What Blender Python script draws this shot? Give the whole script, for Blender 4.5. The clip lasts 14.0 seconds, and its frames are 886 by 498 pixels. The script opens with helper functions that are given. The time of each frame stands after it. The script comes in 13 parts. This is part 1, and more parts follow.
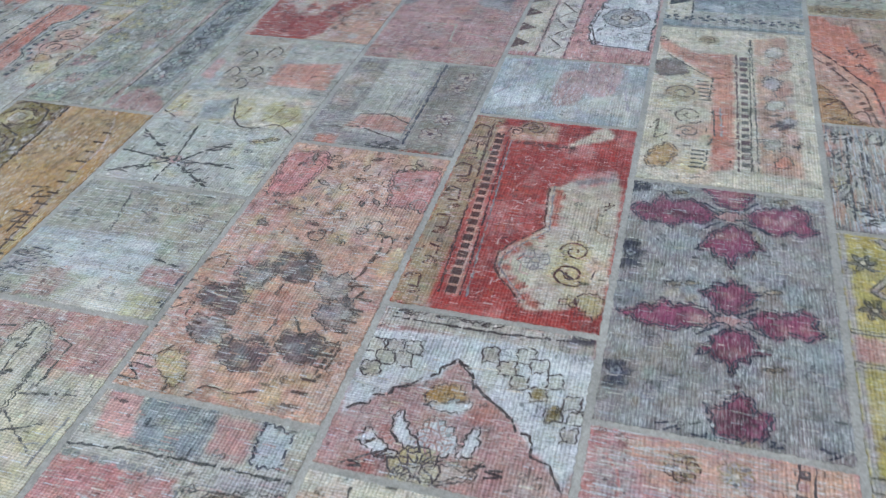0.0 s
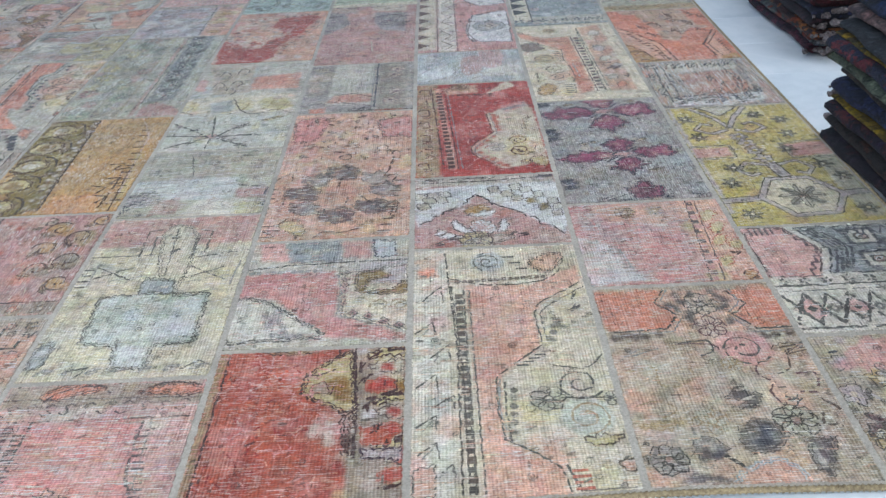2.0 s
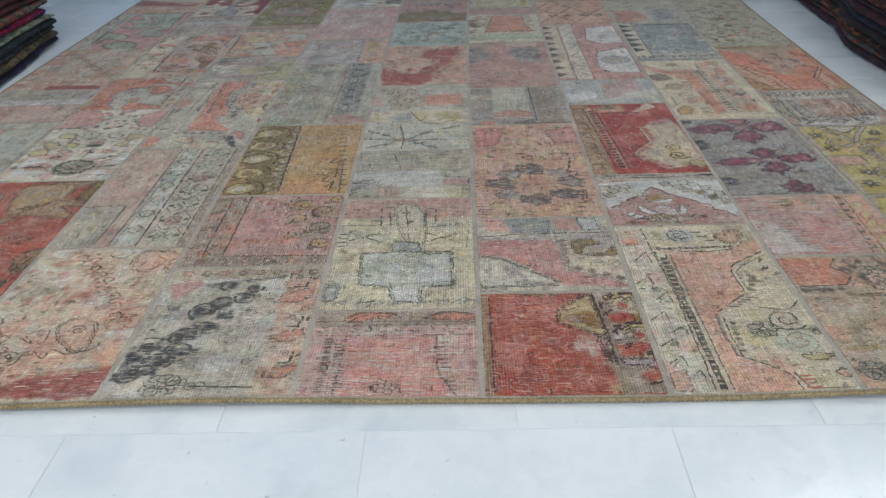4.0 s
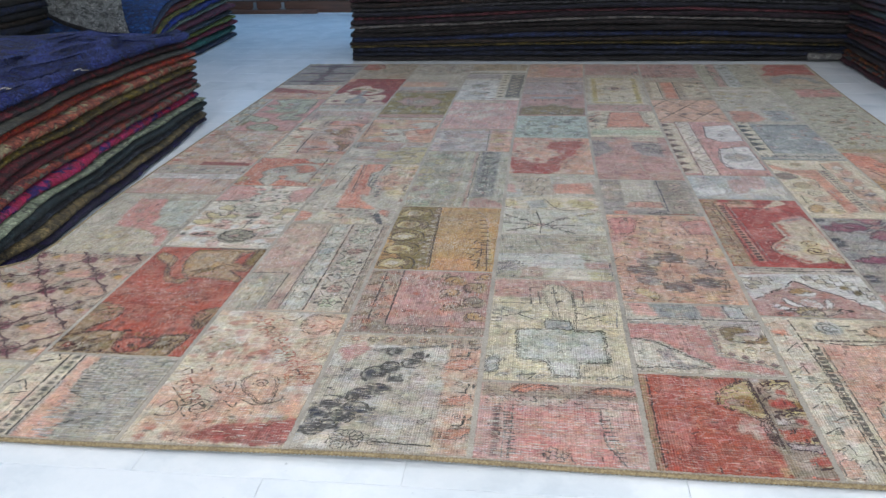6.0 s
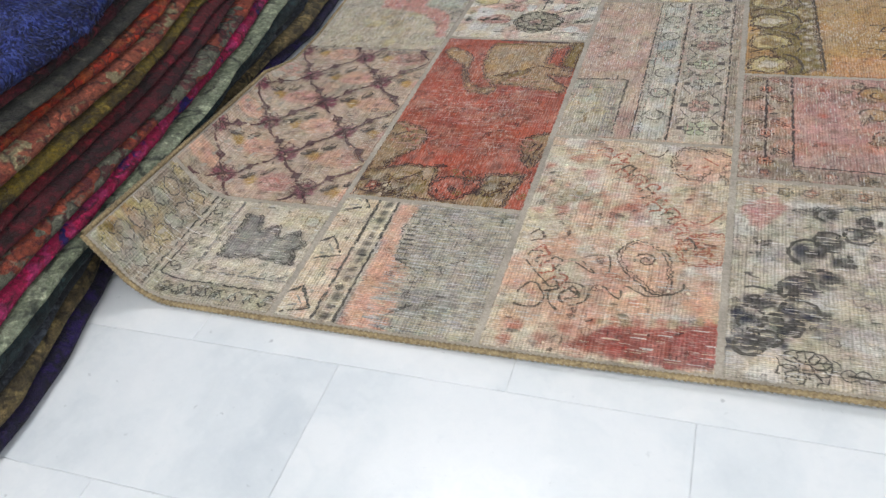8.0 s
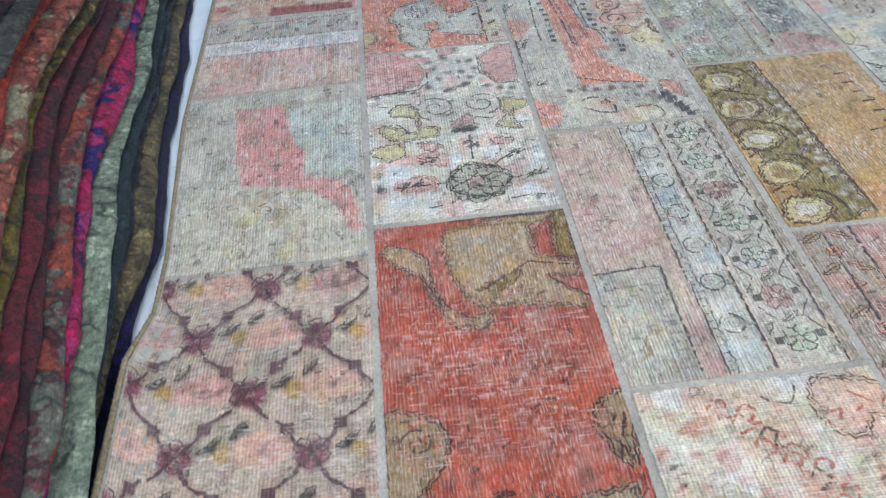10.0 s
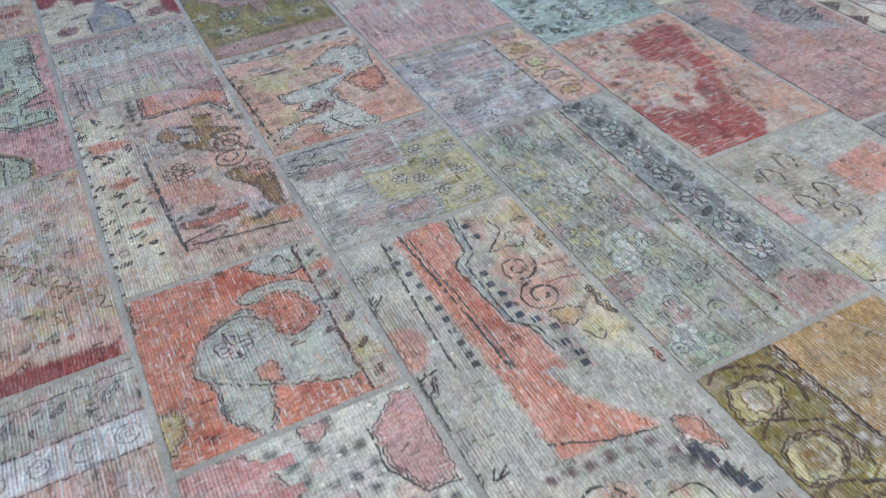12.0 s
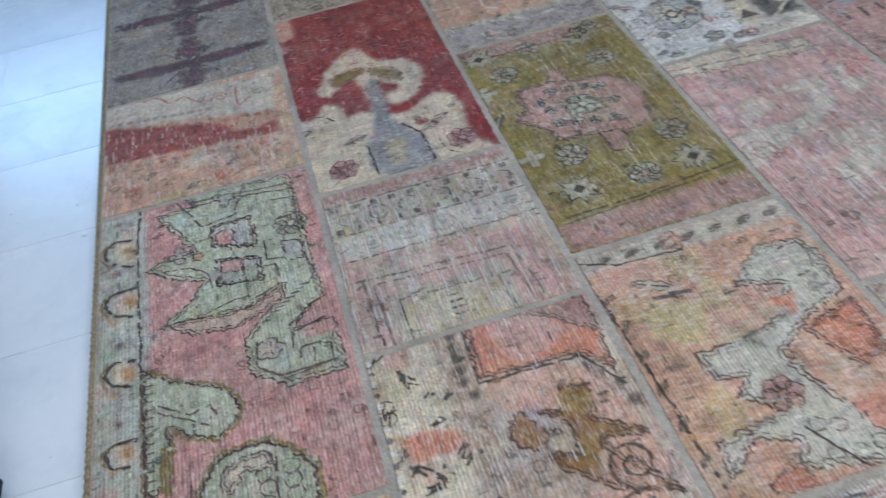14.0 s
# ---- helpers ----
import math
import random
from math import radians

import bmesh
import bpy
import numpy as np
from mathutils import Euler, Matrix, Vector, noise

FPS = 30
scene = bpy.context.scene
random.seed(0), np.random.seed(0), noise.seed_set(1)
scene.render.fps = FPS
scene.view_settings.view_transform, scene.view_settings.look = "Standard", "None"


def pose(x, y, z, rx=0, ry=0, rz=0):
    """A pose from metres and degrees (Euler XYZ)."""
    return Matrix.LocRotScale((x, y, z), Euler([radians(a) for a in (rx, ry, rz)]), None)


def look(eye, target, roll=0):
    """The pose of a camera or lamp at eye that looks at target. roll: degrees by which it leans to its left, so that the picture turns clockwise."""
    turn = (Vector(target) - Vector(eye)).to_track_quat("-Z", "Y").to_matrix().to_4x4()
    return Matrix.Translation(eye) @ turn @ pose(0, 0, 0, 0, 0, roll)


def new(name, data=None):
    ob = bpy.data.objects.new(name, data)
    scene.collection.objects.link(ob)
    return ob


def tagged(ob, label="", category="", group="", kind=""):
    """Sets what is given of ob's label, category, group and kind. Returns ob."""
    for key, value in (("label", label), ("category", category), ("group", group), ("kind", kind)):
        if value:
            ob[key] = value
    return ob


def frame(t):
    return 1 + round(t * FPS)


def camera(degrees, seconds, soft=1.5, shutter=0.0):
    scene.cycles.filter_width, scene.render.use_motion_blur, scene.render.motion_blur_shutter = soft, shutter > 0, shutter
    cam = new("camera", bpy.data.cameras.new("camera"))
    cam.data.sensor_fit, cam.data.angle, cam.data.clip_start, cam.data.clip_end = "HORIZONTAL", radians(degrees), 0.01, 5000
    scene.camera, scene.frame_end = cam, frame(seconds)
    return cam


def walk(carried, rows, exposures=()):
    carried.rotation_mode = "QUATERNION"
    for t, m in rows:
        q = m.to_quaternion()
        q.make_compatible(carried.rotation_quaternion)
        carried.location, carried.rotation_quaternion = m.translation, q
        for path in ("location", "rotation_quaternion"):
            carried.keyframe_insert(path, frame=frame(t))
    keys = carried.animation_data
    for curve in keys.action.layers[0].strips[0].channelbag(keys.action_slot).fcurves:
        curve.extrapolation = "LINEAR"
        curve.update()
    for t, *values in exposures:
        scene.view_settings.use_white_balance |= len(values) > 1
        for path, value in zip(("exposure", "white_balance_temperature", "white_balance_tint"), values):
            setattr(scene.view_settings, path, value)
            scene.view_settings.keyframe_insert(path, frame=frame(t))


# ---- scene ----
cam = camera(57.1, 14.0, soft=1.5, shutter=0.17)
PATH = [
    (0, (0.314, 0.575, 1.033), (-0.162, 2.043, -0.24), -3.4),
    (0.5, (0.236, 0.271, 1.058), (0.018, 1.815, -0.195), -1.4),
    (1, (0.186, -0.007, 1.069), (0.096, 1.592, -0.129), -0.4),
    (1.5, (0.139, -0.268, 1.064), (0.07, 1.361, -0.095), -5.7),
    (2, (-0.039, -0.43, 1.086), (-0.054, 1.246, -0.006), -3.0),
    (2.5, (-0.225, -0.582, 1.102), (-0.216, 1.107, 0.032), -1.5),
    (2.7, (-0.276, -0.633, 1.105), (-0.312, 1.058, 0.037), -0.3),
    (4.8, (-0.681, -0.976, 1.13), (-0.735, 0.825, 0.263), -2.5),
    (5, (-0.704, -0.995, 1.139), (-0.763, 0.82, 0.302), -2.5),
    (5.5, (-0.748, -1.021, 1.15), (-0.856, 0.823, 0.383), -2.0),
    (6, (-0.792, -1.022, 1.147), (-1.016, 0.809, 0.374), -1.2),
    (6.5, (-0.845, -0.988, 1.133), (-1.207, 0.784, 0.28), -1.7),
    (7, (-0.991, -0.825, 1.076), (-1.593, 0.779, 0.044), -4.6),
    (7.2, (-1.065, -0.746, 1.069), (-1.718, 0.782, -0.044), -6.4),
    (9.3, (-1.89, 0.015, 1.048), (-2.197, 1.463, -0.298), -8.1),
    (9.5, (-1.949, 0.109, 1.061), (-2.166, 1.568, -0.29), -7.1),
    (10, (-2.063, 0.341, 1.106), (-2.007, 1.815, -0.245), -5.1),
    (10.5, (-2.077, 0.644, 1.081), (-2.021, 2.099, -0.29), -7.6),
    (11, (-2.087, 0.93, 1.108), (-1.905, 2.34, -0.299), -6.8),
    (11.5, (-2.124, 1.238, 1.109), (-1.649, 2.633, -0.243), -2.2),
    (12, (-2.057, 1.491, 1.085), (-1.437, 2.862, -0.233), -3.9),
    (12.5, (-2.007, 1.8, 1.1), (-1.467, 3.141, -0.282), -3.9),
    (13, (-2.026, 2.053, 1.075), (-1.509, 3.372, -0.336), -3.9),
    (13.5, (-2.094, 2.357, 1.117), (-1.568, 3.704, -0.265), -5.1),
    (14, (-2.125, 2.661, 1.066), (-1.902, 4.088, -0.318), -10.3),
]
EXPOSURES = [(0.0, -0.22, 5700, 10), (1.0, -0.11, 5980, 11), (2.0, -0.12, 6080, 12), (2.5, -0.28, 6200, 11), (5.0, -0.66, 6950, 13), (5.5, -0.42, 6400, 14), (6.0, -0.28, 6650, 15), (6.5, -0.28, 7250, 17), (7.0, -0.46, 7900, 19), (9.5, 0.0, 5900, 11), (11.0, 0.12, 6150, 13), (12.0, -0.02, 5900, 13), (12.5, -0.08, 5750, 12), (13.5, -0.06, 5800, 13), (14.0, -0.03, 6350, 15)]
walk(cam, [(t, look(eye, target, roll)) for t, eye, target, roll in PATH], EXPOSURES)

# ---- light: daylight sky, a shop window behind the start of the walk and ceiling panels (both assumed, unseen), an added north fill ----
world = bpy.data.worlds.new("sky")
scene.world = world
world.use_nodes = True
sky = world.node_tree.nodes.new("ShaderNodeTexSky")
sky.sky_type, sky.sun_disc = "NISHITA", False
sky.sun_elevation, sky.sun_rotation = radians(40), radians(160)
world.node_tree.links.new(sky.outputs[0], world.node_tree.nodes["Background"].inputs[0])
world.node_tree.nodes["Background"].inputs[1].default_value = 0.1


def area(name, m, sx, sy, watts, colour):
    lamp = bpy.data.lights.new(name, "AREA")
    lamp.shape, lamp.size, lamp.size_y, lamp.energy, lamp.color = "RECTANGLE", sx, sy, watts, colour
    ob = new(name, lamp)
    ob.matrix_world = m
    return ob


WINDOW_WATTS, PANEL_WATTS = 230, 28
area("window_daylight", look((-0.6, -3.45, 1.55), (-0.6, 3.0, 0.9)), 5.6, 2.3, WINDOW_WATTS, (0.78, 0.91, 1.0))
# blue fill added out of view to tint the back floor; its source is invented
area("north_window_daylight", look((-1.7, 8.95, 2.3), (-1.4, 4.6, 0.0)), 5.9, 0.8, 152, (0.26, 0.58, 1.0))
PANELS = [(-2.3, -0.9), (0.5, -0.9), (-2.3, 1.6), (1.85, 2.5), (-2.3, 4.2), (0.5, 4.2)]
for px, py in PANELS:
    area("panel_light", look((px, py, 2.86), (px, py, 0)), 1.1, 0.55, PANEL_WATTS * (0.4 if py > 3 else 1.7 if px > 1 else 1.0), (0.84, 0.93, 1.0))


# ---- materials ----
def lin(h):
    """Linear colour of a six-digit sRGB hex string."""
    c = [int(h[i:i + 2], 16) / 255 for i in (0, 2, 4)]
    return tuple(v / 12.92 if v < 0.04045 else ((v + 0.055) / 1.055) ** 2.4 for v in c)


class Nodes:
    """A small wrapper that makes node materials short to write."""

    def __init__(self, name, rough=0.8):
        self.mat = bpy.data.materials.new(name)
        self.mat.use_nodes = True
        self.tree = self.mat.node_tree
        self.bsdf = self.tree.nodes["Principled BSDF"]
        self.bsdf.inputs["Roughness"].default_value = rough
        self.flat = False

    def put(self, socket, value):
        if isinstance(value, bpy.types.NodeSocket):
            self.tree.links.new(value, socket)
        elif isinstance(value, tuple) and len(value) == 3 and socket.type == "RGBA":
            socket.default_value = (*value, 1)
        else:
            socket.default_value = value

    def node(self, kind, **given):
        n = self.tree.nodes.new("ShaderNode" + kind)
        for key, value in given.items():
            self.put(n.inputs[key.replace("_", " ")], value)
        return n

    def coords(self, sx=1, sy=1, sz=1, shuffle=True):
        if self.flat:
            tc = self.node("Attribute")
            tc.attribute_name = "flat"
        else:
            tc = self.node("TexCoord")
        m = self.node("Mapping", Vector=tc.outputs["Vector" if self.flat else "Object"], Scale=(sx, sy, sz))
        if shuffle:
            info = self.node("ObjectInfo")
            k = self.node("VectorMath")
            k.operation = "MULTIPLY"
            self.put(k.inputs[0], info.outputs["Location"])
            self.put(k.inputs[1], (13.7, 17.3, 11.9))
            self.put(m.inputs["Location"], k.outputs[0])
        return m.outputs[0]

    def maths(self, op, a, b=0.0, c=0.0):
        n = self.node("Math")
        n.operation = op
        for i, v in enumerate((a, b, c)):
            self.put(n.inputs[i], v)
        return n.outputs[0]

    def noise(self, vec, scale, detail=3.0, rough=0.55):
        return self.node("TexNoise", Vector=vec, Scale=scale, Detail=detail, Roughness=rough).outputs["Fac"]

    def ramp(self, fac, *stops):
        n = self.node("ValToRGB", Fac=fac)
        e = n.color_ramp.elements
        while len(e) < len(stops):
            e.new(0.5)
        for el, (pos, col) in zip(e, stops):
            el.position = pos
            el.color = (col, col, col, 1) if isinstance(col, (int, float)) else (*col, 1)
        return n.outputs[0]

    def mix(self, fac, a, b, how="MIX"):
        n = self.tree.nodes.new("ShaderNodeMix")
        n.data_type, n.blend_type = "RGBA", how
        for socket, v in zip((n.inputs[0], n.inputs[6], n.inputs[7]), (fac, a, b)):
            self.put(socket, v)
        return n.outputs[2]

    def bump(self, height, strength, distance=0.002):
        n = self.node("Bump", Height=height, Strength=strength, Distance=distance)
        self.tree.links.new(n.outputs[0], self.bsdf.inputs["Normal"])

    def done(self, colour, rough=None, sheen=0.0):
        self.put(self.bsdf.inputs["Base Color"], colour)
        if rough is not None:
            self.put(self.bsdf.inputs["Roughness"], rough)
        if sheen:
            self.bsdf.inputs["Sheen Weight"].default_value = sheen
            self.bsdf.inputs["Sheen Roughness"].default_value = 0.45
        return self.mat


def worn_wool(name, along_x):
    """Flat-worn knotted wool; its colours come with the woven figures, its ribs and bare warps run one way."""
    n = Nodes(name, 0.92)
    n.flat = True
    v = n.coords()
    tint = n.node("Attribute")
    tint.attribute_name = "tint"
    col = tint.outputs["Color"]
    # dark and full dyes kept more of their pile than pale ones
    thin = n.ramp(n.node("RGBToBW", Color=col).outputs[0], (0.02, 0.3), (0.26, 1.0))
    # the dye is uneven from row to row and from place to place
    rows = n.coords(5, 70, 1) if along_x else n.coords(70, 5, 1)
    abrash = n.ramp(n.noise(rows, 1.0, 4), (0.3, 0.82), (0.7, 1.1))
    cloud = n.ramp(n.noise(v, 7.0, 4), (0.3, 0.8), (0.72, 1.14))
    col = n.mix(1.0, n.mix(1.0, col, abrash, "MULTIPLY"), cloud, "MULTIPLY")
    mottle = n.node("TexNoise", Vector=v, Scale=26.0, Detail=5.0, Roughness=0.65).outputs["Color"]
    col = n.mix(0.3, col, mottle, "SOFT_LIGHT")
    knots = n.ramp(n.noise(v, 190.0, 3, 0.75), (0.3, 0.4), (0.48, 1.0), (0.7, 1.5))
    col = n.mix(0.7, col, knots, "MULTIPLY")
    # the weave: strong warp ribs, weaker rows of knots across them
    ribs = n.node("TexWave", Vector=n.coords(1, 1, 1, False), Scale=50.0, Distortion=0.9, Detail=2.0)
    ribs.bands_direction = "X"
    picks = n.node("TexWave", Vector=n.coords(1, 1, 1, False), Scale=66.0, Distortion=1.4, Detail=2.0)
    picks.bands_direction = "Y"
    strength = n.ramp(n.noise(v, 5.0, 4, 0.6), (0.35, 0.2), (0.68, 1.0))
    # spun by hand: no two warps are alike, and none keeps its width
    strands = n.noise(n.coords(150, 9, 1), 1.0, 3, 0.6)
    warps = n.maths("ADD", n.maths("MULTIPLY", ribs.outputs["Fac"], 0.45), n.maths("MULTIPLY", n.ramp(strands, (0.3, 0.0), (0.7, 1.0)), 0.55))
    crest = n.ramp(warps, (0.5, 0.0), (0.92, 0.26))
    col = n.mix(n.maths("MULTIPLY", n.maths("MULTIPLY", crest, strength), thin), col, lin("cfc6bb"))
    col = n.mix(n.maths("MULTIPLY", strength, 0.8), col, n.ramp(warps, (0.15, 0.36), (0.5, 0.94), (0.85, 1.16)), "MULTIPLY")
    col = n.mix(0.4, col, n.ramp(picks.outputs["Fac"], (0.05, 0.5), (0.5, 1.0), (0.95, 1.3)), "MULTIPLY")
    # cotton warps show through in short thin threads where the pile is gone
    threads = n.coords(52, 400, 1) if along_x else n.coords(400, 52, 1)
    bare = n.ramp(n.noise(threads, 1.0, 2, 0.6), (0.52, 0.0), (0.66, 1.0))
    where = n.ramp(n.noise(v, 6.0, 5, 0.6), (0.36, 0.15), (0.66, 0.95))
    fac = n.maths("MULTIPLY", bare, where)
    col = n.mix(n.maths("MULTIPLY", n.maths("MULTIPLY", fac, 0.8), thin), col, lin("dcd5c9"))
    faded = n.ramp(n.noise(v, 11.0, 6, 0.68), (0.5, 0.0), (0.72, 0.5))
    col = n.mix(n.maths("MULTIPLY", faded, thin), col, n.mix(0.45, col, lin("d2c8ba")))
    stain = n.ramp(n.noise(v, 15.0, 5, 0.7), (0.3, 0.68), (0.45, 1.0))
    col = n.mix(1.0, col, stain, "MULTIPLY")
    spots = n.ramp(n.noise(v, 34.0, 5, 0.75), (0.58, 0.0), (0.74, 0.4))
    col = n.mix(n.maths("MULTIPLY", spots, where), col, lin("b3a797"))
    h = n.maths("ADD", warps, n.noise(v, 240.0, 2))
    n.bump(h, 0.55, 0.0018)
    return n.done(col, sheen=0.12)


def plain_wool(name, base, dark, size=220.0):
    n = Nodes(name, 0.95)
    v = n.coords()
    col = n.mix(n.ramp(n.noise(v, size, 3, 0.7), (0.35, 0.0), (0.7, 1.0)), lin(dark), lin(base))
    col = n.mix(1.0, col, n.ramp(n.noise(v, 9.0, 4), (0.3, 0.75), (0.7, 1.1)), "MULTIPLY")
    n.bump(n.noise(v, size, 2), 0.6, 0.002)
    return n.done(col, sheen=0.06)


def pile(name, a, b, c, spread=0.5, blocks=16.0, deep=0.42, vivid=1.25):
    """Knotted pile of a folded rug: ground a with figures in b and c."""
    n = Nodes(name, 0.97)
    v = n.coords(1, 1, 1.8)
    wander = n.node("TexNoise", Vector=v, Scale=9.0, Detail=3.0, Roughness=0.6)
    bent = n.mix(0.1, v, wander.outputs["Color"])
    figure = n.node("TexVoronoi", Vector=bent, Scale=blocks, Randomness=0.9)
    edges = n.node("TexVoronoi", Vector=bent, Scale=blocks, Randomness=0.9)
    edges.feature = "DISTANCE_TO_EDGE"
    wob = n.noise(v, 11.0, 4, 0.65)
    f1 = n.ramp(n.maths("ADD", n.maths("MULTIPLY", figure.outputs["Color"], 0.5), n.maths("MULTIPLY", wob, 0.6)), (1.02 - spread, 0.0), (1.06 - spread, 1.0))

    def half(h):
        v = [deep * q for q in lin(h)]
        g = sum(v) / 3
        return tuple(max(0.002, g + vivid * (q - g)) for q in v)

    col = n.mix(f1, half(a), half(b))
    f2 = n.ramp(n.noise(n.coords(1.3, 1.3, 2.0), 17.0, 4, 0.6), (0.53, 0.0), (0.58, 1.0))
    col = n.mix(n.maths("MULTIPLY", f2, 0.85), col, half(c))
    light = n.ramp(n.noise(n.coords(1, 1, 1.6), 31.0, 4, 0.65), (0.56, 0.0), (0.63, 0.8))
    col = n.mix(light, col, n.mix(1.0, col, (2.2, 2.1, 2.1), "MULTIPLY"))
    # dark curls that outline the figures
    rim = n.ramp(edges.outputs["Distance"], (0.02, 0.9), (0.1, 0.0))
    rim = n.maths("MULTIPLY", rim, n.ramp(n.noise(v, 14.0, 3, 0.6), (0.44, 0.0), (0.54, 1.0)))
    col = n.mix(rim, col, n.mix(1.0, col, (0.2, 0.2, 0.24), "MULTIPLY"))
    col = n.mix(0.7, col, n.ramp(n.noise(v, 230.0, 3, 0.7), (0.3, 0.4), (0.7, 1.35)), "MULTIPLY")
    tufts = n.noise(n.coords(1, 1, 1.4), 90.0, 3, 0.65)
    # shade in the tuft hollows and light on their tips, put into the colour
    col = n.mix(0.6, col, n.ramp(tufts, (0.32, 0.2), (0.5, 0.9), (0.68, 1.7)), "MULTIPLY")
    n.bump(n.maths("ADD", n.maths("ADD", n.noise(v, 230.0, 2), tufts), n.noise(v, 24.0, 3)), 1.0, 0.007)
    return n.done(col, sheen=0.02)


def shaggy(name, a, b, c):
    """Loose tufts: every tuft takes its own tone between a, b and c."""
    n = Nodes(name, 0.9)
    own = n.node("NewGeometry").outputs["Random Per Island"]
    col = n.ramp(own, (0.1, lin(a)), (0.55, lin(b)), (0.95, lin(c)))
    col = n.mix(0.8, col, n.ramp(n.noise(n.coords(), 12.0, 4, 0.6), (0.36, 0.4), (0.62, 1.15)), "MULTIPLY")
    return n.done(col, sheen=0.03)


def marble(name):
    n = Nodes(name, 0.18)
    v = n.coords()
    warp = n.node("TexNoise", Vector=v, Scale=2.2, Detail=6.0, Roughness=0.6)
    vein = n.node("TexNoise", Vector=n.mix(0.5, v, warp.outputs["Color"]), Scale=3.1, Detail=8.0, Roughness=0.62).outputs["Fac"]
    col = n.ramp(vein, (0.3, lin("c5cbd0")), (0.44, lin("d4d8db")), (0.55, lin("dcdee0")), (0.7, lin("cdd2d6")))
    specks = n.ramp(n.noise(v, 60.0, 4, 0.7), (0.66, 0.0), (0.76, 0.55))
    col = n.mix(specks, col, lin("a9aeb2"))
    # grey clouds and a few worn spots
    col = n.mix(n.ramp(n.noise(v, 4.5, 6, 0.62), (0.5, 0.0), (0.75, 0.3)), col, lin("b9c0c6"))
    pits = n.ramp(n.noise(v, 34.0, 3, 0.5), (0.71, 0.0), (0.75, 0.5))
    col = n.mix(pits, col, lin("8f9499"))
    info = n.node("ObjectInfo")
    col = n.mix(1.0, col, n.ramp(info.outputs["Random"], (0.0, 0.975), (1.0, 1.02)), "MULTIPLY")
    rough = n.ramp(n.noise(v, 6.0, 5), (0.3, 0.2), (0.75, 0.27))
    return n.done(col, rough)


def paint(name, h, rough=0.8, grain=40.0, metal=0.0):
    n = Nodes(name, rough)
    v = n.coords()
    col = n.mix(1.0, lin(h), n.ramp(n.noise(v, grain, 4), (0.3, 0.86), (0.7, 1.08)), "MULTIPLY")
    col = n.mix(1.0, col, n.ramp(n.noise(v, 2.0, 4), (0.3, 0.88), (0.7, 1.06)), "MULTIPLY")
    n.bsdf.inputs["Metallic"].default_value = metal
    n.bump(n.noise(v, grain * 3, 3), 0.12, 0.001)
    return n.done(col)


def wood(name, h):
    n = Nodes(name, 0.5)
    v = n.coords(1.2, 14, 14)
    col = n.mix(1.0, lin(h), n.ramp(n.noise(v, 3.0, 5), (0.3, 0.6), (0.7, 1.2)), "MULTIPLY")
    n.bump(n.noise(v, 8.0, 3), 0.2, 0.002)
    return n.done(col)


def glow(name, colour, strength):
    n = Nodes(name)
    n.put(n.bsdf.inputs["Emission Color"], colour)
    n.bsdf.inputs["Emission Strength"].default_value = strength
    return n.done((0.9, 0.9, 0.9))


WOOL_X, WOOL_Y = worn_wool("worn_wool_across", True), worn_wool("worn_wool_along", False)
SEAM = plain_wool("seam_tape", "b5ab9d", "968c7f")
BINDING = plain_wool("edge_binding", "a8946f", "6a5840", 160.0)
MARBLE, GROUT = marble("white_marble"), paint("grout", "d3d6d8", 0.9)
WALL, CEILING = paint("wall_paint", "d9d6cf"), paint("ceiling_paint", "e4e4e2")
DARK_PANEL, STEEL = paint("dark_panel", "2a2c31", 0.35), paint("brushed_steel", "a4a7ab", 0.35, 80.0, 1.0)
PLANK, FRINGE = wood("threshold_wood", "6b4a3c"), plain_wool("cotton_fringe", "cfc8ba", "9a9284", 300.0)
KNOTS = plain_wool("knotted_ends", "7c706e", "342c2e", 120.0)
LABEL = paint("paper_tag", "e8e6e0", 0.7)


# ---- mesh helpers ----
def link_mesh(name, verts, faces, mats, parent=None, place=(0, 0, 0), tints=None, smooth=False, flat=None, points=False):
    me = bpy.data.meshes.new(name)
    me.from_pydata(verts, [], faces)
    for m in mats:
        me.materials.append(m)
    if tints is not None:
        att = me.attributes.new("tint", "FLOAT_COLOR", "POINT" if points else "FACE")
        att.data.foreach_set("color", np.array([(*c, 1.0) for c in tints], dtype=np.float32).ravel())
    if flat is not None:
        att = me.attributes.new("flat", "FLOAT_VECTOR", "POINT")
        att.data.foreach_set("vector", np.array(flat, dtype=np.float32).ravel())
    if smooth:
        me.polygons.foreach_set("use_smooth", [True] * len(faces))
    me.update()
    ob = new(name, me)
    ob.location = place
    ob.parent = parent
    return ob


def part(name, bm, material, parent, label=""):
    me = bpy.data.meshes.new(name)
    bm.to_mesh(me)
    bm.free()
    me.materials.append(material)
    ob = new(name, me)
    ob.parent = parent
    return tagged(ob, label) if label else ob


def box(x0, y0, z0, x1, y1, z1, bevel=0.0):
    bm = bmesh.new()
    bmesh.ops.create_cube(bm, size=1)
    bmesh.ops.scale(bm, vec=(x1 - x0, y1 - y0, z1 - z0), verts=bm.verts)
    bmesh.ops.translate(bm, vec=((x0 + x1) / 2, (y0 + y1) / 2, (z0 + z1) / 2), verts=bm.verts)
    if bevel:
        bmesh.ops.bevel(bm, geom=bm.edges[:], offset=bevel, segments=2, affect="EDGES")
    return bm


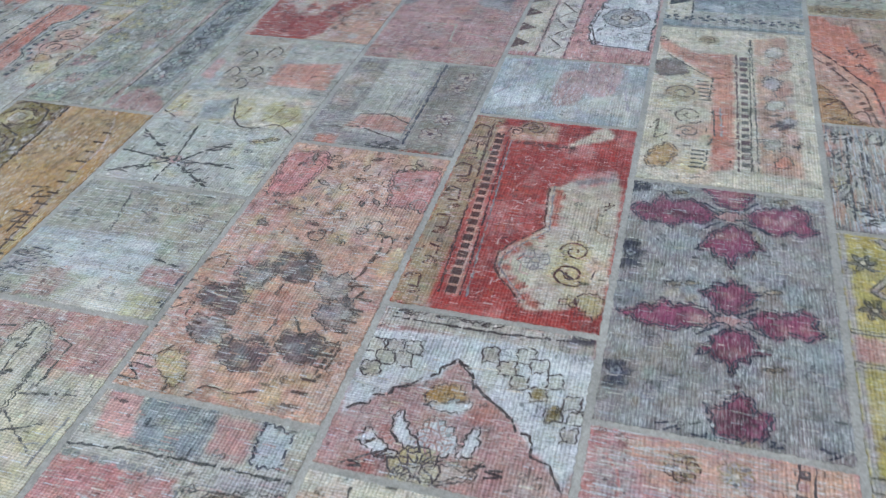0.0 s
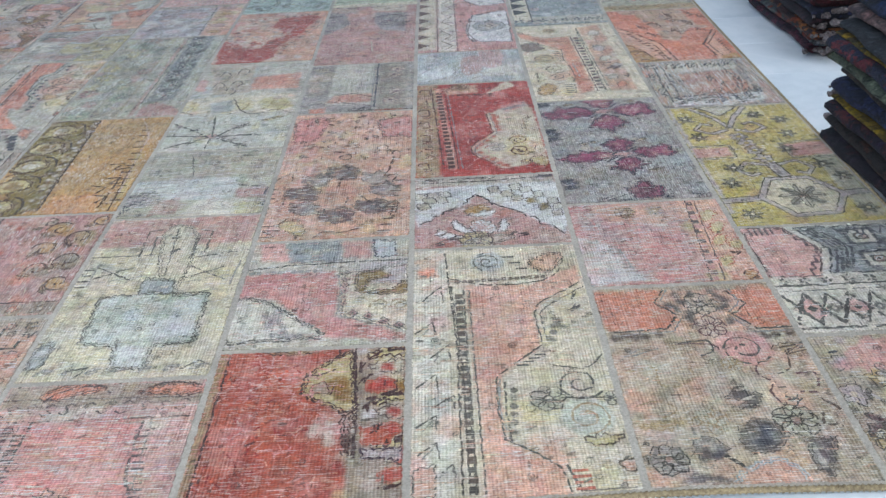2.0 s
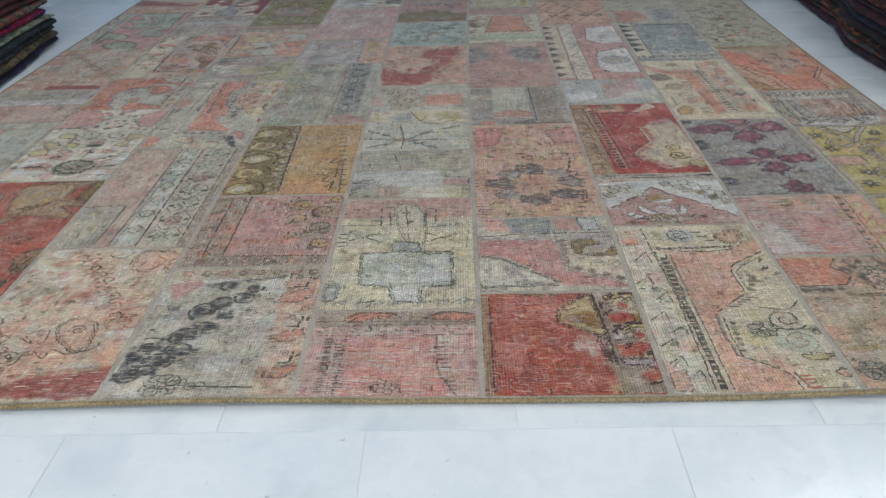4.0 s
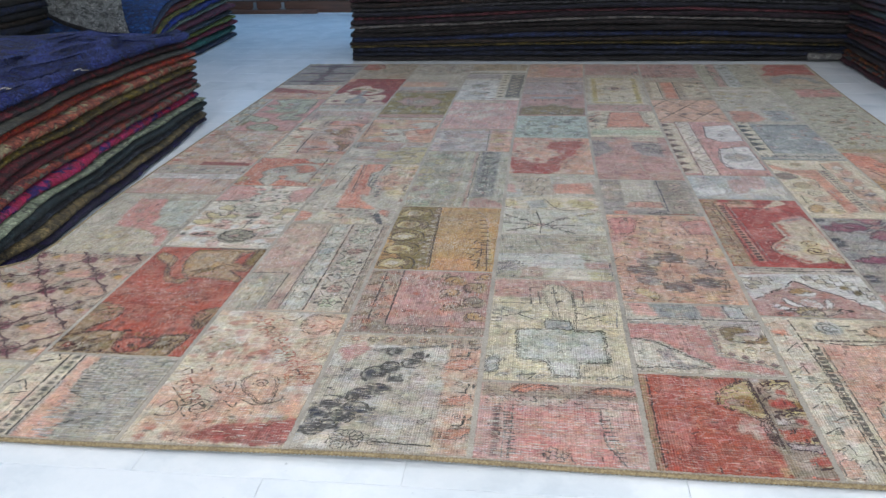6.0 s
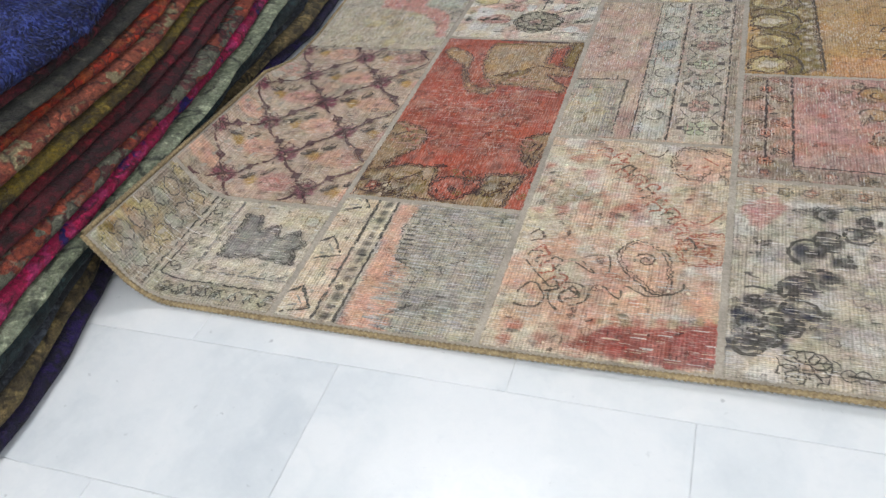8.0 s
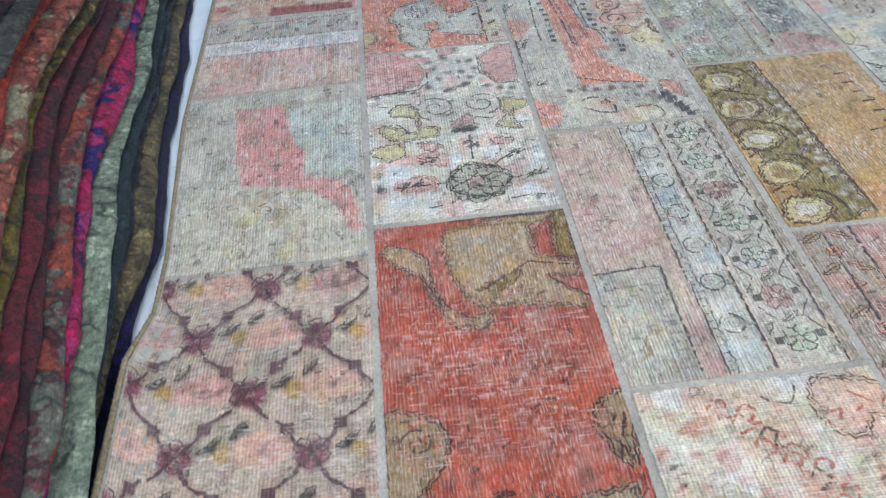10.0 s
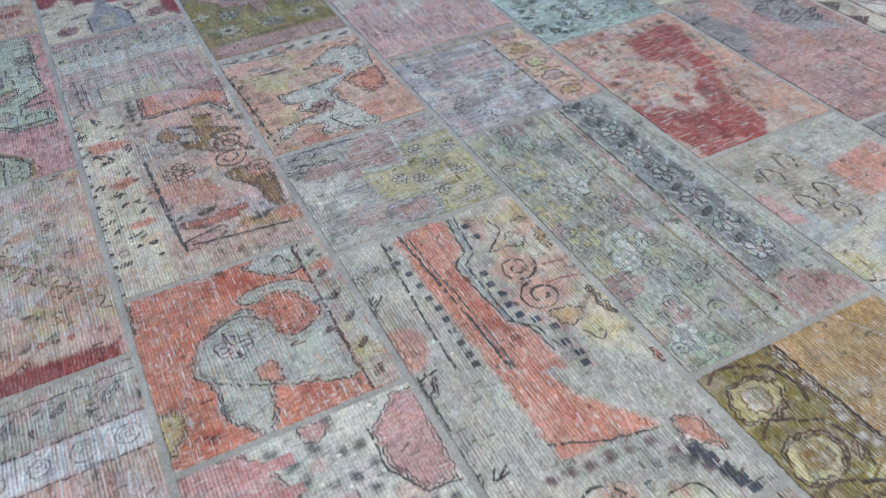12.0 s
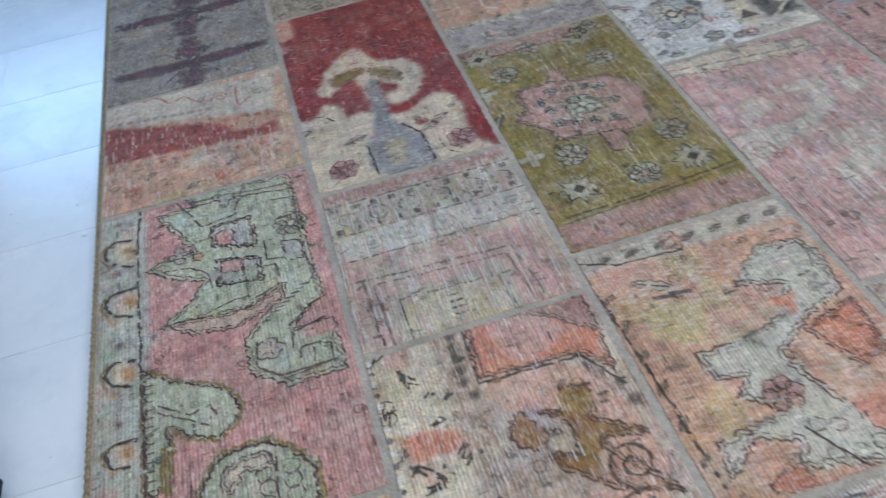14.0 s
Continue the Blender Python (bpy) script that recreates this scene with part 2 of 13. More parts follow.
# ---- the room ----
X0, X1, Y0, Y1, TOP = -5.6, 3.6, -3.6, 9.05, 2.9
floor = tagged(part("floor", box(X0, Y0, -0.1, X1, Y1, -0.0016), GROUT, None), "white polished marble tile floor", kind="structure")
for nm, b in (("wall_west", (X0 - 0.15, Y0 - 0.15, -0.1, X0, Y1 + 0.15, TOP)), ("wall_east", (X1, Y0 - 0.15, -0.1, X1 + 0.15, Y1 + 0.15, TOP)),
              ("wall_north", (X0, Y1, -0.1, X1, Y1 + 0.15, 1.88))):
    tagged(part(nm, box(*b), DARK_PANEL if nm == "wall_north" else WALL, None), "dark panelled back wall" if nm == "wall_north" else "plain pale painted wall", kind="structure")
# opening made up for the added blue fill lamp
north_top = tagged(new("wall_north_upper"), "dark upper wall round an added opening for the blue fill lamp", kind="structure")
for b in ((X0, Y1, 1.88, -4.75, Y1 + 0.15, TOP), (1.35, Y1, 1.88, X1, Y1 + 0.15, TOP), (-4.75, Y1, 2.72, 1.35, Y1 + 0.15, TOP)):
    part("wall_piece", box(*b), DARK_PANEL, north_top)
# the shop front: a wide window opening in the south wall
south = tagged(new("wall_south"), "pale wall round a wide shop window", kind="structure")
for b in ((X0, Y0 - 0.15, -0.1, -3.5, Y0, TOP), (2.3, Y0 - 0.15, -0.1, X1, Y0, TOP), (-3.5, Y0 - 0.15, -0.1, 2.3, Y0, 0.35), (-3.5, Y0 - 0.15, 2.75, 2.3, Y0, TOP)):
    part("wall_piece", box(*b), WALL, south)
tagged(part("ceiling", box(X0, Y0, TOP, X1, Y1, TOP + 0.1), CEILING, None), "plain white painted ceiling", kind="structure")
PANEL_GLOW = glow("panel_glow", (0.93, 0.97, 1.0), 2.0)
for px, py in PANELS:
    lamp = tagged(new("ceiling_light"), "flat white rectangular ceiling light panel", "ceiling light", "ceiling lights")
    lamp.location = (px, py, 0)
    part("frame", box(-0.6, -0.32, TOP - 0.02, 0.6, 0.32, TOP - 0.002, 0.004), STEEL, lamp)
    part("diffuser", box(-0.57, -0.29, TOP - 0.026, 0.57, 0.29, TOP - 0.0205), PANEL_GLOW, lamp)

# dark cabinet front at the back, with its plank and two small steel feet
cabinet = tagged(new("display_cabinet"), "dark panelled cabinet front along the back wall", "cabinet")
part("body", box(-5.2, 8.99, 0.14, 0.6, 9.045, 1.9, 0.006), DARK_PANEL, cabinet)
part("plinth", box(-5.2, 9.0, 0.0, 0.6, 9.045, 0.135), PLANK, cabinet, "brown wooden plinth")
part("rail", box(-5.2, 8.97, 0.15, 0.6, 8.988, 0.17), STEEL, cabinet, "thin steel rail")
threshold = tagged(part("wooden_plank", box(-4.62, 8.86, 0.0, -3.47, 8.96, 0.045, 0.006), PLANK, None), "brown wooden plank lying on the floor by the cabinet", "plank")
for fx in (-4.25, -3.9):
    foot = tagged(new("door_stop"), "small bright steel floor stop", "door stop", "floor stops")
    foot.location = (fx, 8.93, 0.045)
    part("base", box(-0.03, -0.02, 0, 0.03, 0.02, 0.02, 0.003), STEEL, foot)
    part("post", box(-0.018, -0.012, 0.02, 0.018, 0.012, 0.085, 0.003), STEEL, foot)


# ---- stacks of folded rugs ----
def folded_rug(name_label, material, length, depth, thick, low, lean, wave, seed, group, fringe=0.0, recess=None, lumps=0.0, even=1.0, ragged=1.0):
    """One rug folded to a long bundle: its rounded fold runs along local y at x = 0, its body goes to -x."""
    rnd = random.Random(seed)
    verts, faces = [], []
    n = max(24, int(length / 0.022))
    p1, p2, p3 = rnd.uniform(0, 6), rnd.uniform(0, 6), rnd.uniform(0, 6)
    jut = rnd.uniform(-0.012, 0.014)
    end0, end1 = ragged * rnd.uniform(-0.02, 0.02), ragged * rnd.uniform(-0.025, 0.025)
    arc = [(-depth, 0.02), (-depth * 0.5, 0.0), (-0.06, 0.0)]
    arc += [(-0.05 + 0.05 * math.sin(a) ** 0.8, 0.5 - 0.47 * math.cos(a)) for a in (0.2, 0.45, 0.8, 1.2, 1.57, 1.95, 2.35, 2.7, 2.95)]
    arc += [(-0.06, 1.0)] + [(-depth * k, 1.0) for k in (0.12, 0.2, 0.3, 0.4, 0.5, 0.6, 0.8)] + [(-depth, 0.98)]
    for i in range(n + 1):
        s = i / n
        y = end0 + (length + end1 - end0) * s
        out = jut + 0.008 * math.sin(3.1 * y + p1) + 0.005 * math.sin(9.7 * y + p2) + 0.002 * math.sin(23 * y + p3) + 0.0015 * math.sin(41 * y + p1)
        out += recess(y, low) if recess else 0.0
        base = low + wave(y, low) + 0.002 * math.sin(7 * y + p3)
        t = thick * (1.0 + even * (0.14 * math.sin(4.3 * y + p2) + 0.07 * math.sin(13 * y + p1)))
        tip = min(1.0, 0.9 + min(s, 1 - s) * n * 0.05)
        for x, z in arc:
            verts.append((x + out + (lean(y) if callable(lean) else lean) * (base + t * z) + (0.002 * math.sin(17 * y + p3) + rnd.uniform(-0.0011, 0.0011) if x > -0.05 else 0), y, base + t * 0.5 + t * (z - 0.5) * tip + (lumps * (math.sin(6.1 * y + 9 * x) + 0.6 * math.sin(14 * y - 21 * x + p1) + 0.4 * math.sin(31 * x + 5 * y)) if z > 0.97 else 0.0)))
    k = len(arc)
    for i in range(n):
        for j in range(k):
            a, b = i * k + j, i * k + (j + 1) % k
            faces.append((a, a + k, b + k, b))
    faces.append(tuple(range(k)))
    faces.append(tuple(n * k + j for j in reversed(range(k))))
    ob = link_mesh("folded_rug", verts, faces, [material], smooth=True)
    tagged(ob, name_label, "rug", group)
    if fringe:
        back = fringe < 0
        fringe = abs(fringe)
        fv, ff = [], []
        y1 = end0 if back else length + end1
        zmid = zc = low + wave(y1, low) + thick * 0.5
        spread = thick * 0.35
        out = jut + (recess(y1, low) if recess else 0.0) + (lean(y1) if callable(lean) else lean) * zmid
        way = -1 if back else 1
        for i in range(13):
            x = 0.004 - 0.008 * i + rnd.uniform(-0.003, 0.003) + out
            zc = min(max(zc + rnd.uniform(-spread, spread) * 0.5, zmid - spread), zmid + spread)
            b = len(fv)
            size = fringe * rnd.uniform(0.13, 0.4)
            if rnd.random() < 0.45:
                continue
            for q in range(4):
                for e in range(6):
                    r = size * (0.45, 1.0, 0.95, 0.35)[q] * rnd.uniform(0.75, 1.2)
                    fv.append((x + r * math.cos(e * 1.047), y1 + way * (size * 1.1 * (q - 0.6)), zc + r * math.sin(e * 1.047)))
            for q in range(3):
                for e in range(6):
                    f = (e + 1) % 6
                    ff.append((b + q * 6 + e, b + q * 6 + f, b + q * 6 + 6 + f, b + q * 6 + 6 + e))
            ff.append(tuple(b + 18 + e for e in range(6)))
        link_mesh("fringe", fv, ff, [KNOTS], ob)
        tagged(ob.children[0], "pale woolly knots along the cut end", kind="stuff")
    return ob


def stack(place, turn, length, depth, layers, wave, group, lean=0.0, seed=0, recess=None, deep=0.42, vivid=1.25, lumps=0.0, even=1.0, ragged=1.0):
    """Layers from the floor up: (label, ground, figure, second figure, thickness, fringe)."""
    low = 0.002
    m = pose(*place, 0, 0, turn)
    for i, (text, a, b, c, thick, fr) in enumerate(layers):
        mat = pile("pile_" + text.replace(" ", "_"), a, b, c, 0.42 + 0.16 * ((i * 7) % 5) / 4, 13.0 + 4 * (i % 4), deep, vivid)
        ob = folded_rug(text + " wool rug folded in a stack", mat, length, depth, thick, low, lean, wave, seed + i, group, fr, recess, lumps if i == len(layers) - 1 else 0.0, even, ragged)
        ob.matrix_world = m
        low += thick * 0.97
    return low


def wave_west(y, h):
    return h * (-0.17 + 0.19 * max(0.0, min(1.0, (y - 1.6) / 2.4)) + 0.045 * math.sin(2.4 * y + 0.5))


def lean_west(y):
    return -0.46 + 0.36 * max(0.0, min(1.0, (y - 2.6) / 1.6))


def recess_west(y, h):
    """Where the rug's corner is pushed up, the stack stands back behind it."""
    upper = max(0.0, min(1.0, (h - 0.05) / 0.09))
    near = max(0.0, min(1.0, (y - 0.9) / 0.4, (2.35 - y) / 0.45))
    far = max(0.0, min(1.0, (y - 1.9) / 0.55, (2.85 - y) / 0.4))
    return -0.075 * near * (1.0 - upper) - 0.03 * far * upper


WEST = [("deep purple", "2a2046", "3a2c66", "1c1a30", 0.038, 0), ("tan brown", "8a7a5e", "665a46", "a0906e", 0.038, 0), ("slate grey", "4a4f58", "33373d", "5f6670", 0.03, 0),
        ("near black teal", "26383c", "1c2a2d", "36484a", 0.044, 0), ("thin sage", "b8c0aa", "a4ac96", "c4cab4", 0.017, 0), ("magenta and navy", "cc3a70", "3a2a78", "dc6a94", 0.044, 0),
        ("faded rose and grey", "b06456", "8a8a7c", "6a343c", 0.04, 0), ("dark oxblood", "4a1e26", "6a2a32", "301418", 0.034, 0), ("dark maroon", "702430", "4a1a24", "8a3a44", 0.038, 0),
        ("olive gold", "84723a", "5c4c2a", "9c8a54", 0.038, 0), ("salmon pink", "b87464", "c0b496", "985048", 0.042, 0), ("burnt orange", "cc5c38", "a04430", "b46a50", 0.04, 0),
        ("charcoal", "55534c", "413f3a", "68655a", 0.023, 0), ("dark wine", "5a2230", "2a161e", "8a444a", 0.04, 0), ("deep blue", "22327c", "121a48", "4458a0", 0.056, 0)]
stack((-2.375, -0.75, 0), 4.7, 4.27, 1.15, WEST, wave_west, "west rug stack", lean=lean_west, seed=10, recess=recess_west, deep=0.4, vivid=1.4, lumps=0.012, even=0.8)

blue = [ob for ob in bpy.data.objects if ob.name.startswith("folded_rug") and "deep blue" in ob.data.materials[0].name.replace("_", " ")][0]
shag = random.Random(77)
sv, sf = [], []
surface = [(f.center, f.normal, f.area) for f in blue.data.polygons if f.center.x > -0.62 and f.normal.z > -0.6 and abs(f.normal.y) < 0.7]
for centre, up, size in surface:
    side = up.cross(Vector((0, 1, 0))).normalized()
    for k in range(max(1, int(size * 42000))):
        spot = centre + side * shag.uniform(-0.5, 0.5) * size / 0.022 + Vector((0, shag.uniform(-0.011, 0.011), 0))
        swirl = 2.2 * math.sin(9 * spot.y + 4 * spot.x) + 1.8 * math.sin(17 * spot.x - 6 * spot.y) + shag.uniform(-0.9, 0.9)
        lie = side * math.cos(swirl) + up.cross(side) * math.sin(swirl)
        across = lie.cross(up) * shag.uniform(0.0012, 0.0024)
        ln, rise = shag.uniform(0.007, 0.014), shag.uniform(0.15, 0.6)
        mid, tip = spot + lie * ln * 0.5 + up * ln * rise * 0.7, spot + lie * ln + up * ln * rise * 0.8
        b = len(sv)
        sv += [spot - across, spot + across, mid + across, mid - across, tip]
        sf += [(b, b + 1, b + 2, b + 3), (b + 3, b + 2, b + 4)]
tagged(link_mesh("pile_surface", [tuple(q) for q in sv], sf, [shaggy("blue_tufts", "0a0e30", "1a2664", "3a4a8c")], blue), "shaggy blue wool tufts", kind="stuff")


NORTH = [("dark taupe", "2f2b2c", "3a3536", "221f22", 0.036, 0), ("ink navy", "1f2333", "2b3046", "191b26", 0.04, 0), ("dark navy", "242a40", "1b2033", "39405c", 0.04, 0),
         ("dull gold", "6d5f39", "54492c", "3b3428", 0.024, 0), ("dark brown", "3a2f2a", "2b2422", "4c3d34", 0.03, 0), ("midnight blue", "28304f", "1e2338", "33406a", 0.038, 0),
         ("black brown", "241f20", "302829", "1a1718", 0.042, 0), ("charcoal brown", "2e292a", "3c3536", "232021", 0.04, 0), ("pale grey", "7f7a78", "5e5a59", "918b87", 0.022, 0),
         ("blackened plum", "2c2229", "3a2b35", "1f1a1f", 0.042, 0), ("dusty rose", "6c3d44", "4f2c34", "7f5158", 0.026, 0), ("black navy", "1f1f2a", "2c2c3c", "181820", 0.042, 0),
         ("slate", "4c4b50", "37363b", "5f5d62", 0.028, 0), ("dark umber", "322929", "42332f", "251f1f", 0.042, 0), ("wine black", "35222a", "4a2c36", "241a20", 0.04, 0),
         ("dark indigo", "23263c", "303552", "1a1c2b", 0.042, 0), ("earth brown", "453831", "302825", "574941", 0.04, 0), ("ink", "1f1f25", "2b2b33", "17171b", 0.042, 0), ("dark rust", "4b2a24", "33201e", "5f3a30", 0.04, 0)]
stack((-2.31, 5.60, 0), -90, 3.95, 1.2, NORTH, lambda y, h: min(1.0, h / 0.25) * (0.035 * math.sin((y - 1.0) * 1.2) + 0.004), "north rug stack", lean=-0.02, seed=60, deep=0.6)

def recess_east(y, h):
    """The near half of the stack is pushed askew, towards the patchwork."""
    return -0.055 + 0.07 * y - 0.01 * y * y + 0.09 * max(0.0, min(1.0, (y - 2.15) / 0.4))


def recess_near(y, h):
    """The stack bellies out at half its height."""
    return 0.012 + 0.05 * math.exp(-((h - 0.27) / 0.055) ** 2) + 0.1 * max(0.0, h - 0.16)


EAST = [("oxblood", "4c1c28", "2c1424", "642a38", 0.04, 0.03), ("beaded red and ivory", "6a6a68", "8a4a3c", "4a5058", 0.026, 0.03), ("dark red", "8a4628", "3a1f1e", "a86a3c", 0.036, 0.03),
        ("black wine", "2a1a20", "3c232b", "1d1519", 0.042, 0.03), ("navy", "23263f", "1a1c2e", "3a3d5c", 0.038, 0.03), ("maroon", "4f2028", "351820", "6a2e36", 0.042, 0),
        ("dark plum", "3b2031", "2a1824", "51304a", 0.036, 0.03), ("brick red", "7a332b", "4d2322", "8c4a3c", 0.03, 0.03), ("midnight", "23233a", "2e3052", "191a28", 0.036, 0),
        ("violet navy", "2d2a4c", "3a2c4f", "212038", 0.034, 0.03), ("dull crimson", "66262c", "3f1c22", "7b3a3c", 0.036, 0.03), ("forest black", "202824", "2d3a30", "181d1a", 0.042, 0),
        ("wine", "4b1f28", "33181f", "602b34", 0.042, 0.03), ("aubergine", "3a2130", "281823", "4b2e40", 0.042, 0.03), ("black red", "331a1c", "241315", "4a2626", 0.042, 0),
        ("dark cocoa", "3a2a28", "2b201f", "4b3a35", 0.042, 0.03), ("deep navy", "20233a", "2c3050", "191b2a", 0.042, 0.03), ("old rose", "6a3a40", "4a2a30", "80505a", 0.04, 0), ("dusk brown", "40302e", "2e2423", "53403c", 0.042, 0.03)]
stack((1.44, 5.60, 0), 180, 3.2, 1.2, EAST, lambda y, h: min(1.0, h / 0.3) * (0.02 * math.sin(y * 1.7)), "east rug stack", lean=-0.03, seed=90, recess=recess_east, even=0.5, deep=0.55)

NEAR = [("black plum", "241a24", "3a1e22", "1a1620", 0.045, -0.028), ("brown black", "2c2320", "43281f", "1d1817", 0.045, -0.028), ("dark wine red", "3c1a1c", "22182a", "5a2a2a", 0.042, 0),
        ("mustard", "8c7528", "6f5d22", "a0893c", 0.018, -0.028), ("navy", "262b48", "1c2036", "373d60", 0.05, -0.028), ("brown grey", "453a36", "332b29", "584b44", 0.04, 0),
        ("sage grey", "6c7366", "565d52", "7f8676", 0.036, -0.028), ("red and navy", "5f262e", "23263c", "7b3a3c", 0.044, -0.028), ("mustard edge", "8a7430", "5f5228", "3c3428", 0.014, 0),
        ("dark slate", "33353a", "26282d", "43454b", 0.034, -0.028), ("faded rose grey", "7a6462", "5c4d50", "8d7a76", 0.034, -0.028), ("dark blue", "252c46", "1c2136", "38446a", 0.045, 0),
        ("maroon", "4c2028", "341820", "63303a", 0.042, -0.028), ("ink navy", "20233a", "2b2f4c", "191b2a", 0.045, -0.028), ("dark umber", "3a2c28", "2a211f", "4c3a34", 0.042, 0), ("wine", "4a1f2a", "33181f", "603040", 0.042, -0.028)]
# its fold faces west, so its far end shows the cut plies
near_wave = lambda y, h: min(1.0, h / 0.3) * 0.012 * math.sin(2.2 * y + 1.0)
stack((1.075, 1.72, 0), 180, 2.9, 0.9, NEAR, near_wave, "near rug stack", lean=-0.04, recess=recess_near, seed=130, even=0.5, deep=0.5, vivid=1.4, ragged=0.35)

FAR = [("dark navy", "23293d", "1b2030", "333b55", 0.04, 0), ("teal", "3a6a60", "2c5048", "4c7f74", 0.06, 0), ("crimson", "8a2440", "5f1c30", "a03a56", 0.04, 0), ("moss", "6f7436", "545828", "858a4c", 0.03, 0),
       ("dark grey", "3c4047", "2c2f35", "4c5058", 0.045, 0), ("plum red", "6a2a3a", "4c1f2b", "80404e", 0.05, 0), ("pale sage", "8c9488", "747b70", "a3aa9c", 0.035, 0), ("royal blue", "1f3f8a", "183066", "2d55a8", 0.05, 0),
       ("olive", "7a7236", "5c562b", "8f864a", 0.03, 0), ("rust", "8a3f2c", "64302a", "9f5540", 0.04, 0), ("slate blue", "3c4254", "2c3040", "50566a", 0.045, 0), ("teal blue", "1f4f86", "1a3a66", "3a6aa4", 0.04, 0)]
stack((-3.70, 5.0, 0), 2.6, 2.05, 1.1, FAR, lambda y, h: h * (0.14 * y - 0.75 * max(0.0, 0.7 - y) ** 2), "far rug stack", lean=-0.1, seed=170, vivid=1.5, deep=0.5, even=0.5)

# a dark stack behind the blue one, and a pale rug draped over the near end of the far stack
SIDE = [("ink brown", "2a2422", "38302c", "1d1918", 0.05, 0), ("slate blue", "2f3850", "242b3e", "46506c", 0.05, 0), ("tan edged", "6f5f4c", "4f4336", "83715c", 0.035, 0), ("black plum", "2a2230", "382c40", "1c1820", 0.05, 0),
        ("dark umber", "3a2c26", "2a201c", "4c3a32", 0.05, 0), ("navy", "262f4c", "1c2438", "38446a", 0.05, 0), ("earth grey", "5a5048", "423a34", "6c6058", 0.035, 0), ("dark slate", "2e333a", "22262b", "40464e", 0.05, 0),
        ("blue black", "1f2740", "181e30", "2e3858", 0.05, 0), ("cocoa", "43342c", "30261f", "564438", 0.04, 0), ("ink", "22242c", "2e313a", "181a20", 0.05, 0), ("dusk blue", "2b3558", "20283f", "3c4a74", 0.05, 0), ("umber black", "2f2724", "221c1a", "40352f", 0.05, 0)]
stack((-5.4, 4.32, 0), -90, 0.92, 0.6, SIDE, lambda y, h: h * 0.05 * y, "side rug stack", lean=-0.05, seed=210, even=0.5)
draped = bmesh.new()
dv = []
for i in range(19):
    row = []
    u = i / 18
    low = 0.26 + 0.4 * (1 - u) ** 1.6
    for j in range(15):
        v = j / 14
        z = 0.84 - (0.84 - low) * v
        belly = 0.07 * math.sin(math.pi * min(1.0, v * 1.1)) * (0.4 + 0.6 * u)
        row.append(draped.verts.new((-4.82 + 0.95 * u, 4.985 - belly - 0.02 * v + 0.012 * math.sin(8 * u + 2 * v), z + 0.006 * math.sin(11 * u))))
    dv.append(row)
for i in range(18):
    for j in range(14):
        draped.faces.new((dv[i][j], dv[i + 1][j], dv[i + 1][j + 1], dv[i][j + 1]))
hem = [v[-1].co.copy() for v in dv]
bmesh.ops.solidify(draped, geom=draped.faces[:], thickness=0.012)
drape = tagged(part("draped_rug", draped, pile("pile_pale_grey", "cbc7c0", "a9a69f", "88857e", 0.3, 26.0, 0.75, 0.8), None), "pale grey worn rug draped over the end of a rug stack", "rug")
edge_v, edge_f = [], []
for q in hem:
    for k in range(6):
        edge_v.append((q.x, q.y - 0.006 + 0.016 * math.cos(k * math.pi / 3), q.z + 0.018 * math.sin(k * math.pi / 3)))
for i in range(len(hem) - 1):
    for k in range(6):
        e = (k + 1) % 6
        edge_f.append((i * 6 + k, i * 6 + 6 + k, i * 6 + 6 + e, i * 6 + e))
tagged(link_mesh("hem", edge_v, edge_f, [pile("pile_dark_hem", "2c2c30", "3a3a3e", "1f1f22")], drape, smooth=True), "dark bound hem")
tag = tagged(part("paper_label", box(-0.012, -0.002, -0.03, 0.012, 0.002, 0.0), LABEL, None), "small white paper tag hanging on a rug stack", "label")
tag.matrix_world = pose(1.393, 3.72, 0.62, 0, 0, 90)
# a grey bundle end sticking out at the corner of the two back stacks, and loose threads on the blue rug
bundle = folded_rug("small pale grey rug end sticking out under the corner stack", pile("pile_bundle", "8a8682", "6a6662", "a09c97", 0.4, 24.0, 0.6, 1.0), 0.26, 0.3, 0.06, 0.004, 0.0, lambda y, h: 0.0, 300, "")
bundle.matrix_world = pose(1.24, 5.545, 0, 0, 0, -90)
for tx, ty, tr, tz in ((-2.78, 2.3, 20, 0.528), (-2.86, 1.9, 70, 0.525)):
    tv, tf = [], []
    for i in range(15):
        s = i / 14
        cx, cy, cz = 0.06 * s + 0.012 * math.sin(6 * s), 0.018 * math.sin(9 * s), 0.004 + 0.004 * math.sin(5 * s)
        for k in range(4):
            tv.append((cx, cy + 0.0016 * math.cos(k * 1.57), cz + 0.0016 * math.sin(k * 1.57)))
    for i in range(14):
        for k in range(4):
            e = (k + 1) % 4
            tf.append((i * 4 + k, i * 4 + 4 + k, i * 4 + 4 + e, i * 4 + e))
    thread = tagged(link_mesh("loose_thread", tv, tf, [FRINGE], smooth=True), "loose white cotton thread lying on the blue folded rug", "thread", "loose threads")
    thread.matrix_world = pose(tx, ty, tz, 0, 0, tr)


# ---- the patchwork rug ----
EDGE = (-2.605, -2.160, -1.753, -1.345, -0.925, -0.523, -0.130, 0.266, 0.662, 1.060)
FRONT, BACK = 0.455, 5.385


def dye(h):
    """A faded dye: deeper than it looks in the light, and a little greyed."""
    v = [0.84 * q ** 1.38 for q in lin(h)]
    return tuple(max(0.004, q) for q in v)


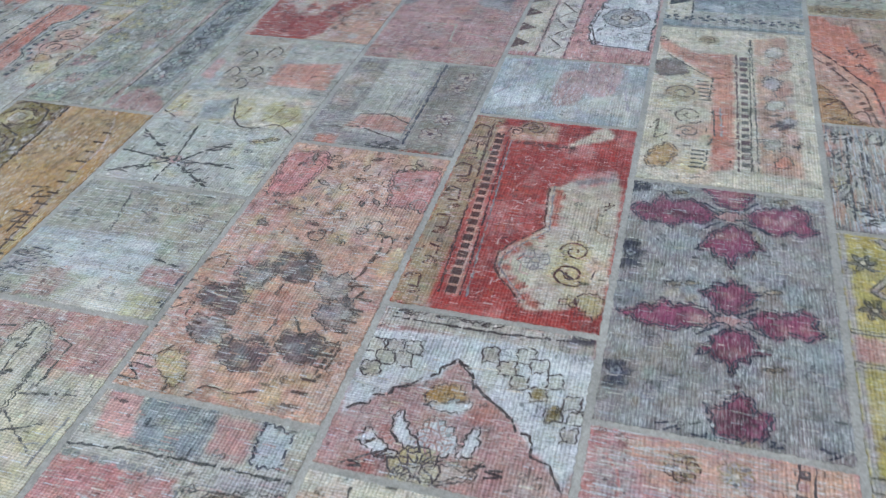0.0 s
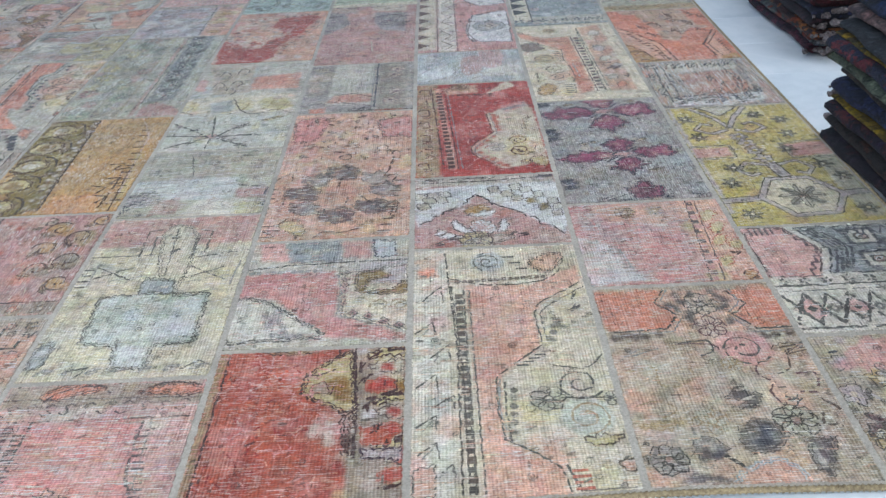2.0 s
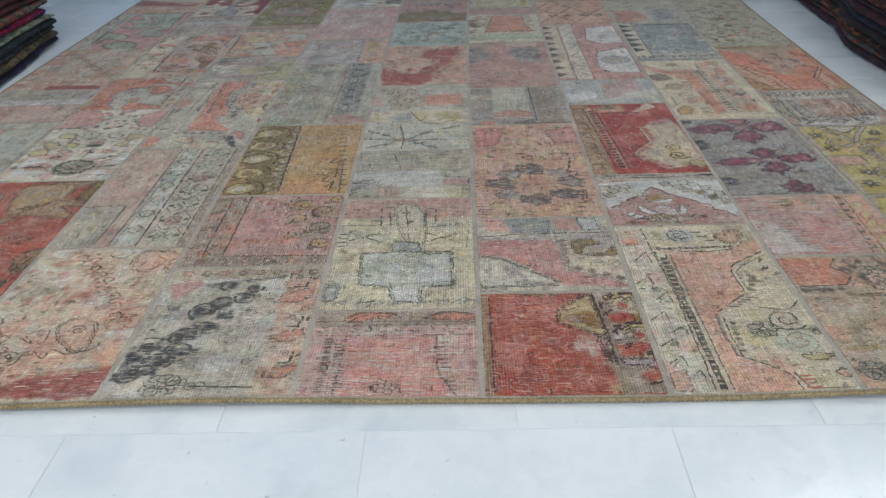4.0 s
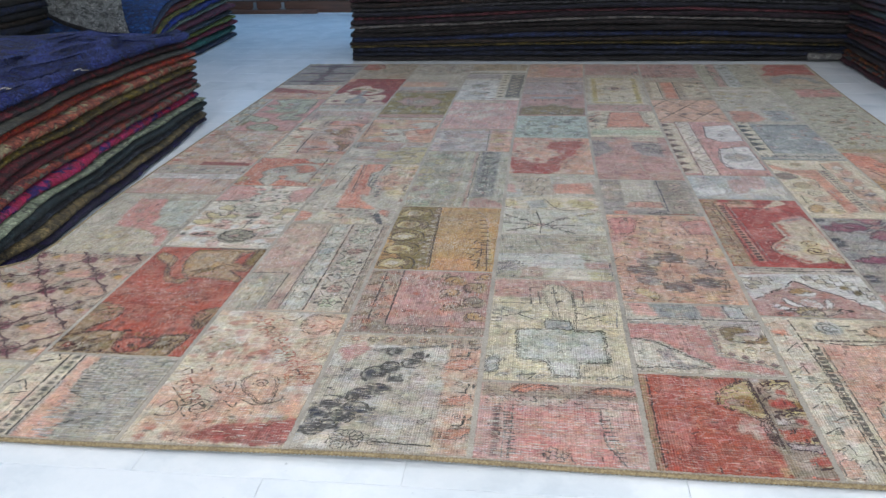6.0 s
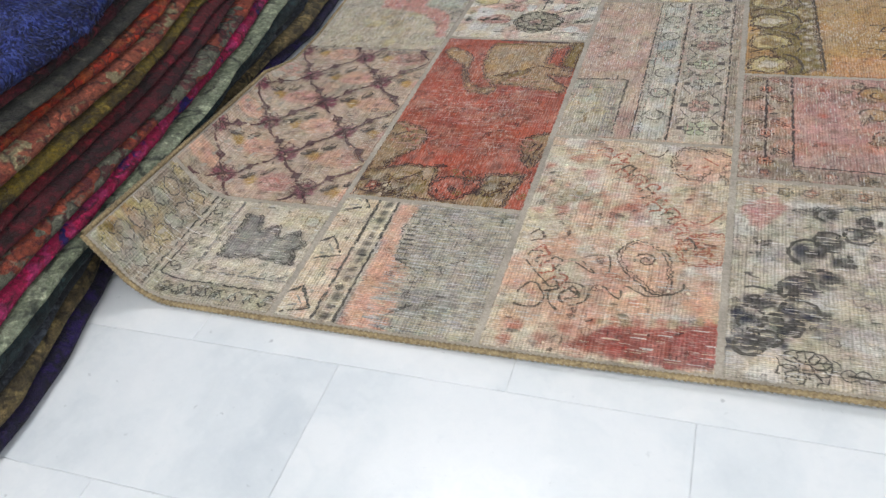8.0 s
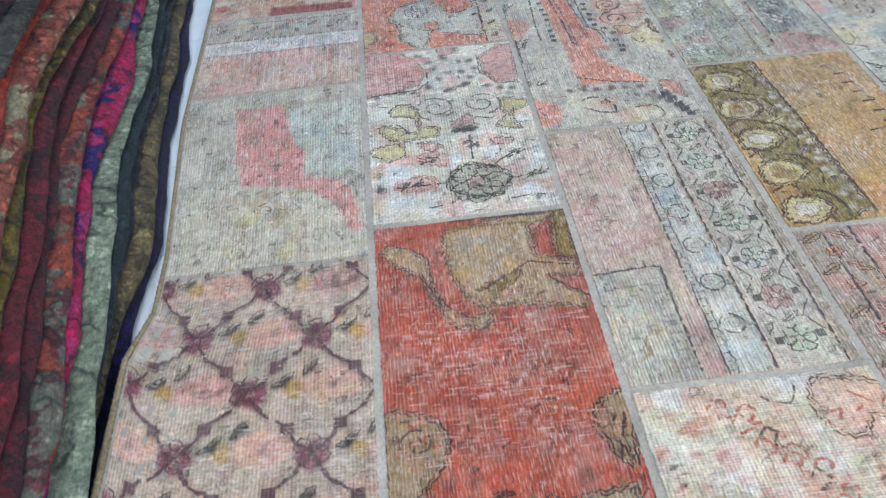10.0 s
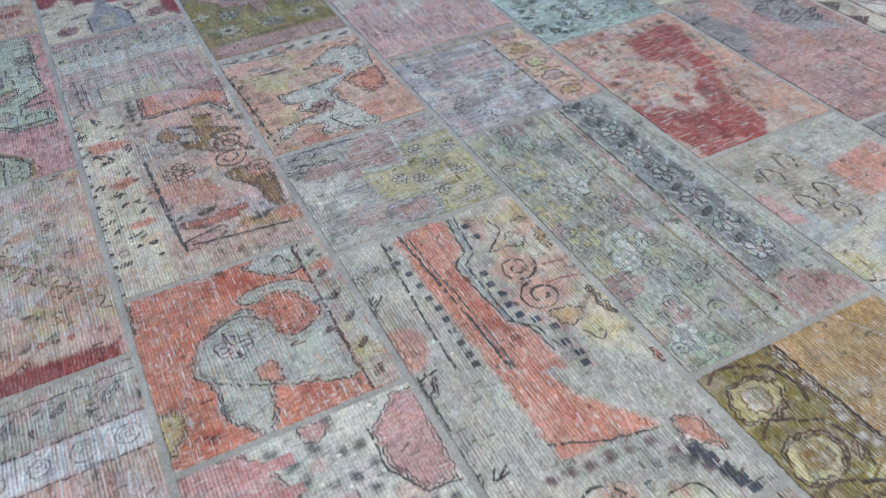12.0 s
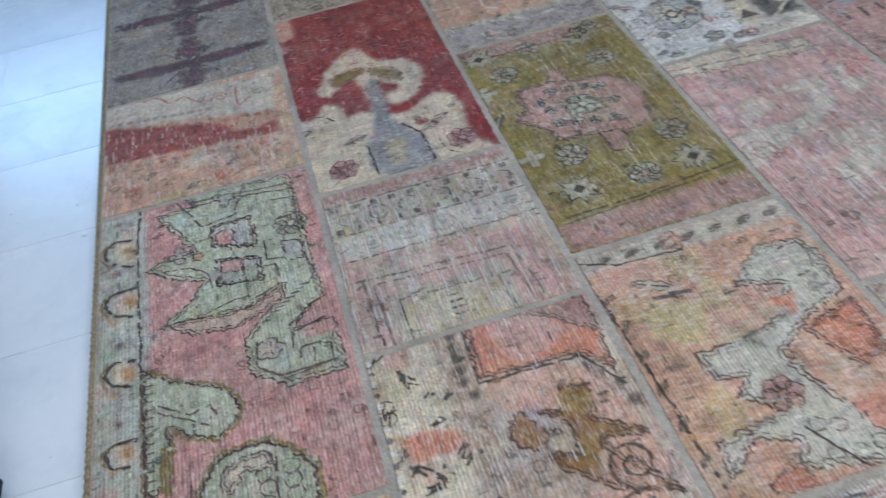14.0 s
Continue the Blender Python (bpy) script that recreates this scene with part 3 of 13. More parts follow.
PAL = {k: dye(h) for k, h in dict(
    cr="dfd1b9", iv="dfd5c5", be="c2b099", ta="ab9d8b", pk="d6a69c", ro="d89a90", sa="d69c83", pe="dcb399", rd="bd4a33", bk="c46a4b", dr="c06c50", og="dc9678", oc="c9a266", go="cbb277",
    ol="9a8840", gg="c2baa5", mi="bfc5ab", pb="bfc0bd", wh="e2dfda", gr="a19d98", dg="5d5855", nv="343a55", ch="2f2a29", br="5e412f", tn="b79f79", pl="6e3449", mg="a34a6c", li="bfb2b0", ye="c9b56c",
    pg="cac0b0", dp="c79f94", bb="aaadab", ic="d4d0c1", wg="ada29a", mv="c2aa9d", cm="a62825", lp="dfb8ae", bm="c6cec2", oo="a5862f", le="c29c3e", lb="ab7c2e", go2="a39038", cy="dccfb4", gp="d0b9a5", hy="d3c391", pm="c4c6b8", ap="e2b59e").items()}


def stack_face(y):
    return -2.452 - (y - 0.23) * 0.0822


def warp(x, y, h):
    """From the flat rug to the rug as it lies: its near corner is pushed up by the stack beside it."""
    if y > 2.5:
        x += 0.0143 * (y - 2.5) ** 2 * (x + 2.605) / 3.665
    if 1.3 < y < 2.1 and x < -2.2:
        # drawn in where it leaves the stack
        x += 0.032 * min(1.0, (y - 1.3) / 0.14, (2.1 - y) / 0.5) * (-2.2 - x) / 0.405
    if y < 0.955:
        y += 0.006 * math.sin(2.9 * x + 1.0) * math.sin(1.3 * x) * (0.955 - y) * 2
    z = 0.002
    if y < 0.75:
        # the front edge lies a little wavy on the floor
        z += 0.05 * (0.75 - y) ** 1.5 * max(0.0, math.sin(3.3 * x + 0.9 * math.sin(1.7 * x))) ** 1.5
    a = 0.0
    if y < 1.9 and x < -2.0:
        start = stack_face(y) + 0.13 * (1 - y / 1.9)
        s = start - x
        if s > 0:
            a = min(s / 0.12, 1.1)
            rest = max(0.0, s - 0.12 * 1.1)
            x, z = start - 0.12 * math.sin(a) - rest * math.cos(a), z + 0.12 * (1 - math.cos(a)) + rest * math.sin(a)
    return (x + h * math.sin(a), y, z + h * math.cos(a))


def cloudy(rng, rows, cols, step):
    """Smooth noise from 0 to 1 on a grid, with lumps of about step cells."""
    a, b = max(2, int(rows / step) + 2), max(2, int(cols / step) + 2)
    coarse = rng.random((a, b))
    y, x = np.linspace(0, a - 1.001, rows), np.linspace(0, b - 1.001, cols)
    j, i = y.astype(int), x.astype(int)
    fy, fx = (y - j)[:, None], (x - i)[None, :]
    fy, fx = fy * fy * (3 - 2 * fy), fx * fx * (3 - 2 * fx)
    j1, i1 = np.minimum(j + 1, a - 1), np.minimum(i + 1, b - 1)
    top = coarse[np.ix_(j, i)] * (1 - fx) + coarse[np.ix_(j, i1)] * fx
    low = coarse[np.ix_(j1, i)] * (1 - fx) + coarse[np.ix_(j1, i1)] * fx
    return top * (1 - fy) + low * fy


class Cloth:
    """One patch, drawn in its own u (east) and v (north), both 0 to 1; sizes r and w are metres."""

    def __init__(self, col, y0, y1, ground, seed):
        self.x0, self.x1, self.y0, self.y1 = EDGE[col] + 0.0075, EDGE[col + 1] - 0.0075, y0 + 0.0075, y1 - 0.0075
        if col == 0:
            self.x0 -= 0.004
        self.w, self.h = self.x1 - self.x0, self.y1 - self.y0
        self.rnd = random.Random(seed)
        self.curled = col == 0 and y0 < 1.5
        self.ground, self.sub = PAL[ground], 0
        self.v, self.f, self.t, self.force = [], [], [], None
        self.trace, self.soft, self.worn, self.mask = 1.0, False, 0.5, None
        # the dyed ground, knot by knot, with the wander of the hand in it
        cell = 0.005 if y0 < 3.5 else 0.0075
        self.nu, self.nv = max(4, round(self.w / cell)), max(4, round(self.h / cell))
        self.rng = np.random.default_rng(seed)
        shape = (self.nv + 1, self.nu + 1)
        gx, gy = np.meshgrid(np.linspace(0, self.w, shape[1]), np.linspace(0, self.h, shape[0]))
        self.gx = gx + self.rng.normal(0, 0.0011, shape) + 0.005 * (cloudy(self.rng, *shape, 4) - 0.5)
        self.gy = gy + self.rng.normal(0, 0.0011, shape) + 0.005 * (cloudy(self.rng, *shape, 4) - 0.5)
        self.ink = np.empty((*shape, 3))
        self.ink[:] = self.ground
        # tone-on-tone filling of the ground
        self.layer().soft = True
        for i in range(int(1300 * self.w * self.h)):
            k = self.rnd.choice((0.55, 0.65, 0.75, 0.85, 1.25))
            self.force = tuple(q * k for q in self.ground)
            self.sign(self.rnd.choice(("curl", "leaf", "dash", "dash", "dot", "flw")), self.rnd.uniform(0, self.w), self.rnd.uniform(0, self.h), self.rnd.uniform(0.005, 0.014), "be", "", self.rnd.uniform(0, 6.28))
        self.force, self.soft = None, False

    def layer(self):
        self.sub += 3
        return self

    def tone(self, c, fade=0.12):
        """A palette colour, a little uneven and faded towards the patch's ground."""
        if self.force:
            return self.force
        k = self.rnd.uniform(0.9, 1.1)
        return tuple(min(0.9, (q * (1 - fade) + g * fade) * k) for q, g in zip(PAL[c], self.ground))

    def soak(self, pts, tone, alpha=1.0, within=None, keep=False):
        """Dye the knots inside a closed outline, in metres."""
        q = np.array(pts)
        (ax, ay), (bx, by) = q.min(0) - 0.012, q.max(0) + 0.012
        i0, i1 = max(0, int(ax / self.w * self.nu)), min(self.nu + 1, int(bx / self.w * self.nu) + 2)
        j0, j1 = max(0, int(ay / self.h * self.nv)), min(self.nv + 1, int(by / self.h * self.nv) + 2)
        if i0 >= i1 or j0 >= j1:
            return
        x, y = self.gx[j0:j1, i0:i1], self.gy[j0:j1, i0:i1]
        r = np.roll(q, -1, 0)
        inside = np.zeros(x.shape, dtype=bool)
        for (px, py), (qx, qy) in zip(q, r):
            if py != qy:
                inside ^= ((py > y) != (qy > y)) & (x < (qx - px) * (y - py) / (qy - py) + px)
        if within is not None:
            inside &= within[j0:j1, i0:i1]
        ink = self.ink[j0:j1, i0:i1]
        if keep:
            self.mask = np.zeros(self.ink.shape[:2], dtype=bool)
            self.mask[j0:j1, i0:i1] = inside
        ink[inside] = ink[inside] * (1 - alpha) + np.array(tone) * alpha

    def clear(self, pts):
        """Drawing that a later field covers is gone."""
        if not self.f:
            return
        c = np.array([self.v[f[0]][:2] for f in self.f])
        inside = np.zeros(len(c), dtype=bool)
        q = np.array(pts)
        for (px, py), (qx, qy) in zip(q, np.roll(q, -1, 0)):
            if py != qy:
                inside ^= ((py > c[:, 1]) != (qy > c[:, 1])) & (c[:, 0] < (qx - px) * (c[:, 1] - py) / (qy - py) + px)
        if inside.any():
            self.f = [f for f, k in zip(self.f, inside) if not k]
            self.t = [t for t, k in zip(self.t, inside) if not k]

    def emit(self, pts, c, tone=None):
        """A figure: points in metres from the patch's lower west corner, kept inside the patch."""
        if self.soft:
            return self.soak(pts, tone or self.tone(c), 0.8)
        self.sub += 1
        z = self.sub * (0.000003 if self.curled else 0.0000007)
        b = len(self.v)
        self.v += [(min(max(x, 0.0), self.w), min(max(y, 0.0), self.h), z) for x, y in pts]
        self.f.append(tuple(range(b, b + len(pts))))
        self.t.append(tone or self.tone(c))

    def m(self, u, v):
        return u * self.w, v * self.h

    def poly(self, pts, c, rough=0.0022):
        self.layer()
        ring = []
        q = [self.m(*p) for p in pts]
        for (ax, ay), (bx, by) in zip(q, q[1:] + q[:1]):
            n = max(1, int(math.hypot(bx - ax, by - ay) / 0.014))
            for i in range(n):
                k = i / n
                ring.append((ax + (bx - ax) * k + self.rnd.uniform(-rough, rough), ay + (by - ay) * k + self.rnd.uniform(-rough, rough)))
        tone = self.tone(c)
        xs, ys = [x for x, _ in q], [y for _, y in q]
        if min(max(xs) - min(xs), max(ys) - min(ys)) < 0.011:
            self.emit(ring, c, tone)
        else:
            self.clear(q)
            self.soak(ring, tone)
        # small figures woven into the field
        self.layer().soft = True
        for i in range(int(1000 * (max(xs) - min(xs)) * (max(ys) - min(ys)))):
            px, py = self.rnd.uniform(min(xs), max(xs)), self.rnd.uniform(min(ys), max(ys))
            inside = False
            for (ax, ay), (bx, by) in zip(q, q[1:] + q[:1]):
                if (ay > py) != (by > py) and px < (bx - ax) * (py - ay) / (by - ay) + ax:
                    inside = not inside
            if inside:
                g = self.rnd.choice((0.6, 0.7, 0.8, 0.88, 1.2))
                self.force = tuple(k * g for k in tone)
                self.sign(self.rnd.choice(("dash", "leaf", "dash", "dot", "curl")), px, py, self.rnd.uniform(0.003, 0.009), c, "", self.rnd.uniform(0, 6.28))
        self.force, self.soft = None, False
        if 0.0016 < rough < 0.0058:
            self.layer()
            self.ribbon(ring, c, 0.0058, True, tuple(k * 0.14 for k in tone))
        return self

    def rect(self, u0, v0, u1, v1, c):
        return self.poly([(u0, v0), (u1, v0), (u1, v1), (u0, v1)], c, 0.0015)

    def ribbon(self, q, c, w, closed=False, tone=None):
        """A woven line through points given in metres."""
        if closed:
            q = q + q[:1]
        out = []
        for (ax, ay), (bx, by) in zip(q, q[1:]):
            n = max(1, int(math.hypot(bx - ax, by - ay) / 0.0075))
            out += [(ax + (bx - ax) * i / n + self.rnd.gauss(0, 0.001), ay + (by - ay) * i / n + self.rnd.gauss(0, 0.001)) for i in range(n)]
        out.append(q[-1])
        sides = []
        for i, (x, y) in enumerate(out):
            ax, ay = out[max(0, i - 1)]
            bx, by = out[min(len(out) - 1, i + 1)]
            d = math.hypot(bx - ax, by - ay) or 1
            k = w * 0.4 * self.rnd.uniform(0.45, 1.45)
            sides.append(((x - (by - ay) / d * k, y + (bx - ax) / d * k), (x + (by - ay) / d * k, y - (bx - ax) / d * k)))
        if w > 0.0155 and len(sides) > 1:
            for (a, b), (e, g) in zip(sides, sides[1:]):
                self.soak([a, b, g, e], tone or self.tone(c))
            return
        for (a, b), (e, g) in zip(sides, sides[1:]):
            if self.rnd.random() > 0.07:
                self.emit([a, b, g, e], c, tone)

    def bend(self, pts, closed):
        """A smooth curve through points, in metres."""
        q = [self.m(*p) for p in pts]
        if len(q) < 3:
            return q
        out, n = [], len(q)
        for i in range(n if closed else n - 1):
            a, b, c, d = (q[(i + k) % n] if closed else q[min(max(i + k, 0), n - 1)] for k in (-1, 0, 1, 2))
            for j in range(5):
                t = j / 5
                out.append(tuple(0.5 * (2 * b[e] + (c[e] - a[e]) * t + (2 * a[e] - 5 * b[e] + 4 * c[e] - d[e]) * t * t + (3 * b[e] - a[e] - 3 * c[e] + d[e]) * t ** 3) for e in (0, 1)))
        return out if closed else out + [q[-1]]

    def knotted(self, q, amp):
        """A closed outline as knots draw it: in small uneven steps."""
        out, k = [], 1
        for (ax, ay), (bx, by) in zip(q, q[1:] + q[:1]):
            d = math.hypot(bx - ax, by - ay)
            n = max(1, round(d / 0.0068))
            nx, ny = (-(by - ay) / d, (bx - ax) / d) if d else (0, 0)
            for i in range(n):
                k = -k if self.rnd.random() < 0.75 else k
                o = amp * k * self.rnd.uniform(0.3, 1.3)
                out.append((ax + (bx - ax) * i / n + nx * o, ay + (by - ay) * i / n + ny * o))
        return out

    def shape(self, pts, fill, edge="", w=0.0045, smooth=False, inner="", gap=0.009, alpha=1.0):
        """A dyed field with a woven outline; inner draws a second line inside it."""
        q = self.bend(pts, True) if smooth else [self.m(*p) for p in pts]
        big = max(max(x for x, _ in q) - min(x for x, _ in q), max(y for _, y in q) - min(y for _, y in q))
        q = self.knotted(q, min(0.0042, 0.075 * big) if smooth and big < 0.1 else min(0.0026, 0.05 * big))
        self.layer()
        if fill:
            self.clear(q) if alpha > 0.9 else None
            self.soak(q, self.tone(fill), alpha, None, True)
        if edge:
            self.ribbon(q, edge, w * 0.9, True)
        if edge and not inner and big > 0.085:
            inner, gap = edge, 0.0065
        if inner:
            turn = sum(ax * by - bx * ay for (ax, ay), (bx, by) in zip(q, q[1:] + q[:1]))
            side, n = (1 if turn > 0 else -1) * gap, len(q)
            ring = []
            for i, (x, y) in enumerate(q):
                (ax, ay), (bx, by) = q[i - 1], q[(i + 1) % n]
                d = math.hypot(bx - ax, by - ay) or 1
                ring.append((x - (by - ay) / d * side, y + (bx - ax) / d * side))
            self.ribbon(ring, inner, w * 0.62, True)
        return self

    def curve(self, pts, c="ch", w=0.0045):
        self.layer()
        self.ribbon(self.bend(pts, False), c, w)
        return self

    def scroll(self, u, v, r, c="br", w=0.0045, rot=0.0, turns=1.6, fill="", way=1):
        """A woven spiral of radius r metres."""
        x, y = self.m(u, v)
        self.layer()
        if fill:
            self.soak([(x + r * 1.15 * math.cos(k * 0.5236), y + r * 1.15 * math.sin(k * 0.5236)) for k in range(12)], self.tone(fill), 0.9)
        n = int(16 * turns)
        self.ribbon([(x + r * (0.18 + 0.82 * k / n) * math.cos(rot + way * k * 0.3927), y + r * (0.18 + 0.82 * k / n) * math.sin(rot + way * k * 0.3927)) for k in range(n + 1)], c, w)
        return self

    def petals(self, u, v, r, n, c, edge="ch", heart="cr", rot=0.0):
        """A round flower of n outlined petals."""
        x, y = self.m(u, v)
        self.layer()
        for k in range(n):
            a = rot + 2 * math.pi * k / n
            px, py = x + 0.62 * r * math.cos(a), y + 0.62 * r * math.sin(a)
            ring = [(px + 0.42 * r * self.rnd.uniform(0.75, 1.2) * math.cos(b), py + 0.42 * r * self.rnd.uniform(0.75, 1.2) * math.sin(b)) for b in (0, 0.9, 1.8, 2.7, 3.6, 4.5, 5.4)]
            self.soak(ring, self.tone(c))
            self.ribbon(ring, edge, 0.0036, True)
        self.soak([(x + 0.25 * r * math.cos(k), y + 0.25 * r * math.sin(k)) for k in range(6)], self.tone(heart))
        return self

    def clouds(self, u0, v0, u1, v1, cols, n, r0=0.012, r1=0.04, alpha=0.5, within=None):
        """Soft uneven stains of other dyes."""
        for i in range(n):
            x, y = self.m(self.rnd.uniform(u0, u1), self.rnd.uniform(v0, v1))
            a, b = self.rnd.uniform(r0, r1), self.rnd.uniform(r0, r1)
            ring = [(x + a * self.rnd.uniform(0.55, 1.1) * math.cos(k * 0.6283), y + b * self.rnd.uniform(0.55, 1.1) * math.sin(k * 0.6283)) for k in range(10)]
            self.soak(ring, PAL[self.rnd.choice(cols)], alpha * self.rnd.uniform(0.6, 1.1), within)
        return self

    def mottle(self, u0, v0, u1, v1, cols, n, r0=0.012, r1=0.04, alpha=0.5):
        """The same inside the field that was drawn last."""
        return self.clouds(u0, v0, u1, v1, cols, n, r0, r1, alpha, self.mask)

    def ticks(self, pts, c="ch", size=0.012, rot=0.6):
        """Short woven strokes in pairs, as of small beasts and branches."""
        self.layer()
        for u, v in pts:
            x, y = self.m(u, v)
            for k in range(3):
                a, d = rot + self.rnd.uniform(-0.7, 0.7), size * self.rnd.uniform(0.5, 1.1)
                ox, oy = self.rnd.uniform(-0.5, 0.5) * size, self.rnd.uniform(-0.5, 0.5) * size
                self.ribbon([(x + ox - d * math.cos(a), y + oy - d * math.sin(a)), (x + ox + d * math.cos(a), y + oy + d * math.sin(a))], c, 0.0052)
        return self

    def line(self, pts, c="ch", w=0.005, closed=False):
        self.layer()
        self.ribbon([self.m(*p) for p in pts], c, w, closed)
        return self

    def band(self, pts, c, w=0.02, edge="dg", rim=0.004, closed=False):
        """A woven strap with a thin dark edge on both sides."""
        q = [self.m(*p) for p in (pts + pts[:1] if closed else pts)]
        self.layer()
        n = len(q)
        left, right = [], []
        for i, (x, y) in enumerate(q):
            ax, ay = q[i - 1] if i else (q[-2] if closed else q[0])
            bx, by = q[i + 1] if i < n - 1 else (q[1] if closed else q[-1])
            d = math.hypot(bx - ax, by - ay) or 1
            nx, ny = -(by - ay) / d * w * 0.5, (bx - ax) / d * w * 0.5
            left.append((x + nx, y + ny)), right.append((x - nx, y - ny))
        tone = self.tone(c)
        for i in range(n - 1):
            strap = [left[i], left[i + 1], right[i + 1], right[i]]
            self.clear(strap)
            self.soak(strap, tone)
        self.ribbon(left, edge, rim), self.ribbon(right, edge, rim)
        if not closed:
            self.ribbon([left[0], right[0]], edge, rim), self.ribbon([left[-1], right[-1]], edge, rim)
        return self

    def mark(self, kind, u, v, r, c, c2="", rot=0.0):
        """A small woven figure of radius r metres, with an outline or heart in c2."""
        x, y = self.m(u, v)
        self.sign(kind, x, y, r, c, c2, rot)

    def sign(self, kind, x, y, r, c, c2="", rot=0.0):
        j = self.rnd.uniform

        def at(px, py):
            ca, sa = math.cos(rot), math.sin(rot)
            return x + (px * ca - py * sa) * r, y + (px * sa + py * ca) * r

        def ring(n, f, k=1.0):
            return [at(k * f(i) * math.cos(2 * math.pi * i / n), k * f(i) * math.sin(2 * math.pi * i / n)) for i in range(n)]

        shapes = {"dot": (8, lambda i: j(0.75, 1.1)), "dia": (4, lambda i: 1.0), "flw": (16, lambda i: (1.0, 0.92, 0.55, 0.92)[i % 4]), "star": (16, lambda i: (1.0, 0.55)[i % 2]),
                  "blob": (14, lambda i: j(0.55, 1.1)), "oct": (8, lambda i: 1.0), "rose": (20, lambda i: (1.0, 0.8, 0.62, 0.85)[i % 4] * j(0.85, 1.1))}
        if kind in shapes:
            n, f = shapes[kind]
            pts = ring(n, f)
            if self.soft or r > 0.0095 or (kind == "blob" and r > 0.006):
                self.soak(pts, self.tone(c, 0.3 if kind == "blob" else 0.15), 0.75 if kind == "blob" else 0.95)
                if kind not in ("dot", "blob") and not self.soft:
                    self.ribbon(pts, c2 or "ch", 0.0034, True)
            else:
                self.emit(pts, c, self.tone(c, 0.22))
            if self.soft:
                return
            if kind in ("rose", "flw") and r > 0.014:
                for i in range(5):
                    a, d = i * 1.2566 + rot, 0.55 if i % 2 else 0.6
                    sx, sy = at(d * math.cos(a), d * math.sin(a))
                    ex, ey = at(0.22 * math.cos(a), 0.22 * math.sin(a))
                    self.ribbon([(ex, ey), (sx, sy)], c2 or "dg", max(0.0018, r * 0.1))
                self.emit(ring(7, lambda i: 0.24), "cr" if c2 in ("", "ch", "dg") else c2)
            elif c2 and kind in ("dia", "oct", "star"):
                self.emit(ring(4, lambda i: 0.3), c2)
        elif kind == "box":
            self.emit([at(-1, -1), at(1, -1), at(1, 1), at(-1, 1)], c)
        elif kind == "tri":
            self.emit([at(-1, -0.8), at(1, -0.8), at(0, 0.9)], c)
        elif kind == "dash":
            self.emit([at(-1, -0.22), at(1, -0.22), at(1, 0.22), at(-1, 0.22)], c)
        elif kind == "leaf":
            pts = [at(-1, 0), at(-0.6, 0.26), at(-0.4, 0.2), at(-0.15, 0.42), at(0.1, 0.26), at(0.4, 0.34), at(1, 0), at(0.4, -0.34), at(0.1, -0.26), at(-0.15, -0.42), at(-0.4, -0.2), at(-0.6, -0.26)]
            if r > 0.013 and not self.soft:
                self.soak(pts, self.tone(c))
                self.ribbon(pts, c2 or "ch", 0.0034, True)
            else:
                self.emit(pts, c)
            if c2:
                self.emit([at(-0.8, -0.06), at(0.8, -0.06), at(0.8, 0.06), at(-0.8, 0.06)], c2)
        elif kind == "plus":
            self.emit([at(-1, -0.28), at(1, -0.28), at(1, 0.28), at(-1, 0.28)], c)
            self.emit([at(-0.28, -1), at(0.28, -1), at(0.28, 1), at(-0.28, 1)], c)
        elif kind == "curl":
            self.ribbon([at((0.15 + 0.85 * i / 16) * math.cos(i * 0.62), (0.15 + 0.85 * i / 16) * math.sin(i * 0.62)) for i in range(17)], c, max(0.003, r * 0.17))
        elif kind == "ess":
            self.ribbon([at(-0.9, -0.5), at(-0.3, -1), at(0.4, -0.6), at(0, 0), at(-0.4, 0.6), at(0.3, 1), at(0.9, 0.5)], c, r * 0.3)
        elif kind == "fork":
            for k in range(5):
                b = k * 1.2566 + j(-0.35, 0.35)
                d, e = j(0.65, 1.1), j(0.16, 0.3)
                ca, sa = math.cos(b), math.sin(b)
                self.emit([at(0.12 * ca, 0.12 * sa), at(0.6 * d * ca - e * sa, 0.6 * d * sa + e * ca), at(d * ca, d * sa), at(0.6 * d * ca + e * sa, 0.6 * d * sa - e * ca)], c)
        elif kind == "ring":
            self.ribbon([at(math.cos(i * 0.5236), math.sin(i * 0.5236)) for i in range(12)], c, r * 0.22, True)

    def row(self, kind, p, q, n, r, c, c2="", rot=0.0, alt=""):
        self.layer()
        for i in range(n):
            k = (i + 0.5) / n
            self.mark(kind, p[0] + (q[0] - p[0]) * k, p[1] + (q[1] - p[1]) * k, r * self.rnd.uniform(0.85, 1.15), alt if alt and i % 2 else c, c2, rot)
        return self

    def scatter(self, kinds, cols, n, u0=0.03, v0=0.03, u1=0.97, v1=0.97, r0=0.006, r1=0.016):
        self.layer()
        for i in range(n):
            self.mark(self.rnd.choice(kinds), self.rnd.uniform(u0, u1), self.rnd.uniform(v0, v1), self.rnd.uniform(r0, r1), self.rnd.choice(cols), "", self.rnd.uniform(0, 6.28))
        return self

    def vine(self, p, q, n, amp, c="br", w=0.004, leaf="", flower="", r=0.014):
        """A winding stem from p to q with curls and leaves in its bends."""
        self.layer()
        (ax, ay), (bx, by) = self.m(*p), self.m(*q)
        d = math.hypot(bx - ax, by - ay)
        nx, ny = -(by - ay) / d, (bx - ax) / d
        pts = []
        for i in range(n * 8 + 1):
            k = i / (n * 8)
            s = amp * math.sin(k * n * math.pi)
            pts.append((ax + (bx - ax) * k + nx * s, ay + (by - ay) * k + ny * s))
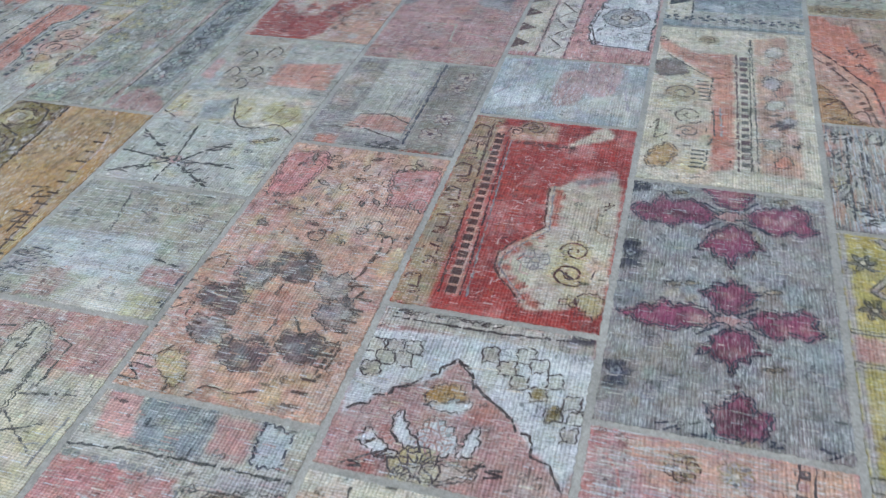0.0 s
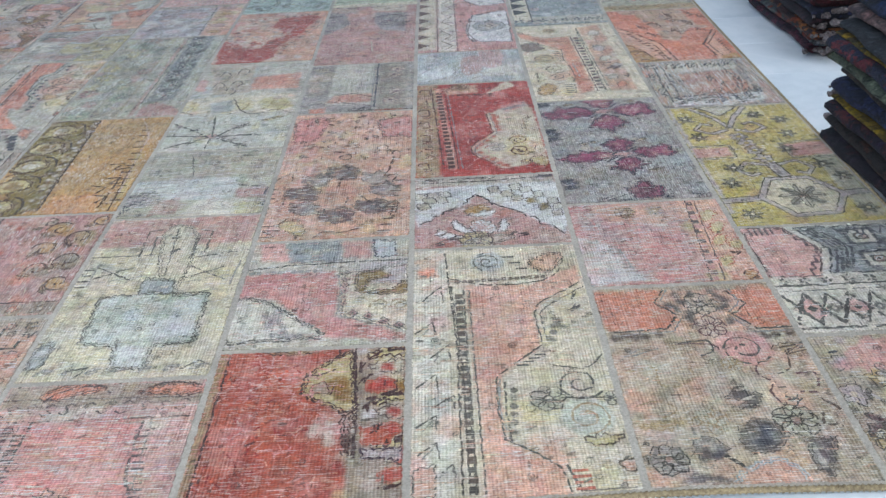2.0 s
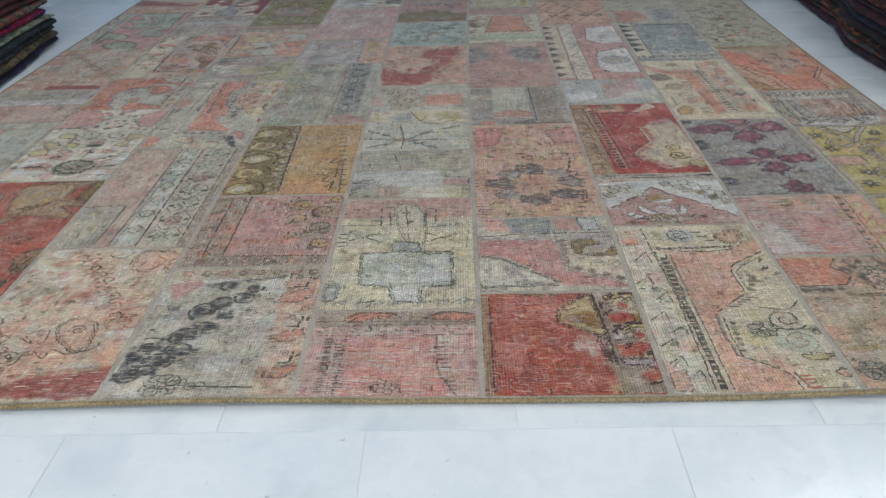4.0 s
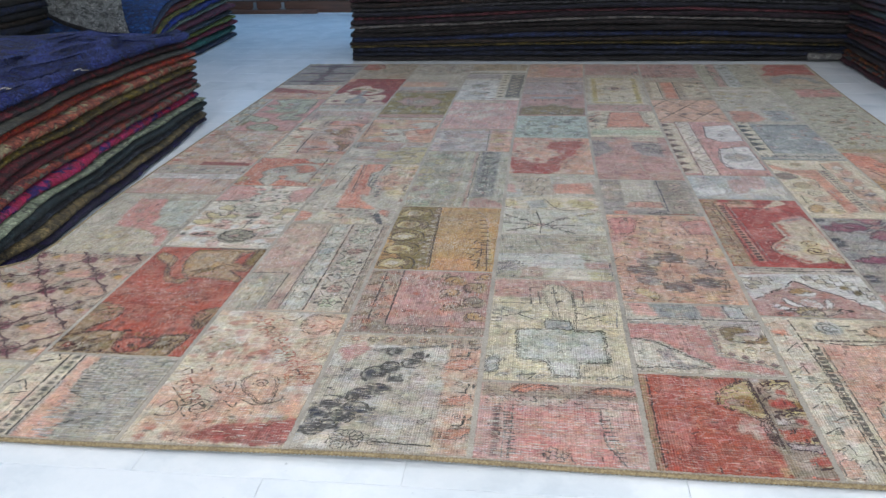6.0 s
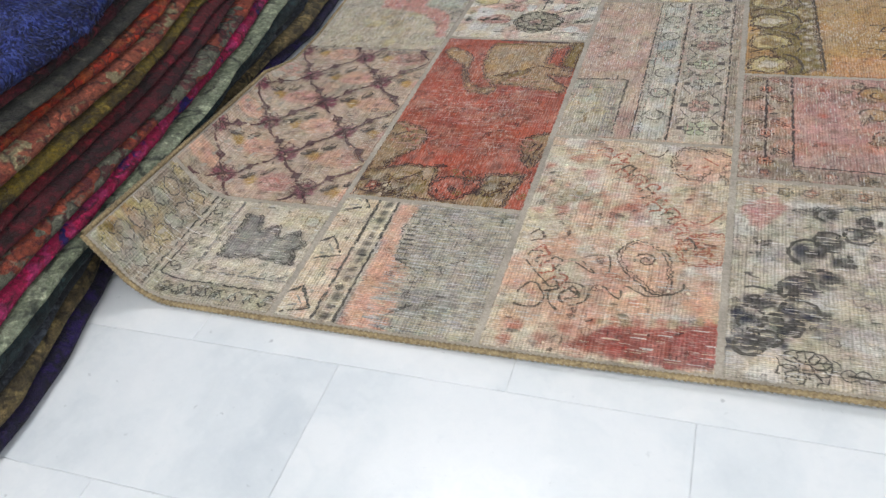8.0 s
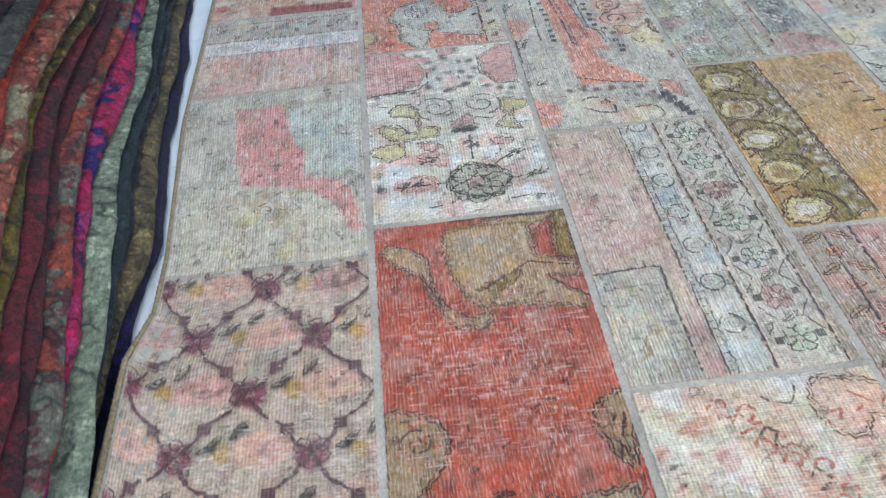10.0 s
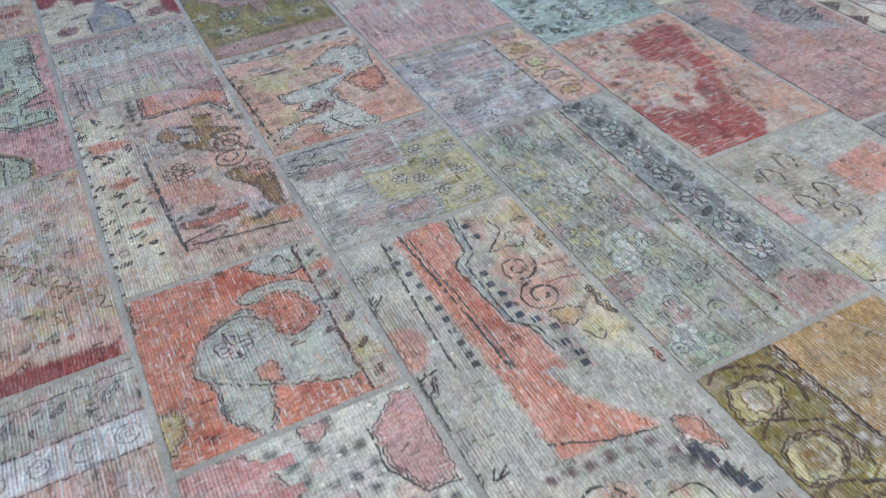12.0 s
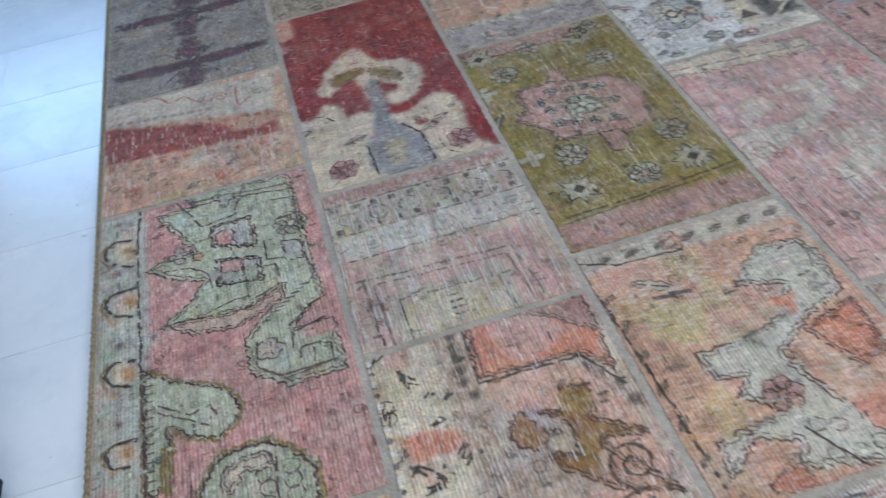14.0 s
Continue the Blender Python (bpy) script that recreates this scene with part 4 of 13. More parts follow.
        self.ribbon(pts, c, w)
        for i in range(n):
            k, side = (i + 0.5) / n, (-1 if i % 2 else 1)
            cx, cy = ax + (bx - ax) * k - nx * amp * side * 0.4, ay + (by - ay) * k - ny * amp * side * 0.4
            if flower:
                self.sign("rose", cx, cy, r, flower, c)
            else:
                if leaf:
                    self.sign("dot", cx, cy, r * 1.02, leaf)
                self.sign("curl", cx, cy, r, c, "", self.rnd.uniform(0, 6))
            if leaf:
                self.sign("leaf", cx + nx * amp * side * 1.6, cy + ny * amp * side * 1.6, r * 0.8, leaf, "", self.rnd.uniform(0, 3))
        return self

    def lattice(self, nu, nv, c, w, u0=0, v0=0, u1=1, v1=1, bend=0.0):
        self.layer()
        du, dv = (u1 - u0) / nu, (v1 - v0) / nv
        for i in range(nu):
            for j in range(nv):
                a, b = (u0 + du * i, v0 + dv * j), (u0 + du * (i + 1), v0 + dv * (j + 1))
                e, g = (u0 + du * i, v0 + dv * (j + 1)), (u0 + du * (i + 1), v0 + dv * j)
                if (i + j) % 2:
                    a, b = e, g
                mx, my = (a[0] + b[0]) / 2 + bend * du, (a[1] + b[1]) / 2 + bend * dv
                self.ribbon([self.m(*a), self.m(mx, my), self.m(*b)], c, w)
        return self

    def grid(self, nu, nv, c, w, u0, v0, u1, v1, slant=0.0):
        self.layer()
        for i in range(nu + 1):
            u = u0 + (u1 - u0) * i / nu
            self.ribbon([self.m(u, v0), self.m(u, v1)], c, w)
        for j in range(nv + 1):
            v = v0 + (v1 - v0) * j / nv
            self.ribbon([self.m(u0, v), self.m(u1, v + slant)], c, w)
        return self

    def zig(self, p, q, n, amp, c, w):
        self.layer()
        (ax, ay), (bx, by) = self.m(*p), self.m(*q)
        d = math.hypot(bx - ax, by - ay)
        nx, ny = -(by - ay) / d * amp, (bx - ax) / d * amp
        self.ribbon([(ax + (bx - ax) * i / (2 * n) + nx * (i % 2), ay + (by - ay) * i / (2 * n) + ny * (i % 2)) for i in range(2 * n + 1)], c, w)
        return self

    def stair(self, p, q, n, c, w=0.005, fill=None, corner=None):
        """A stepped line from p to q; with fill, the area between it and the corner."""
        pts = [p]
        for i in range(n):
            u, v = p[0] + (q[0] - p[0]) * (i + 1) / n, p[1] + (q[1] - p[1]) * (i + 1) / n
            pts += [(u, pts[-1][1]), (u, v)]
        if fill:
            self.poly(pts + [corner], fill, 0.001)
        if c:
            self.line(pts, c, w)
        return self

    def nest(self, u0, v0, u1, v1, *bands):
        """Framed bands one inside the other: (colour, inset in metres)."""
        for c, inset in bands:
            self.rect(u0, v0, u1, v1, c)
            if inset < 0.0125:
                a, b = inset / 2 / self.w, inset / 2 / self.h
                self.line([(u0 + a, v0 + b), (u1 - a, v0 + b), (u1 - a, v1 - b), (u0 + a, v1 - b)], c, inset, True)
            u0, u1, v0, v1 = u0 + inset / self.w, u1 - inset / self.w, v0 + inset / self.h, v1 - inset / self.h
        return self

    def bare(self, n, along_x, cols=("wh", "iv", "cr"), u0=0, v0=0, u1=1, v1=1, length=0.014):
        """Bare warps: thin threads of the cotton ground."""
        self.layer()
        for i in range(int(n * 1.3)):
            x, y = self.m(self.rnd.uniform(u0, u1), self.rnd.uniform(v0, v1))
            ln, t = self.rnd.uniform(0.3, 1.0) * length, self.rnd.uniform(0.0004, 0.0011)
            a, b = (ln, t) if along_x else (t, ln)
            self.emit([(x - a, y - b), (x + a, y - b), (x + a, y + b), (x - a, y + b)], self.rnd.choice(cols))
        return self

    def tracery(self):
        """Fine dark drawing over the whole patch, worn to short pieces."""
        self.layer()
        for i in range(int(800 * (0.5 + self.trace) * self.w * self.h)):
            x, y, k = self.rnd.uniform(0, self.w), self.rnd.uniform(0, self.h), self.rnd.uniform(0.25, 0.7)
            self.force = tuple(q * k + 0.006 for q in self.ink[int(y / self.h * self.nv), int(x / self.w * self.nu)])
            self.sign(self.rnd.choice(("curl", "ess", "dash", "dash", "ring", "leaf")), x, y, self.rnd.uniform(0.004, 0.011), "ch", "", self.rnd.choice((0, 1.57, 3.14, 0.5)))
        for i in range(int(700 * self.w * self.h)):
            x, y, k = self.rnd.uniform(0, self.w), self.rnd.uniform(0, self.h), self.rnd.choice((0.45, 0.6, 1.25, 1.4, 1.6))
            self.force = tuple(min(0.75, q * k) for q in self.ink[int(y / self.h * self.nv), int(x / self.w * self.nu)])
            self.sign(self.rnd.choice(("blob", "dash")), x, y, self.rnd.uniform(0.0015, 0.0055), "iv", "", self.rnd.choice((0, 0, 1.57)))
        self.force = None

    def build(self, parent, along_x):
        self.tracery()
        cx, cy = (self.x0 + self.x1) / 2, (self.y0 + self.y1) / 2
        nu, nv = self.nu, self.nv
        shape = (nv + 1, nu + 1)
        # fading: the drawing goes soft and thin in some places, and single knots differ
        fade = np.clip(cloudy(self.rng, *shape, 14) * 0.65 + cloudy(self.rng, *shape, 5) * 0.35 - 1.1 + self.worn, 0, 0.35) / 0.35

        def smear(a, n):
            for _ in range(n):
                b = np.pad(a, ((1, 1), (1, 1), (0, 0)), mode="edge")
                a = 0.4 * a + 0.15 * (b[:-2, 1:-1] + b[2:, 1:-1] + b[1:-1, :-2] + b[1:-1, 2:])
            return a

        ink = smear(self.ink, 1)
        ink = ink + (smear(ink, 7) - ink) * (0.65 * fade)[..., None]
        ink *= (0.82 + 0.36 * self.rng.random(shape))[..., None] * (0.88 + 0.24 * cloudy(self.rng, *shape, 3))[..., None]
        keep = []
        for k, f in enumerate(self.f):
            x, y, _ = self.v[f[0]]
            if self.rnd.random() > 0.3 * fade[int(y / self.h * nv), int(x / self.w * nu)]:
                keep.append(k)
        self.f, self.t = [self.f[k] for k in keep], [self.t[k] for k in keep]
        used = sorted({i for f in self.f for i in f})
        place = {i: k for k, i in enumerate(used)}
        self.v, self.f = [self.v[i] for i in used], [tuple(place[i] for i in f) for f in self.f]
        verts, faces, flat = [], [], []

        def lay(x, y, h):
            p = warp(self.x0 + x, self.y0 + y, h)
            flat.append((x, y, 0.0))
            verts.append((p[0] - cx, p[1] - cy, p[2]))

        for j in range(nv + 1):
            for i in range(nu + 1):
                rim = i in (0, nu) or j in (0, nv)
                lay(self.w * i / nu + (self.rnd.uniform(-0.0016, 0.0016) if rim else 0), self.h * j / nv + (self.rnd.uniform(-0.0016, 0.0016) if rim else 0), 0.0115)
        for j in range(nv):
            for i in range(nu):
                a = j * (nu + 1) + i
                faces.append((a, a + 1, a + nu + 2, a + nu + 1))
        rim = [i for i in range(nu + 1)] + [j * (nu + 1) + nu for j in range(1, nv + 1)] + [nv * (nu + 1) + i for i in range(nu - 1, -1, -1)] + [j * (nu + 1) for j in range(nv - 1, 0, -1)]
        b = len(verts)
        for k in rim:
            x, y, z = verts[k]
            verts.append((x * 1.002, y * 1.002, z - 0.006))
            flat.append(flat[k])
        for i in range(len(rim)):
            k = (i + 1) % len(rim)
            faces.append((rim[i], b + i, b + k, rim[k]))
        knots = ink.reshape(-1, 3)
        knots = np.clip(np.concatenate([knots, knots[rim]]), 0.003, 0.9)
        wool = [WOOL_X if along_x else WOOL_Y]
        ob = link_mesh("patch", verts, faces, wool, parent, (cx, cy, 0), knots, flat=flat, points=True)
        verts.clear()
        flat.clear()
        for x, y, z in self.v:
            lay(x, y, 0.0117 + z)
        figures = link_mesh("woven_motif", verts, self.f, wool, ob, (0, 0, 0), self.t, flat=flat)
        return tagged(figures, kind="stuff")


rug = tagged(new("patchwork_rug"), "large faded patchwork rug of worn oriental pieces on a marble floor", "rug")


def slab(name, xs, ys, h0, h1, material, label=""):
    verts, faces = [], []
    for h in (h0, h1):
        verts += [warp(x, y, h) for y in ys for x in xs]
    a, n, k = len(xs), len(xs) * len(ys), len(ys)
    for j in range(k - 1):
        for i in range(a - 1):
            q = j * a + i
            faces += [(q, q + a, q + a + 1, q + 1), (n + q, n + q + 1, n + q + a + 1, n + q + a)]
    for i in range(a - 1):
        t = (k - 1) * a + i
        faces += [(i, i + 1, n + i + 1, n + i), (t + 1, t, n + t, n + t + 1)]
    for j in range(k - 1):
        t = j * a
        faces += [(t + a, t, n + t, n + t + a), (t + a - 1, t + 2 * a - 1, n + t + 2 * a - 1, n + t + a - 1)]
    ob = link_mesh(name, verts, faces, [material], rug)
    return tagged(ob, label) if label else ob


span = lambda a, b, n: [a + (b - a) * i / n for i in range(n + 1)]
slab("backing", span(EDGE[0], EDGE[9], 92), span(FRONT, BACK, 82), 0.001, 0.0095, SEAM, "grey-beige woven tape showing at the seams")


def cord(path, label):
    """The overcast cord round the rug's edge."""
    verts, faces = [], []
    for i, (x, y) in enumerate(path):
        a, b = path[max(0, i - 1)], path[min(len(path) - 1, i + 1)]
        d = math.hypot(b[0] - a[0], b[1] - a[1])
        nx, ny = -(b[1] - a[1]) / d, (b[0] - a[0]) / d
        for k in range(8):
            t = k * math.pi / 4
            r = 0.0056 * (1 + 0.24 * math.sin(i * 2.09 + 2 * t))
            verts.append(warp(x + nx * r * math.cos(t), y + ny * r * math.cos(t), 0.0066 + r * math.sin(t)))
    for i in range(len(path) - 1):
        for k in range(8):
            e = (k + 1) % 8
            faces.append((i * 8 + k, i * 8 + 8 + k, i * 8 + 8 + e, i * 8 + e))
    tagged(link_mesh("edge_cord", verts, faces, [BINDING], rug, smooth=True), label)


E0, E1 = EDGE[0] - 0.005, EDGE[9] + 0.005
for pth in ([(x, FRONT - 0.004) for x in span(E0, E1, 1100)], [(x, BACK + 0.004) for x in span(E0, E1, 120)], [(E0, y) for y in span(FRONT, BACK, 900)], [(E1, y) for y in span(FRONT, BACK, 600)]):
    cord(pth, "brown overcast edge cord")
PATCHES = []


def patch(col, y0, y1, ground, along_x):
    c = Cloth(col, y0, y1, ground, 100 * col + len(PATCHES))
    PATCHES.append((c, along_x))
    return c

# first column, along the west stack
p = patch(0, 0.455, 0.79, "pg", True)
p.trace, p.worn = 0.05, 0.4
p.rect(0, 0, 0.32, 1, "ta").clouds(0, 0, 0.32, 1, ("hy", "pm", "gg", "be", "tn"), 30, 0.015, 0.035, 0.6).clouds(0.0, 0.02, 0.12, 0.5, ("ol", "oc", "hy"), 10, 0.012, 0.03, 0.8)
for i in range(2):
    for j in range(7):
        u, v = 0.09 + 0.14 * i, 0.08 + 0.145 * j + 0.07 * i
        p.shape([(u - 0.06, v), (u - 0.03, v + 0.055), (u + 0.03, v + 0.055), (u + 0.06, v), (u + 0.03, v - 0.055), (u - 0.03, v - 0.055)], ("hy", "pm", "gp")[(i + j) % 3], "dg", 0.0042, alpha=0.6)
p.line([(0.325, 0), (0.325, 1)], "ch", 0.005).line([(0.36, 0.14), (0.36, 1)], "dg", 0.004).rect(0.34, 0, 1, 0.15, "gg").line([(0.34, 0.16), (1, 0.16)], "dg", 0.005).row("ess", (0.38, 0.08), (1, 0.08), 8, 0.014, "dg").row("leaf", (0.4, 0.06), (1, 0.09), 7, 0.014, "pm", "dg", 1.0)
p.row("ess", (0.4, 0.2), (0.4, 1), 7, 0.013, "dg", "", 1.57).rect(0.45, 0.2, 1, 1, "iv").clouds(0.45, 0.2, 1, 1, ("pg", "cr", "iv"), 16, 0.02, 0.05, 0.5).line([(1, 0.26), (0.5, 0.26), (0.5, 1)], "gr", 0.006).row("dash", (0.52, 0.3), (1, 0.3), 9, 0.008, "gr", "", 0.7)
gray = [(0.57, 0.42), (0.72, 0.42), (0.78, 0.46), (0.84, 0.42), (0.98, 0.42), (0.94, 0.56), (0.98, 0.62), (0.9, 0.74), (0.82, 0.66), (0.78, 0.8), (0.7, 0.7), (0.66, 0.86), (0.57, 0.86)]
p.shape(gray, "gr", "dg", 0.004).shape([(0.76, 0.8), (0.98, 0.72), (1, 0.95), (0.8, 0.98)], "cr").shape([(0.9, 0.8), (0.97, 0.8), (0.97, 0.9), (0.9, 0.9)], "ic", "tn", 0.004).bare(160, True)

p = patch(0, 0.79, 1.535, "gp", True)
p.trace, p.worn = 0.04, 0.34
p.clouds(0, 0, 1, 1, ("be", "mv", "ta", "gp", "pe"), 60, 0.02, 0.06, 0.5)
for j in range(-1, 7):
    for i in range(-1, 3):
        u = 0.515 * i + (0.0 if j % 2 else 0.255)
        v = 0.075 + 0.171 * j - 0.05 * (u - 0.5)
        nxt = v + 0.171
        for s in (-1, 1):
            p.line([(u, v), (u + s * 0.07, v + 0.035), (u + s * 0.1, v + 0.075), (u + s * 0.19, v + 0.11), (u + s * 0.258, nxt)], "pl", 0.0085)
            p.mark("box", u + s * 0.1, v + 0.07, 0.011, "pl", "mg")
        f = u + 0.325
        p.shape([(f - 0.12, v - 0.01), (f - 0.08, v + 0.04), (f + 0.04, v + 0.05), (f + 0.12, v + 0.01), (f + 0.09, v - 0.035), (f - 0.04, v - 0.045)], "ap" if (i + j) % 3 else "pk", smooth=True, alpha=0.9)
        p.clouds(f - 0.07, v - 0.02, f + 0.07, v + 0.025, ("lp", "pk", "ap", "dp"), 6, 0.01, 0.024, 0.6)
        p.mark("blob", f, v, 0.009, "pl")
        if (i + j) % 3 == 0:
            p.curve([(f - 0.1, v), (f - 0.02, v + 0.02), (f + 0.04, v - 0.01), (f + 0.12, v + 0.02)], "ro", 0.008).curve([(f - 0.08, v + 0.02), (f, v - 0.02), (f + 0.1, v)], "dp", 0.007)
        y = u + 0.165
        p.shape([(y - 0.045, v), (y - 0.01, v + 0.03), (y + 0.04, v + 0.012), (y + 0.02, v - 0.025)], "le", smooth=True)
        p.mark("leaf", y - 0.02, v + 0.03, 0.016, "ch", "", 0.7), p.mark("leaf", y + 0.07, v + 0.055, 0.02, "dg", "", 0.9), p.mark("leaf", y - 0.05, v + 0.012, 0.014, "nv", "", 0.2)
for j in range(-1, 7):
    for i in range(3):
        u = 0.515 * i + (0.0 if j % 2 else 0.255)
        v = 0.075 + 0.171 * j - 0.05 * (u - 0.5)
        if 0 <= u <= 1:
            p.petals(u, v, 0.031, 6, "mg", "pl", "dp", 0.5)
p.bare(150, True, ("be", "ta", "iv"))

p = patch(0, 1.535, 2.205, "pg", False)
p.trace, p.worn = 0.25, 0.5
p.clouds(0, 0, 1, 1, ("pm", "gg", "cr", "ta", "iv"), 70, 0.02, 0.06, 0.5)
p.shape([(0.27, 0.9), (0.56, 0.9), (0.61, 0.66), (0.68, 0.57), (0.68, 0.44), (0.84, 0.39), (0.93, 0.35), (0.99, 0.13), (0.93, 0.11), (0.85, 0.26), (0.72, 0.35), (0.34, 0.41), (0.3, 0.57)], "ro")
p.shape([(0.58, 0.87), (0.95, 0.89), (0.98, 0.42), (0.71, 0.46), (0.7, 0.57), (0.61, 0.66)], "pm")
p.mottle(0.63, 0.48, 0.96, 0.87, ('gg', 'pm', 'pb'), 14, 0.012, 0.03, 0.6)
p.shape([(0.07, 0.4), (0.6, 0.38), (0.85, 0.21), (0.93, -0.01), (0.74, -0.1), (0.15, -0.06), (0.05, 0.17)], "cr", smooth=True, alpha=0.7)
p.mottle(0.25, 0.42, 0.68, 0.9, ('bk', 'ro', 'pk', 'dr'), 22, 0.01, 0.03, 0.5)
p.clouds(0.3, -0.06, 0.71, 0.35, ('tn', 'hy', 'ta'), 26, 0.012, 0.035, 0.55)
for u, v in [(0.89, 0.68), (0.81, 0.81)]:
    p.mark("blob", u, v, 0.03, "ta", "", 0.0)
p.scatter(["curl", "ring", "ess"], ["ta", "gr", "tn", "wg"], 70, 0.2, 0.05, 0.98, 0.95, 0.008, 0.02).bare(420, False, ("wh", "pg", "cr"))

p = patch(0, 2.205, 2.635, "dp", False)
p.trace, p.worn = 0.15, 0.5
p.rect(0, 0, 1, 0.5, "gp").clouds(0, 0, 1, 0.46, ("pk", "lp", "ap", "sa", "li"), 40, 0.02, 0.06, 0.45)
for i in range(14):
    u = p.rnd.random()
    p.shape([(u, 0.01), (u + 0.03, 0.01), (u + 0.035, 0.45), (u - 0.005, 0.45)], p.rnd.choice(("ap", "lp", "sa", "pg")), alpha=0.4)
p.rect(0, 0.51, 1, 0.68, "wh").clouds(0, 0.52, 1, 0.66, ("pb", "ic", "wh"), 16, 0.015, 0.03, 0.6).rect(0, 0.7, 1, 1, "pg").clouds(0, 0.7, 1, 1, ("ta", "hy", "pm", "dp", "gg"), 26, 0.015, 0.035, 0.6).line([(0, 0.495), (1, 0.5)], "dg", 0.004).line([(0, 0.69), (1, 0.69)], "dg", 0.005).line([(0, 0.93), (1, 0.93)], "dg", 0.004)
p.row("ring", (0.04, 0.595), (1, 0.595), 6, 0.020, "gr").row("curl", (0.04, 0.595), (1, 0.595), 6, 0.014, "wg").row("dot", (0, 0.475), (1, 0.475), 12, 0.006, "dp").row("leaf", (0, 0.85), (1, 0.85), 5, 0.022, "bb", "dg", 0.8).row("leaf", (0.1, 0.76), (1.1, 0.78), 5, 0.014, "dg", "", 2.0).row("curl", (0.05, 0.8), (0.95, 0.86), 5, 0.02, "gr").bare(420, False, ("iv", "wh", "lp"), 0, 0, 1, 0.9, 0.03)

p = patch(0, 2.635, 3.3, "pe", False)
p.trace, p.worn = 0.3, 0.55
p.clouds(0, 0, 1, 1, ("iv", "lp", "cr", "pe", "pg", "wh"), 90, 0.02, 0.06, 0.5).clouds(0.25, 0.3, 0.9, 1, ("wh", "iv"), 24, 0.03, 0.07, 0.6).clouds(0.4, 0.25, 0.8, 0.6, ("hy", "cy", "go"), 12, 0.012, 0.03, 0.6)
p.scatter(["curl", "ess", "ring"], ["tn", "ta", "wg", "br"], 90, 0.3, 0.2, 0.95, 0.95, 0.008, 0.018).line([(0.24, 0.18), (0.22, 1)], "ta", 0.004).row("leaf", (0.13, 0.02), (0.11, 1), 12, 0.014, "gr", "dg", 0.6).clouds(0, 0, 0.2, 1, ("hy", "cr", "oc"), 18, 0.01, 0.025, 0.6)
for u, v in [(0.06, 0.11), (0.05, 0.36), (0.06, 0.61), (0.06, 0.85)]:
    p.mark("rose", u, v, 0.024, "rd", "og", 0.0)
p.mark("rose", 0.31, 0.05, 0.02, "rd", "bk", 0.0)
p.shape([(0.4, 0.08), (0.97, 0.06), (0.97, -0.03), (0.39, 0)], "cm")
p.mottle(0.4, -0.11, 0.94, 0.19, ('rd', 'dr', 'bk', 'cm'), 14, 0.008, 0.02, 0.6)
p.row("dot", (0.28, 0.16), (0.95, 0.13), 11, 0.009, "dr", "", 0, "br")
p.shape([(0.22, 0.12), (0.39, 0.1), (0.39, 0.01), (0.25, 0.02)], "ap")
p.clouds(0, 0.18, 1, 1, ("cr", "iv", "be", "hy", "pe"), 70, 0.02, 0.05, 0.55)
for k in range(34):
    u, v = 0.06 + 0.9 * ((k * 0.618) % 1), 0.2 + 0.76 * ((k * 0.379 + 0.1) % 1)
    d = 0.05 * (1 if k % 2 else -1)
    p.curve([(u - 0.07, v + 0.01), (u - 0.02, v + 0.03), (u + 0.03, v + d * 0.3), (u, v - 0.025), (u + d, v - 0.04)], "tn" if k % 3 else "br", 0.005)
p.clouds(0, 0.86, 1, 1, ("ap", "pk", "og"), 16, 0.02, 0.04, 0.5)
p.bare(900, False, ("wh", "iv", "lp"), 0.1, 0.12, 1, 1, 0.02)

p = patch(0, 3.3, 4.12, "pk", False)
p.trace, p.worn = 0.1, 0.42
p.clouds(0, 0, 1, 1, ("ro", "pk", "lp", "dp"), 40, 0.02, 0.06, 0.35)
p.rect(0, 0, 0.21, 1, "pm").clouds(0, 0, 0.2, 1, ("bm", "pg", "pk", "mi"), 26, 0.015, 0.04, 0.5)
p.shape([(0.37, 1.03), (0.57, 1.01), (0.91, 0.99), (0.94, 0.52), (0.79, 0.44), (0.96, 0.44), (0.97, 0.29), (0.74, 0.29), (0.6, 0.35), (0.6, 0.45), (0.74, 0.53), (0.79, 0.58), (0.61, 0.54), (0.25, 0.55), (0.39, 0.61), (0.46, 0.67), (0.34, 0.7), (0.2, 0.76), (0.28, 0.78), (0.43, 0.78), (0.26, 0.96), (0.45, 0.96)], "mi", "ch", 0.005, inner="dg", gap=0.008)
p.mottle(0.2, 0.3, 1, 1, ("pm", "cr", "hy", "bm"), 40, 0.015, 0.04, 0.55)
p.line([(0.38, 0.96), (0.56, 0.96), (0.78, 0.94), (0.93, 0.92)], "dg", 0.004)
p.line([(0.44, 0.82), (0.57, 0.81), (0.6, 0.73)], "dg", 0.004)
p.line([(0.29, 0.74), (0.4, 0.73), (0.48, 0.69), (0.49, 0.64)], "dg", 0.004)
p.line([(0.32, 0.56), (0.45, 0.56), (0.58, 0.58), (0.7, 0.57)], "dg", 0.004)
p.line([(0.72, 0.66), (0.77, 0.66), (0.78, 0.61)], "dg", 0.005)
p.line([(0.8, 0.9), (0.91, 0.89), (0.91, 0.82), (0.81, 0.82)], "dg", 0.005)
p.line([(0.9, 0.66), (0.93, 0.6), (0.89, 0.56)], "dg", 0.005)
p.line([(0.64, 0.43), (0.63, 0.36), (0.74, 0.31), (0.93, 0.32)], "dg", 0.005)
p.row("dash", (0.68, 0.48), (0.89, 0.57), 9, 0.008, "dg", "", 0.0, "")
p.row("dash", (0.42, 0.98), (0.9, 0.95), 12, 0.008, "dg", "", 0.0, "")
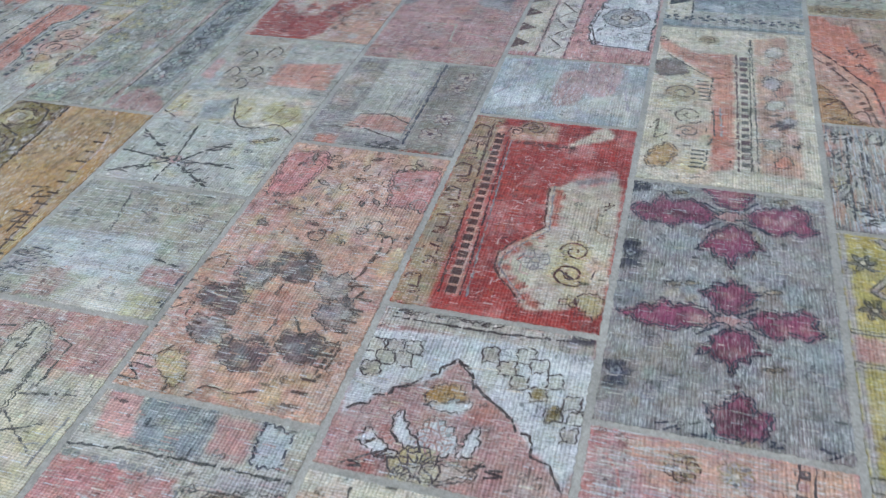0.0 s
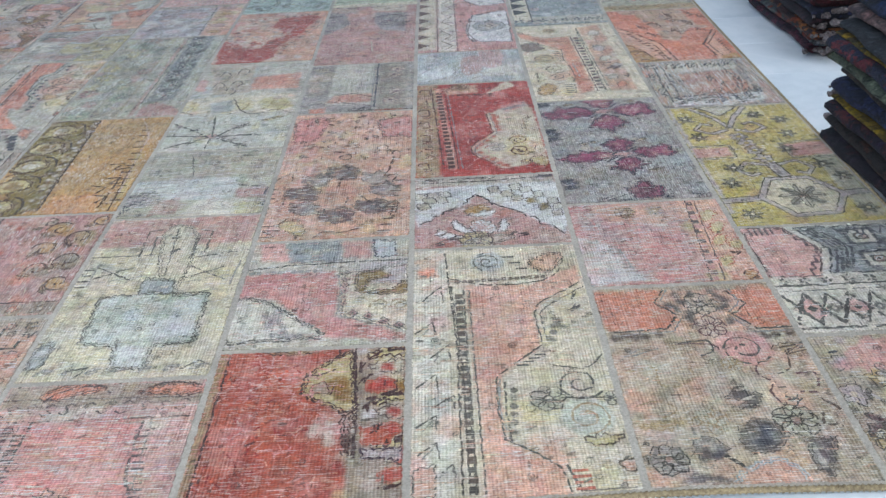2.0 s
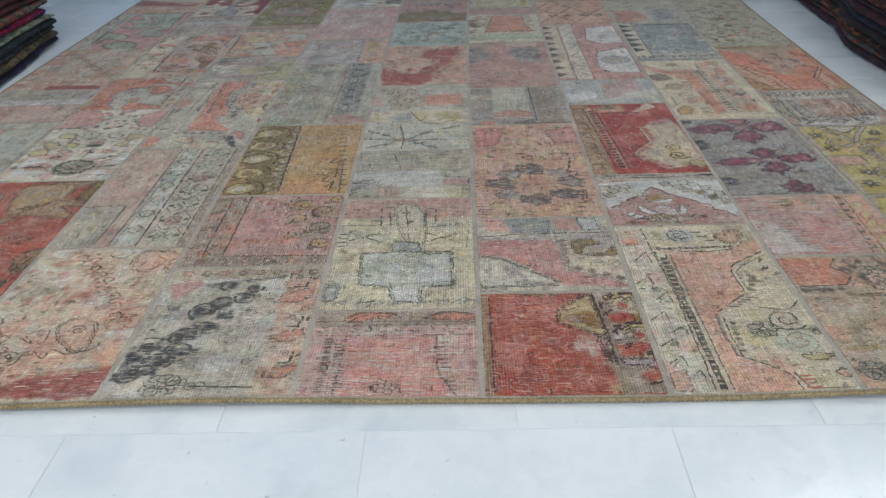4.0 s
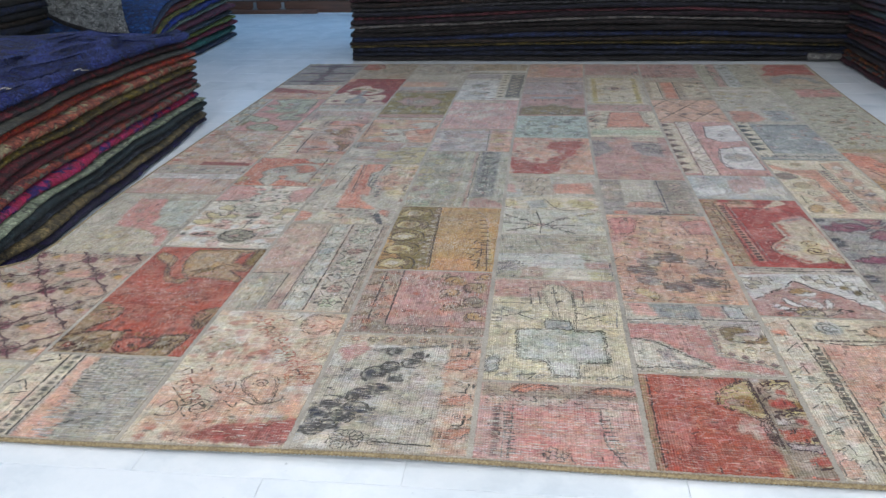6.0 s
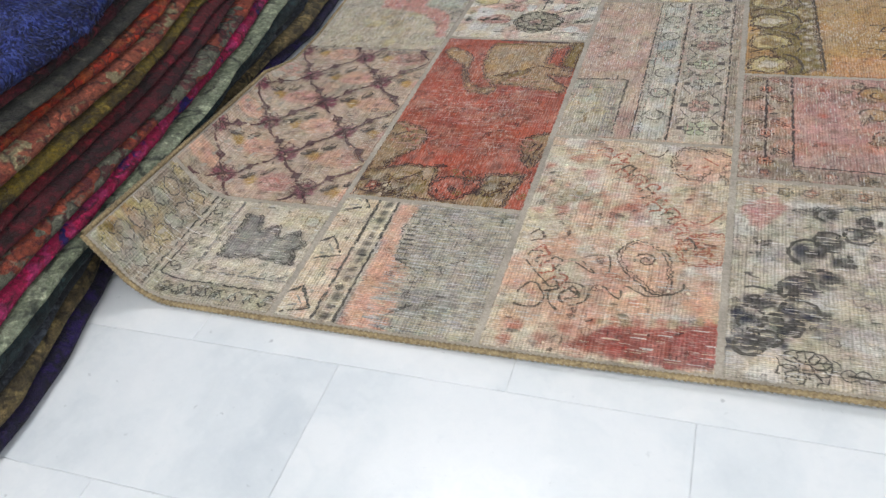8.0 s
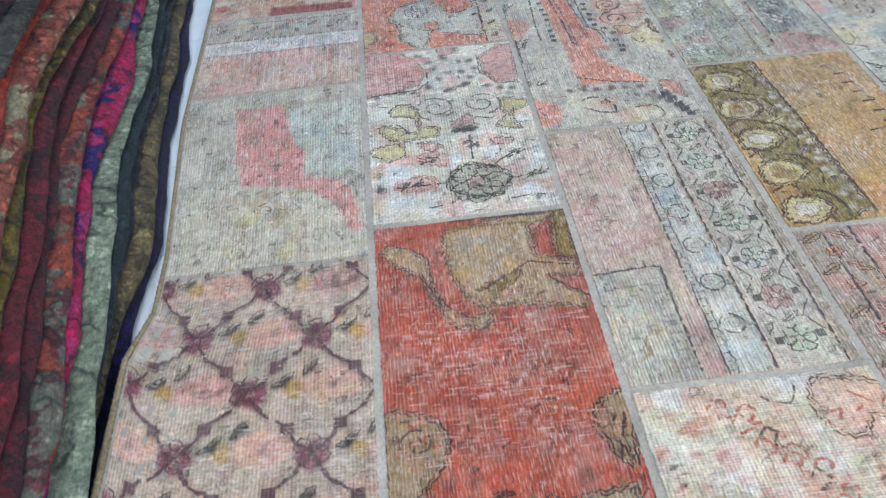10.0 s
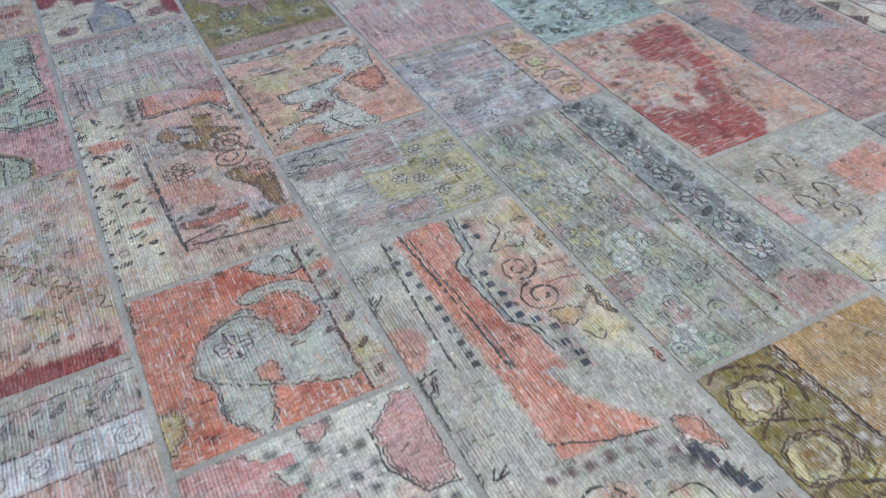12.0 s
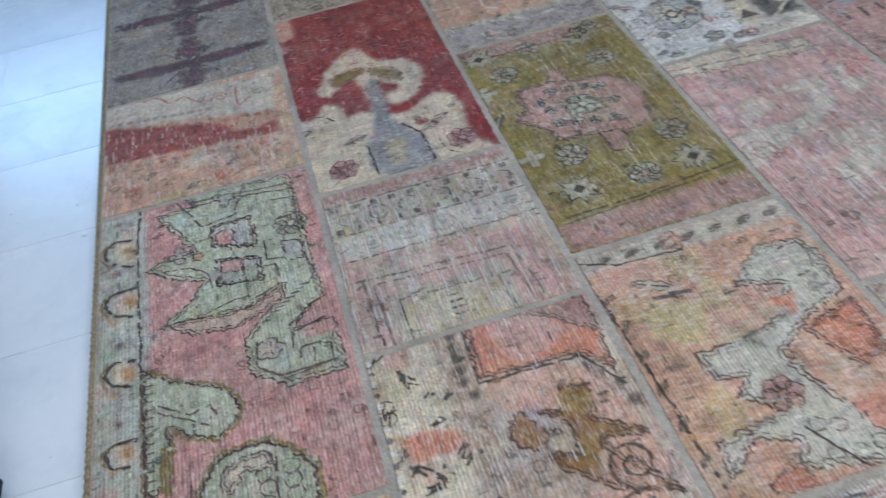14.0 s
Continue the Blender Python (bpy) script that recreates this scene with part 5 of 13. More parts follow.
p.shape([(0.29, 0.56), (0.64, 0.54), (0.78, 0.58), (0.79, 0.54), (0.57, 0.49), (0.38, 0.51)], "gp", "ch", 0.004)
p.shape([(0.52, 0.73), (0.71, 0.7), (0.71, 0.62), (0.51, 0.64)], "pm", "ch", 0.006)
p.shape([(0.54, 0.72), (0.63, 0.71), (0.63, 0.67), (0.54, 0.68)], "pk", "dg", 0.004)
p.shape([(0.63, 0.68), (0.7, 0.67), (0.69, 0.62), (0.63, 0.63)], "mi", "dg", 0.004)
p.shape([(0.51, 0.86), (0.7, 0.86), (0.71, 0.74), (0.51, 0.78)], "pm", "ch", 0.006)
p.shape([(0.53, 0.83), (0.61, 0.83), (0.61, 0.77), (0.53, 0.78)], "pk", "dg", 0.004)
p.line([(0.78, 0.45), (0.89, 0.5), (0.95, 0.51)], "ch", 0.005)
p.line([(0.78, 0.38), (0.79, 0.43), (0.95, 0.45)], "ch", 0.005)
p.shape([(0.81, 0.43), (0.96, 0.44), (0.97, 0.4), (0.83, 0.4)], "pk")
p.line([(0.8, 0.35), (0.81, 0.38), (0.87, 0.38), (0.93, 0.37), (0.92, 0.32)], "dg", 0.006)
p.line([(0.85, 0.33), (0.86, 0.37)], "dg", 0.005)
p.row("dash", (0.74, 0.32), (0.93, 0.32), 9, 0.009, "dg", "", 0.0, "")
p.mark("rose", 0.69, 0.4, 0.028, "pg", "dg", 0.0)
p.petals(0.87, 0.79, 0.034, 8, "mi", "dg", "cr")
p.line([(0.74, 0.75), (0.74, 0.68), (0.83, 0.67)], "dg", 0.005)
p.shape([(0.82, 0.73), (0.9, 0.72), (0.9, 0.65), (0.82, 0.66)], "pm", "dg", 0.005)
p.mark("flw", 0.36, 0.78, 0.024, "pm", "dg", 0.0)
p.mark("rose", 0.44, 0.76, 0.014, "oc", "dg", 0.0)
p.line([(0.33, 1.03), (0.47, 0.87), (0.62, 0.88), (0.69, 1)], "dg", 0.005)
p.shape([(0.53, 0.98), (0.64, 0.97), (0.59, 0.92)], "pm", "dg", 0.004)
p.shape([(0.18, 0.45), (0.32, 0.39), (0.5, 0.34), (0.56, 0.28), (0.53, 0.23), (0.46, 0.21), (0.35, 0.23), (0.32, 0.25), (0.28, 0.27), (0.3, 0.22), (0.24, 0.12), (0.18, 0.13)], "mi", "ol", 0.008, inner="ch", gap=0.006)
p.mottle(0.2, 0, 1, 0.6, ("pm", "cr", "hy"), 14, 0.015, 0.04, 0.5)
p.line([(0.24, 0.34), (0.36, 0.29), (0.44, 0.3), (0.46, 0.27)], "dg", 0.005)
p.line([(0.24, 0.32), (0.35, 0.28), (0.43, 0.25)], "dg", 0.004)
p.row("dash", (0.21, 0.43), (0.21, 0.13), 14, 0.007, "dg", "", 0.0, "")
p.row("box", (0.27, 0.23), (0.26, 0.12), 5, 0.01, "ol", "", 0.0, "")
p.shape([(0.35, 0.09), (0.41, 0.15), (0.46, 0.18), (0.64, 0.18), (0.79, 0.1), (0.79, 0.02), (0.74, -0.03), (0.57, -0.02), (0.41, 0.03)], "mi", "ol", 0.009, inner="ch", gap=0.007)
p.mottle(0.3, 0, 1, 0.4, ("pm", "cr", "bm"), 14, 0.015, 0.04, 0.5)
p.shape([(0.46, 0.08), (0.45, 0.13), (0.52, 0.15), (0.61, 0.15), (0.65, 0.12), (0.6, 0.11), (0.53, 0.12), (0.49, 0.08)], "cr", "dg", 0.005)
p.line([(0.65, 0.13), (0.64, 0.04), (0.64, -0.01)], "ch", 0.005)
for u, v in [(0.7, 0.1), (0.7, 0.07), (0.6, 0.1), (0.61, 0.07), (0.7, 0.04), (0.6, 0.04), (0.7, 0.01)]:
    p.mark("ring", u, v, 0.013, "dg", "", 0.0)
p.shape([(0.06, 0.9), (0.15, 0.89), (0.17, 0.83), (0.1, 0.8), (0.05, 0.84)], "cr")
p.shape([(0.09, 0.88), (0.16, 0.87), (0.16, 0.82), (0.12, 0.83)], "oc")
p.curve([(0.16, 0.89), (0.06, 0.9), (0.02, 0.86), (0.06, 0.82), (0.15, 0.79)], "ch", 0.008)
p.curve([(0.04, 0.9), (-0, 0.86), (0.04, 0.81)], "ol", 0.008)
p.shape([(0.02, 0.81), (0.09, 0.79), (0.06, 0.77)], "oc")
p.mark("dot", 0.08, 0.97, 0.01, "dg", "", 0.0)
p.shape([(0.07, 0.72), (0.15, 0.7), (0.17, 0.65), (0.1, 0.63), (0.06, 0.66)], "cr")
p.shape([(0.09, 0.7), (0.16, 0.69), (0.16, 0.65), (0.12, 0.65)], "oc")
p.curve([(0.16, 0.71), (0.06, 0.71), (0.03, 0.68), (0.07, 0.64), (0.15, 0.62)], "ch", 0.008)
p.curve([(0.04, 0.71), (0.01, 0.68), (0.04, 0.64)], "ol", 0.008)
p.shape([(0.02, 0.64), (0.09, 0.62), (0.07, 0.6)], "oc")
p.mark("dot", 0.08, 0.78, 0.01, "dg", "", 0.0)
p.shape([(0.07, 0.49), (0.15, 0.48), (0.16, 0.43), (0.11, 0.41), (0.06, 0.44)], "cr")
p.shape([(0.1, 0.47), (0.16, 0.47), (0.16, 0.43), (0.12, 0.43)], "oc")
p.curve([(0.16, 0.48), (0.07, 0.49), (0.04, 0.46), (0.07, 0.43), (0.15, 0.41)], "ch", 0.008)
p.curve([(0.05, 0.49), (0.02, 0.46), (0.05, 0.42)], "ol", 0.008)
p.shape([(0.03, 0.42), (0.1, 0.4), (0.07, 0.39)], "oc")
p.mark("dot", 0.09, 0.54, 0.01, "dg", "", 0.0)
p.shape([(0.08, 0.28), (0.14, 0.27), (0.16, 0.23), (0.11, 0.21), (0.07, 0.24)], "cr")
p.shape([(0.1, 0.26), (0.15, 0.26), (0.15, 0.23), (0.12, 0.23)], "oc")
p.curve([(0.16, 0.27), (0.07, 0.27), (0.05, 0.25), (0.07, 0.22), (0.14, 0.21)], "ch", 0.008)
p.curve([(0.06, 0.27), (0.03, 0.25), (0.06, 0.22)], "ol", 0.008)
p.shape([(0.04, 0.22), (0.1, 0.21), (0.08, 0.2)], "oc")
p.mark("dot", 0.09, 0.32, 0.01, "dg", "", 0.0)
p.line([(0.19, 1.05), (0.17, 0.83), (0.18, 0.43), (0.19, 0.13)], "ch", 0.006)

p = patch(0, 4.12, 4.57, "pe", False)
p.trace, p.worn = 0.05, 0.35
p.clouds(0, 0, 1, 1, ("cr", "iv", "lp", "hy"), 36, 0.02, 0.05, 0.5)
p.shape([(-0.04, 1.08), (0.94, 0.93), (0.92, 0.53), (0.51, 0.67), (-0.01, 0.8)], "iv")
p.curve([(0.2, 0.98), (0.29, 0.99), (0.36, 0.9), (0.44, 0.93), (0.52, 0.83), (0.56, 0.88)], "bk", 0.006)
p.scroll(0.64, 0.83, 0.022, "bk", 0.005, 0.0, 1.6, "", 1)
p.scroll(0.85, 0.79, 0.022, "tn", 0.005, 0.0, 1.6, "", 1)
p.curve([(0.73, 0.9), (0.73, 0.7), (0.81, 0.76)], "bk", 0.005)
p.row("dot", (0.01, 0.82), (0.59, 0.73), 12, 0.009, "dp", "", 0, "gr")
p.shape([(-0.02, 0.8), (0.58, 0.59), (0.71, 0.49), (0.92, 0.5), (0.93, 0.33), (-0, 0.45)], "cm")
p.shape([(0.61, 0.61), (0.7, 0.59), (0.85, 0.53), (0.92, 0.47), (0.81, 0.42), (0.71, 0.45), (0.64, 0.52)], "pe")
p.row("dot", (0.63, 0.56), (0.91, 0.55), 5, 0.01, "bk", "", 0.0, "")
p.row("dot", (0.01, 0.39), (0.92, 0.26), 14, 0.01, "dr", "", 0, "wg")
p.clouds(-0.01, 0.1, 0.87, 0.8, ('bk', 'rd', 'ro'), 20, 0.006, 0.016, 0.5)
for u, v in [(0.15, 0.14), (0.59, 0.09)]:
    p.mark("rose", u, v, 0.022, "rd", "og", 0.0)
for u, v in [(0.24, 0.24), (0.66, 0.18), (0.45, 0.07)]:
    p.mark("leaf", u, v, 0.018, "gr", "dg", 0.5)
p.curve([(0, 0.23), (0.1, 0.21), (0.19, 0.08), (0.39, 0.16), (0.57, 0.04), (0.74, 0.1), (0.86, 0.04)], "tn", 0.005)
for u, v in [(0.35, 0.17), (0.78, 0.22)]:
    p.mark("leaf", u, v, 0.014, "oc", "tn", 1.0)
p.bare(260, False)

p = patch(0, 4.57, 5.385, "wg", False)
p.trace, p.worn = 0.05, 0.4
p.clouds(0, 0, 1, 1, ("gr", "ta", "bb", "tn"), 40, 0.02, 0.06, 0.5)
for v in (0.15, 0.52, 0.88):
    for s in (-1, 1):
        p.shape([(0.5, v - 0.02), (0.5 + s * 0.18, v - 0.035), (0.5 + s * 0.46, v - 0.01), (0.5 + s * 0.46, v + 0.025), (0.5 + s * 0.2, v + 0.03), (0.5, v + 0.02)], "pl", "nv", 0.004)
        p.clouds(0.5 + s * 0.3 - 0.12, v - 0.02, 0.5 + s * 0.3 + 0.12, v + 0.02, ("mg", "mg", "pl"), 5, 0.008, 0.02, 0.6)
        p.line([(0.5, v), (0.5 + s * 0.16, v + 0.1)], "nv", 0.005).line([(0.5, v), (0.5 + s * 0.16, v - 0.1)], "nv", 0.005)
    for d, r in ((0.08, 0.05), (0.0, 0.03), (-0.08, 0.05), (-0.15, 0.03), (0.15, 0.03)):
        p.mark("rose", 0.5, v + d, r, "pl", "nv", d * 30), p.mark("rose", 0.5, v + d, r * 0.5, "mg", "pl")
p.scatter(["leaf"], ["bb", "nv", "ol"], 30, r0=0.006, r1=0.014).bare(160, False, ("gr", "pb"))

# second column
p = patch(1, 0.455, 0.842, "pg", True)
p.trace, p.worn = 0.2, 0.5
p.clouds(0.3, 0, 1, 1, ("gr", "iv", "pg", "pb"), 50, 0.02, 0.06, 0.5).rect(0, 0, 0.2, 1, "cr").clouds(0, 0, 0.2, 1, ("pe", "iv", "ap"), 12, 0.02, 0.04, 0.5)
for v in (0.02, 0.44, 0.88):
    p.line([(0.02, v), (0.16, v + 0.05), (0.06, v + 0.2), (0.0, v + 0.14)], "ch", 0.008).line([(0.04, v + 0.05), (0.11, v + 0.07), (0.06, v + 0.13)], "gr", 0.006)
p.line([(0.2, 0), (0.2, 1)], "ch", 0.007).rect(0.215, 0, 0.31, 1, "cr").row("dot", (0.262, 0), (0.262, 1), 14, 0.012, "ch").line([(0.315, 0), (0.315, 1)], "ch", 0.007)
p.shape([(0.33, 0.98), (0.46, 0.98), (0.4, 0.81), (0.45, 0.53), (0.56, 0.44), (0.58, 0.11), (0.59, -0.01), (0.35, -0.06)], "ap")
p.mottle(0.14, 0.14, 0.71, 0.63, ('pe', 'lp', 'sa'), 14, 0.015, 0.04, 0.5)
p.shape([(0.41, 0.79), (0.58, 0.9), (0.81, 0.73), (0.81, 0.55), (0.61, 0.43), (0.47, 0.51)], "pg", "dg", 0.005, inner="gr", gap=0.012)
p.row("dash", (0.49, 0.5), (0.47, 0.78), 7, 0.012, "ch", "", 0.0, "")
p.row("dash", (0.46, 0.8), (0.68, 0.85), 6, 0.01, "dg", "", 1.2, "")
p.scroll(0.66, 0.58, 0.03, "gr", 0.005, 0.0, 1.6, "", 1)
p.ticks([(0.59, 0.03), (0.6, 0.15), (0.59, 0.28), (0.62, 0.37)], "dg", 0.018, 0.5)
p.bare(900, True, ("wh", "pb", "cr", "gr"), 0.45, 0, 1, 1, 0.02)

p = patch(1, 0.842, 1.622, "bk", False)
p.trace, p.worn = 0.05, 0.38
p.clouds(0, 0.2, 1, 1, ("bk", "rd", "dr", "sa", "ro"), 80, 0.02, 0.06, 0.4)
p.shape([(0.35, 0.96), (0.86, 1.01), (1.08, 1.02), (1.08, 0.95), (0.8, 0.95), (0.8, 0.83), (0.98, 0.8), (0.99, 0.74), (0.83, 0.75), (1, 0.67), (0.98, 0.63), (0.85, 0.65), (0.65, 0.67), (0.51, 0.67), (0.54, 0.65), (0.5, 0.6), (0.37, 0.61), (0.3, 0.65), (0.26, 0.72), (0.22, 0.8), (0.1, 0.84), (0.02, 0.9), (0.07, 0.93), (0.2, 0.9), (0.27, 0.85), (0.27, 0.75), (0.33, 0.68), (0.43, 0.64), (0.5, 0.66), (0.42, 0.71), (0.36, 0.79), (0.34, 0.87)], "tn", "dg", 0.005)
p.mottle(0.42, 0.75, 0.74, 0.92, ('be', 'tn', 'oc', 'ta'), 14, 0.02, 0.04, 0.6)
p.shape([(0.47, 0.73), (0.72, 0.79), (0.67, 0.75), (0.59, 0.72)], "ol", "br", 0.003)
p.shape([(0.93, 1), (1.02, 1), (1, 0.8), (0.89, 0.82)], "ol", "ch", 0.005)
p.shape([(0.81, 0.91), (0.91, 0.98), (0.89, 0.82), (0.8, 0.83)], "bk", "dg", 0.004)
p.row("dash", (0.41, 1.0), (0.89, 0.99), 6, 0.02, "dg", "", 0.0, "")
p.row("dash", (0.38, 0.97), (0.86, 0.96), 6, 0.018, "ol", "", 0.0, "")
p.line([(0.51, 0.73), (0.75, 0.81), (0.99, 0.78)], "br", 0.005)
p.line([(0.83, 0.75), (0.99, 0.67)], "br", 0.004)
p.shape([(-0.01, 0.38), (0.17, 0.38), (0.25, 0.33), (0.25, 0.27), (0.14, 0.19), (0.1, 0.13), (0, 0.13)], "tn", "ch", 0.005, smooth=True)
p.scroll(0.13, 0.31, 0.03, "dg", 0.005, 0.0, 1.6, "", 1)
p.shape([(0.89, 0.36), (1.04, 0.38), (0.97, 0.2), (0.88, 0.25), (0.85, 0.3)], "tn", "ch", 0.005, smooth=True)
p.ticks([(0.95, 0.31), (0.94, 0.25)], "ch", 0.02, 1.5)
p.shape([(-0.01, 0.12), (0.25, 0.17), (0.43, 0.16), (0.45, 0.08), (0.52, 0.03), (0.65, 0.04), (0.73, 0.09), (0.73, 0.15), (0.96, 0.16), (0.87, -0.07), (-0, -0.05)], "tn", "ch", 0.005)
p.mottle(0, -0.03, 0.37, 0.13, ('ol', 'ta', 'br', 'cr'), 24, 0.012, 0.03, 0.6)
p.clouds(0.75, -0.04, 0.86, 0.14, ('ol', 'tn', 'ta'), 14, 0.012, 0.03, 0.6)
p.shape([(0.43, 0.08), (0.52, 0.12), (0.7, 0.11), (0.71, 0.06), (0.58, 0.01), (0.48, 0.02)], "bk", "ch", 0.005, smooth=True)
p.scroll(0.26, 0.09, 0.035, "ol", 0.006, 1, 1.5, "", 1)
p.scroll(0.35, -0.01, 0.03, "ch", 0.005, 0.0, 1.6, "", 1)
p.curve([(0.03, 0.02), (0.2, 0.07), (0.36, 0.14)], "ch", 0.005)
for u, v in [(0.24, 0.02), (0.14, 0.02), (0.81, 0.06), (0.83, -0.02)]:
    p.mark("leaf", u, v, 0.028, "ol", "ch", 0.7)
p.mark("rose", 0.1, 0.05, 0.02, "bk", "ch", 0.0)
p.line([(0.01, 0.02), (0.89, -0.01)], "ch", 0.004)
p.scatter(["curl", "leaf", "ess"], ["ol", "ch", "br"], 40, 0.03, 0.02, 0.97, 0.18, 0.008, 0.018).scatter(["dash"], ["ro", "sa", "dr"], 120, 0.05, 0.28, 0.95, 0.7, 0.004, 0.012).bare(300, True, ("pk", "sa", "lp"), 0.05, 0.25, 0.95, 0.72, 0.02)

p = patch(1, 1.622, 2.34, "iv", True)
p.trace, p.worn = 0.04, 0.38
p.clouds(0, 0, 1, 0.75, ("cr", "pe", "wh", "lp", "cy"), 60, 0.02, 0.05, 0.6)
p.shape([(0, 1.01), (0.24, 1), (0.35, 0.93), (0.4, 0.83), (0.34, 0.75), (0.17, 0.71), (-0.05, 0.7)], "pk", "dg", 0.004)
p.shape([(0.77, 0.91), (0.92, 0.99), (1.02, 0.98), (0.98, 0.71), (0.84, 0.72), (0.77, 0.8)], "pk", "dg", 0.004)
p.line([(-0.05, 0.69), (0.11, 0.71), (0.33, 0.72), (0.4, 0.76), (0.41, 0.84)], "ch", 0.005)
p.row("dash", (0.04, 0.98), (0.37, 0.92), 3, 0.05, "ro", "", 0.0, "")
p.row("dash", (0.02, 0.89), (0.38, 0.84), 3, 0.05, "ro", "", 0.0, "")
p.line([(0.76, 0.93), (0.75, 0.8), (0.85, 0.71), (0.99, 0.7)], "ch", 0.005)
for u, v in [(0.36, 0.96), (0.42, 0.91), (0.45, 0.85), (0.3, 0.7), (0.23, 0.71), (0.14, 0.71), (0.06, 0.69), (0.4, 0.73), (0.47, 0.78), (0.54, 0.82), (0.63, 0.89), (0.62, 0.98), (0.53, 0.93), (0.7, 0.89), (0.72, 0.83), (0.69, 0.77), (0.65, 0.73), (0.79, 0.7), (0.86, 0.68), (0.93, 0.67), (0.63, 0.82)]:
    p.mark("dot", u, v, 0.012, "dg", "", 0.0)
p.shape([(0.49, 0.99), (0.57, 1), (0.62, 0.97), (0.54, 0.94)], "pk", "dg", 0.004, smooth=True)
for u, v in [(0.57, 0.76), (0.52, 0.89)]:
    p.mark("blob", u, v, 0.018, "pk", "", 0.0)
for u, v in [(0.54, 0.7), (0.63, 0.72)]:
    p.mark("leaf", u, v, 0.02, "pl", "", 0.3)
p.scroll(0.43, 0.59, 0.055, "dg", 0.005, 0, 1.7, "pg", 1)
p.scroll(0.71, 0.59, 0.052, "dg", 0.005, 3, 1.7, "pg", -1)
p.shape([(0.15, 0.61), (0.26, 0.63), (0.32, 0.56), (0.31, 0.49), (0.42, 0.47), (0.41, 0.42), (0.29, 0.41), (0.16, 0.41), (0.07, 0.47), (0.1, 0.51), (0.2, 0.48), (0.28, 0.45), (0.3, 0.52), (0.24, 0.55), (0.15, 0.56)], "hy", "dg", 0.005, smooth=True)
p.shape([(0.83, 0.58), (0.88, 0.61), (1.01, 0.58), (0.98, 0.54), (0.9, 0.52), (0.89, 0.46), (0.92, 0.41), (0.79, 0.43), (0.77, 0.45), (0.84, 0.49), (0.83, 0.53)], "hy", "dg", 0.005, smooth=True)
p.curve([(0.06, 0.5), (0.17, 0.51), (0.23, 0.46), (0.19, 0.44)], "ch", 0.004)
p.curve([(0.9, 0.54), (0.89, 0.46), (0.97, 0.45)], "ch", 0.004)
p.shape([(0.05, 0.33), (0, 0.35), (0.03, 0.38), (0.17, 0.39), (0.21, 0.34), (0.11, 0.3)], "hy", "dg", 0.005, smooth=True)
p.line([(0.07, 0.63), (0.16, 0.62), (0.13, 0.58)], "dg", 0.004)
p.line([(0.66, 0.51), (0.75, 0.49), (0.79, 0.51)], "ch", 0.005)
p.shape([(0.52, 0.48), (0.61, 0.53), (0.66, 0.46), (0.61, 0.44), (0.52, 0.45)], "dp", "dg", 0.004, smooth=True)
p.mark("leaf", 0.58, 0.44, 0.034, "dg", "nv", 0.1)
p.line([(0.6, 0.41), (0.59, 0.27)], "ch", 0.005)
p.ticks([(0.6, 0.34), (0.64, 0.35), (0.57, 0.37)], "dg", 0.014, 0.6)
p.petals(0.59, 0.15, 0.07, 8, "gg", "ch", "dp")
p.shape([(0.44, 0.19), (0.5, 0.24), (0.58, 0.25), (0.71, 0.22), (0.78, 0.18), (0.77, 0.13), (0.7, 0.08), (0.57, 0.07), (0.45, 0.11), (0.42, 0.15)], "", "ch", 0.006)
p.shape([(0.27, 0.32), (0.43, 0.32), (0.43, 0.25), (0.28, 0.28)], "lp", "bk", 0.004, smooth=True)
p.ticks([(0.32, 0.29), (0.37, 0.29)], "ch", 0.018, 0)
p.shape([(0.28, 0.39), (0.39, 0.38), (0.43, 0.35), (0.34, 0.34)], "pk", "dg", 0.004, smooth=True)
p.shape([(0.73, 0.37), (0.85, 0.36), (0.8, 0.33), (0.73, 0.34)], "pk", "dg", 0.004, smooth=True)
p.curve([(0.67, 0.21), (0.79, 0.27), (0.9, 0.29)], "ch", 0.005)
p.ticks([(0.84, 0.28)], "ch", 0.02, 0.4)
p.curve([(0.77, 0.15), (0.95, 0.16), (1.01, 0.15)], "ch", 0.005)
p.ticks([(0.9, 0.16), (0.96, 0.17)], "dg", 0.014, 0.9)
p.shape([(0.12, 0.16), (0.22, 0.21), (0.34, 0.2), (0.37, 0.15), (0.23, 0.13)], "lp", "bk", 0.004, smooth=True)
p.curve([(0.14, 0.16), (0.27, 0.16), (0.41, 0.16)], "ch", 0.006)
p.ticks([(0.19, 0.17), (0.26, 0.17)], "ch", 0.016, 0.9)
p.curve([(0.48, 0.09), (0.43, 0.06), (0.3, 0.05)], "ch", 0.005)
p.curve([(0.75, 0.05), (0.86, 0.06), (0.98, 0.05)], "dg", 0.004)
p.shape([(0.03, 0.2), (0.09, 0.16), (0.03, 0.14)], "dg")
for u, v in [(0.02, 0.25), (0.02, 0.08), (0.04, 0.5)]:
    p.mark("blob", u, v, 0.03, "oc", "", 0.0)
p.shape([(0.84, 0.12), (0.92, 0.11), (0.89, 0.06), (0.8, 0.08)], "wh", "lp", 0.004, smooth=True)
p.shape([(0.47, 0.32), (0.54, 0.31), (0.51, 0.25), (0.45, 0.27)], "wh", "lp", 0.004, smooth=True)
p.shape([(0.69, 0.33), (0.76, 0.32), (0.7, 0.25), (0.66, 0.27)], "wh", "lp", 0.004, smooth=True)
p.shape([(0.09, 0.28), (0.23, 0.27), (0.21, 0.2), (0.08, 0.18)], "wh")
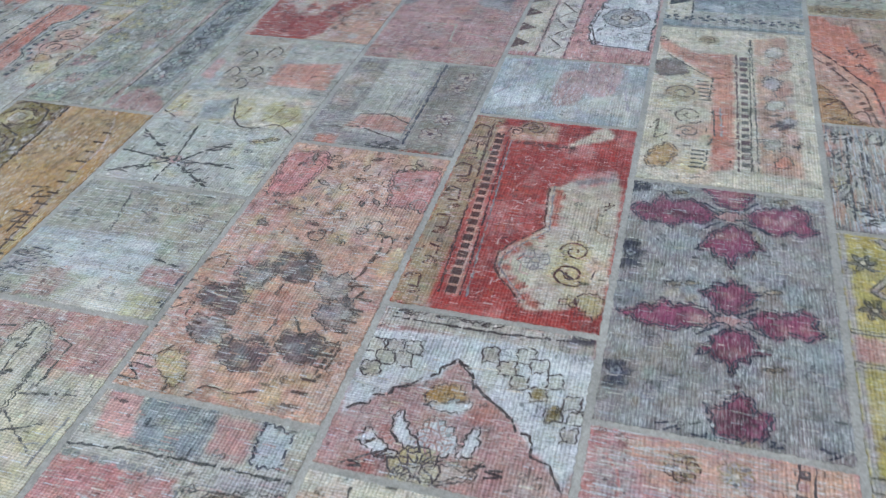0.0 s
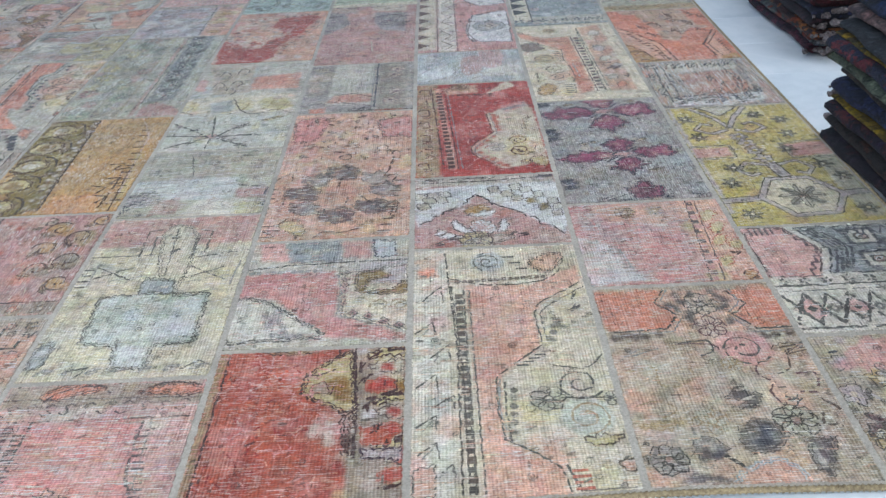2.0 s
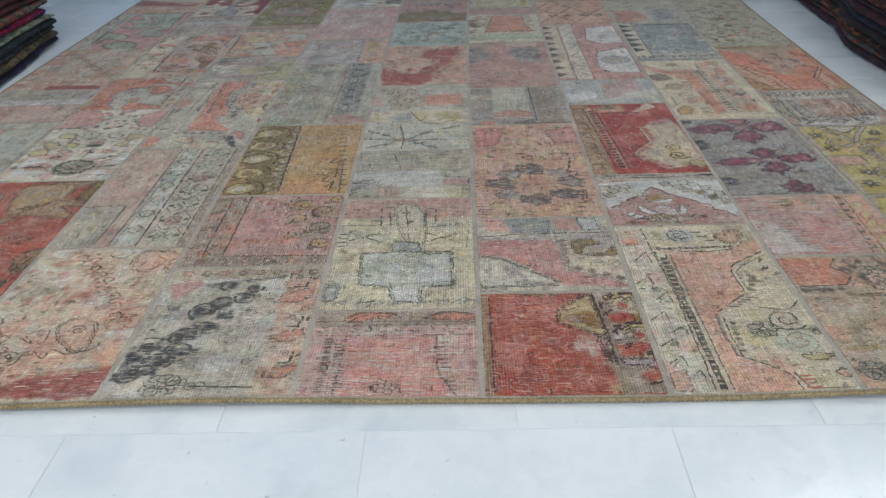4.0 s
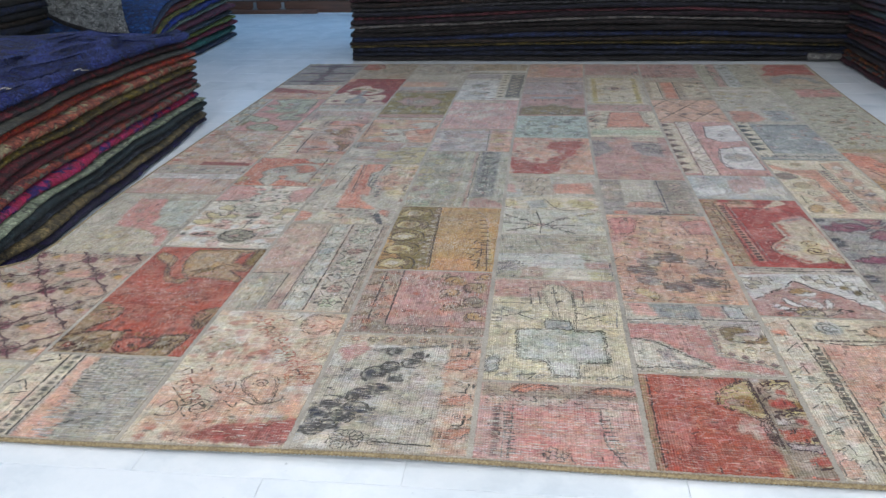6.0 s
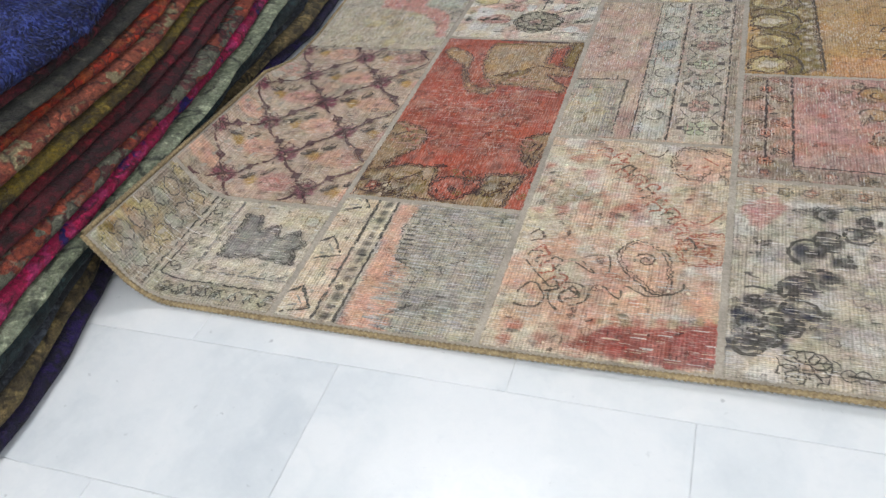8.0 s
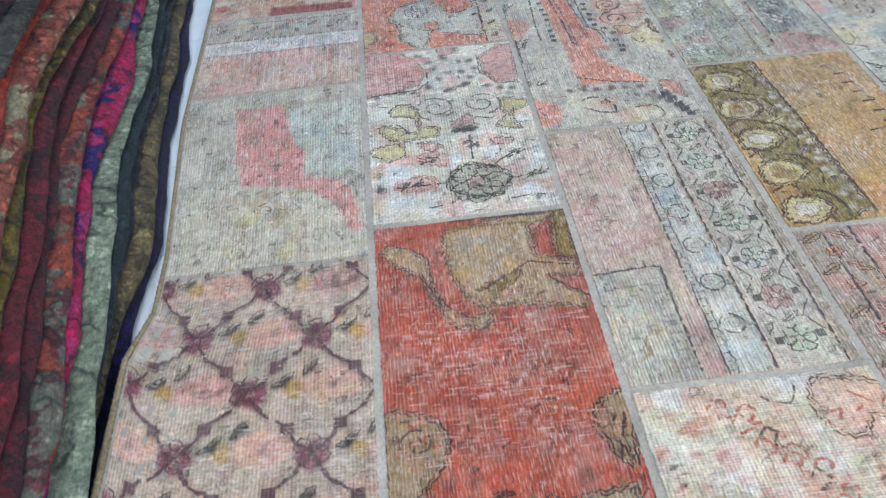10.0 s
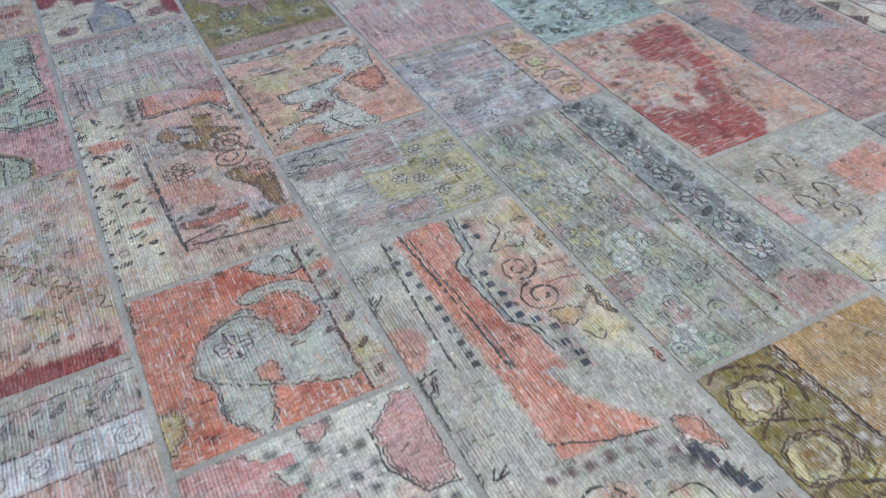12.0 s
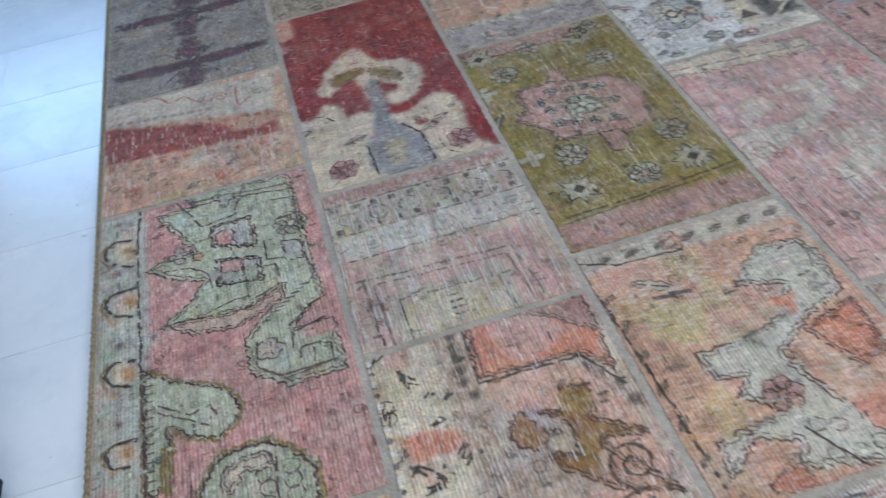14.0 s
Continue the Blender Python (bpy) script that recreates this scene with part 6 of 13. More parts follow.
p.shape([(0.11, 0.13), (0.24, 0.11), (0.22, 0.06), (0.08, 0.07)], "wh")
p.shape([(0.95, 0.31), (1.03, 0.3), (0.99, 0.2), (0.89, 0.18)], "wh")
p.bare(120, True)

p = patch(1, 2.34, 2.777, "og", True)
p.trace, p.worn = 0.05, 0.4
p.clouds(0, 0, 0.85, 1, ("og", "sa", "bk", "pk"), 40, 0.02, 0.06, 0.45)
p.shape([(0.11, 1.15), (0.29, 1.01), (0.45, 1.02), (0.62, 1.13), (0.45, 1.15), (0.15, 1.16)], "cr", "ch", 0.005, inner="dg", gap=0.006)
p.line([(0.22, 1.12), (0.3, 1.08), (0.41, 1.06)], "ch", 0.008)
p.shape([(-0.02, 1.15), (0.06, 1.12), (0.21, 1), (0.09, 1.02), (-0.03, 1.04)], "gg", "ch", 0.005)
p.line([(-0.01, 1.11), (0.09, 1.05)], "dg", 0.004)
p.shape([(-0.04, 1.02), (0.02, 0.97), (0.01, 0.78), (-0.02, 0.78)], "gg", "ch", 0.005)
p.shape([(0.57, 0.97), (0.63, 0.98), (0.88, 1.11), (0.88, 0.87), (0.83, 0.82), (0.73, 0.82), (0.64, 0.89)], "pm", "ch", 0.005, inner="dg", gap=0.006)
p.line([(0.69, 0.92), (0.77, 0.97), (0.82, 0.87), (0.87, 0.95)], "dg", 0.005)
p.shape([(0.29, 0.59), (0.36, 0.66), (0.55, 0.63), (0.42, -0.05), (0.35, 0.03), (0.26, 0.14), (0.25, 0.29), (0.23, 0.45)], "pm", "dg", 0.005, smooth=True)
p.shape([(0.24, 0.56), (0.3, 0.61), (0.46, 0.66), (0.59, 0.57), (0.61, 0.48), (0.7, 0.44), (0.82, 0.51), (0.82, 0.57), (0.77, 0.68), (0.66, 0.74), (0.62, 0.71), (0.51, 0.72), (0.51, 0.78), (0.61, 0.8), (0.77, 0.78), (0.87, 0.68), (0.88, 0.52), (0.85, 0.37), (0.85, 0.22), (0.79, 0.1), (0.23, 0.36)], "pm", "dg", 0.005, smooth=True, inner="gr", gap=0.012)
p.shape([(0.62, 0.73), (0.75, 0.68), (0.78, 0.57), (0.7, 0.48), (0.62, 0.51), (0.63, 0.6)], "og", "dg", 0.003, smooth=True)
p.mark("flw", 0.4, 0.51, 0.036, "pb", "dg", 0.0)
p.line([(0.37, 0.6), (0.41, 0.42)], "ch", 0.004)
p.shape([(0.45, 0.33), (0.53, 0.33), (0.54, 0.23), (0.46, 0.25)], "sa", "dg", 0.004, smooth=True)
p.ticks([(0.65, 0.38), (0.82, 0.39)], "dg", 0.014, 0.6)
p.curve([(0.25, 0.57), (0.2, 0.44), (0.24, 0.39)], "ta", 0.008)
p.shape([(-0.01, 0.28), (0.08, 0.27), (0.09, 0.16), (0.02, 0.07), (-0.02, 0.09)], "hy", "dg", 0.004, smooth=True)
p.shape([(0.05, 1.34), (0.19, 1.21), (0.4, 1.04), (0.64, 1.13), (0.62, 1.02), (0.39, 0.97), (0.18, 1.11), (0.05, 1.14)], "cr", "dg", 0.004)
p.mark("flw", 0.4, 0.48, 0.034, "wh", "dg", 0.0)
p.rect(0.86, 0, 1, 1, "pg").line([(0.86, 0), (0.855, 1)], "ch", 0.006).clouds(0.87, 0, 1, 1, ("hy", "pk", "mi", "og", "pm"), 18, 0.014, 0.03, 0.7).row("leaf", (0.93, 0), (0.93, 1), 6, 0.016, "dg", "", 0.7).poly([(0.88, 0.8), (0.97, 0.86), (0.97, 0.74)], "og", 0.001)
p.bare(420, False, ("iv", "pe", "wh"))

p = patch(1, 2.777, 3.55, "gp", False)
p.trace, p.worn = 0.04, 0.38
p.rect(0, 0, 0.28, 1, "cr").clouds(0, 0, 0.28, 1, ("cr", "pe", "iv", "gp", "hy"), 30, 0.02, 0.04, 0.5).clouds(0.3, 0, 1, 1, ("lp", "li", "pe", "iv", "pk"), 60, 0.02, 0.06, 0.5)
p.shape([(0.45, 1.04), (0.67, 1.01), (0.98, 1.02), (0.97, 0.87), (0.95, 0.78), (0.86, 0.85), (0.43, 0.86)], "og", "ch", 0.004)
p.shape([(0.55, 1.01), (0.75, 0.99), (0.81, 0.91), (0.6, 0.87)], "lp", smooth=True, alpha=0.7)
p.shape([(0.67, 1.01), (0.98, 1.02), (0.97, 0.89), (0.84, 0.95)], "dp", "dg", 0.004)
p.line([(0.43, 1.03), (0.42, 0.85), (0.85, 0.84), (0.96, 0.74)], "ch", 0.006)
p.line([(0.46, 1.04), (0.45, 0.86), (0.85, 0.85)], "dg", 0.004)
p.row("dot", (0.37, 1.01), (0.36, 0.85), 5, 0.012, "ch", "", 0.0, "")
p.row("dot", (0.35, 0.83), (0.63, 0.82), 4, 0.012, "ch", "", 0, "wg")
for u, v in [(0.7, 0.82), (0.76, 0.82), (0.84, 0.81), (0.88, 0.78), (0.92, 0.74), (0.96, 0.7)]:
    p.mark("dot", u, v, 0.013, "br", "", 0.0)
p.shape([(0.46, 0.85), (0.73, 0.84), (0.92, 0.74), (0.94, 0.49), (0.86, 0.61), (0.68, 0.73), (0.47, 0.77)], "ap", smooth=True, alpha=0.75)
p.shape([(0.47, 0.73), (0.52, 0.75), (0.56, 0.72), (0.59, 0.69), (0.64, 0.69), (0.59, 0.68), (0.57, 0.66), (0.52, 0.66), (0.46, 0.69)], "lb", "br", 0.005, smooth=True)
p.shape([(0.78, 0.77), (0.82, 0.77), (0.8, 0.74), (0.81, 0.71), (0.78, 0.69), (0.93, 0.64), (0.93, 0.62), (0.8, 0.64), (0.78, 0.63), (0.81, 0.6), (0.96, 0.49), (0.8, 0.52), (0.72, 0.54), (0.64, 0.58), (0.57, 0.62), (0.57, 0.64), (0.65, 0.63), (0.67, 0.62), (0.68, 0.65), (0.68, 0.7), (0.59, 0.74), (0.68, 0.73), (0.7, 0.78), (0.74, 0.78)], "lb", "br", 0.005, smooth=True)
p.shape([(0.71, 0.77), (0.81, 0.76), (0.8, 0.71), (0.72, 0.7), (0.68, 0.74)], "oo", smooth=True)
p.shape([(0.71, 0.66), (0.78, 0.65), (0.77, 0.62), (0.7, 0.58), (0.67, 0.62)], "oo", smooth=True, alpha=0.7)
p.scroll(0.84, 0.57, 0.042, "br", 0.007, 0.5, 1.7, "ap", 1)
p.scroll(0.79, 0.48, 0.04, "br", 0.006, 2, 1.7, "ap", 1)
p.shape([(0.72, 0.4), (0.85, 0.41), (0.97, 0.36), (0.94, 0.23), (0.83, 0.31)], "lb", "br", 0.005, smooth=True)
p.scroll(0.93, 0.39, 0.03, "br", 0.006, 1, 1.4, "og", 1)
p.shape([(0.88, 0.33), (0.97, 0.31), (0.94, 0.17), (0.87, 0.21)], "lb", "br", 0.005, smooth=True)
p.petals(0.49, 0.48, 0.036, 9, "ap", "ch", "ap")
p.shape([(0.28, 0.43), (0.45, 0.43), (0.6, 0.41), (0.67, 0.31), (0.47, 0.3)], "og", smooth=True, alpha=0.7)
p.shape([(0.38, 0.23), (0.53, 0.22), (0.75, 0.23), (0.7, 0.19), (0.51, 0.18), (0.4, 0.2)], "bk", "dg", 0.003, smooth=True, alpha=0.9)
p.shape([(0.69, 0.17), (0.77, 0.16), (1, 0.13), (0.97, 0.09), (0.72, 0.12)], "oc", smooth=True)
p.shape([(0.89, 0.16), (1.01, 0.14), (0.99, 0.09), (0.89, 0.11)], "og")
for u, v in [(0.55, 0.25), (0.8, 0.15)]:
    p.mark("leaf", u, v, 0.022, "ch", "", 0.3)
p.curve([(0.37, 0.14), (0.54, 0.16), (0.6, 0.16), (0.57, 0.12), (0.4, 0.11)], "br", 0.006)
p.shape([(0.38, 0.13), (0.55, 0.15), (0.56, 0.12), (0.41, 0.1)], "pk", "br", 0.003, smooth=True)
p.line([(0.4, 0.12), (0.97, 0.08)], "ch", 0.006)
p.line([(0.33, 0.6), (0.35, 0.26), (0.37, 0.1)], "ch", 0.011)
p.shape([(0.1, 0.53), (0.25, 0.54), (0.28, 0.5), (0.14, 0.49)], "og")
p.ticks([(0.05, 0.52), (0.13, 0.46)], "ch", 0.015, 0.5)
p.ticks([(0.22, 0.4), (0.23, 0.34), (0.15, 0.4)], "ch", 0.009, 0.3)
p.mark("ring", 0.05, 0.39, 0.01, "ch", "", 0.0)
p.row("dash", (0.0, 0.33), (0.08, 0.34), 4, 0.007, "ch", "", 1.2, "")
p.shape([(0.11, 0.3), (0.25, 0.31), (0.28, 0.28), (0.16, 0.27)], "og")
p.ticks([(0.07, 0.29), (0.15, 0.24)], "ch", 0.015, 0.5)
p.ticks([(0.23, 0.19), (0.24, 0.13), (0.16, 0.19)], "ch", 0.009, 0.3)
p.mark("ring", 0.07, 0.18, 0.01, "ch", "", 0.0)
p.row("dash", (0.03, 0.13), (0.1, 0.13), 4, 0.007, "ch", "", 1.2, "")
p.shape([(0.04, 0.77), (0.09, 0.78), (0.26, 0.77), (0.26, 0.72), (0.11, 0.72)], "og", smooth=True)
p.shape([(0.01, 0.79), (0.09, 0.78), (0.06, 0.76)], "oc")
p.ticks([(0.04, 0.74), (0.04, 0.99)], "ch", 0.02, 0.8)
p.ticks([(0.1, 0.7), (0.15, 0.67)], "ch", 0.018, -1.2)
p.ticks([(0.13, 0.93), (0.15, 0.91)], "ch", 0.014, -1.2)
p.ticks([(0.04, 0.84), (0.21, 0.86), (0.22, 0.79), (0.27, 0.71), (0.28, 0.69)], "ch", 0.011, 0.5)
p.shape([(0.01, 1.03), (0.06, 1.02), (0.02, 0.99)], "oc")
for u, v in [(0.03, 0.86), (0.03, 0.83)]:
    p.mark("ring", u, v, 0.013, "ch", "", 0.0)
p.shape([(0.08, 1.01), (0.18, 1), (0.17, 0.95), (0.07, 0.97)], "pk", smooth=True, alpha=0.7)
p.row("dash", (0.02, 0.87), (0.03, 0.81), 3, 0.008, "ch", "", 1.2, "")
p.ticks([(-0.02, 0.76), (0.08, 0.7), (0.11, 0.65)], "ch", 0.014, 0.6)
p.shape([(0.04, 0.75), (0.25, 0.76), (0.26, 0.72), (0.09, 0.71)], "og")
p.ticks([(0.28, 0.84), (0.22, 0.56)], "ch", 0.009, 0.6)
p.row("dot", (0.012, 0), (0.012, 1), 34, 0.006, "nv", "", 0.0, "wh").bare(300, False, ("iv", "pe", "wh"))

p = patch(1, 3.55, 4, "gp", False)
p.trace, p.worn = 0.1, 0.5
p.clouds(0, 0, 1, 1, ("pg", "dp", "li", "lp"), 40, 0.02, 0.06, 0.5)
p.rect(0, 0.92, 1, 1, "dp").rect(0, 0.7, 1, 0.9, "pg").rect(0, 0.53, 1, 0.68, "ic").line([(0, 0.905), (1, 0.9)], "dg", 0.005).line([(0, 0.69), (1, 0.685)], "ch", 0.004).line([(0, 0.515), (1, 0.51)], "ch", 0.004)
p.clouds(0, 0.7, 1, 0.9, ("ta", "hy", "gr", "dp"), 16, 0.012, 0.03, 0.7).clouds(0, 0.53, 1, 0.68, ("pb", "wh", "wg"), 16, 0.015, 0.03, 0.7).row("box", (0, 0.87), (1, 0.87), 10, 0.007, "dg").row("box", (0, 0.72), (1, 0.72), 10, 0.007, "dg").row("ring", (0.02, 0.79), (1, 0.79), 6, 0.022, "dg").row("ess", (0.05, 0.96), (0.95, 0.96), 5, 0.012, "gr").row("ring", (0.1, 0.6), (1, 0.6), 5, 0.02, "gr").row("dot", (0.1, 0.6), (1, 0.6), 5, 0.009, "bb")
p.rect(0.04, 0, 0.92, 0.46, "lp").clouds(0.05, 0.02, 0.9, 0.44, ("pg", "li", "pk"), 20, 0.02, 0.05, 0.5).rect(0.16, 0, 0.74, 0.26, "pg").rect(0.24, 0, 0.68, 0.18, "hy").clouds(0.2, 0, 0.7, 0.2, ("cr", "pg", "iv"), 12, 0.02, 0.04, 0.6).line([(0.1, 0), (0.09, 0.38), (0.8, 0.34), (0.84, 0.02)], "ch", 0.005).line([(0.14, 0), (0.13, 0.34), (0.76, 0.3), (0.79, 0.04)], "dg", 0.004).line([(0.23, 0), (0.22, 0.22), (0.68, 0.2), (0.7, 0.02)], "dg", 0.004).row("dash", (0.46, 0.04), (0.46, 0.18), 4, 0.012, "dg")
p.bare(760, False, ("wh", "iv", "pg", "lp"), 0, 0, 1, 0.9, 0.03)

p = patch(1, 4, 4.8, "cm", True)
p.trace, p.worn = 0.03, 0.4
p.clouds(0, 0.4, 1, 1, ("rd", "dr", "bk", "cm"), 50, 0.015, 0.05, 0.5)
p.shape([(-0.07, 0.34), (0.16, 0.36), (0.27, 0.29), (0.4, 0.28), (0.31, -0.03), (-0.09, 0.03), (-0.08, 0.23)], "iv")
p.shape([(0.11, 0.37), (0.24, 0.38), (0.4, 0.3), (0.43, 0.33), (0.38, 0.51), (0.2, 0.45), (0.16, 0.5), (0.28, 0.62), (0.45, 0.69), (0.56, 0.58), (0.73, 0.55), (0.79, 0.44), (0.69, 0.34), (0.54, 0.32), (0.55, 0.44), (0.52, 0.47), (0.48, 0.3), (0.61, 0.26), (0.79, 0.32), (0.9, 0.25), (0.88, 0.08), (0.91, -0.02), (-0.01, 0)], "cr", smooth=True)
p.shape([(0.46, 0.46), (0.52, 0.46), (0.5, 0.3), (0.54, 0.22), (0.63, 0.14), (0.64, -0.02), (0.33, 0.01), (0.32, 0.15), (0.38, 0.21), (0.41, 0.29)], "bb", smooth=True)
p.shape([(0.42, 0.16), (0.53, 0.14), (0.51, 0.02), (0.41, 0.03)], "hy", alpha=0.6)
p.line([(0.44, 0.46), (0.44, 0.31)], "gr", 0.006)
p.line([(0.5, 0.44), (0.49, 0.31)], "gr", 0.006)
p.shape([(0.24, 0.54), (0.37, 0.56), (0.46, 0.56), (0.43, 0.53), (0.33, 0.5), (0.26, 0.49)], "ol", "br", 0.003, smooth=True)
p.shape([(0.48, 0.54), (0.62, 0.52), (0.67, 0.46), (0.63, 0.44), (0.54, 0.48)], "ol", "br", 0.003, smooth=True)
p.line([(0.32, 0.15), (0.33, 0.01)], "ch", 0.006)
p.line([(0.55, 0.21), (0.63, 0.14), (0.65, -0.01)], "ch", 0.007)
p.petals(0.83, 0.07, 0.034, 7, "dp", "pl", "lp")
p.petals(0.16, 0.07, 0.032, 7, "dp", "pl", "lp")
p.shape([(0.63, 0.23), (0.7, 0.19), (0.67, 0.17), (0.63, 0.19)], "cm", "dg", 0.003)
for u, v in [(0.76, 0.19), (0.69, 0.16)]:
    p.mark("leaf", u, v, 0.024, "pg", "dg", 0.4)
p.shape([(0.25, 0.4), (0.37, 0.44), (0.38, 0.34), (0.26, 0.3)], "cm")
p.shape([(0.55, 0.44), (0.63, 0.42), (0.6, 0.38), (0.55, 0.39)], "cm")
p.curve([(0.71, 0.09), (0.72, 0.04), (0.78, 0.01)], "dg", 0.004)
p.curve([(0.02, 0.34), (0.12, 0.35), (0.19, 0.31)], "dg", 0.005)
for u, v in [(-0.02, 0.28), (0.27, 0.19)]:
    p.mark("leaf", u, v, 0.03, "pg", "dg", 0.3)
p.shape([(0.1, 1.01), (-0.08, 0.99), (-0.04, 0.86), (0.11, 0.86)], "pe")
p.shape([(-0.11, 0.85), (-0.02, 0.85), (0.05, 0.79), (-0.08, 0.73)], "pk")
p.scatter(["dash"], ["bk", "ro", "dr"], 140, 0.02, 0.5, 0.98, 0.98, 0.004, 0.012).bare(120, False, ("ro", "pk"))

p = patch(1, 4.80, 5.385, "be", False)
p.poly([(0.0, 0.6), (0.0, 1), (0.3, 1), (0.42, 0.72), (0.3, 0.55)], "bk").scatter(["rose", "leaf", "curl"], ["ol", "tn", "bk", "cr", "gg"], 60, 0.2, 0, 1, 1, 0.012, 0.03).scatter(["curl"], ["ch", "dg"], 14, 0.1, 0.1, 1, 1, 0.015, 0.03)

# third column
p = patch(2, 0.455, 1.139, "cr", True)
p.trace, p.worn = 0.15, 0.48
p.clouds(0, 0, 1, 1, ("iv", "pe", "cr", "ap", "wh"), 90, 0.02, 0.06, 0.5).clouds(0, 0, 1, 0.35, ("pe", "ap", "pe"), 40, 0.02, 0.06, 0.6).clouds(0.8, 0.3, 1, 1, ("pe", "ap"), 16, 0.02, 0.05, 0.5)
p.clouds(-0.03, 0.58, 0.6, 0.9, ('bk', 'sa', 'ro', 'dr'), 38, 0.008, 0.024, 0.6)
p.clouds(0.51, 0.69, 0.89, 0.73, ('sa', 'bk'), 8, 0.008, 0.02, 0.5)
for u, v in [(0.24, 0.69), (0.15, 0.66)]:
    p.mark("flw", u, v, 0.03, "gg", "tn", 0.0)
p.shape([(0.69, 0.89), (0.73, 0.98), (0.88, 0.98), (1.04, 0.93), (1.01, 0.79), (0.92, 0.86), (0.85, 0.81), (0.75, 0.82)], "ap", "br", 0.005, smooth=True, alpha=0.6)
p.curve([(0.5, 0.95), (0.61, 0.92), (0.66, 0.97)], "br", 0.005)
p.curve([(0.84, 0.95), (0.96, 0.89), (1.01, 0.94)], "bk", 0.005)
p.ticks([(0.77, 0.88), (0.87, 0.88)], "bk", 0.012, 0.6)
p.shape([(0.51, 0.41), (0.58, 0.48), (0.73, 0.45), (0.78, 0.35), (0.77, 0.27), (0.69, 0.27), (0.63, 0.31), (0.57, 0.34)], "ap", "br", 0.005, smooth=True, alpha=0.6)
p.scroll(0.65, 0.4, 0.022, "br", 0.005, 0.0, 1.6, "", 1)
p.shape([(0.78, 0.48), (0.9, 0.54), (1.02, 0.53), (1, 0.42), (0.84, 0.4)], "pe", "bk", 0.005, smooth=True, alpha=0.6)
p.scroll(0.89, 0.47, 0.026, "bk", 0.005, 0.0, 1.6, "", 1)
p.scroll(0.34, 0.22, 0.045, "br", 0.006, 0, 1.7, "", 1)
p.curve([(0.32, 0.36), (0.43, 0.32), (0.35, 0.38), (0.47, 0.4), (0.49, 0.33)], "br", 0.005)
p.curve([(0.48, 0.27), (0.56, 0.23), (0.58, 0.28), (0.7, 0.25), (0.83, 0.29), (0.83, 0.33)], "br", 0.005)
p.curve([(0.07, 0.17), (0.18, 0.16), (0.22, 0.21), (0.14, 0.26), (0.09, 0.21)], "br", 0.005)
p.curve([(0.08, 0.35), (0.23, 0.25), (0.3, 0.28)], "br", 0.004)
p.curve([(0.71, 0.54), (0.79, 0.6), (0.89, 0.58), (0.99, 0.65)], "bk", 0.004)
for u, v in [(0.1, 0.03), (0.14, 0.08), (0.26, 0.05), (0.36, 0.09)]:
    p.mark("dot", u, v, 0.015, "dr", "", 0.0)
p.row("dot", (0.44, 0.13), (1.04, 0.18), 12, 0.011, "dr", "", 0, "tn")
p.shape([(0.35, 0.03), (0.53, 0.12), (0.8, 0.14), (1.04, 0.18), (1.09, 0.02), (0.82, 0), (0.59, 0.01)], "cm")
p.mottle(0.33, 0.04, 1.07, 0.06, ('rd', 'dr', 'cm', 'ro'), 24, 0.008, 0.024, 0.5)
p.clouds(0.04, 0.2, 0.96, 0.95, ("bk", "sa", "og", "ro"), 46, 0.006, 0.018, 0.5)
for k in range(26):
    u, v = 0.08 + 0.84 * ((k * 0.618 + 0.2) % 1), 0.22 + 0.72 * ((k * 0.387 + 0.05) % 1)
    d = 0.035 * (1 if k % 2 else -1)
    p.curve([(u - 0.05, v), (u - 0.01, v + 0.025), (u + 0.03, v + d * 0.3), (u, v - 0.02), (u + d, v - 0.03)], "bk" if k % 3 else "br", 0.006)
p.bare(420, True, ("iv", "cr", "wh", "lp"), 0, 0, 1, 1, 0.016)

p = patch(2, 1.139, 1.888, "gp", False)
p.trace, p.worn = 0.12, 0.48
p.clouds(0, 0, 0.45, 1, ("pk", "dp", "lp", "gp", "mv"), 50, 0.02, 0.06, 0.45).rect(0.44, 0, 0.62, 1, "ic").rect(0.65, 0, 0.93, 1, "pg").rect(0.95, 0, 1, 1, "ta")
for k in range(7):
    v = 0.08 + 0.14 * k
    p.clouds(0.48, v - 0.03, 0.6, v + 0.03, ("wh", "pb", "iv"), 5, 0.014, 0.03, 0.7).mark("ring", 0.54, v + 0.07, 0.022, "dg"), p.mark("curl", 0.54, v + 0.07, 0.018, "gr")
    p.petals(0.79, v, 0.03, 6, ("mi", "dp", "pm")[k % 3], "dg"), p.line([(0.67, v + 0.02), (0.73, v + 0.07), (0.67, v + 0.12)], "dg", 0.004).line([(0.92, v + 0.02), (0.86, v + 0.07), (0.92, v + 0.12)], "dg", 0.004)
    p.mark("box", 0.7, v, 0.008, "dg"), p.mark("box", 0.89, v + 0.01, 0.008, "dg"), p.mark("leaf", 0.8, v + 0.07, 0.02, "gg", "dg", 0.6)
p.line([(0.43, 0), (0.43, 1)], "dg", 0.005).row("dash", (0.45, 0), (0.45, 1), 40, 0.004, "ch").line([(0.47, 0), (0.47, 1)], "dg", 0.003).line([(0.635, 0), (0.635, 1)], "ch", 0.006).line([(0.94, 0), (0.94, 1)], "ch", 0.006)
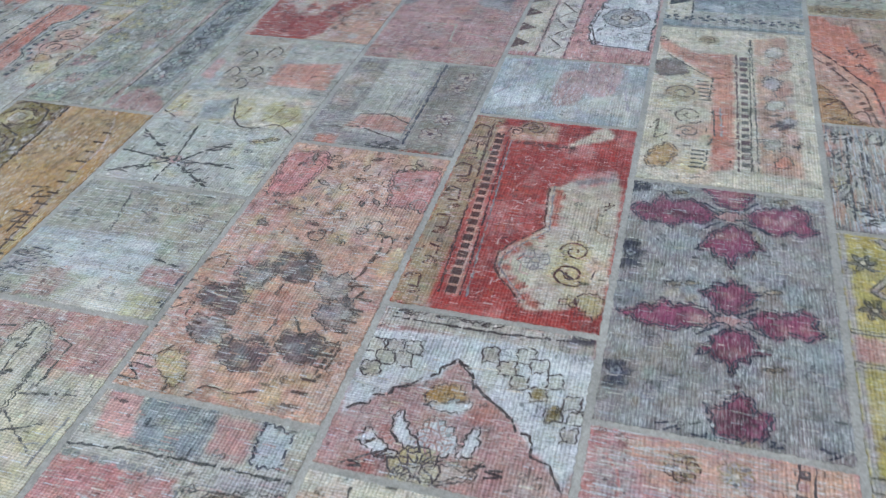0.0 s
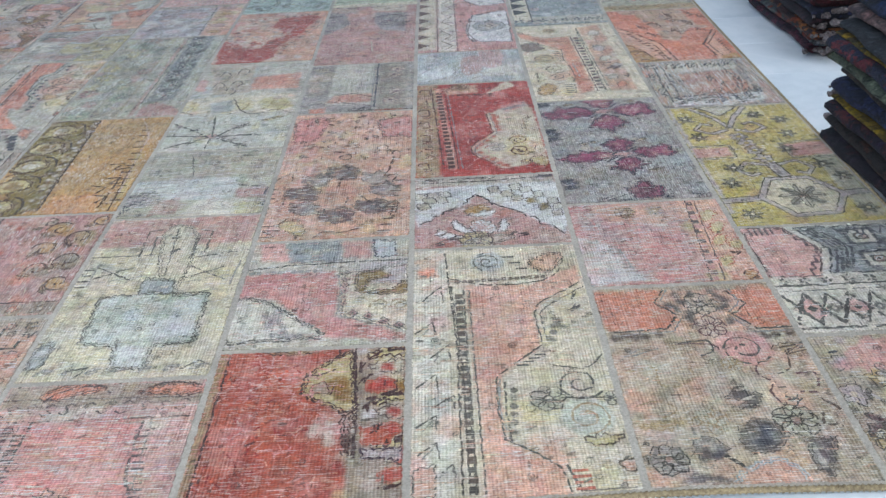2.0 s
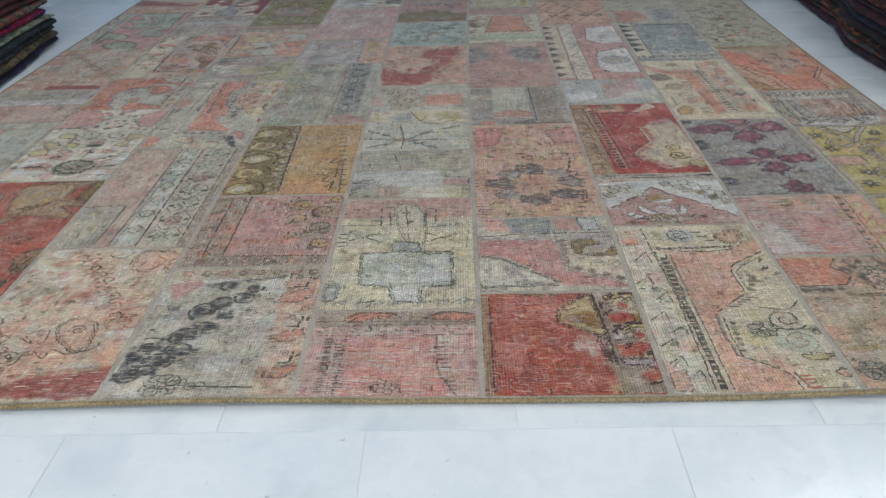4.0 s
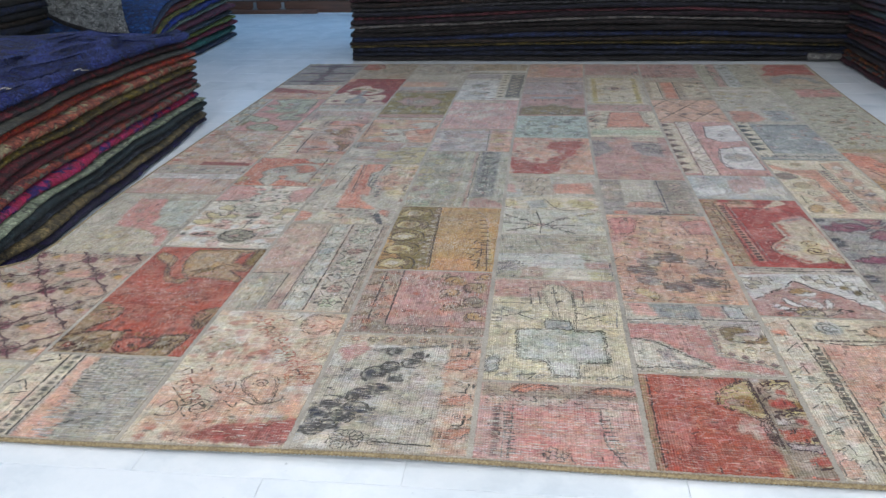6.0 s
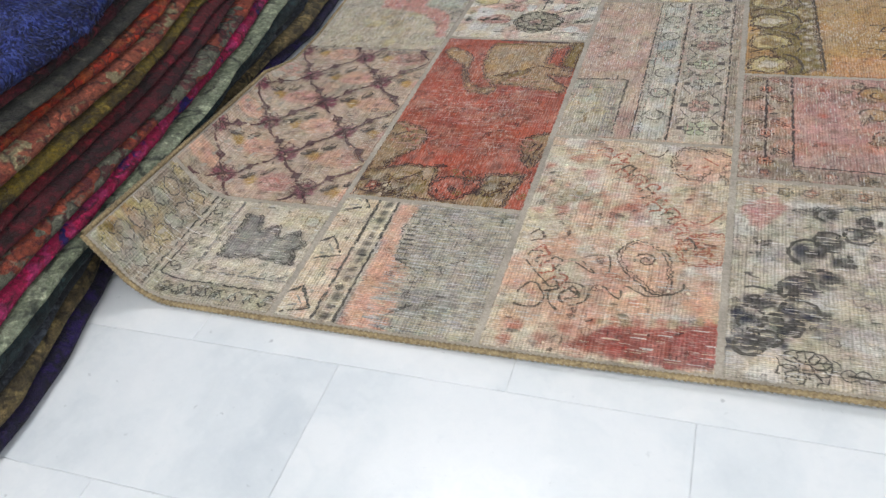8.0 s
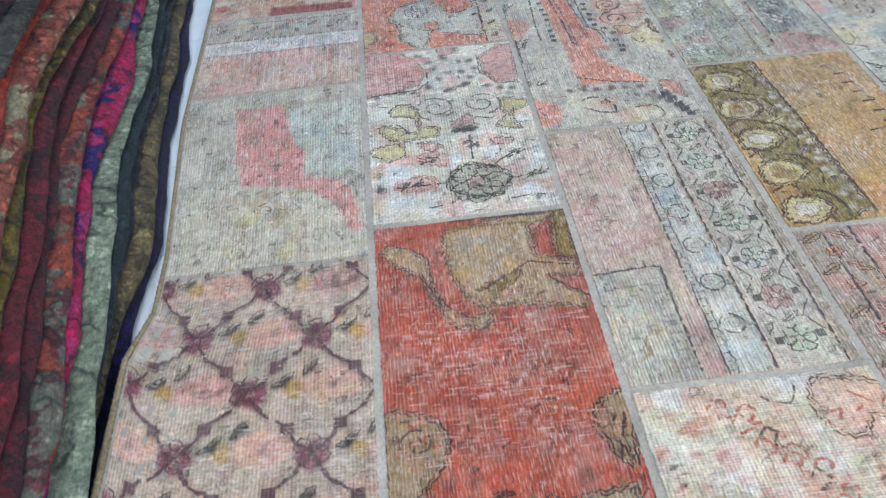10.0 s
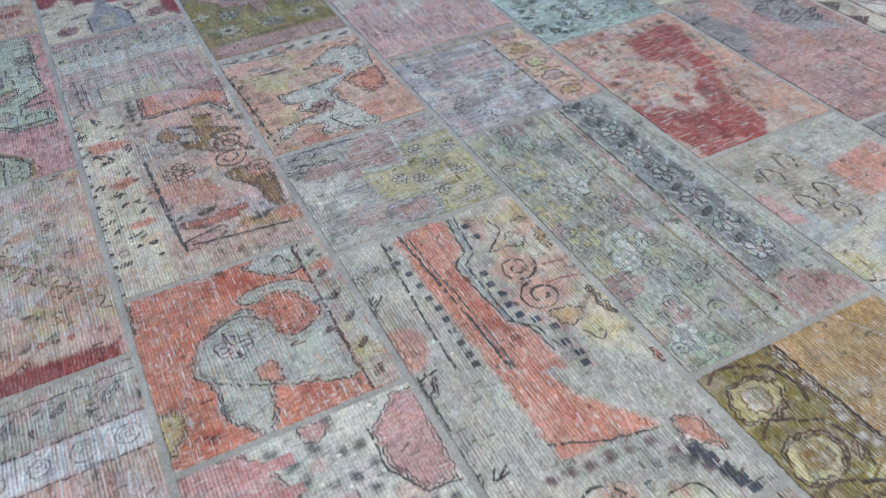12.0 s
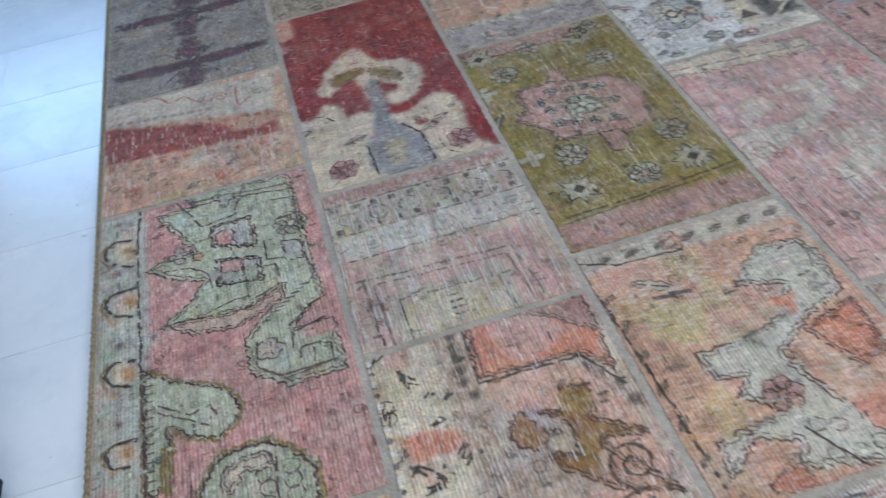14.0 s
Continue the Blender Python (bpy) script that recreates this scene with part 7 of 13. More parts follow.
p.rect(0, 0, 0.33, 0.36, "pg").clouds(0, 0, 0.3, 0.34, ("hy", "gg", "cr", "pm"), 16, 0.015, 0.035, 0.6).line([(0, 0.36), (0.3, 0.37), (0.33, 0.36), (0.32, 0.02)], "dg", 0.006).line([(0.04, 0.3), (0.25, 0.31), (0.25, 0)], "gr", 0.006).row("dash", (0.28, 0.02), (0.28, 0.34), 12, 0.012, "wg").scatter(["ring", "dash"], ["tn", "gr"], 14, 0.03, 0.03, 0.22, 0.28, 0.008, 0.014).bare(420, False, ("wh", "lp", "iv"))

p = patch(2, 1.888, 2.7, "pg", False)
p.trace, p.worn = 0.06, 0.38
p.clouds(0, 0, 0.24, 1, ("cr", "iv", "pg", "be"), 30, 0.02, 0.05, 0.6)
p.shape([(0.66, 1), (0.66, 0.7), (0.76, 0.6), (0.76, 0.45), (1, 0.33), (1, 1)], "cr").clouds(0.72, 0.45, 1, 1, ("cy", "hy", "oc", "ap", "pe"), 34, 0.018, 0.045, 0.6)
p.shape([(0.43, 1), (0.58, 0.99), (0.58, 0.88), (0.48, 0.81), (0.51, 0.59), (0.59, 0.55), (0.6, 0.42), (0.39, 0.45), (0.37, 0.99)], "og")
p.mottle(0.44, 0.47, 0.52, 0.99, ('bk', 'og', 'sa'), 22, 0.015, 0.04, 0.45)
p.shape([(0.29, 0.99), (0.52, 0.97), (0.49, 0.86), (0.42, 0.79), (0.42, 0.62), (0.48, 0.55), (0.55, 0.35), (0.76, 0.21), (0.67, 0.21), (0.33, 0.23), (0.32, 0.42)], "og")
p.mottle(0.44, 0.21, 0.59, 0.55, ('bk', 'og', 'sa'), 14, 0.015, 0.04, 0.45)
p.shape([(0.81, 0.21), (0.92, 0.19), (0.93, 0.09), (0.81, 0.15)], "og", "dg", 0.004)
p.line([(0.61, 0.99), (0.57, 0.85), (0.5, 0.83), (0.48, 0.81), (0.52, 0.6), (0.6, 0.55), (0.61, 0.47)], "ch", 0.005)
p.line([(0.65, 0.99), (0.61, 0.84), (0.53, 0.81), (0.54, 0.59), (0.62, 0.55), (0.65, 0.47)], "ch", 0.005)
p.line([(0.63, 0.99), (0.59, 0.84), (0.51, 0.82), (0.53, 0.6)], "bb", 0.006)
p.line([(0.33, 0.99), (0.38, 0.63), (0.39, 0.47)], "ch", 0.007)
p.line([(0.36, 0.99), (0.41, 0.63), (0.41, 0.47)], "dg", 0.005)
p.line([(0.23, 0.99), (0.19, 0.69), (0.18, 0.52)], "ch", 0.006)
p.mark("box", 0.25, 0.96, 0.0068, "dg", "", 0.0)
p.mark("box", 0.24, 0.9, 0.0068, "dg", "", 0.0)
p.mark("box", 0.26, 0.85, 0.0068, "dg", "", 0.0)
p.mark("box", 0.27, 0.8, 0.0068, "dg", "", 0.0)
p.mark("box", 0.27, 0.75, 0.0068, "dg", "", 0.0)
p.mark("box", 0.28, 0.71, 0.0068, "dg", "", 0.0)
p.mark("box", 0.28, 0.67, 0.0068, "dg", "", 0.0)
p.mark("box", 0.27, 0.63, 0.0068, "dg", "", 0.0)
p.mark("box", 0.27, 0.59, 0.0068, "dg", "", 0.0)
p.mark("box", 0.27, 0.55, 0.0068, "dg", "", 0.0)
p.mark("box", 0.27, 0.52, 0.0068, "dg", "", 0.0)
p.shape([(0.68, 0.96), (0.72, 0.94), (0.7, 0.91), (0.66, 0.93)], "dp")
p.mark("box", 0.67, 0.94, 0.0075, "nv", "", 0.0)
p.shape([(0.69, 0.91), (0.73, 0.88), (0.71, 0.86), (0.67, 0.88)], "dp")
p.mark("box", 0.68, 0.89, 0.0075, "nv", "", 0.0)
p.shape([(0.59, 0.78), (0.63, 0.75), (0.61, 0.73), (0.57, 0.75)], "dp")
p.mark("box", 0.58, 0.76, 0.0075, "nv", "", 0.0)
p.shape([(0.58, 0.73), (0.62, 0.71), (0.6, 0.69), (0.57, 0.71)], "dp")
p.mark("box", 0.57, 0.72, 0.0075, "nv", "", 0.0)
p.shape([(0.6, 0.7), (0.64, 0.68), (0.62, 0.66), (0.58, 0.67)], "dp")
p.mark("box", 0.59, 0.68, 0.0075, "nv", "", 0.0)
p.shape([(0.59, 0.66), (0.63, 0.64), (0.61, 0.62), (0.58, 0.63)], "dp")
p.mark("box", 0.58, 0.64, 0.0075, "nv", "", 0.0)
p.shape([(0.6, 0.62), (0.63, 0.6), (0.61, 0.58), (0.58, 0.59)], "dp")
p.mark("box", 0.59, 0.6, 0.0075, "nv", "", 0.0)
p.shape([(0.65, 0.58), (0.69, 0.56), (0.67, 0.54), (0.63, 0.56)], "dp")
p.mark("box", 0.64, 0.57, 0.0075, "nv", "", 0.0)
p.shape([(0.71, 0.54), (0.74, 0.52), (0.72, 0.5), (0.69, 0.52)], "dp")
p.mark("box", 0.69, 0.53, 0.0075, "nv", "", 0.0)
p.shape([(0.69, 0.49), (0.73, 0.48), (0.71, 0.46), (0.68, 0.47)], "dp")
p.mark("box", 0.68, 0.48, 0.0075, "nv", "", 0.0)
p.shape([(0.71, 0.46), (0.74, 0.44), (0.72, 0.42), (0.69, 0.44)], "dp")
p.mark("box", 0.7, 0.44, 0.0075, "nv", "", 0.0)
p.shape([(0.7, 0.42), (0.73, 0.4), (0.72, 0.39), (0.68, 0.4)], "dp")
p.mark("box", 0.69, 0.41, 0.0075, "nv", "", 0.0)
p.scroll(0.74, 0.74, 0.04, "br", 0.006, 2, 1.7, "ap", 1)
p.scroll(0.75, 0.63, 0.044, "br", 0.006, 0, 1.8, "ap", -1)
p.curve([(0.79, 0.93), (0.81, 0.88), (0.68, 0.82), (0.79, 0.82), (0.85, 0.8), (0.88, 0.85)], "br", 0.005)
p.shape([(0.81, 0.86), (0.88, 0.85), (0.88, 0.81), (0.82, 0.81)], "cr", "br", 0.004, smooth=True)
p.line([(0.94, 0.92), (0.98, 0.89)], "br", 0.006)
p.shape([(0.96, 0.84), (1, 0.84), (0.98, 0.77), (0.95, 0.77)], "oc", "br", 0.006, smooth=True)
p.shape([(0.71, 0.57), (0.81, 0.57), (0.86, 0.54), (0.76, 0.52)], "oc", "br", 0.005, smooth=True, alpha=0.8)
p.shape([(0.97, 0.6), (0.98, 0.5), (0.95, 0.53), (0.96, 0.58)], "oc", "br", 0.006, smooth=True)
p.shape([(0.96, 0.69), (1, 0.68), (0.97, 0.66)], "dg")
p.curve([(0.86, 0.72), (0.98, 0.71), (1.02, 0.73)], "bk", 0.005)
p.curve([(0.81, 0.66), (0.95, 0.65), (1, 0.63)], "bk", 0.005)
p.curve([(0.79, 0.49), (0.83, 0.45), (0.87, 0.46)], "br", 0.005)
p.shape([(0.99, 0.46), (0.99, 0.43), (0.96, 0.43)], "br")
p.shape([(0.98, 0.38), (1.01, 0.37), (1, 0.33), (0.97, 0.34)], "dr", "br", 0.005)
p.shape([(-0.06, 0.69), (0.12, 0.68), (0.11, 0.58), (-0.06, 0.57)], "sa", smooth=True, alpha=0.9)
p.mark("ring", -0.01, 0.62, 0.013, "dg", "", 0.0)
p.petals(0.01, 0.89, 0.018, 5, "pg", "dg", "cr")
p.ticks([(-0.01, 0.79), (-0, 0.77)], "ch", 0.03, 0.8)
p.line([(-0.02, 0.82), (0, 0.67)], "ch", 0.005)
p.ticks([(0.02, 0.53), (0.05, 0.5)], "ch", 0.026, 0.8)
p.line([(0.01, 0.55), (0.01, 0.39)], "ch", 0.005)
p.shape([(-0.06, 0.15), (0.1, 0.15), (0.13, 0.05), (-0.06, 0.02), (-0.1, 0.09)], "og", smooth=True, alpha=0.95)
p.mark("ring", 0, 0.08, 0.014, "dg", "", 0.0)
p.ticks([(0, 0.26), (0.08, 0.26)], "ch", 0.02, 0.6)
p.line([(-0.03, 0.29), (-0.01, 0.15)], "ch", 0.005)
p.line([(0.31, 0.27), (0.55, 0.22), (0.75, 0.2)], "ch", 0.005)
p.row("dot", (0.2, 0.2), (0.72, 0.18), 6, 0.012, "pl", "", 0.0, "")
p.row("dot", (0.73, 0.16), (0.91, -0.02), 6, 0.012, "pl", "", 0, "ch")
p.shape([(0.2, 0.2), (0.91, 0.01), (0.87, -0.04), (0.58, -0.01), (0.17, 0.04)], "cr", alpha=0.7)
p.mottle(0.23, -0.05, 0.75, 0.19, ('ap', 'hy', 'pe'), 12, 0.015, 0.04, 0.6)
p.curve([(0.27, 0.13), (0.37, 0.15), (0.46, 0.11), (0.46, 0.06), (0.36, 0.07), (0.29, 0.1)], "ch", 0.006)
p.curve([(0.58, 0.07), (0.7, 0.07), (0.74, 0.02), (0.64, -0.01)], "br", 0.005)
p.row("box", (0.8, 0.14), (0.9, -0.01), 5, 0.011, "nv", "", 0.0, "")
p.bare(220, False, ("iv", "cr", "wh"))

p = patch(2, 2.7, 3.092, "pg", True)
p.trace, p.worn = 0.05, 0.42
p.clouds(0, 0, 1, 1, ("pg", "wg", "iv", "pb", "be"), 60, 0.02, 0.05, 0.5)
p.shape([(0.47, 0.97), (0.68, 0.98), (0.63, 0.58), (0.49, 0.61), (0.39, 0.63), (0.39, 0.55), (0.25, 0.54), (0.06, 0.68), (0.1, 0.82), (0.34, 0.74)], "dp")
p.shape([(0.68, 0.98), (0.93, 0.99), (0.92, 0.83), (0.7, 0.81)], "dp", alpha=0.8)
p.mottle(0.26, 0.39, 0.62, 1.18, ('pk', 'ta', 'sa'), 14, 0.015, 0.03, 0.5)
p.shape([(0.67, 0.76), (1.04, 0.76), (1.04, 0.49), (0.99, 0.03), (0.93, -0.03), (0.62, -0.01), (0.66, 0.21), (0.42, 0.23), (0.36, 0.45), (0.38, 0.59), (0.62, 0.55)], "hy", "gr", 0.005)
p.mottle(0.62, -0.07, 0.87, 0.9, ('ol', 'hy', 'go2', 'cr'), 34, 0.012, 0.03, 0.6)
p.shape([(0.39, 0.21), (0.64, 0.19), (0.62, 0), (0.35, 0.04)], "dp", "gr", 0.006)
p.shape([(0.18, 0.32), (0.38, 0.25), (0.34, 0.07), (0.16, 0.13)], "dp", alpha=0.7)
p.shape([(0.05, 1.02), (0.45, 0.99), (0.42, 0.89), (0.04, 0.92)], "li", alpha=0.8)
p.shape([(0, 0.67), (0.35, 0.65), (0.21, 0.45), (0.3, 0.4), (0.27, 0.31), (0.04, 0.32)], "iv", alpha=0.8)
p.line([(0.62, 0.87), (0.62, 0.59), (0.42, 0.61), (0.35, 0.55)], "gr", 0.006)
p.line([(0.68, 0.86), (0.65, 0.55), (0.43, 0.57)], "wh", 0.007)
p.line([(0.66, 0.21), (0.63, -0.02)], "gr", 0.006)
p.line([(0.12, 0.98), (0.47, 0.96)], "nv", 0.006)
p.line([(-0.01, 0.56), (0.09, 0.03)], "gr", 0.005)
p.petals(0.75, 0.65, 0.018, 6, "cr", "dg", "oc")
p.petals(0.78, 0.46, 0.018, 6, "cr", "dg", "oc")
p.petals(0.66, 0.36, 0.018, 6, "cr", "dg", "oc")
p.petals(0.94, 0.59, 0.018, 6, "cr", "dg", "oc")
p.petals(0.88, 0.33, 0.018, 6, "cr", "dg", "oc")
p.petals(0.86, 0.11, 0.018, 6, "cr", "dg", "oc")
p.petals(0.72, 0.21, 0.018, 6, "cr", "dg", "oc")
p.petals(0.55, 0.42, 0.018, 6, "cr", "dg", "oc")
p.ticks([(0.09, 0.83), (0.17, 0.82), (0.26, 0.82), (0.1, 0.93), (0.18, 0.91), (0.03, 0.78), (0.09, 0.76)], "nv", 0.022, 0.2)
p.ticks([(-0.01, 0.52), (0, 0.41), (-0, 0.27), (0.08, 0.34), (0.05, 0.12)], "gr", 0.02, 0.9)
p.bare(380, True, ("wh", "iv", "pg"), length=0.03)

p = patch(2, 3.092, 3.633, "pe", True)
p.trace, p.worn = 0.03, 0.42
p.clouds(0, 0, 1, 1, ("pe", "hy", "ap", "gp", "oc"), 60, 0.02, 0.06, 0.5).rect(0, 0.9, 1, 1, "pg").row("leaf", (0.04, 0.95), (1, 0.95), 7, 0.016, "dg", "dg", 0.4).mark("rose", 0.44, 0.95, 0.026, "sa", "dg")
p.line([(-0, 0.97), (0.15, 0.92), (0.46, 0.9)], "ch", 0.005)
p.shape([(0.05, 0.93), (0.31, 0.91), (0.06, 0.79), (0.03, 0.83)], "ap", alpha=0.7)
p.shape([(0.17, 0.71), (0.41, 0.67), (0.29, 0.51), (0.11, 0.59)], "hy", alpha=0.8)
p.mark("leaf", 0.24, 0.79, 0.036, "gg", "dg", -0.5)
for u, v in [(0.33, 0.73), (0.26, 0.73)]:
    p.mark("dash", u, v, 0.02, "dg", "", -0.2)
p.line([(-0.01, 0.96), (0.03, 0.48), (0.05, 0.07)], "ch", 0.007)
p.shape([(0.94, 0.8), (0.75, 0.82), (0.55, 0.69), (0.75, 0.64), (0.63, 0.53), (0.44, 0.49), (0.23, 0.49), (0.24, 0.38), (0.36, 0.37), (0.28, 0.31), (0.41, 0.23), (0.11, 0.2), (0.08, 0.08), (0.25, 0.18), (0.39, 0.13), (0.31, 0.05), (0.44, 0.04), (0.66, -0.02), (0.71, 0.05), (0.6, 0.26), (0.54, 0.4), (0.74, 0.5), (0.94, 0.55), (0.98, 0.72)], "ic", "br", 0.005, inner="dg", gap=0.008)
p.shape([(0.68, 0.46), (0.95, 0.52), (0.92, 0.31), (0.78, 0.28)], "og", "dg", 0.005)
p.shape([(0.63, 0.19), (0.81, 0.19), (0.74, 0.07), (0.66, 0.1)], "og")
p.shape([(0.2, 0.05), (0.34, 0.07), (0.35, -0), (0.2, 0.01)], "og", "dg", 0.004)
p.shape([(0.64, 0.6), (0.76, 0.6), (0.69, 0.52)], "og")
p.petals(0.44, 0.28, 0.032, 6, "dp", "br", "sa")
p.line([(0.43, 0.16), (0.55, -0)], "ch", 0.005)
for u, v in [(0.48, 0.16), (0.47, 0.06), (0.55, 0.14), (0.56, 0.05), (0.58, 0.01), (0.64, 0.06)]:
    p.mark("ring", u, v, 0.012, "dg", "", 0.0)
p.curve([(0.83, 0.78), (0.93, 0.78), (0.91, 0.67), (0.82, 0.65)], "dg", 0.005)
p.ticks([(0.48, 0.49), (0.24, 0.18)], "dg", 0.014, 0.6)
p.row("leaf", (0.04, 0.1), (0.04, 0.85), 6, 0.016, "tn", "dg", 0.8).bare(160, True)

p = patch(2, 3.633, 4.4, "go2", False)
p.trace, p.worn = 0.03, 0.4
p.clouds(0, 0.1, 1, 1, ("ol", "go2", "oo", "tn"), 60, 0.02, 0.06, 0.45)
p.rect(0, 0, 1, 0.1, "dp").line([(0.06, 0.12), (0.5, 0.125), (1, 0.15)], "ch", 0.005).line([(0.04, 0.1), (1, 0.13)], "dg", 0.004).row("curl", (0.05, 0.03), (1, 0.05), 9, 0.012, "gr").rect(0, 0.92, 0.9, 1, "dp").line([(0, 0.93), (0.95, 0.93)], "dg", 0.004).row("dash", (0, 0.97), (0.9, 0.97), 9, 0.014, "gr")
p.shape([(0.19, 0.71), (0.39, 0.71), (0.44, 0.76), (0.51, 0.76), (0.51, 0.69), (0.74, 0.67), (0.88, 0.55), (0.82, 0.52), (0.78, 0.4), (0.61, 0.39), (0.52, 0.38), (0.49, 0.41), (0.26, 0.42), (0.23, 0.49), (0.1, 0.56), (0.18, 0.6)], "dp", "dg", 0.005)
p.line([(0.44, 0.87), (0.45, 0.79)], "ch", 0.005)
p.shape([(0.42, 0.77), (0.5, 0.77), (0.51, 0.69), (0.4, 0.71)], "dp", "dg", 0.004)
p.shape([(0.47, 0.41), (0.6, 0.4), (0.57, 0.31), (0.48, 0.32)], "dp", "ch", 0.005)
p.shape([(0.38, 0.6), (0.58, 0.58), (0.61, 0.51), (0.39, 0.51)], "pg", "dg", 0.004)
p.petals(0.49, 0.56, 0.036, 6, "pm", "dg", "cr")
for u, v in [(0.37, 0.66), (0.47, 0.65), (0.57, 0.64), (0.64, 0.62), (0.28, 0.62), (0.31, 0.57), (0.32, 0.5), (0.41, 0.49), (0.5, 0.47), (0.6, 0.46), (0.66, 0.54)]:
    p.petals(u, v, 0.014, 5, "pb", "dg", "dp")
for u, v in [(0.19, 0.81), (0.27, 0.35), (0.54, 0.2), (0.82, 0.34), (0.8, 0.96), (0.76, 0.77)]:
    p.petals(u, v, 0.034, 8, "gg", "ch", "dp")
p.petals(0.41, 0.92, 0.028, 6, "gg", "ch", "dp")
for u, v in [(0.1, 0.93), (0.2, 0.21), (0.81, 0.21), (0.73, 0.91)]:
    p.mark("star", u, v, 0.045, "gg", "ch", 0.0)
for u, v in [(0.03, 0.73), (0.07, 0.38)]:
    p.mark("plus", u, v, 0.028, "gg", "ch", 0.0)
p.mark("leaf", 0.01, 0.58, 0.03, "gg", "ch", 0.9)
p.line([(-0.02, 0.3), (-0.02, 0.12)], "ch", 0.008)
p.bare(200, False, ("hy", "cr", "tn"), 0.4, 0.2, 1, 0.95, 0.03)

p = patch(2, 4.40, 5.385, "pg", False)
p.rect(0, 0, 1, 0.1, "li").rect(0, 0.12, 0.75, 0.3, "pe").scatter(["dash"], ["iv", "wh", "pk"], 110, r0=0.008, r1=0.02).row("flw", (0, 0.4), (1, 0.42), 6, 0.02, "iv", "gr").rect(0, 0.5, 1, 0.56, "iv").scatter(["rose", "curl"], ["gr", "be", "pk", "gg"], 50, 0, 0.55, 1, 1, 0.01, 0.028).line([(0.66, 0.55), (0.66, 1)], "dg", 0.005).bare(160, False)

# fourth column
p = patch(3, 0.455, 1.022, "pg", True)
p.trace, p.worn = 0.15, 0.5
p.clouds(0, 0, 0.76, 0.9, ("iv", "cr", "pg", "wh", "li"), 70, 0.02, 0.06, 0.5).rect(0, 0.9, 1, 1, "be").row("rose", (0.05, 0.95), (1, 0.95), 8, 0.014, "sa", "dg", 0.0, "tn")
p.shape([(0.01, 0.83), (0.18, 0.92), (0.24, 0.85), (0.11, 0.7)], "pk")
p.layer()
p.clouds(0.02, 0.21, 0.14, 0.29, ("nv", "ch", "dg"), 9, 0.009, 0.022, 0.85).scroll(0.08, 0.25, 0.037, "ch", 0.009, 0.7, 1.2)
p.layer()
p.clouds(0.06, 0.31, 0.18, 0.39, ("nv", "ch", "dg"), 9, 0.009, 0.022, 0.85).scroll(0.12, 0.35, 0.037, "ch", 0.009, 1.1, 1.2)
p.layer()
p.clouds(0.01, 0.11, 0.13, 0.18, ("nv", "ch", "dg"), 9, 0.009, 0.022, 0.85).scroll(0.07, 0.14, 0.037, "ch", 0.009, 0.6, 1.2)
p.layer()
p.clouds(0.17, 0.20, 0.29, 0.27, ("nv", "ch", "dg"), 9, 0.010, 0.026, 0.85).scroll(0.23, 0.23, 0.043, "ch", 0.009, 2.1, 1.2)
p.layer()
p.clouds(0.11, 0.14, 0.23, 0.21, ("nv", "ch", "dg"), 9, 0.006, 0.015, 0.85).scroll(0.17, 0.17, 0.025, "ch", 0.009, 1.5, 1.2)
p.layer()
p.clouds(0.23, 0.40, 0.35, 0.46, ("nv", "ch", "dg"), 9, 0.009, 0.022, 0.85).scroll(0.29, 0.43, 0.037, "ch", 0.009, 2.6, 1.2)
p.layer()
p.clouds(0.24, 0.28, 0.36, 0.34, ("nv", "ch", "dg"), 9, 0.010, 0.026, 0.85).scroll(0.3, 0.31, 0.043, "ch", 0.009, 2.7, 1.2)
p.layer()
p.clouds(0.28, 0.58, 0.40, 0.66, ("nv", "ch", "dg"), 9, 0.011, 0.027, 0.85).scroll(0.34, 0.62, 0.045, "ch", 0.009, 3.1, 1.2)
p.layer()
p.clouds(0.33, 0.44, 0.45, 0.52, ("nv", "ch", "dg"), 9, 0.008, 0.021, 0.85).scroll(0.39, 0.48, 0.035, "ch", 0.009, 3.5, 1.2)
p.layer()
p.clouds(0.37, 0.65, 0.49, 0.72, ("nv", "ch", "dg"), 9, 0.009, 0.022, 0.85).scroll(0.43, 0.69, 0.037, "ch", 0.009, 3.9, 1.2)
p.layer()
p.clouds(0.48, 0.69, 0.60, 0.77, ("nv", "ch", "dg"), 9, 0.008, 0.019, 0.85).scroll(0.54, 0.73, 0.033, "ch", 0.009, 4.9, 1.2)
p.layer()
p.clouds(0.36, 0.79, 0.48, 0.86, ("nv", "ch", "dg"), 9, 0.006, 0.015, 0.85).scroll(0.42, 0.83, 0.025, "ch", 0.009, 3.8, 1.2)
p.layer()
p.clouds(0.53, 0.78, 0.65, 0.85, ("nv", "ch", "dg"), 9, 0.006, 0.015, 0.85).scroll(0.59, 0.81, 0.025, "ch", 0.009, 5.3, 1.2)
p.layer()
p.clouds(0.16, 0.36, 0.28, 0.44, ("nv", "ch", "dg"), 9, 0.005, 0.013, 0.85).scroll(0.22, 0.4, 0.022, "ch", 0.009, 2.0, 1.2)
p.layer()
p.clouds(0.43, 0.55, 0.55, 0.62, ("nv", "ch", "dg"), 9, 0.005, 0.012, 0.85).scroll(0.49, 0.59, 0.020, "ch", 0.009, 4.4, 1.2)
p.clouds(0.05, 0.19, 0.38, 0.34, ('nv', 'dg', 'gr', 'pg'), 26, 0.006, 0.014, 0.7)
p.clouds(0.3, 0.59, 0.64, 0.75, ('nv', 'gr', 'dg', 'pg'), 16, 0.006, 0.014, 0.6)
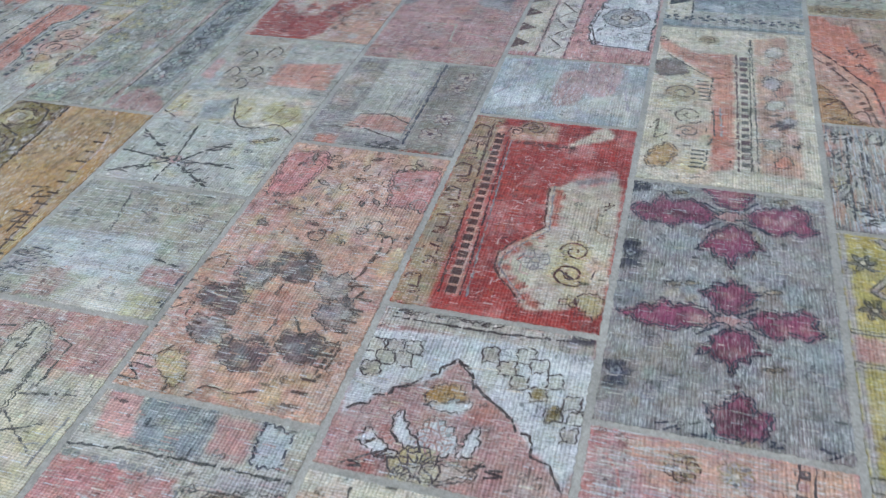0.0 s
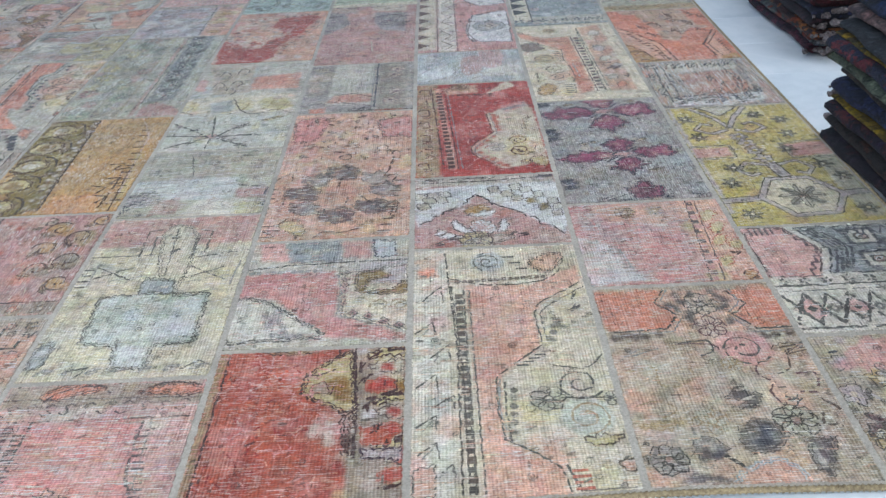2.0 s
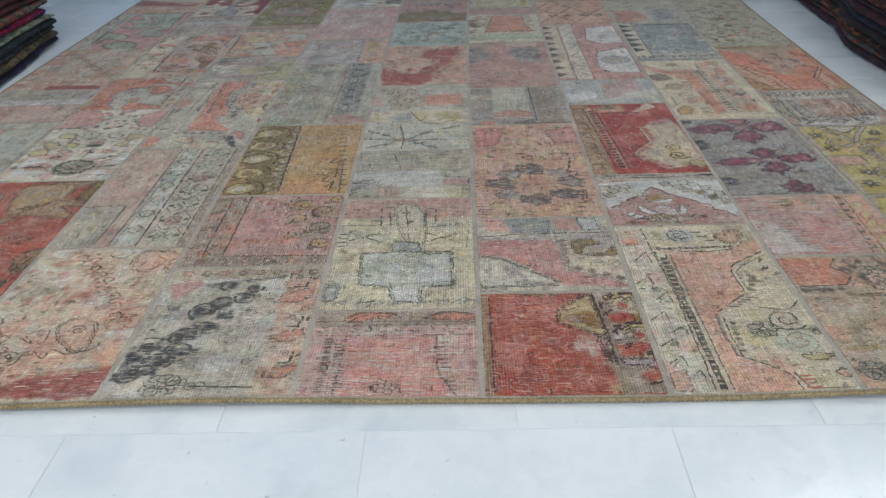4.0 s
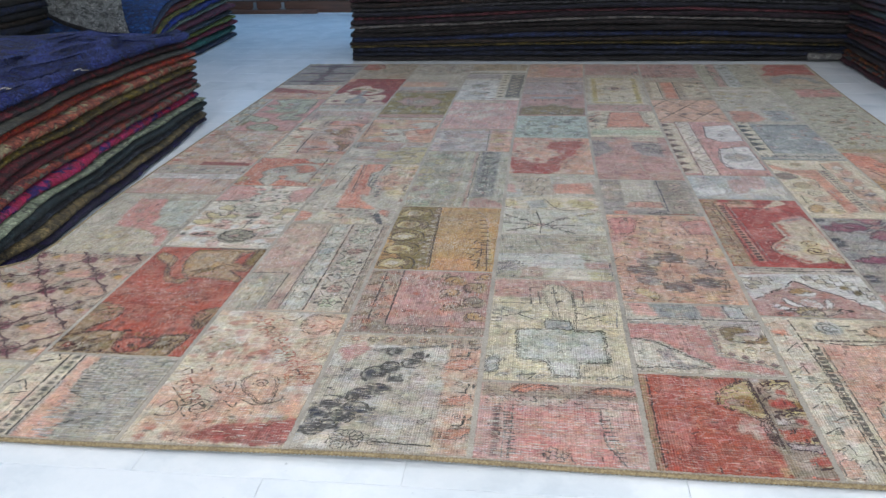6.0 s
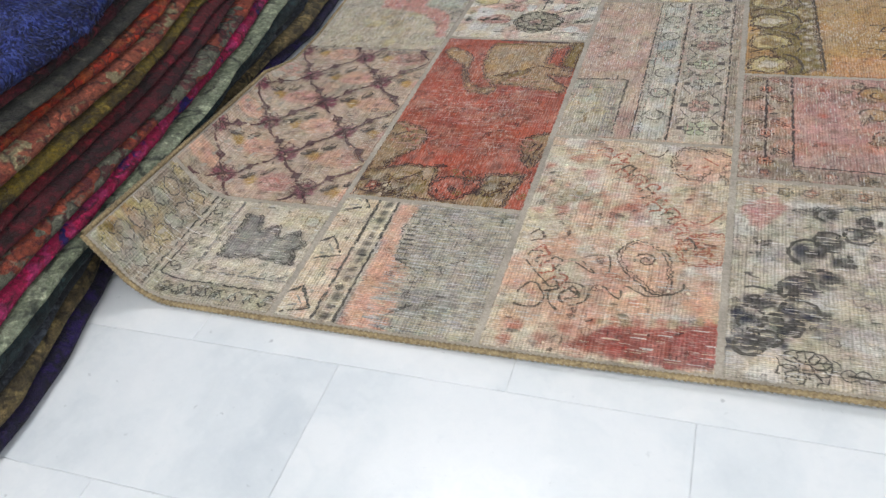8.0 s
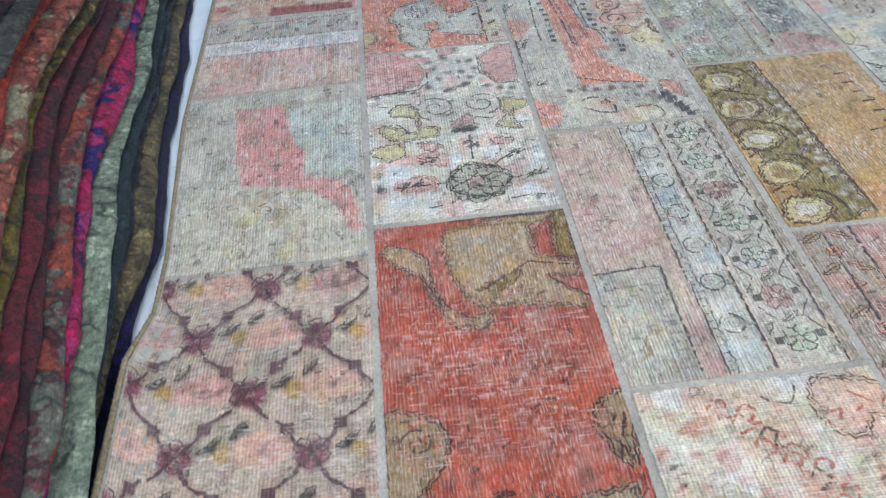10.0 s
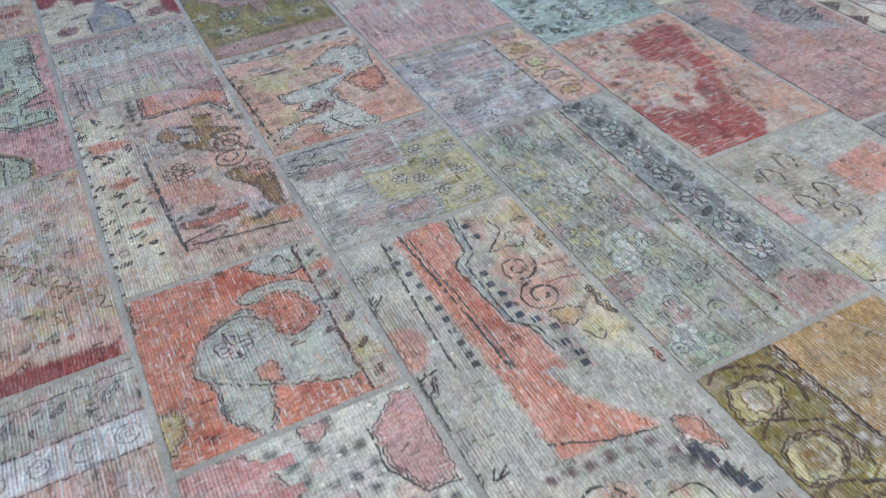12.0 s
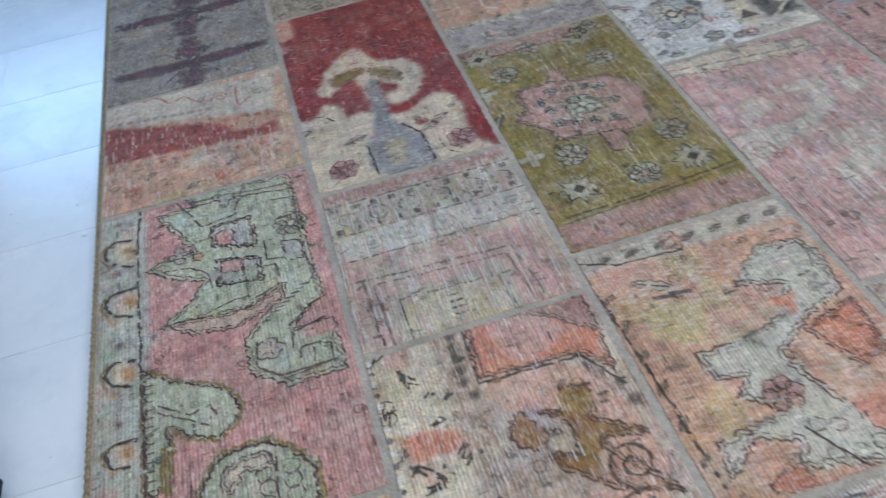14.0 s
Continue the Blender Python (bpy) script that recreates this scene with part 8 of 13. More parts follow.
p.petals(0.3, 0.07, 0.042, 9, "pg", "ch", "be")
for u, v in [(0.4, 0.09), (0.46, 0.06), (0.51, 0.06)]:
    p.mark("ring", u, v, 0.013, "dg", "", 0.0)
p.petals(0.57, 0.43, 0.04, 8, "pg", "wg", "cr")
p.ticks([(0.1, 0.58), (0.14, 0.64), (0.09, 0.47)], "dg", 0.014, 0.3)
p.row("dash", (0.46, 0.06), (0.79, 0.05), 7, 0.014, "ch", "", 0.0, "")
p.row("leaf", (0.26, 0.84), (0.77, 0.91), 8, 0.014, "gr", "dg", 0.4, "")
p.line([(0.8, 0.95), (0.8, 0.42), (0.81, 0.02)], "ch", 0.008)
p.rect(0.79, 0, 1, 0.89, "pe").clouds(0.8, 0, 1, 0.89, ("cr", "iv", "pk", "lp", "ap"), 20, 0.015, 0.04, 0.6)
p.line([(0.93, 0.91), (0.92, 0.81), (0.84, 0.81)], "ch", 0.008)
p.shape([(0.79, 0.75), (0.96, 0.79), (0.94, 0.7), (0.79, 0.68)], "sa", "dg", 0.004, smooth=True)
p.ticks([(0.97, 0.89)], "dg", 0.012, 1.5)
p.mark("curl", 0.86, 0.9, 0.012, "dg", "", 0.0)
p.line([(0.95, 0.56), (0.94, 0.48), (0.87, 0.48)], "ch", 0.008)
p.shape([(0.82, 0.42), (0.97, 0.46), (0.96, 0.39), (0.82, 0.36)], "sa", "dg", 0.004, smooth=True)
p.ticks([(0.99, 0.54)], "dg", 0.012, 1.5)
p.mark("curl", 0.89, 0.55, 0.012, "dg", "", 0.0)
p.line([(0.96, 0.29), (0.95, 0.21), (0.89, 0.21)], "ch", 0.008)
p.shape([(0.84, 0.16), (0.99, 0.2), (0.97, 0.13), (0.85, 0.11)], "sa", "dg", 0.004, smooth=True)
p.ticks([(1, 0.27)], "dg", 0.012, 1.5)
p.mark("curl", 0.91, 0.28, 0.012, "dg", "", 0.0)
p.bare(500, True, ("wh", "cr", "iv"))

p = patch(3, 1.022, 1.474, "dp", False)
p.trace, p.worn = 0.1, 0.42
p.clouds(0.25, 0.1, 1, 1, ("pk", "sa", "dp", "og", "mv"), 50, 0.02, 0.05, 0.45).rect(0, 0, 1, 0.1, "ta").rect(0, 0.1, 0.26, 1, "ta").clouds(0, 0.1, 0.25, 1, ("be", "tn", "sa", "dp"), 20, 0.015, 0.035, 0.6).line([(0.27, 0.11), (0.27, 1)], "ch", 0.007).line([(0.27, 0.115), (1, 0.105)], "ch", 0.005).line([(0.13, 0.14), (0.13, 0.98)], "ch", 0.006)
for v in (0.25, 0.5, 0.75, 0.95):
    p.mark("leaf", 0.07, v, 0.026, "tn", "br", 0.5), p.mark("leaf", 0.2, v, 0.026, "sa", "br", 2.6), p.mark("rose", 0.13, v - 0.1, 0.018, "og", "br")
for u, v, r in ((0.72, 0.84, 0.04), (0.88, 0.74, 0.045), (0.7, 0.62, 0.036), (0.9, 0.5, 0.045), (0.74, 0.42, 0.03), (0.92, 0.28, 0.035), (0.62, 0.92, 0.024), (0.96, 0.93, 0.03)):
    p.clouds(u - 0.05, v - 0.04, u + 0.05, v + 0.04, ("tn", "ta", "oc"), 4, r * 0.5, r * 0.9, 0.8).scroll(u, v, r, "br", 0.006, u * 11, 1.3), p.mark("leaf", u - 0.06, v - 0.06, r * 0.6, "tn", "br", v * 7)
p.row("dot", (0.42, 0.2), (0.44, 1), 3, 0.012, "bk").row("rose", (0.05, 0.05), (1, 0.05), 6, 0.014, "sa", "dg", 0.0, "tn").bare(160, False)

p = patch(3, 1.474, 2.109, "oc", False)
p.trace, p.worn = 0.0, 0.3
p.clouds(0, 0, 1, 1, ("oc", "go", "hy", "oc"), 40, 0.03, 0.08, 0.4)
p.shape([(0.39, 1.01), (0.98, 1.02), (0.98, 0.79), (0.96, 0.57), (0.98, 0.35), (0.99, -0.02), (0.44, -0), (0.4, 0.37), (0.39, 0.63)], "oc", alpha=0.9)
p.mottle(0.02, -0.01, 1.24, 0.98, ('tn', 'go', 'oc', 'be'), 30, 0.03, 0.07, 0.35)
p.shape([(0.43, 0.96), (0.87, 0.92), (0.91, 0.79), (0.88, 0.63), (0.47, 0.56), (0.39, 0.63)], "tn", alpha=0.35)
p.shape([(0.5, -0), (0.5, 0.16), (0.84, 0.16), (0.86, -0.02)], "og", alpha=0.35)
p.shape([(-0.19, 1.03), (0.37, 1.01), (0.43, 0.6), (0.42, 0.34), (0.46, 0.05), (0.24, -0.02)], "ol", "br", 0.006)
p.mottle(-0.22, 0.04, 0.71, 0.99, ('hy', 'ol', 'oo', 'go'), 26, 0.015, 0.04, 0.6)
for u, v in [(0.17, 0.88), (0.15, 0.72), (0.21, 0.48), (0.27, 0.57)]:
    p.mark("leaf", u, v, 0.04, "hy", "oo", 0.4)
for u, v in [(0.27, 0.91), (0.3, 0.64), (0.32, 0.38)]:
    p.mark("leaf", u, v, 0.022, "be", "br", 0.9)
p.row("blob", (0.39, 0.99), (0.43, 0.08), 17, 0.01, "wh", "br", 0.0, "")
p.line([(0.4, 0.99), (0.43, 0.47), (0.46, 0.03)], "ch", 0.007)
p.row("dot", (0.34, 0.97), (0.38, 0.08), 10, 0.01, "br", "", 0.0, "")
p.line([(0.71, 0.24), (0.83, 0.22), (0.77, 0.15), (0.88, 0.13), (0.82, 0.08), (0.92, 0.06)], "br", 0.007)
p.line([(0.78, 0.31), (0.89, 0.31), (0.83, 0.25), (0.95, 0.26)], "br", 0.007)
p.line([(0.74, 0.45), (0.85, 0.46), (0.79, 0.39), (0.91, 0.41)], "br", 0.007)
p.line([(0.86, 0.03), (0.88, 0.15), (0.88, 0.26), (0.87, 0.38)], "br", 0.007)
p.line([(0.95, -0.01), (0.94, 0.14), (0.92, 0.32), (0.92, 0.45)], "br", 0.007)
p.line([(0.75, 0.99), (0.82, 0.89), (0.9, 0.75), (0.91, 0.54), (0.93, 0.35), (0.95, 0.14)], "gp", 0.007)
p.row("dash", (0.83, 0.87), (0.96, 0.06), 12, 0.014, "br", "", 0.0, "")
p.shape([(0.88, 0.58), (0.93, 0.59), (0.99, 0.14), (0.96, 0.06)], "hy", alpha=0.6)
for k in range(5):
    v = 0.08 + 0.2 * k
    p.shape([(0.03, v - 0.06), (0.16, v - 0.075), (0.27, v - 0.02), (0.22, v + 0.05), (0.08, v + 0.06), (0.02, v)], "hy", "br", 0.007, smooth=True)
    p.shape([(0.08, v - 0.03), (0.17, v - 0.04), (0.2, v + 0.01), (0.11, v + 0.03)], "oo" if k % 2 else "iv", "oo", 0.004, smooth=True)
    p.curve([(0.3, v - 0.09), (0.33, v - 0.02), (0.29, v + 0.06), (0.2, v + 0.09)], "ch", 0.008).curve([(0.02, v + 0.09), (0.1, v + 0.12), (0.2, v + 0.1)], "br", 0.007)
    for q in range(6):
        p.mark("blob", 0.36 + 0.02 * (q % 2), v - 0.08 + 0.032 * q, 0.009, "wh" if q % 3 else "br")
p.clouds(0, 0, 0.4, 1, ("ol", "go2", "gp", "be"), 20, 0.01, 0.03, 0.45)
p.bare(40, False, ("hy", "tn"))

p = patch(3, 2.109, 2.937, "gg", False)
p.trace, p.worn = 0.6, 0.32
p.clouds(0, 0, 0.5, 1, ("pm", "mi", "ta", "hy", "be", "dp", "pb"), 110, 0.015, 0.04, 0.5).clouds(0.5, 0, 1, 1, ("pg", "li", "ic", "pm"), 40, 0.02, 0.05, 0.5)
for k in range(16):
    u, v = 0.05 + 0.4 * p.rnd.random(), 0.03 + 0.062 * k
    p.petals(u, v, p.rnd.uniform(0.026, 0.042), 6, p.rnd.choice(("mi", "pm", "hy", "dp", "ic")), "gr"), p.mark("curl", p.rnd.uniform(0.03, 0.47), v + 0.03, 0.02, "dg"), p.mark("leaf", p.rnd.uniform(0.03, 0.47), v, 0.016, "ta", "gr", p.rnd.uniform(0, 3))
p.line([(0.0, 0.3), (0.5, 0.32)], "wg", 0.004).line([(0.0, 0.55), (0.5, 0.57)], "tn", 0.004).line([(0.28, 0), (0.28, 1)], "wg", 0.003).rect(0.51, 0, 0.535, 1, "pg").line([(0.5, 0), (0.5, 1)], "tn", 0.004).rect(0.6, 0, 0.63, 1, "dp").line([(0.64, 0.12), (0.64, 1)], "dg", 0.004)
p.rect(0.67, 0.16, 0.9, 1, "gr").clouds(0.67, 0.16, 0.9, 1, ("bb", "dg", "gr", "wg"), 36, 0.014, 0.03, 0.55)
for k in range(7):
    p.petals(0.785, 0.22 + 0.118 * k, 0.03, 6, ("ic", "pm")[k % 2], "nv", "dp"), p.line([(0.68, 0.28 + 0.118 * k), (0.73, 0.25 + 0.118 * k)], "pb", 0.008).line([(0.89, 0.28 + 0.118 * k), (0.84, 0.25 + 0.118 * k)], "pb", 0.008), p.mark("leaf", 0.76, 0.275 + 0.118 * k, 0.02, "dg", "", 0.5)
p.rect(0.905, 0.1, 0.94, 1, "ic").row("dash", (0.925, 0.12), (0.925, 1), 30, 0.006, "dp").shape([(0.66, 0), (0.66, 0.1), (0.76, 0.15), (1, 0.06), (1, 0)], "dp").bare(520, False, ("pg", "wh", "pm"))

p = patch(3, 2.937, 3.389, "li", True)
p.trace, p.worn = 0.1, 0.52
p.clouds(0, 0, 0.7, 1, ("wh", "li", "lp", "iv", "pb"), 60, 0.02, 0.06, 0.5).clouds(0, 0.05, 0.3, 0.9, ("dp", "wg", "pe"), 18, 0.015, 0.04, 0.5)
for k in range(12):
    p.scroll(0.04 + 0.22 * p.rnd.random(), 0.06 + 0.072 * k, p.rnd.uniform(0.014, 0.024), p.rnd.choice(("dg", "br", "wg")), 0.005, k, 1.3)
p.shape([(0.3, 0.7), (0.5, 0.78), (0.66, 0.7), (0.6, 0.55), (0.4, 0.6)], "pk", smooth=True, alpha=0.6).scatter(["curl", "ring"], ["wg", "dp", "li"], 30, 0.25, 0.06, 0.68, 0.9, 0.008, 0.02).line([(0.71, 0), (0.69, 1)], "ch", 0.005).rect(0.72, 0, 1, 1, "pe").clouds(0.72, 0, 1, 1, ("cr", "hy", "lp", "ap"), 18, 0.015, 0.04, 0.6)
for k in range(5):
    v = 0.1 + 0.19 * k
    p.shape([(0.77, v), (0.84, v + 0.06), (0.92, v + 0.02), (0.86, v - 0.04)], ("oc", "dp", "hy")[k % 3], "dg", 0.0045, True).curve([(0.74, v + 0.08), (0.84, v + 0.1), (0.95, v + 0.06)], "ol", 0.006)
p.rect(0, 0.91, 1, 1, "gp").row("rose", (0.02, 0.955), (1, 0.955), 7, 0.014, "hy", "gr").bare(420, True, ("wh", "iv", "li"), 0.05, 0, 0.72, 1, 0.02)

p = patch(3, 3.389, 4.12, "lp", False)
p.trace, p.worn = 0.1, 0.42
p.clouds(0, 0, 1, 1, ("lp", "pk", "li", "ro"), 60, 0.02, 0.06, 0.45)
p.shape([(-0.04, 1.01), (0.27, 1.01), (0.81, 0.96), (0.8, 0.88), (0.33, 0.9), (-0.06, 0.94)], "cr", "dg", 0.004)
p.row("dash", (-0.04, 0.97), (0.79, 0.91), 9, 0.014, "gr", "", 0.0, "")
p.shape([(-0.01, 0.58), (0.17, 0.6), (0.33, 0.59), (0.47, 0.62), (0.51, 0.69), (0.38, 0.71), (0.5, 0.76), (0.68, 0.72), (0.62, 0.61), (0.44, 0.54), (0.25, 0.51), (-0, 0.44), (-0.07, 0.49)], "iv", "dp", 0.004, smooth=True)
p.shape([(0.41, 0.49), (0.65, 0.51), (0.72, 0.48), (0.53, 0.32), (0.33, 0.28), (0.31, 0.36), (0.45, 0.4)], "iv", "dp", 0.004, smooth=True)
p.shape([(0.77, 0.77), (0.94, 0.75), (0.85, 0.64), (0.71, 0.63)], "iv", "dp", 0.004, smooth=True)
p.shape([(0.2, 0.73), (0.34, 0.71), (0.3, 0.64), (0.14, 0.64)], "iv", "dp", 0.004, smooth=True)
p.mottle(0.23, 0.25, 0.43, 0.86, ('cr', 'pe', 'lp'), 14, 0.02, 0.04, 0.4)
p.shape([(0.86, 0.79), (1, 0.77), (0.85, 0.67), (0.8, 0.71)], "ro")
p.scroll(0.09, 0.5, 0.04, "dp", 0.006, 0.0, 1.6, "", 1)
p.scroll(0.5, 0.47, 0.04, "dp", 0.006, 0.0, 1.6, "", 1)
p.scroll(0.52, 0.67, 0.03, "dp", 0.005, 0.0, 1.6, "", 1)
p.scatter(["ring", "curl"], ["dp", "wg", "ro"], 40, 0.3, 0.1, 1, 0.9, 0.01, 0.02).bare(760, False, ("iv", "wh", "lp"), 0, 0, 1, 1, 0.03)

p = patch(3, 4.12, 5.385, "iv", True)
p.rect(0, 0.0, 0.6, 0.5, "wh").row("oct", (0.3, 0.05), (0.3, 0.45), 2, 0.07, "pb", "dg").row("flw", (0.3, 0.05), (0.3, 0.45), 2, 0.045, "iv", "dg").rect(0.62, 0.05, 0.74, 0.68, "cr").row("tri", (0.68, 0.05), (0.68, 0.68), 9, 0.026, "br").rect(0.76, 0.05, 1, 0.68, "dg").zig((0.8, 0.05), (0.8, 0.68), 8, -0.06, "cr", 0.012)
p.scatter(["rose", "curl", "leaf"], ["gr", "pk", "dg", "be"], 50, 0, 0, 0.6, 0.6, 0.012, 0.026).rect(0, 0.7, 1, 0.72, "dg").rect(0, 0.8, 1, 1, "tn").scatter(["rose", "leaf"], ["ol", "br", "go", "be"], 40, 0, 0.72, 1, 1, 0.014, 0.03).rect(0, 0.55, 0.6, 0.68, "li").bare(160, True)

# fifth column
p = patch(4, 0.455, 0.793, "lp", True)
p.trace, p.worn = 0.1, 0.45
p.clouds(0, 0, 1, 0.8, ("pk", "lp", "li", "iv"), 50, 0.02, 0.05, 0.5).rect(0, 0.8, 1, 1, "ta").clouds(0, 0.8, 1, 1, ("be", "tn", "ta"), 14, 0.015, 0.03, 0.5)
p.shape([(0.18, 0.9), (0.25, 0.98), (0.39, 1.01), (0.5, 0.95), (0.39, 0.91), (0.26, 0.86)], "og", "br", 0.005, smooth=True)
p.shape([(0.67, 0.91), (0.78, 0.97), (0.92, 0.98), (1.03, 0.91), (0.91, 0.87), (0.77, 0.89)], "og", "br", 0.005, smooth=True)
p.curve([(0.21, 0.85), (0.28, 0.94), (0.47, 0.98), (0.53, 0.9)], "ch", 0.005)
p.curve([(0.69, 0.89), (0.8, 0.99), (1.02, 0.94)], "ch", 0.005)
p.line([(-0.01, 0.88), (1.01, 0.85)], "dg", 0.003)
p.shape([(0.18, 0.68), (0.76, 0.7), (0.84, -0.04), (0.22, -0.01)], "ro")
p.mottle(0.07, -0.01, 0.84, 0.69, ('pk', 'ro', 'lp', 'lp'), 34, 0.015, 0.04, 0.5)
p.line([(0.21, 0.68), (0.21, 0.37), (0.2, 0.01)], "dg", 0.007)
p.line([(0.76, 0.67), (0.76, 0.46), (0.78, 0.23), (0.88, -0.01)], "dg", 0.007)
p.line([(0.16, 0.66), (0.17, 0.34), (0.16, 0.01)], "gr", 0.004)
p.line([(0.8, 0.69), (0.81, 0.45), (0.83, 0.16), (0.94, -0.01)], "gr", 0.004)
p.line([(0.04, 0.69), (0.78, 0.69), (0.98, 0.69)], "dg", 0.004)
p.row("dot", (0.11, 0.67), (0.12, 0.03), 13, 0.011, "pl", "", 0, "dg")
p.row("dash", (0.18, 0.6), (0.22, 0.06), 14, 0.012, "dg", "", 0.0, "")
p.row("dash", (0.77, 0.61), (0.86, 0.03), 12, 0.012, "dg", "", 0.0, "")
p.row("ess", (0.02, 0.78), (0.97, 0.79), 10, 0.015, "dg", "", 0.0, "")
p.row("fork", (0.95, 0.68), (1.0, 0.0), 7, 0.018, "dp", "", 0.0, "")
p.row("dot", (0.91, 0.09), (1.0, 0.56), 6, 0.01, "dp", "", 0.0, "")
p.shape([(0.43, -0.02), (0.41, 0.11), (0.45, 0.18), (0.55, 0.11), (0.59, -0.03)], "pe", "dg", 0.005)
p.petals(0.49, 0.08, 0.022, 5, "lp", "dg", "cr")
p.line([(0.41, 0.05), (0.4, 0.13), (0.45, 0.11)], "ch", 0.006)
p.bare(500, True, ("iv", "pe", "wh", "lp"), 0, 0, 1, 0.8, 0.024)

p = patch(4, 0.793, 1.432, "cy", True)
p.trace, p.worn = 0.1, 0.42
p.clouds(0, 0, 1, 0.8, ("cr", "hy", "cy", "pm", "iv"), 60, 0.02, 0.05, 0.5).rect(0, 0.79, 1, 1, "dp").clouds(0, 0.8, 1, 1, ("sa", "dp", "pk"), 16, 0.02, 0.05, 0.5)
p.shape([(0.43, 0.71), (0.39, 0.87), (0.44, 0.95), (0.57, 0.93), (0.64, 0.85), (0.66, 0.66), (0.65, 0.44), (0.57, 0.44)], "cr", "ch", 0.004)
p.line([(0.31, 0.71), (0.29, 0.9), (0.38, 0.91)], "ch", 0.006)
p.line([(0.38, 0.71), (0.36, 0.86)], "dg", 0.006)
p.line([(0.63, 0.9), (0.72, 0.88), (0.72, 0.72)], "ch", 0.006)
p.line([(0.63, 0.83), (0.65, 0.7)], "dg", 0.006)
p.line([(-0.02, 0.72), (0.39, 0.72)], "dg", 0.006)
p.line([(0.67, 0.69), (1.01, 0.73)], "dg", 0.006)
p.ticks([(0.5, 0.85), (0.52, 0.74)], "ch", 0.014, 0.7)
p.line([(0.48, 0.92), (0.53, 0.57)], "ch", 0.004)
p.line([(0.09, 0.57), (0.32, 0.64)], "dg", 0.005)
p.line([(0.08, 0.65), (0.33, 0.55)], "dg", 0.005)
p.line([(0.08, 0.54), (0.36, 0.57)], "gr", 0.003)
p.line([(0.66, 0.55), (0.9, 0.62)], "dg", 0.005)
p.line([(0.67, 0.63), (0.91, 0.53)], "dg", 0.005)
p.line([(0.65, 0.52), (0.93, 0.56)], "gr", 0.003)
p.shape([(0.2, 0.45), (0.42, 0.46), (0.42, 0.56), (0.6, 0.55), (0.65, 0.44), (0.85, 0.45), (0.87, 0.17), (0.65, 0.15), (0.65, 0.04), (0.46, 0.04), (0.43, 0.16), (0.22, 0.18)], "pm", "dg", 0.005)
p.mottle(0.18, 0.17, 0.85, 0.45, ('pb', 'ic', 'wh', 'hy'), 20, 0.02, 0.04, 0.5)
p.shape([(0.41, 0.54), (0.61, 0.54), (0.62, 0.45), (0.42, 0.46)], "bb", "dg", 0.004)
p.shape([(0.66, 0.41), (0.82, 0.42), (0.84, 0.2), (0.69, 0.19)], "wh", alpha=0.8)
p.shape([(0.43, 0.16), (0.61, 0.15), (0.62, 0.04), (0.46, 0.04)], "wh", alpha=0.7)
p.line([(0.47, 0.47), (0.67, 0.45), (0.84, 0.46)], "ch", 0.004)
p.shape([(0.05, 0.2), (0.1, 0.17), (0.08, 0.07), (0.01, 0.06), (-0, 0.15)], "pb", "dg", 0.004, smooth=True)
p.line([(0.24, 0.04), (0.36, 0.06), (0.3, 0.01)], "dg", 0.005)
p.line([(0.84, 0.03), (0.93, 0.07), (1, 0.04)], "dg", 0.005)
p.row("dash", (0.04, 0.65), (0.04, 0.5), 4, 0.012, "dg", "", 0.0, "")
p.row("leaf", (0.05, 0.04), (1.0, 0.04), 7, 0.018, "pg", "gr", 0.4, "")
p.line([(0.08, 0.52), (0.08, 0.67)], "gr", 0.006)
p.line([(0.97, 0.65), (0.95, 0.49)], "gr", 0.006)
p.bare(400, True, ("wh", "cr", "iv"))

p = patch(4, 1.432, 1.825, "gg", True)
p.trace, p.worn = 0.05, 0.45
p.clouds(0, 0, 1, 1, ("gg", "pg", "wg", "be", "mi"), 70, 0.02, 0.06, 0.5)
p.shape([(-0.04, 1), (0.32, 0.97), (0.37, 0.6), (0, 0.58)], "gg", alpha=0.9)
p.shape([(0.36, 0.92), (0.96, 0.93), (0.97, 0.56), (0.39, 0.58)], "be", alpha=0.7)
p.mottle(-0.04, 0.54, 0.98, 1, ('wg', 'gr', 'tn', 'mi'), 24, 0.015, 0.04, 0.5)
for u, v in [(0.1, 0.67), (0.26, 0.84)]:
    p.mark("blob", u, v, 0.024, "gr", "dg", 0.0)
for u, v in [(0.51, 0.8), (0.68, 0.84), (0.84, 0.78)]:
    p.mark("rose", u, v, 0.02, "gp", "dg", 0.0)
p.line([(0.31, 0.95), (0.4, 0.58)], "dg", 0.006)
p.shape([(-0.03, 0.53), (0.74, 0.55), (0.78, 0.22), (0.39, 0.22), (0.01, 0.36)], "wh", alpha=0.9)
p.shape([(0.51, 0.22), (0.78, 0.22), (0.97, 0.16), (0.97, -0.03), (0.45, 0)], "iv", alpha=0.9)
p.shape([(0.76, 0.36), (0.99, 0.37), (0.99, 0.21), (0.78, 0.22)], "dp")
p.shape([(0.23, 0.21), (0.38, 0.27), (0.4, 0.03), (0.21, 0.01)], "dp", alpha=0.8)
p.shape([(0.79, 0.15), (0.97, 0.16), (0.97, -0.01), (0.81, -0.01)], "hy", alpha=0.7)
p.shape([(-0.01, 0.34), (0.16, 0.33), (0.18, 0.15), (-0, 0.14)], "li", alpha=0.9)
p.ticks([(0, 0.29), (0.05, 0.31), (0.11, 0.31), (0.01, 0.18), (0.07, 0.2), (0.14, 0.2), (0.17, 0.28)], "nv", 0.026, 0.2)
p.line([(0.06, 0.35), (0.33, 0.33)], "nv", 0.007)
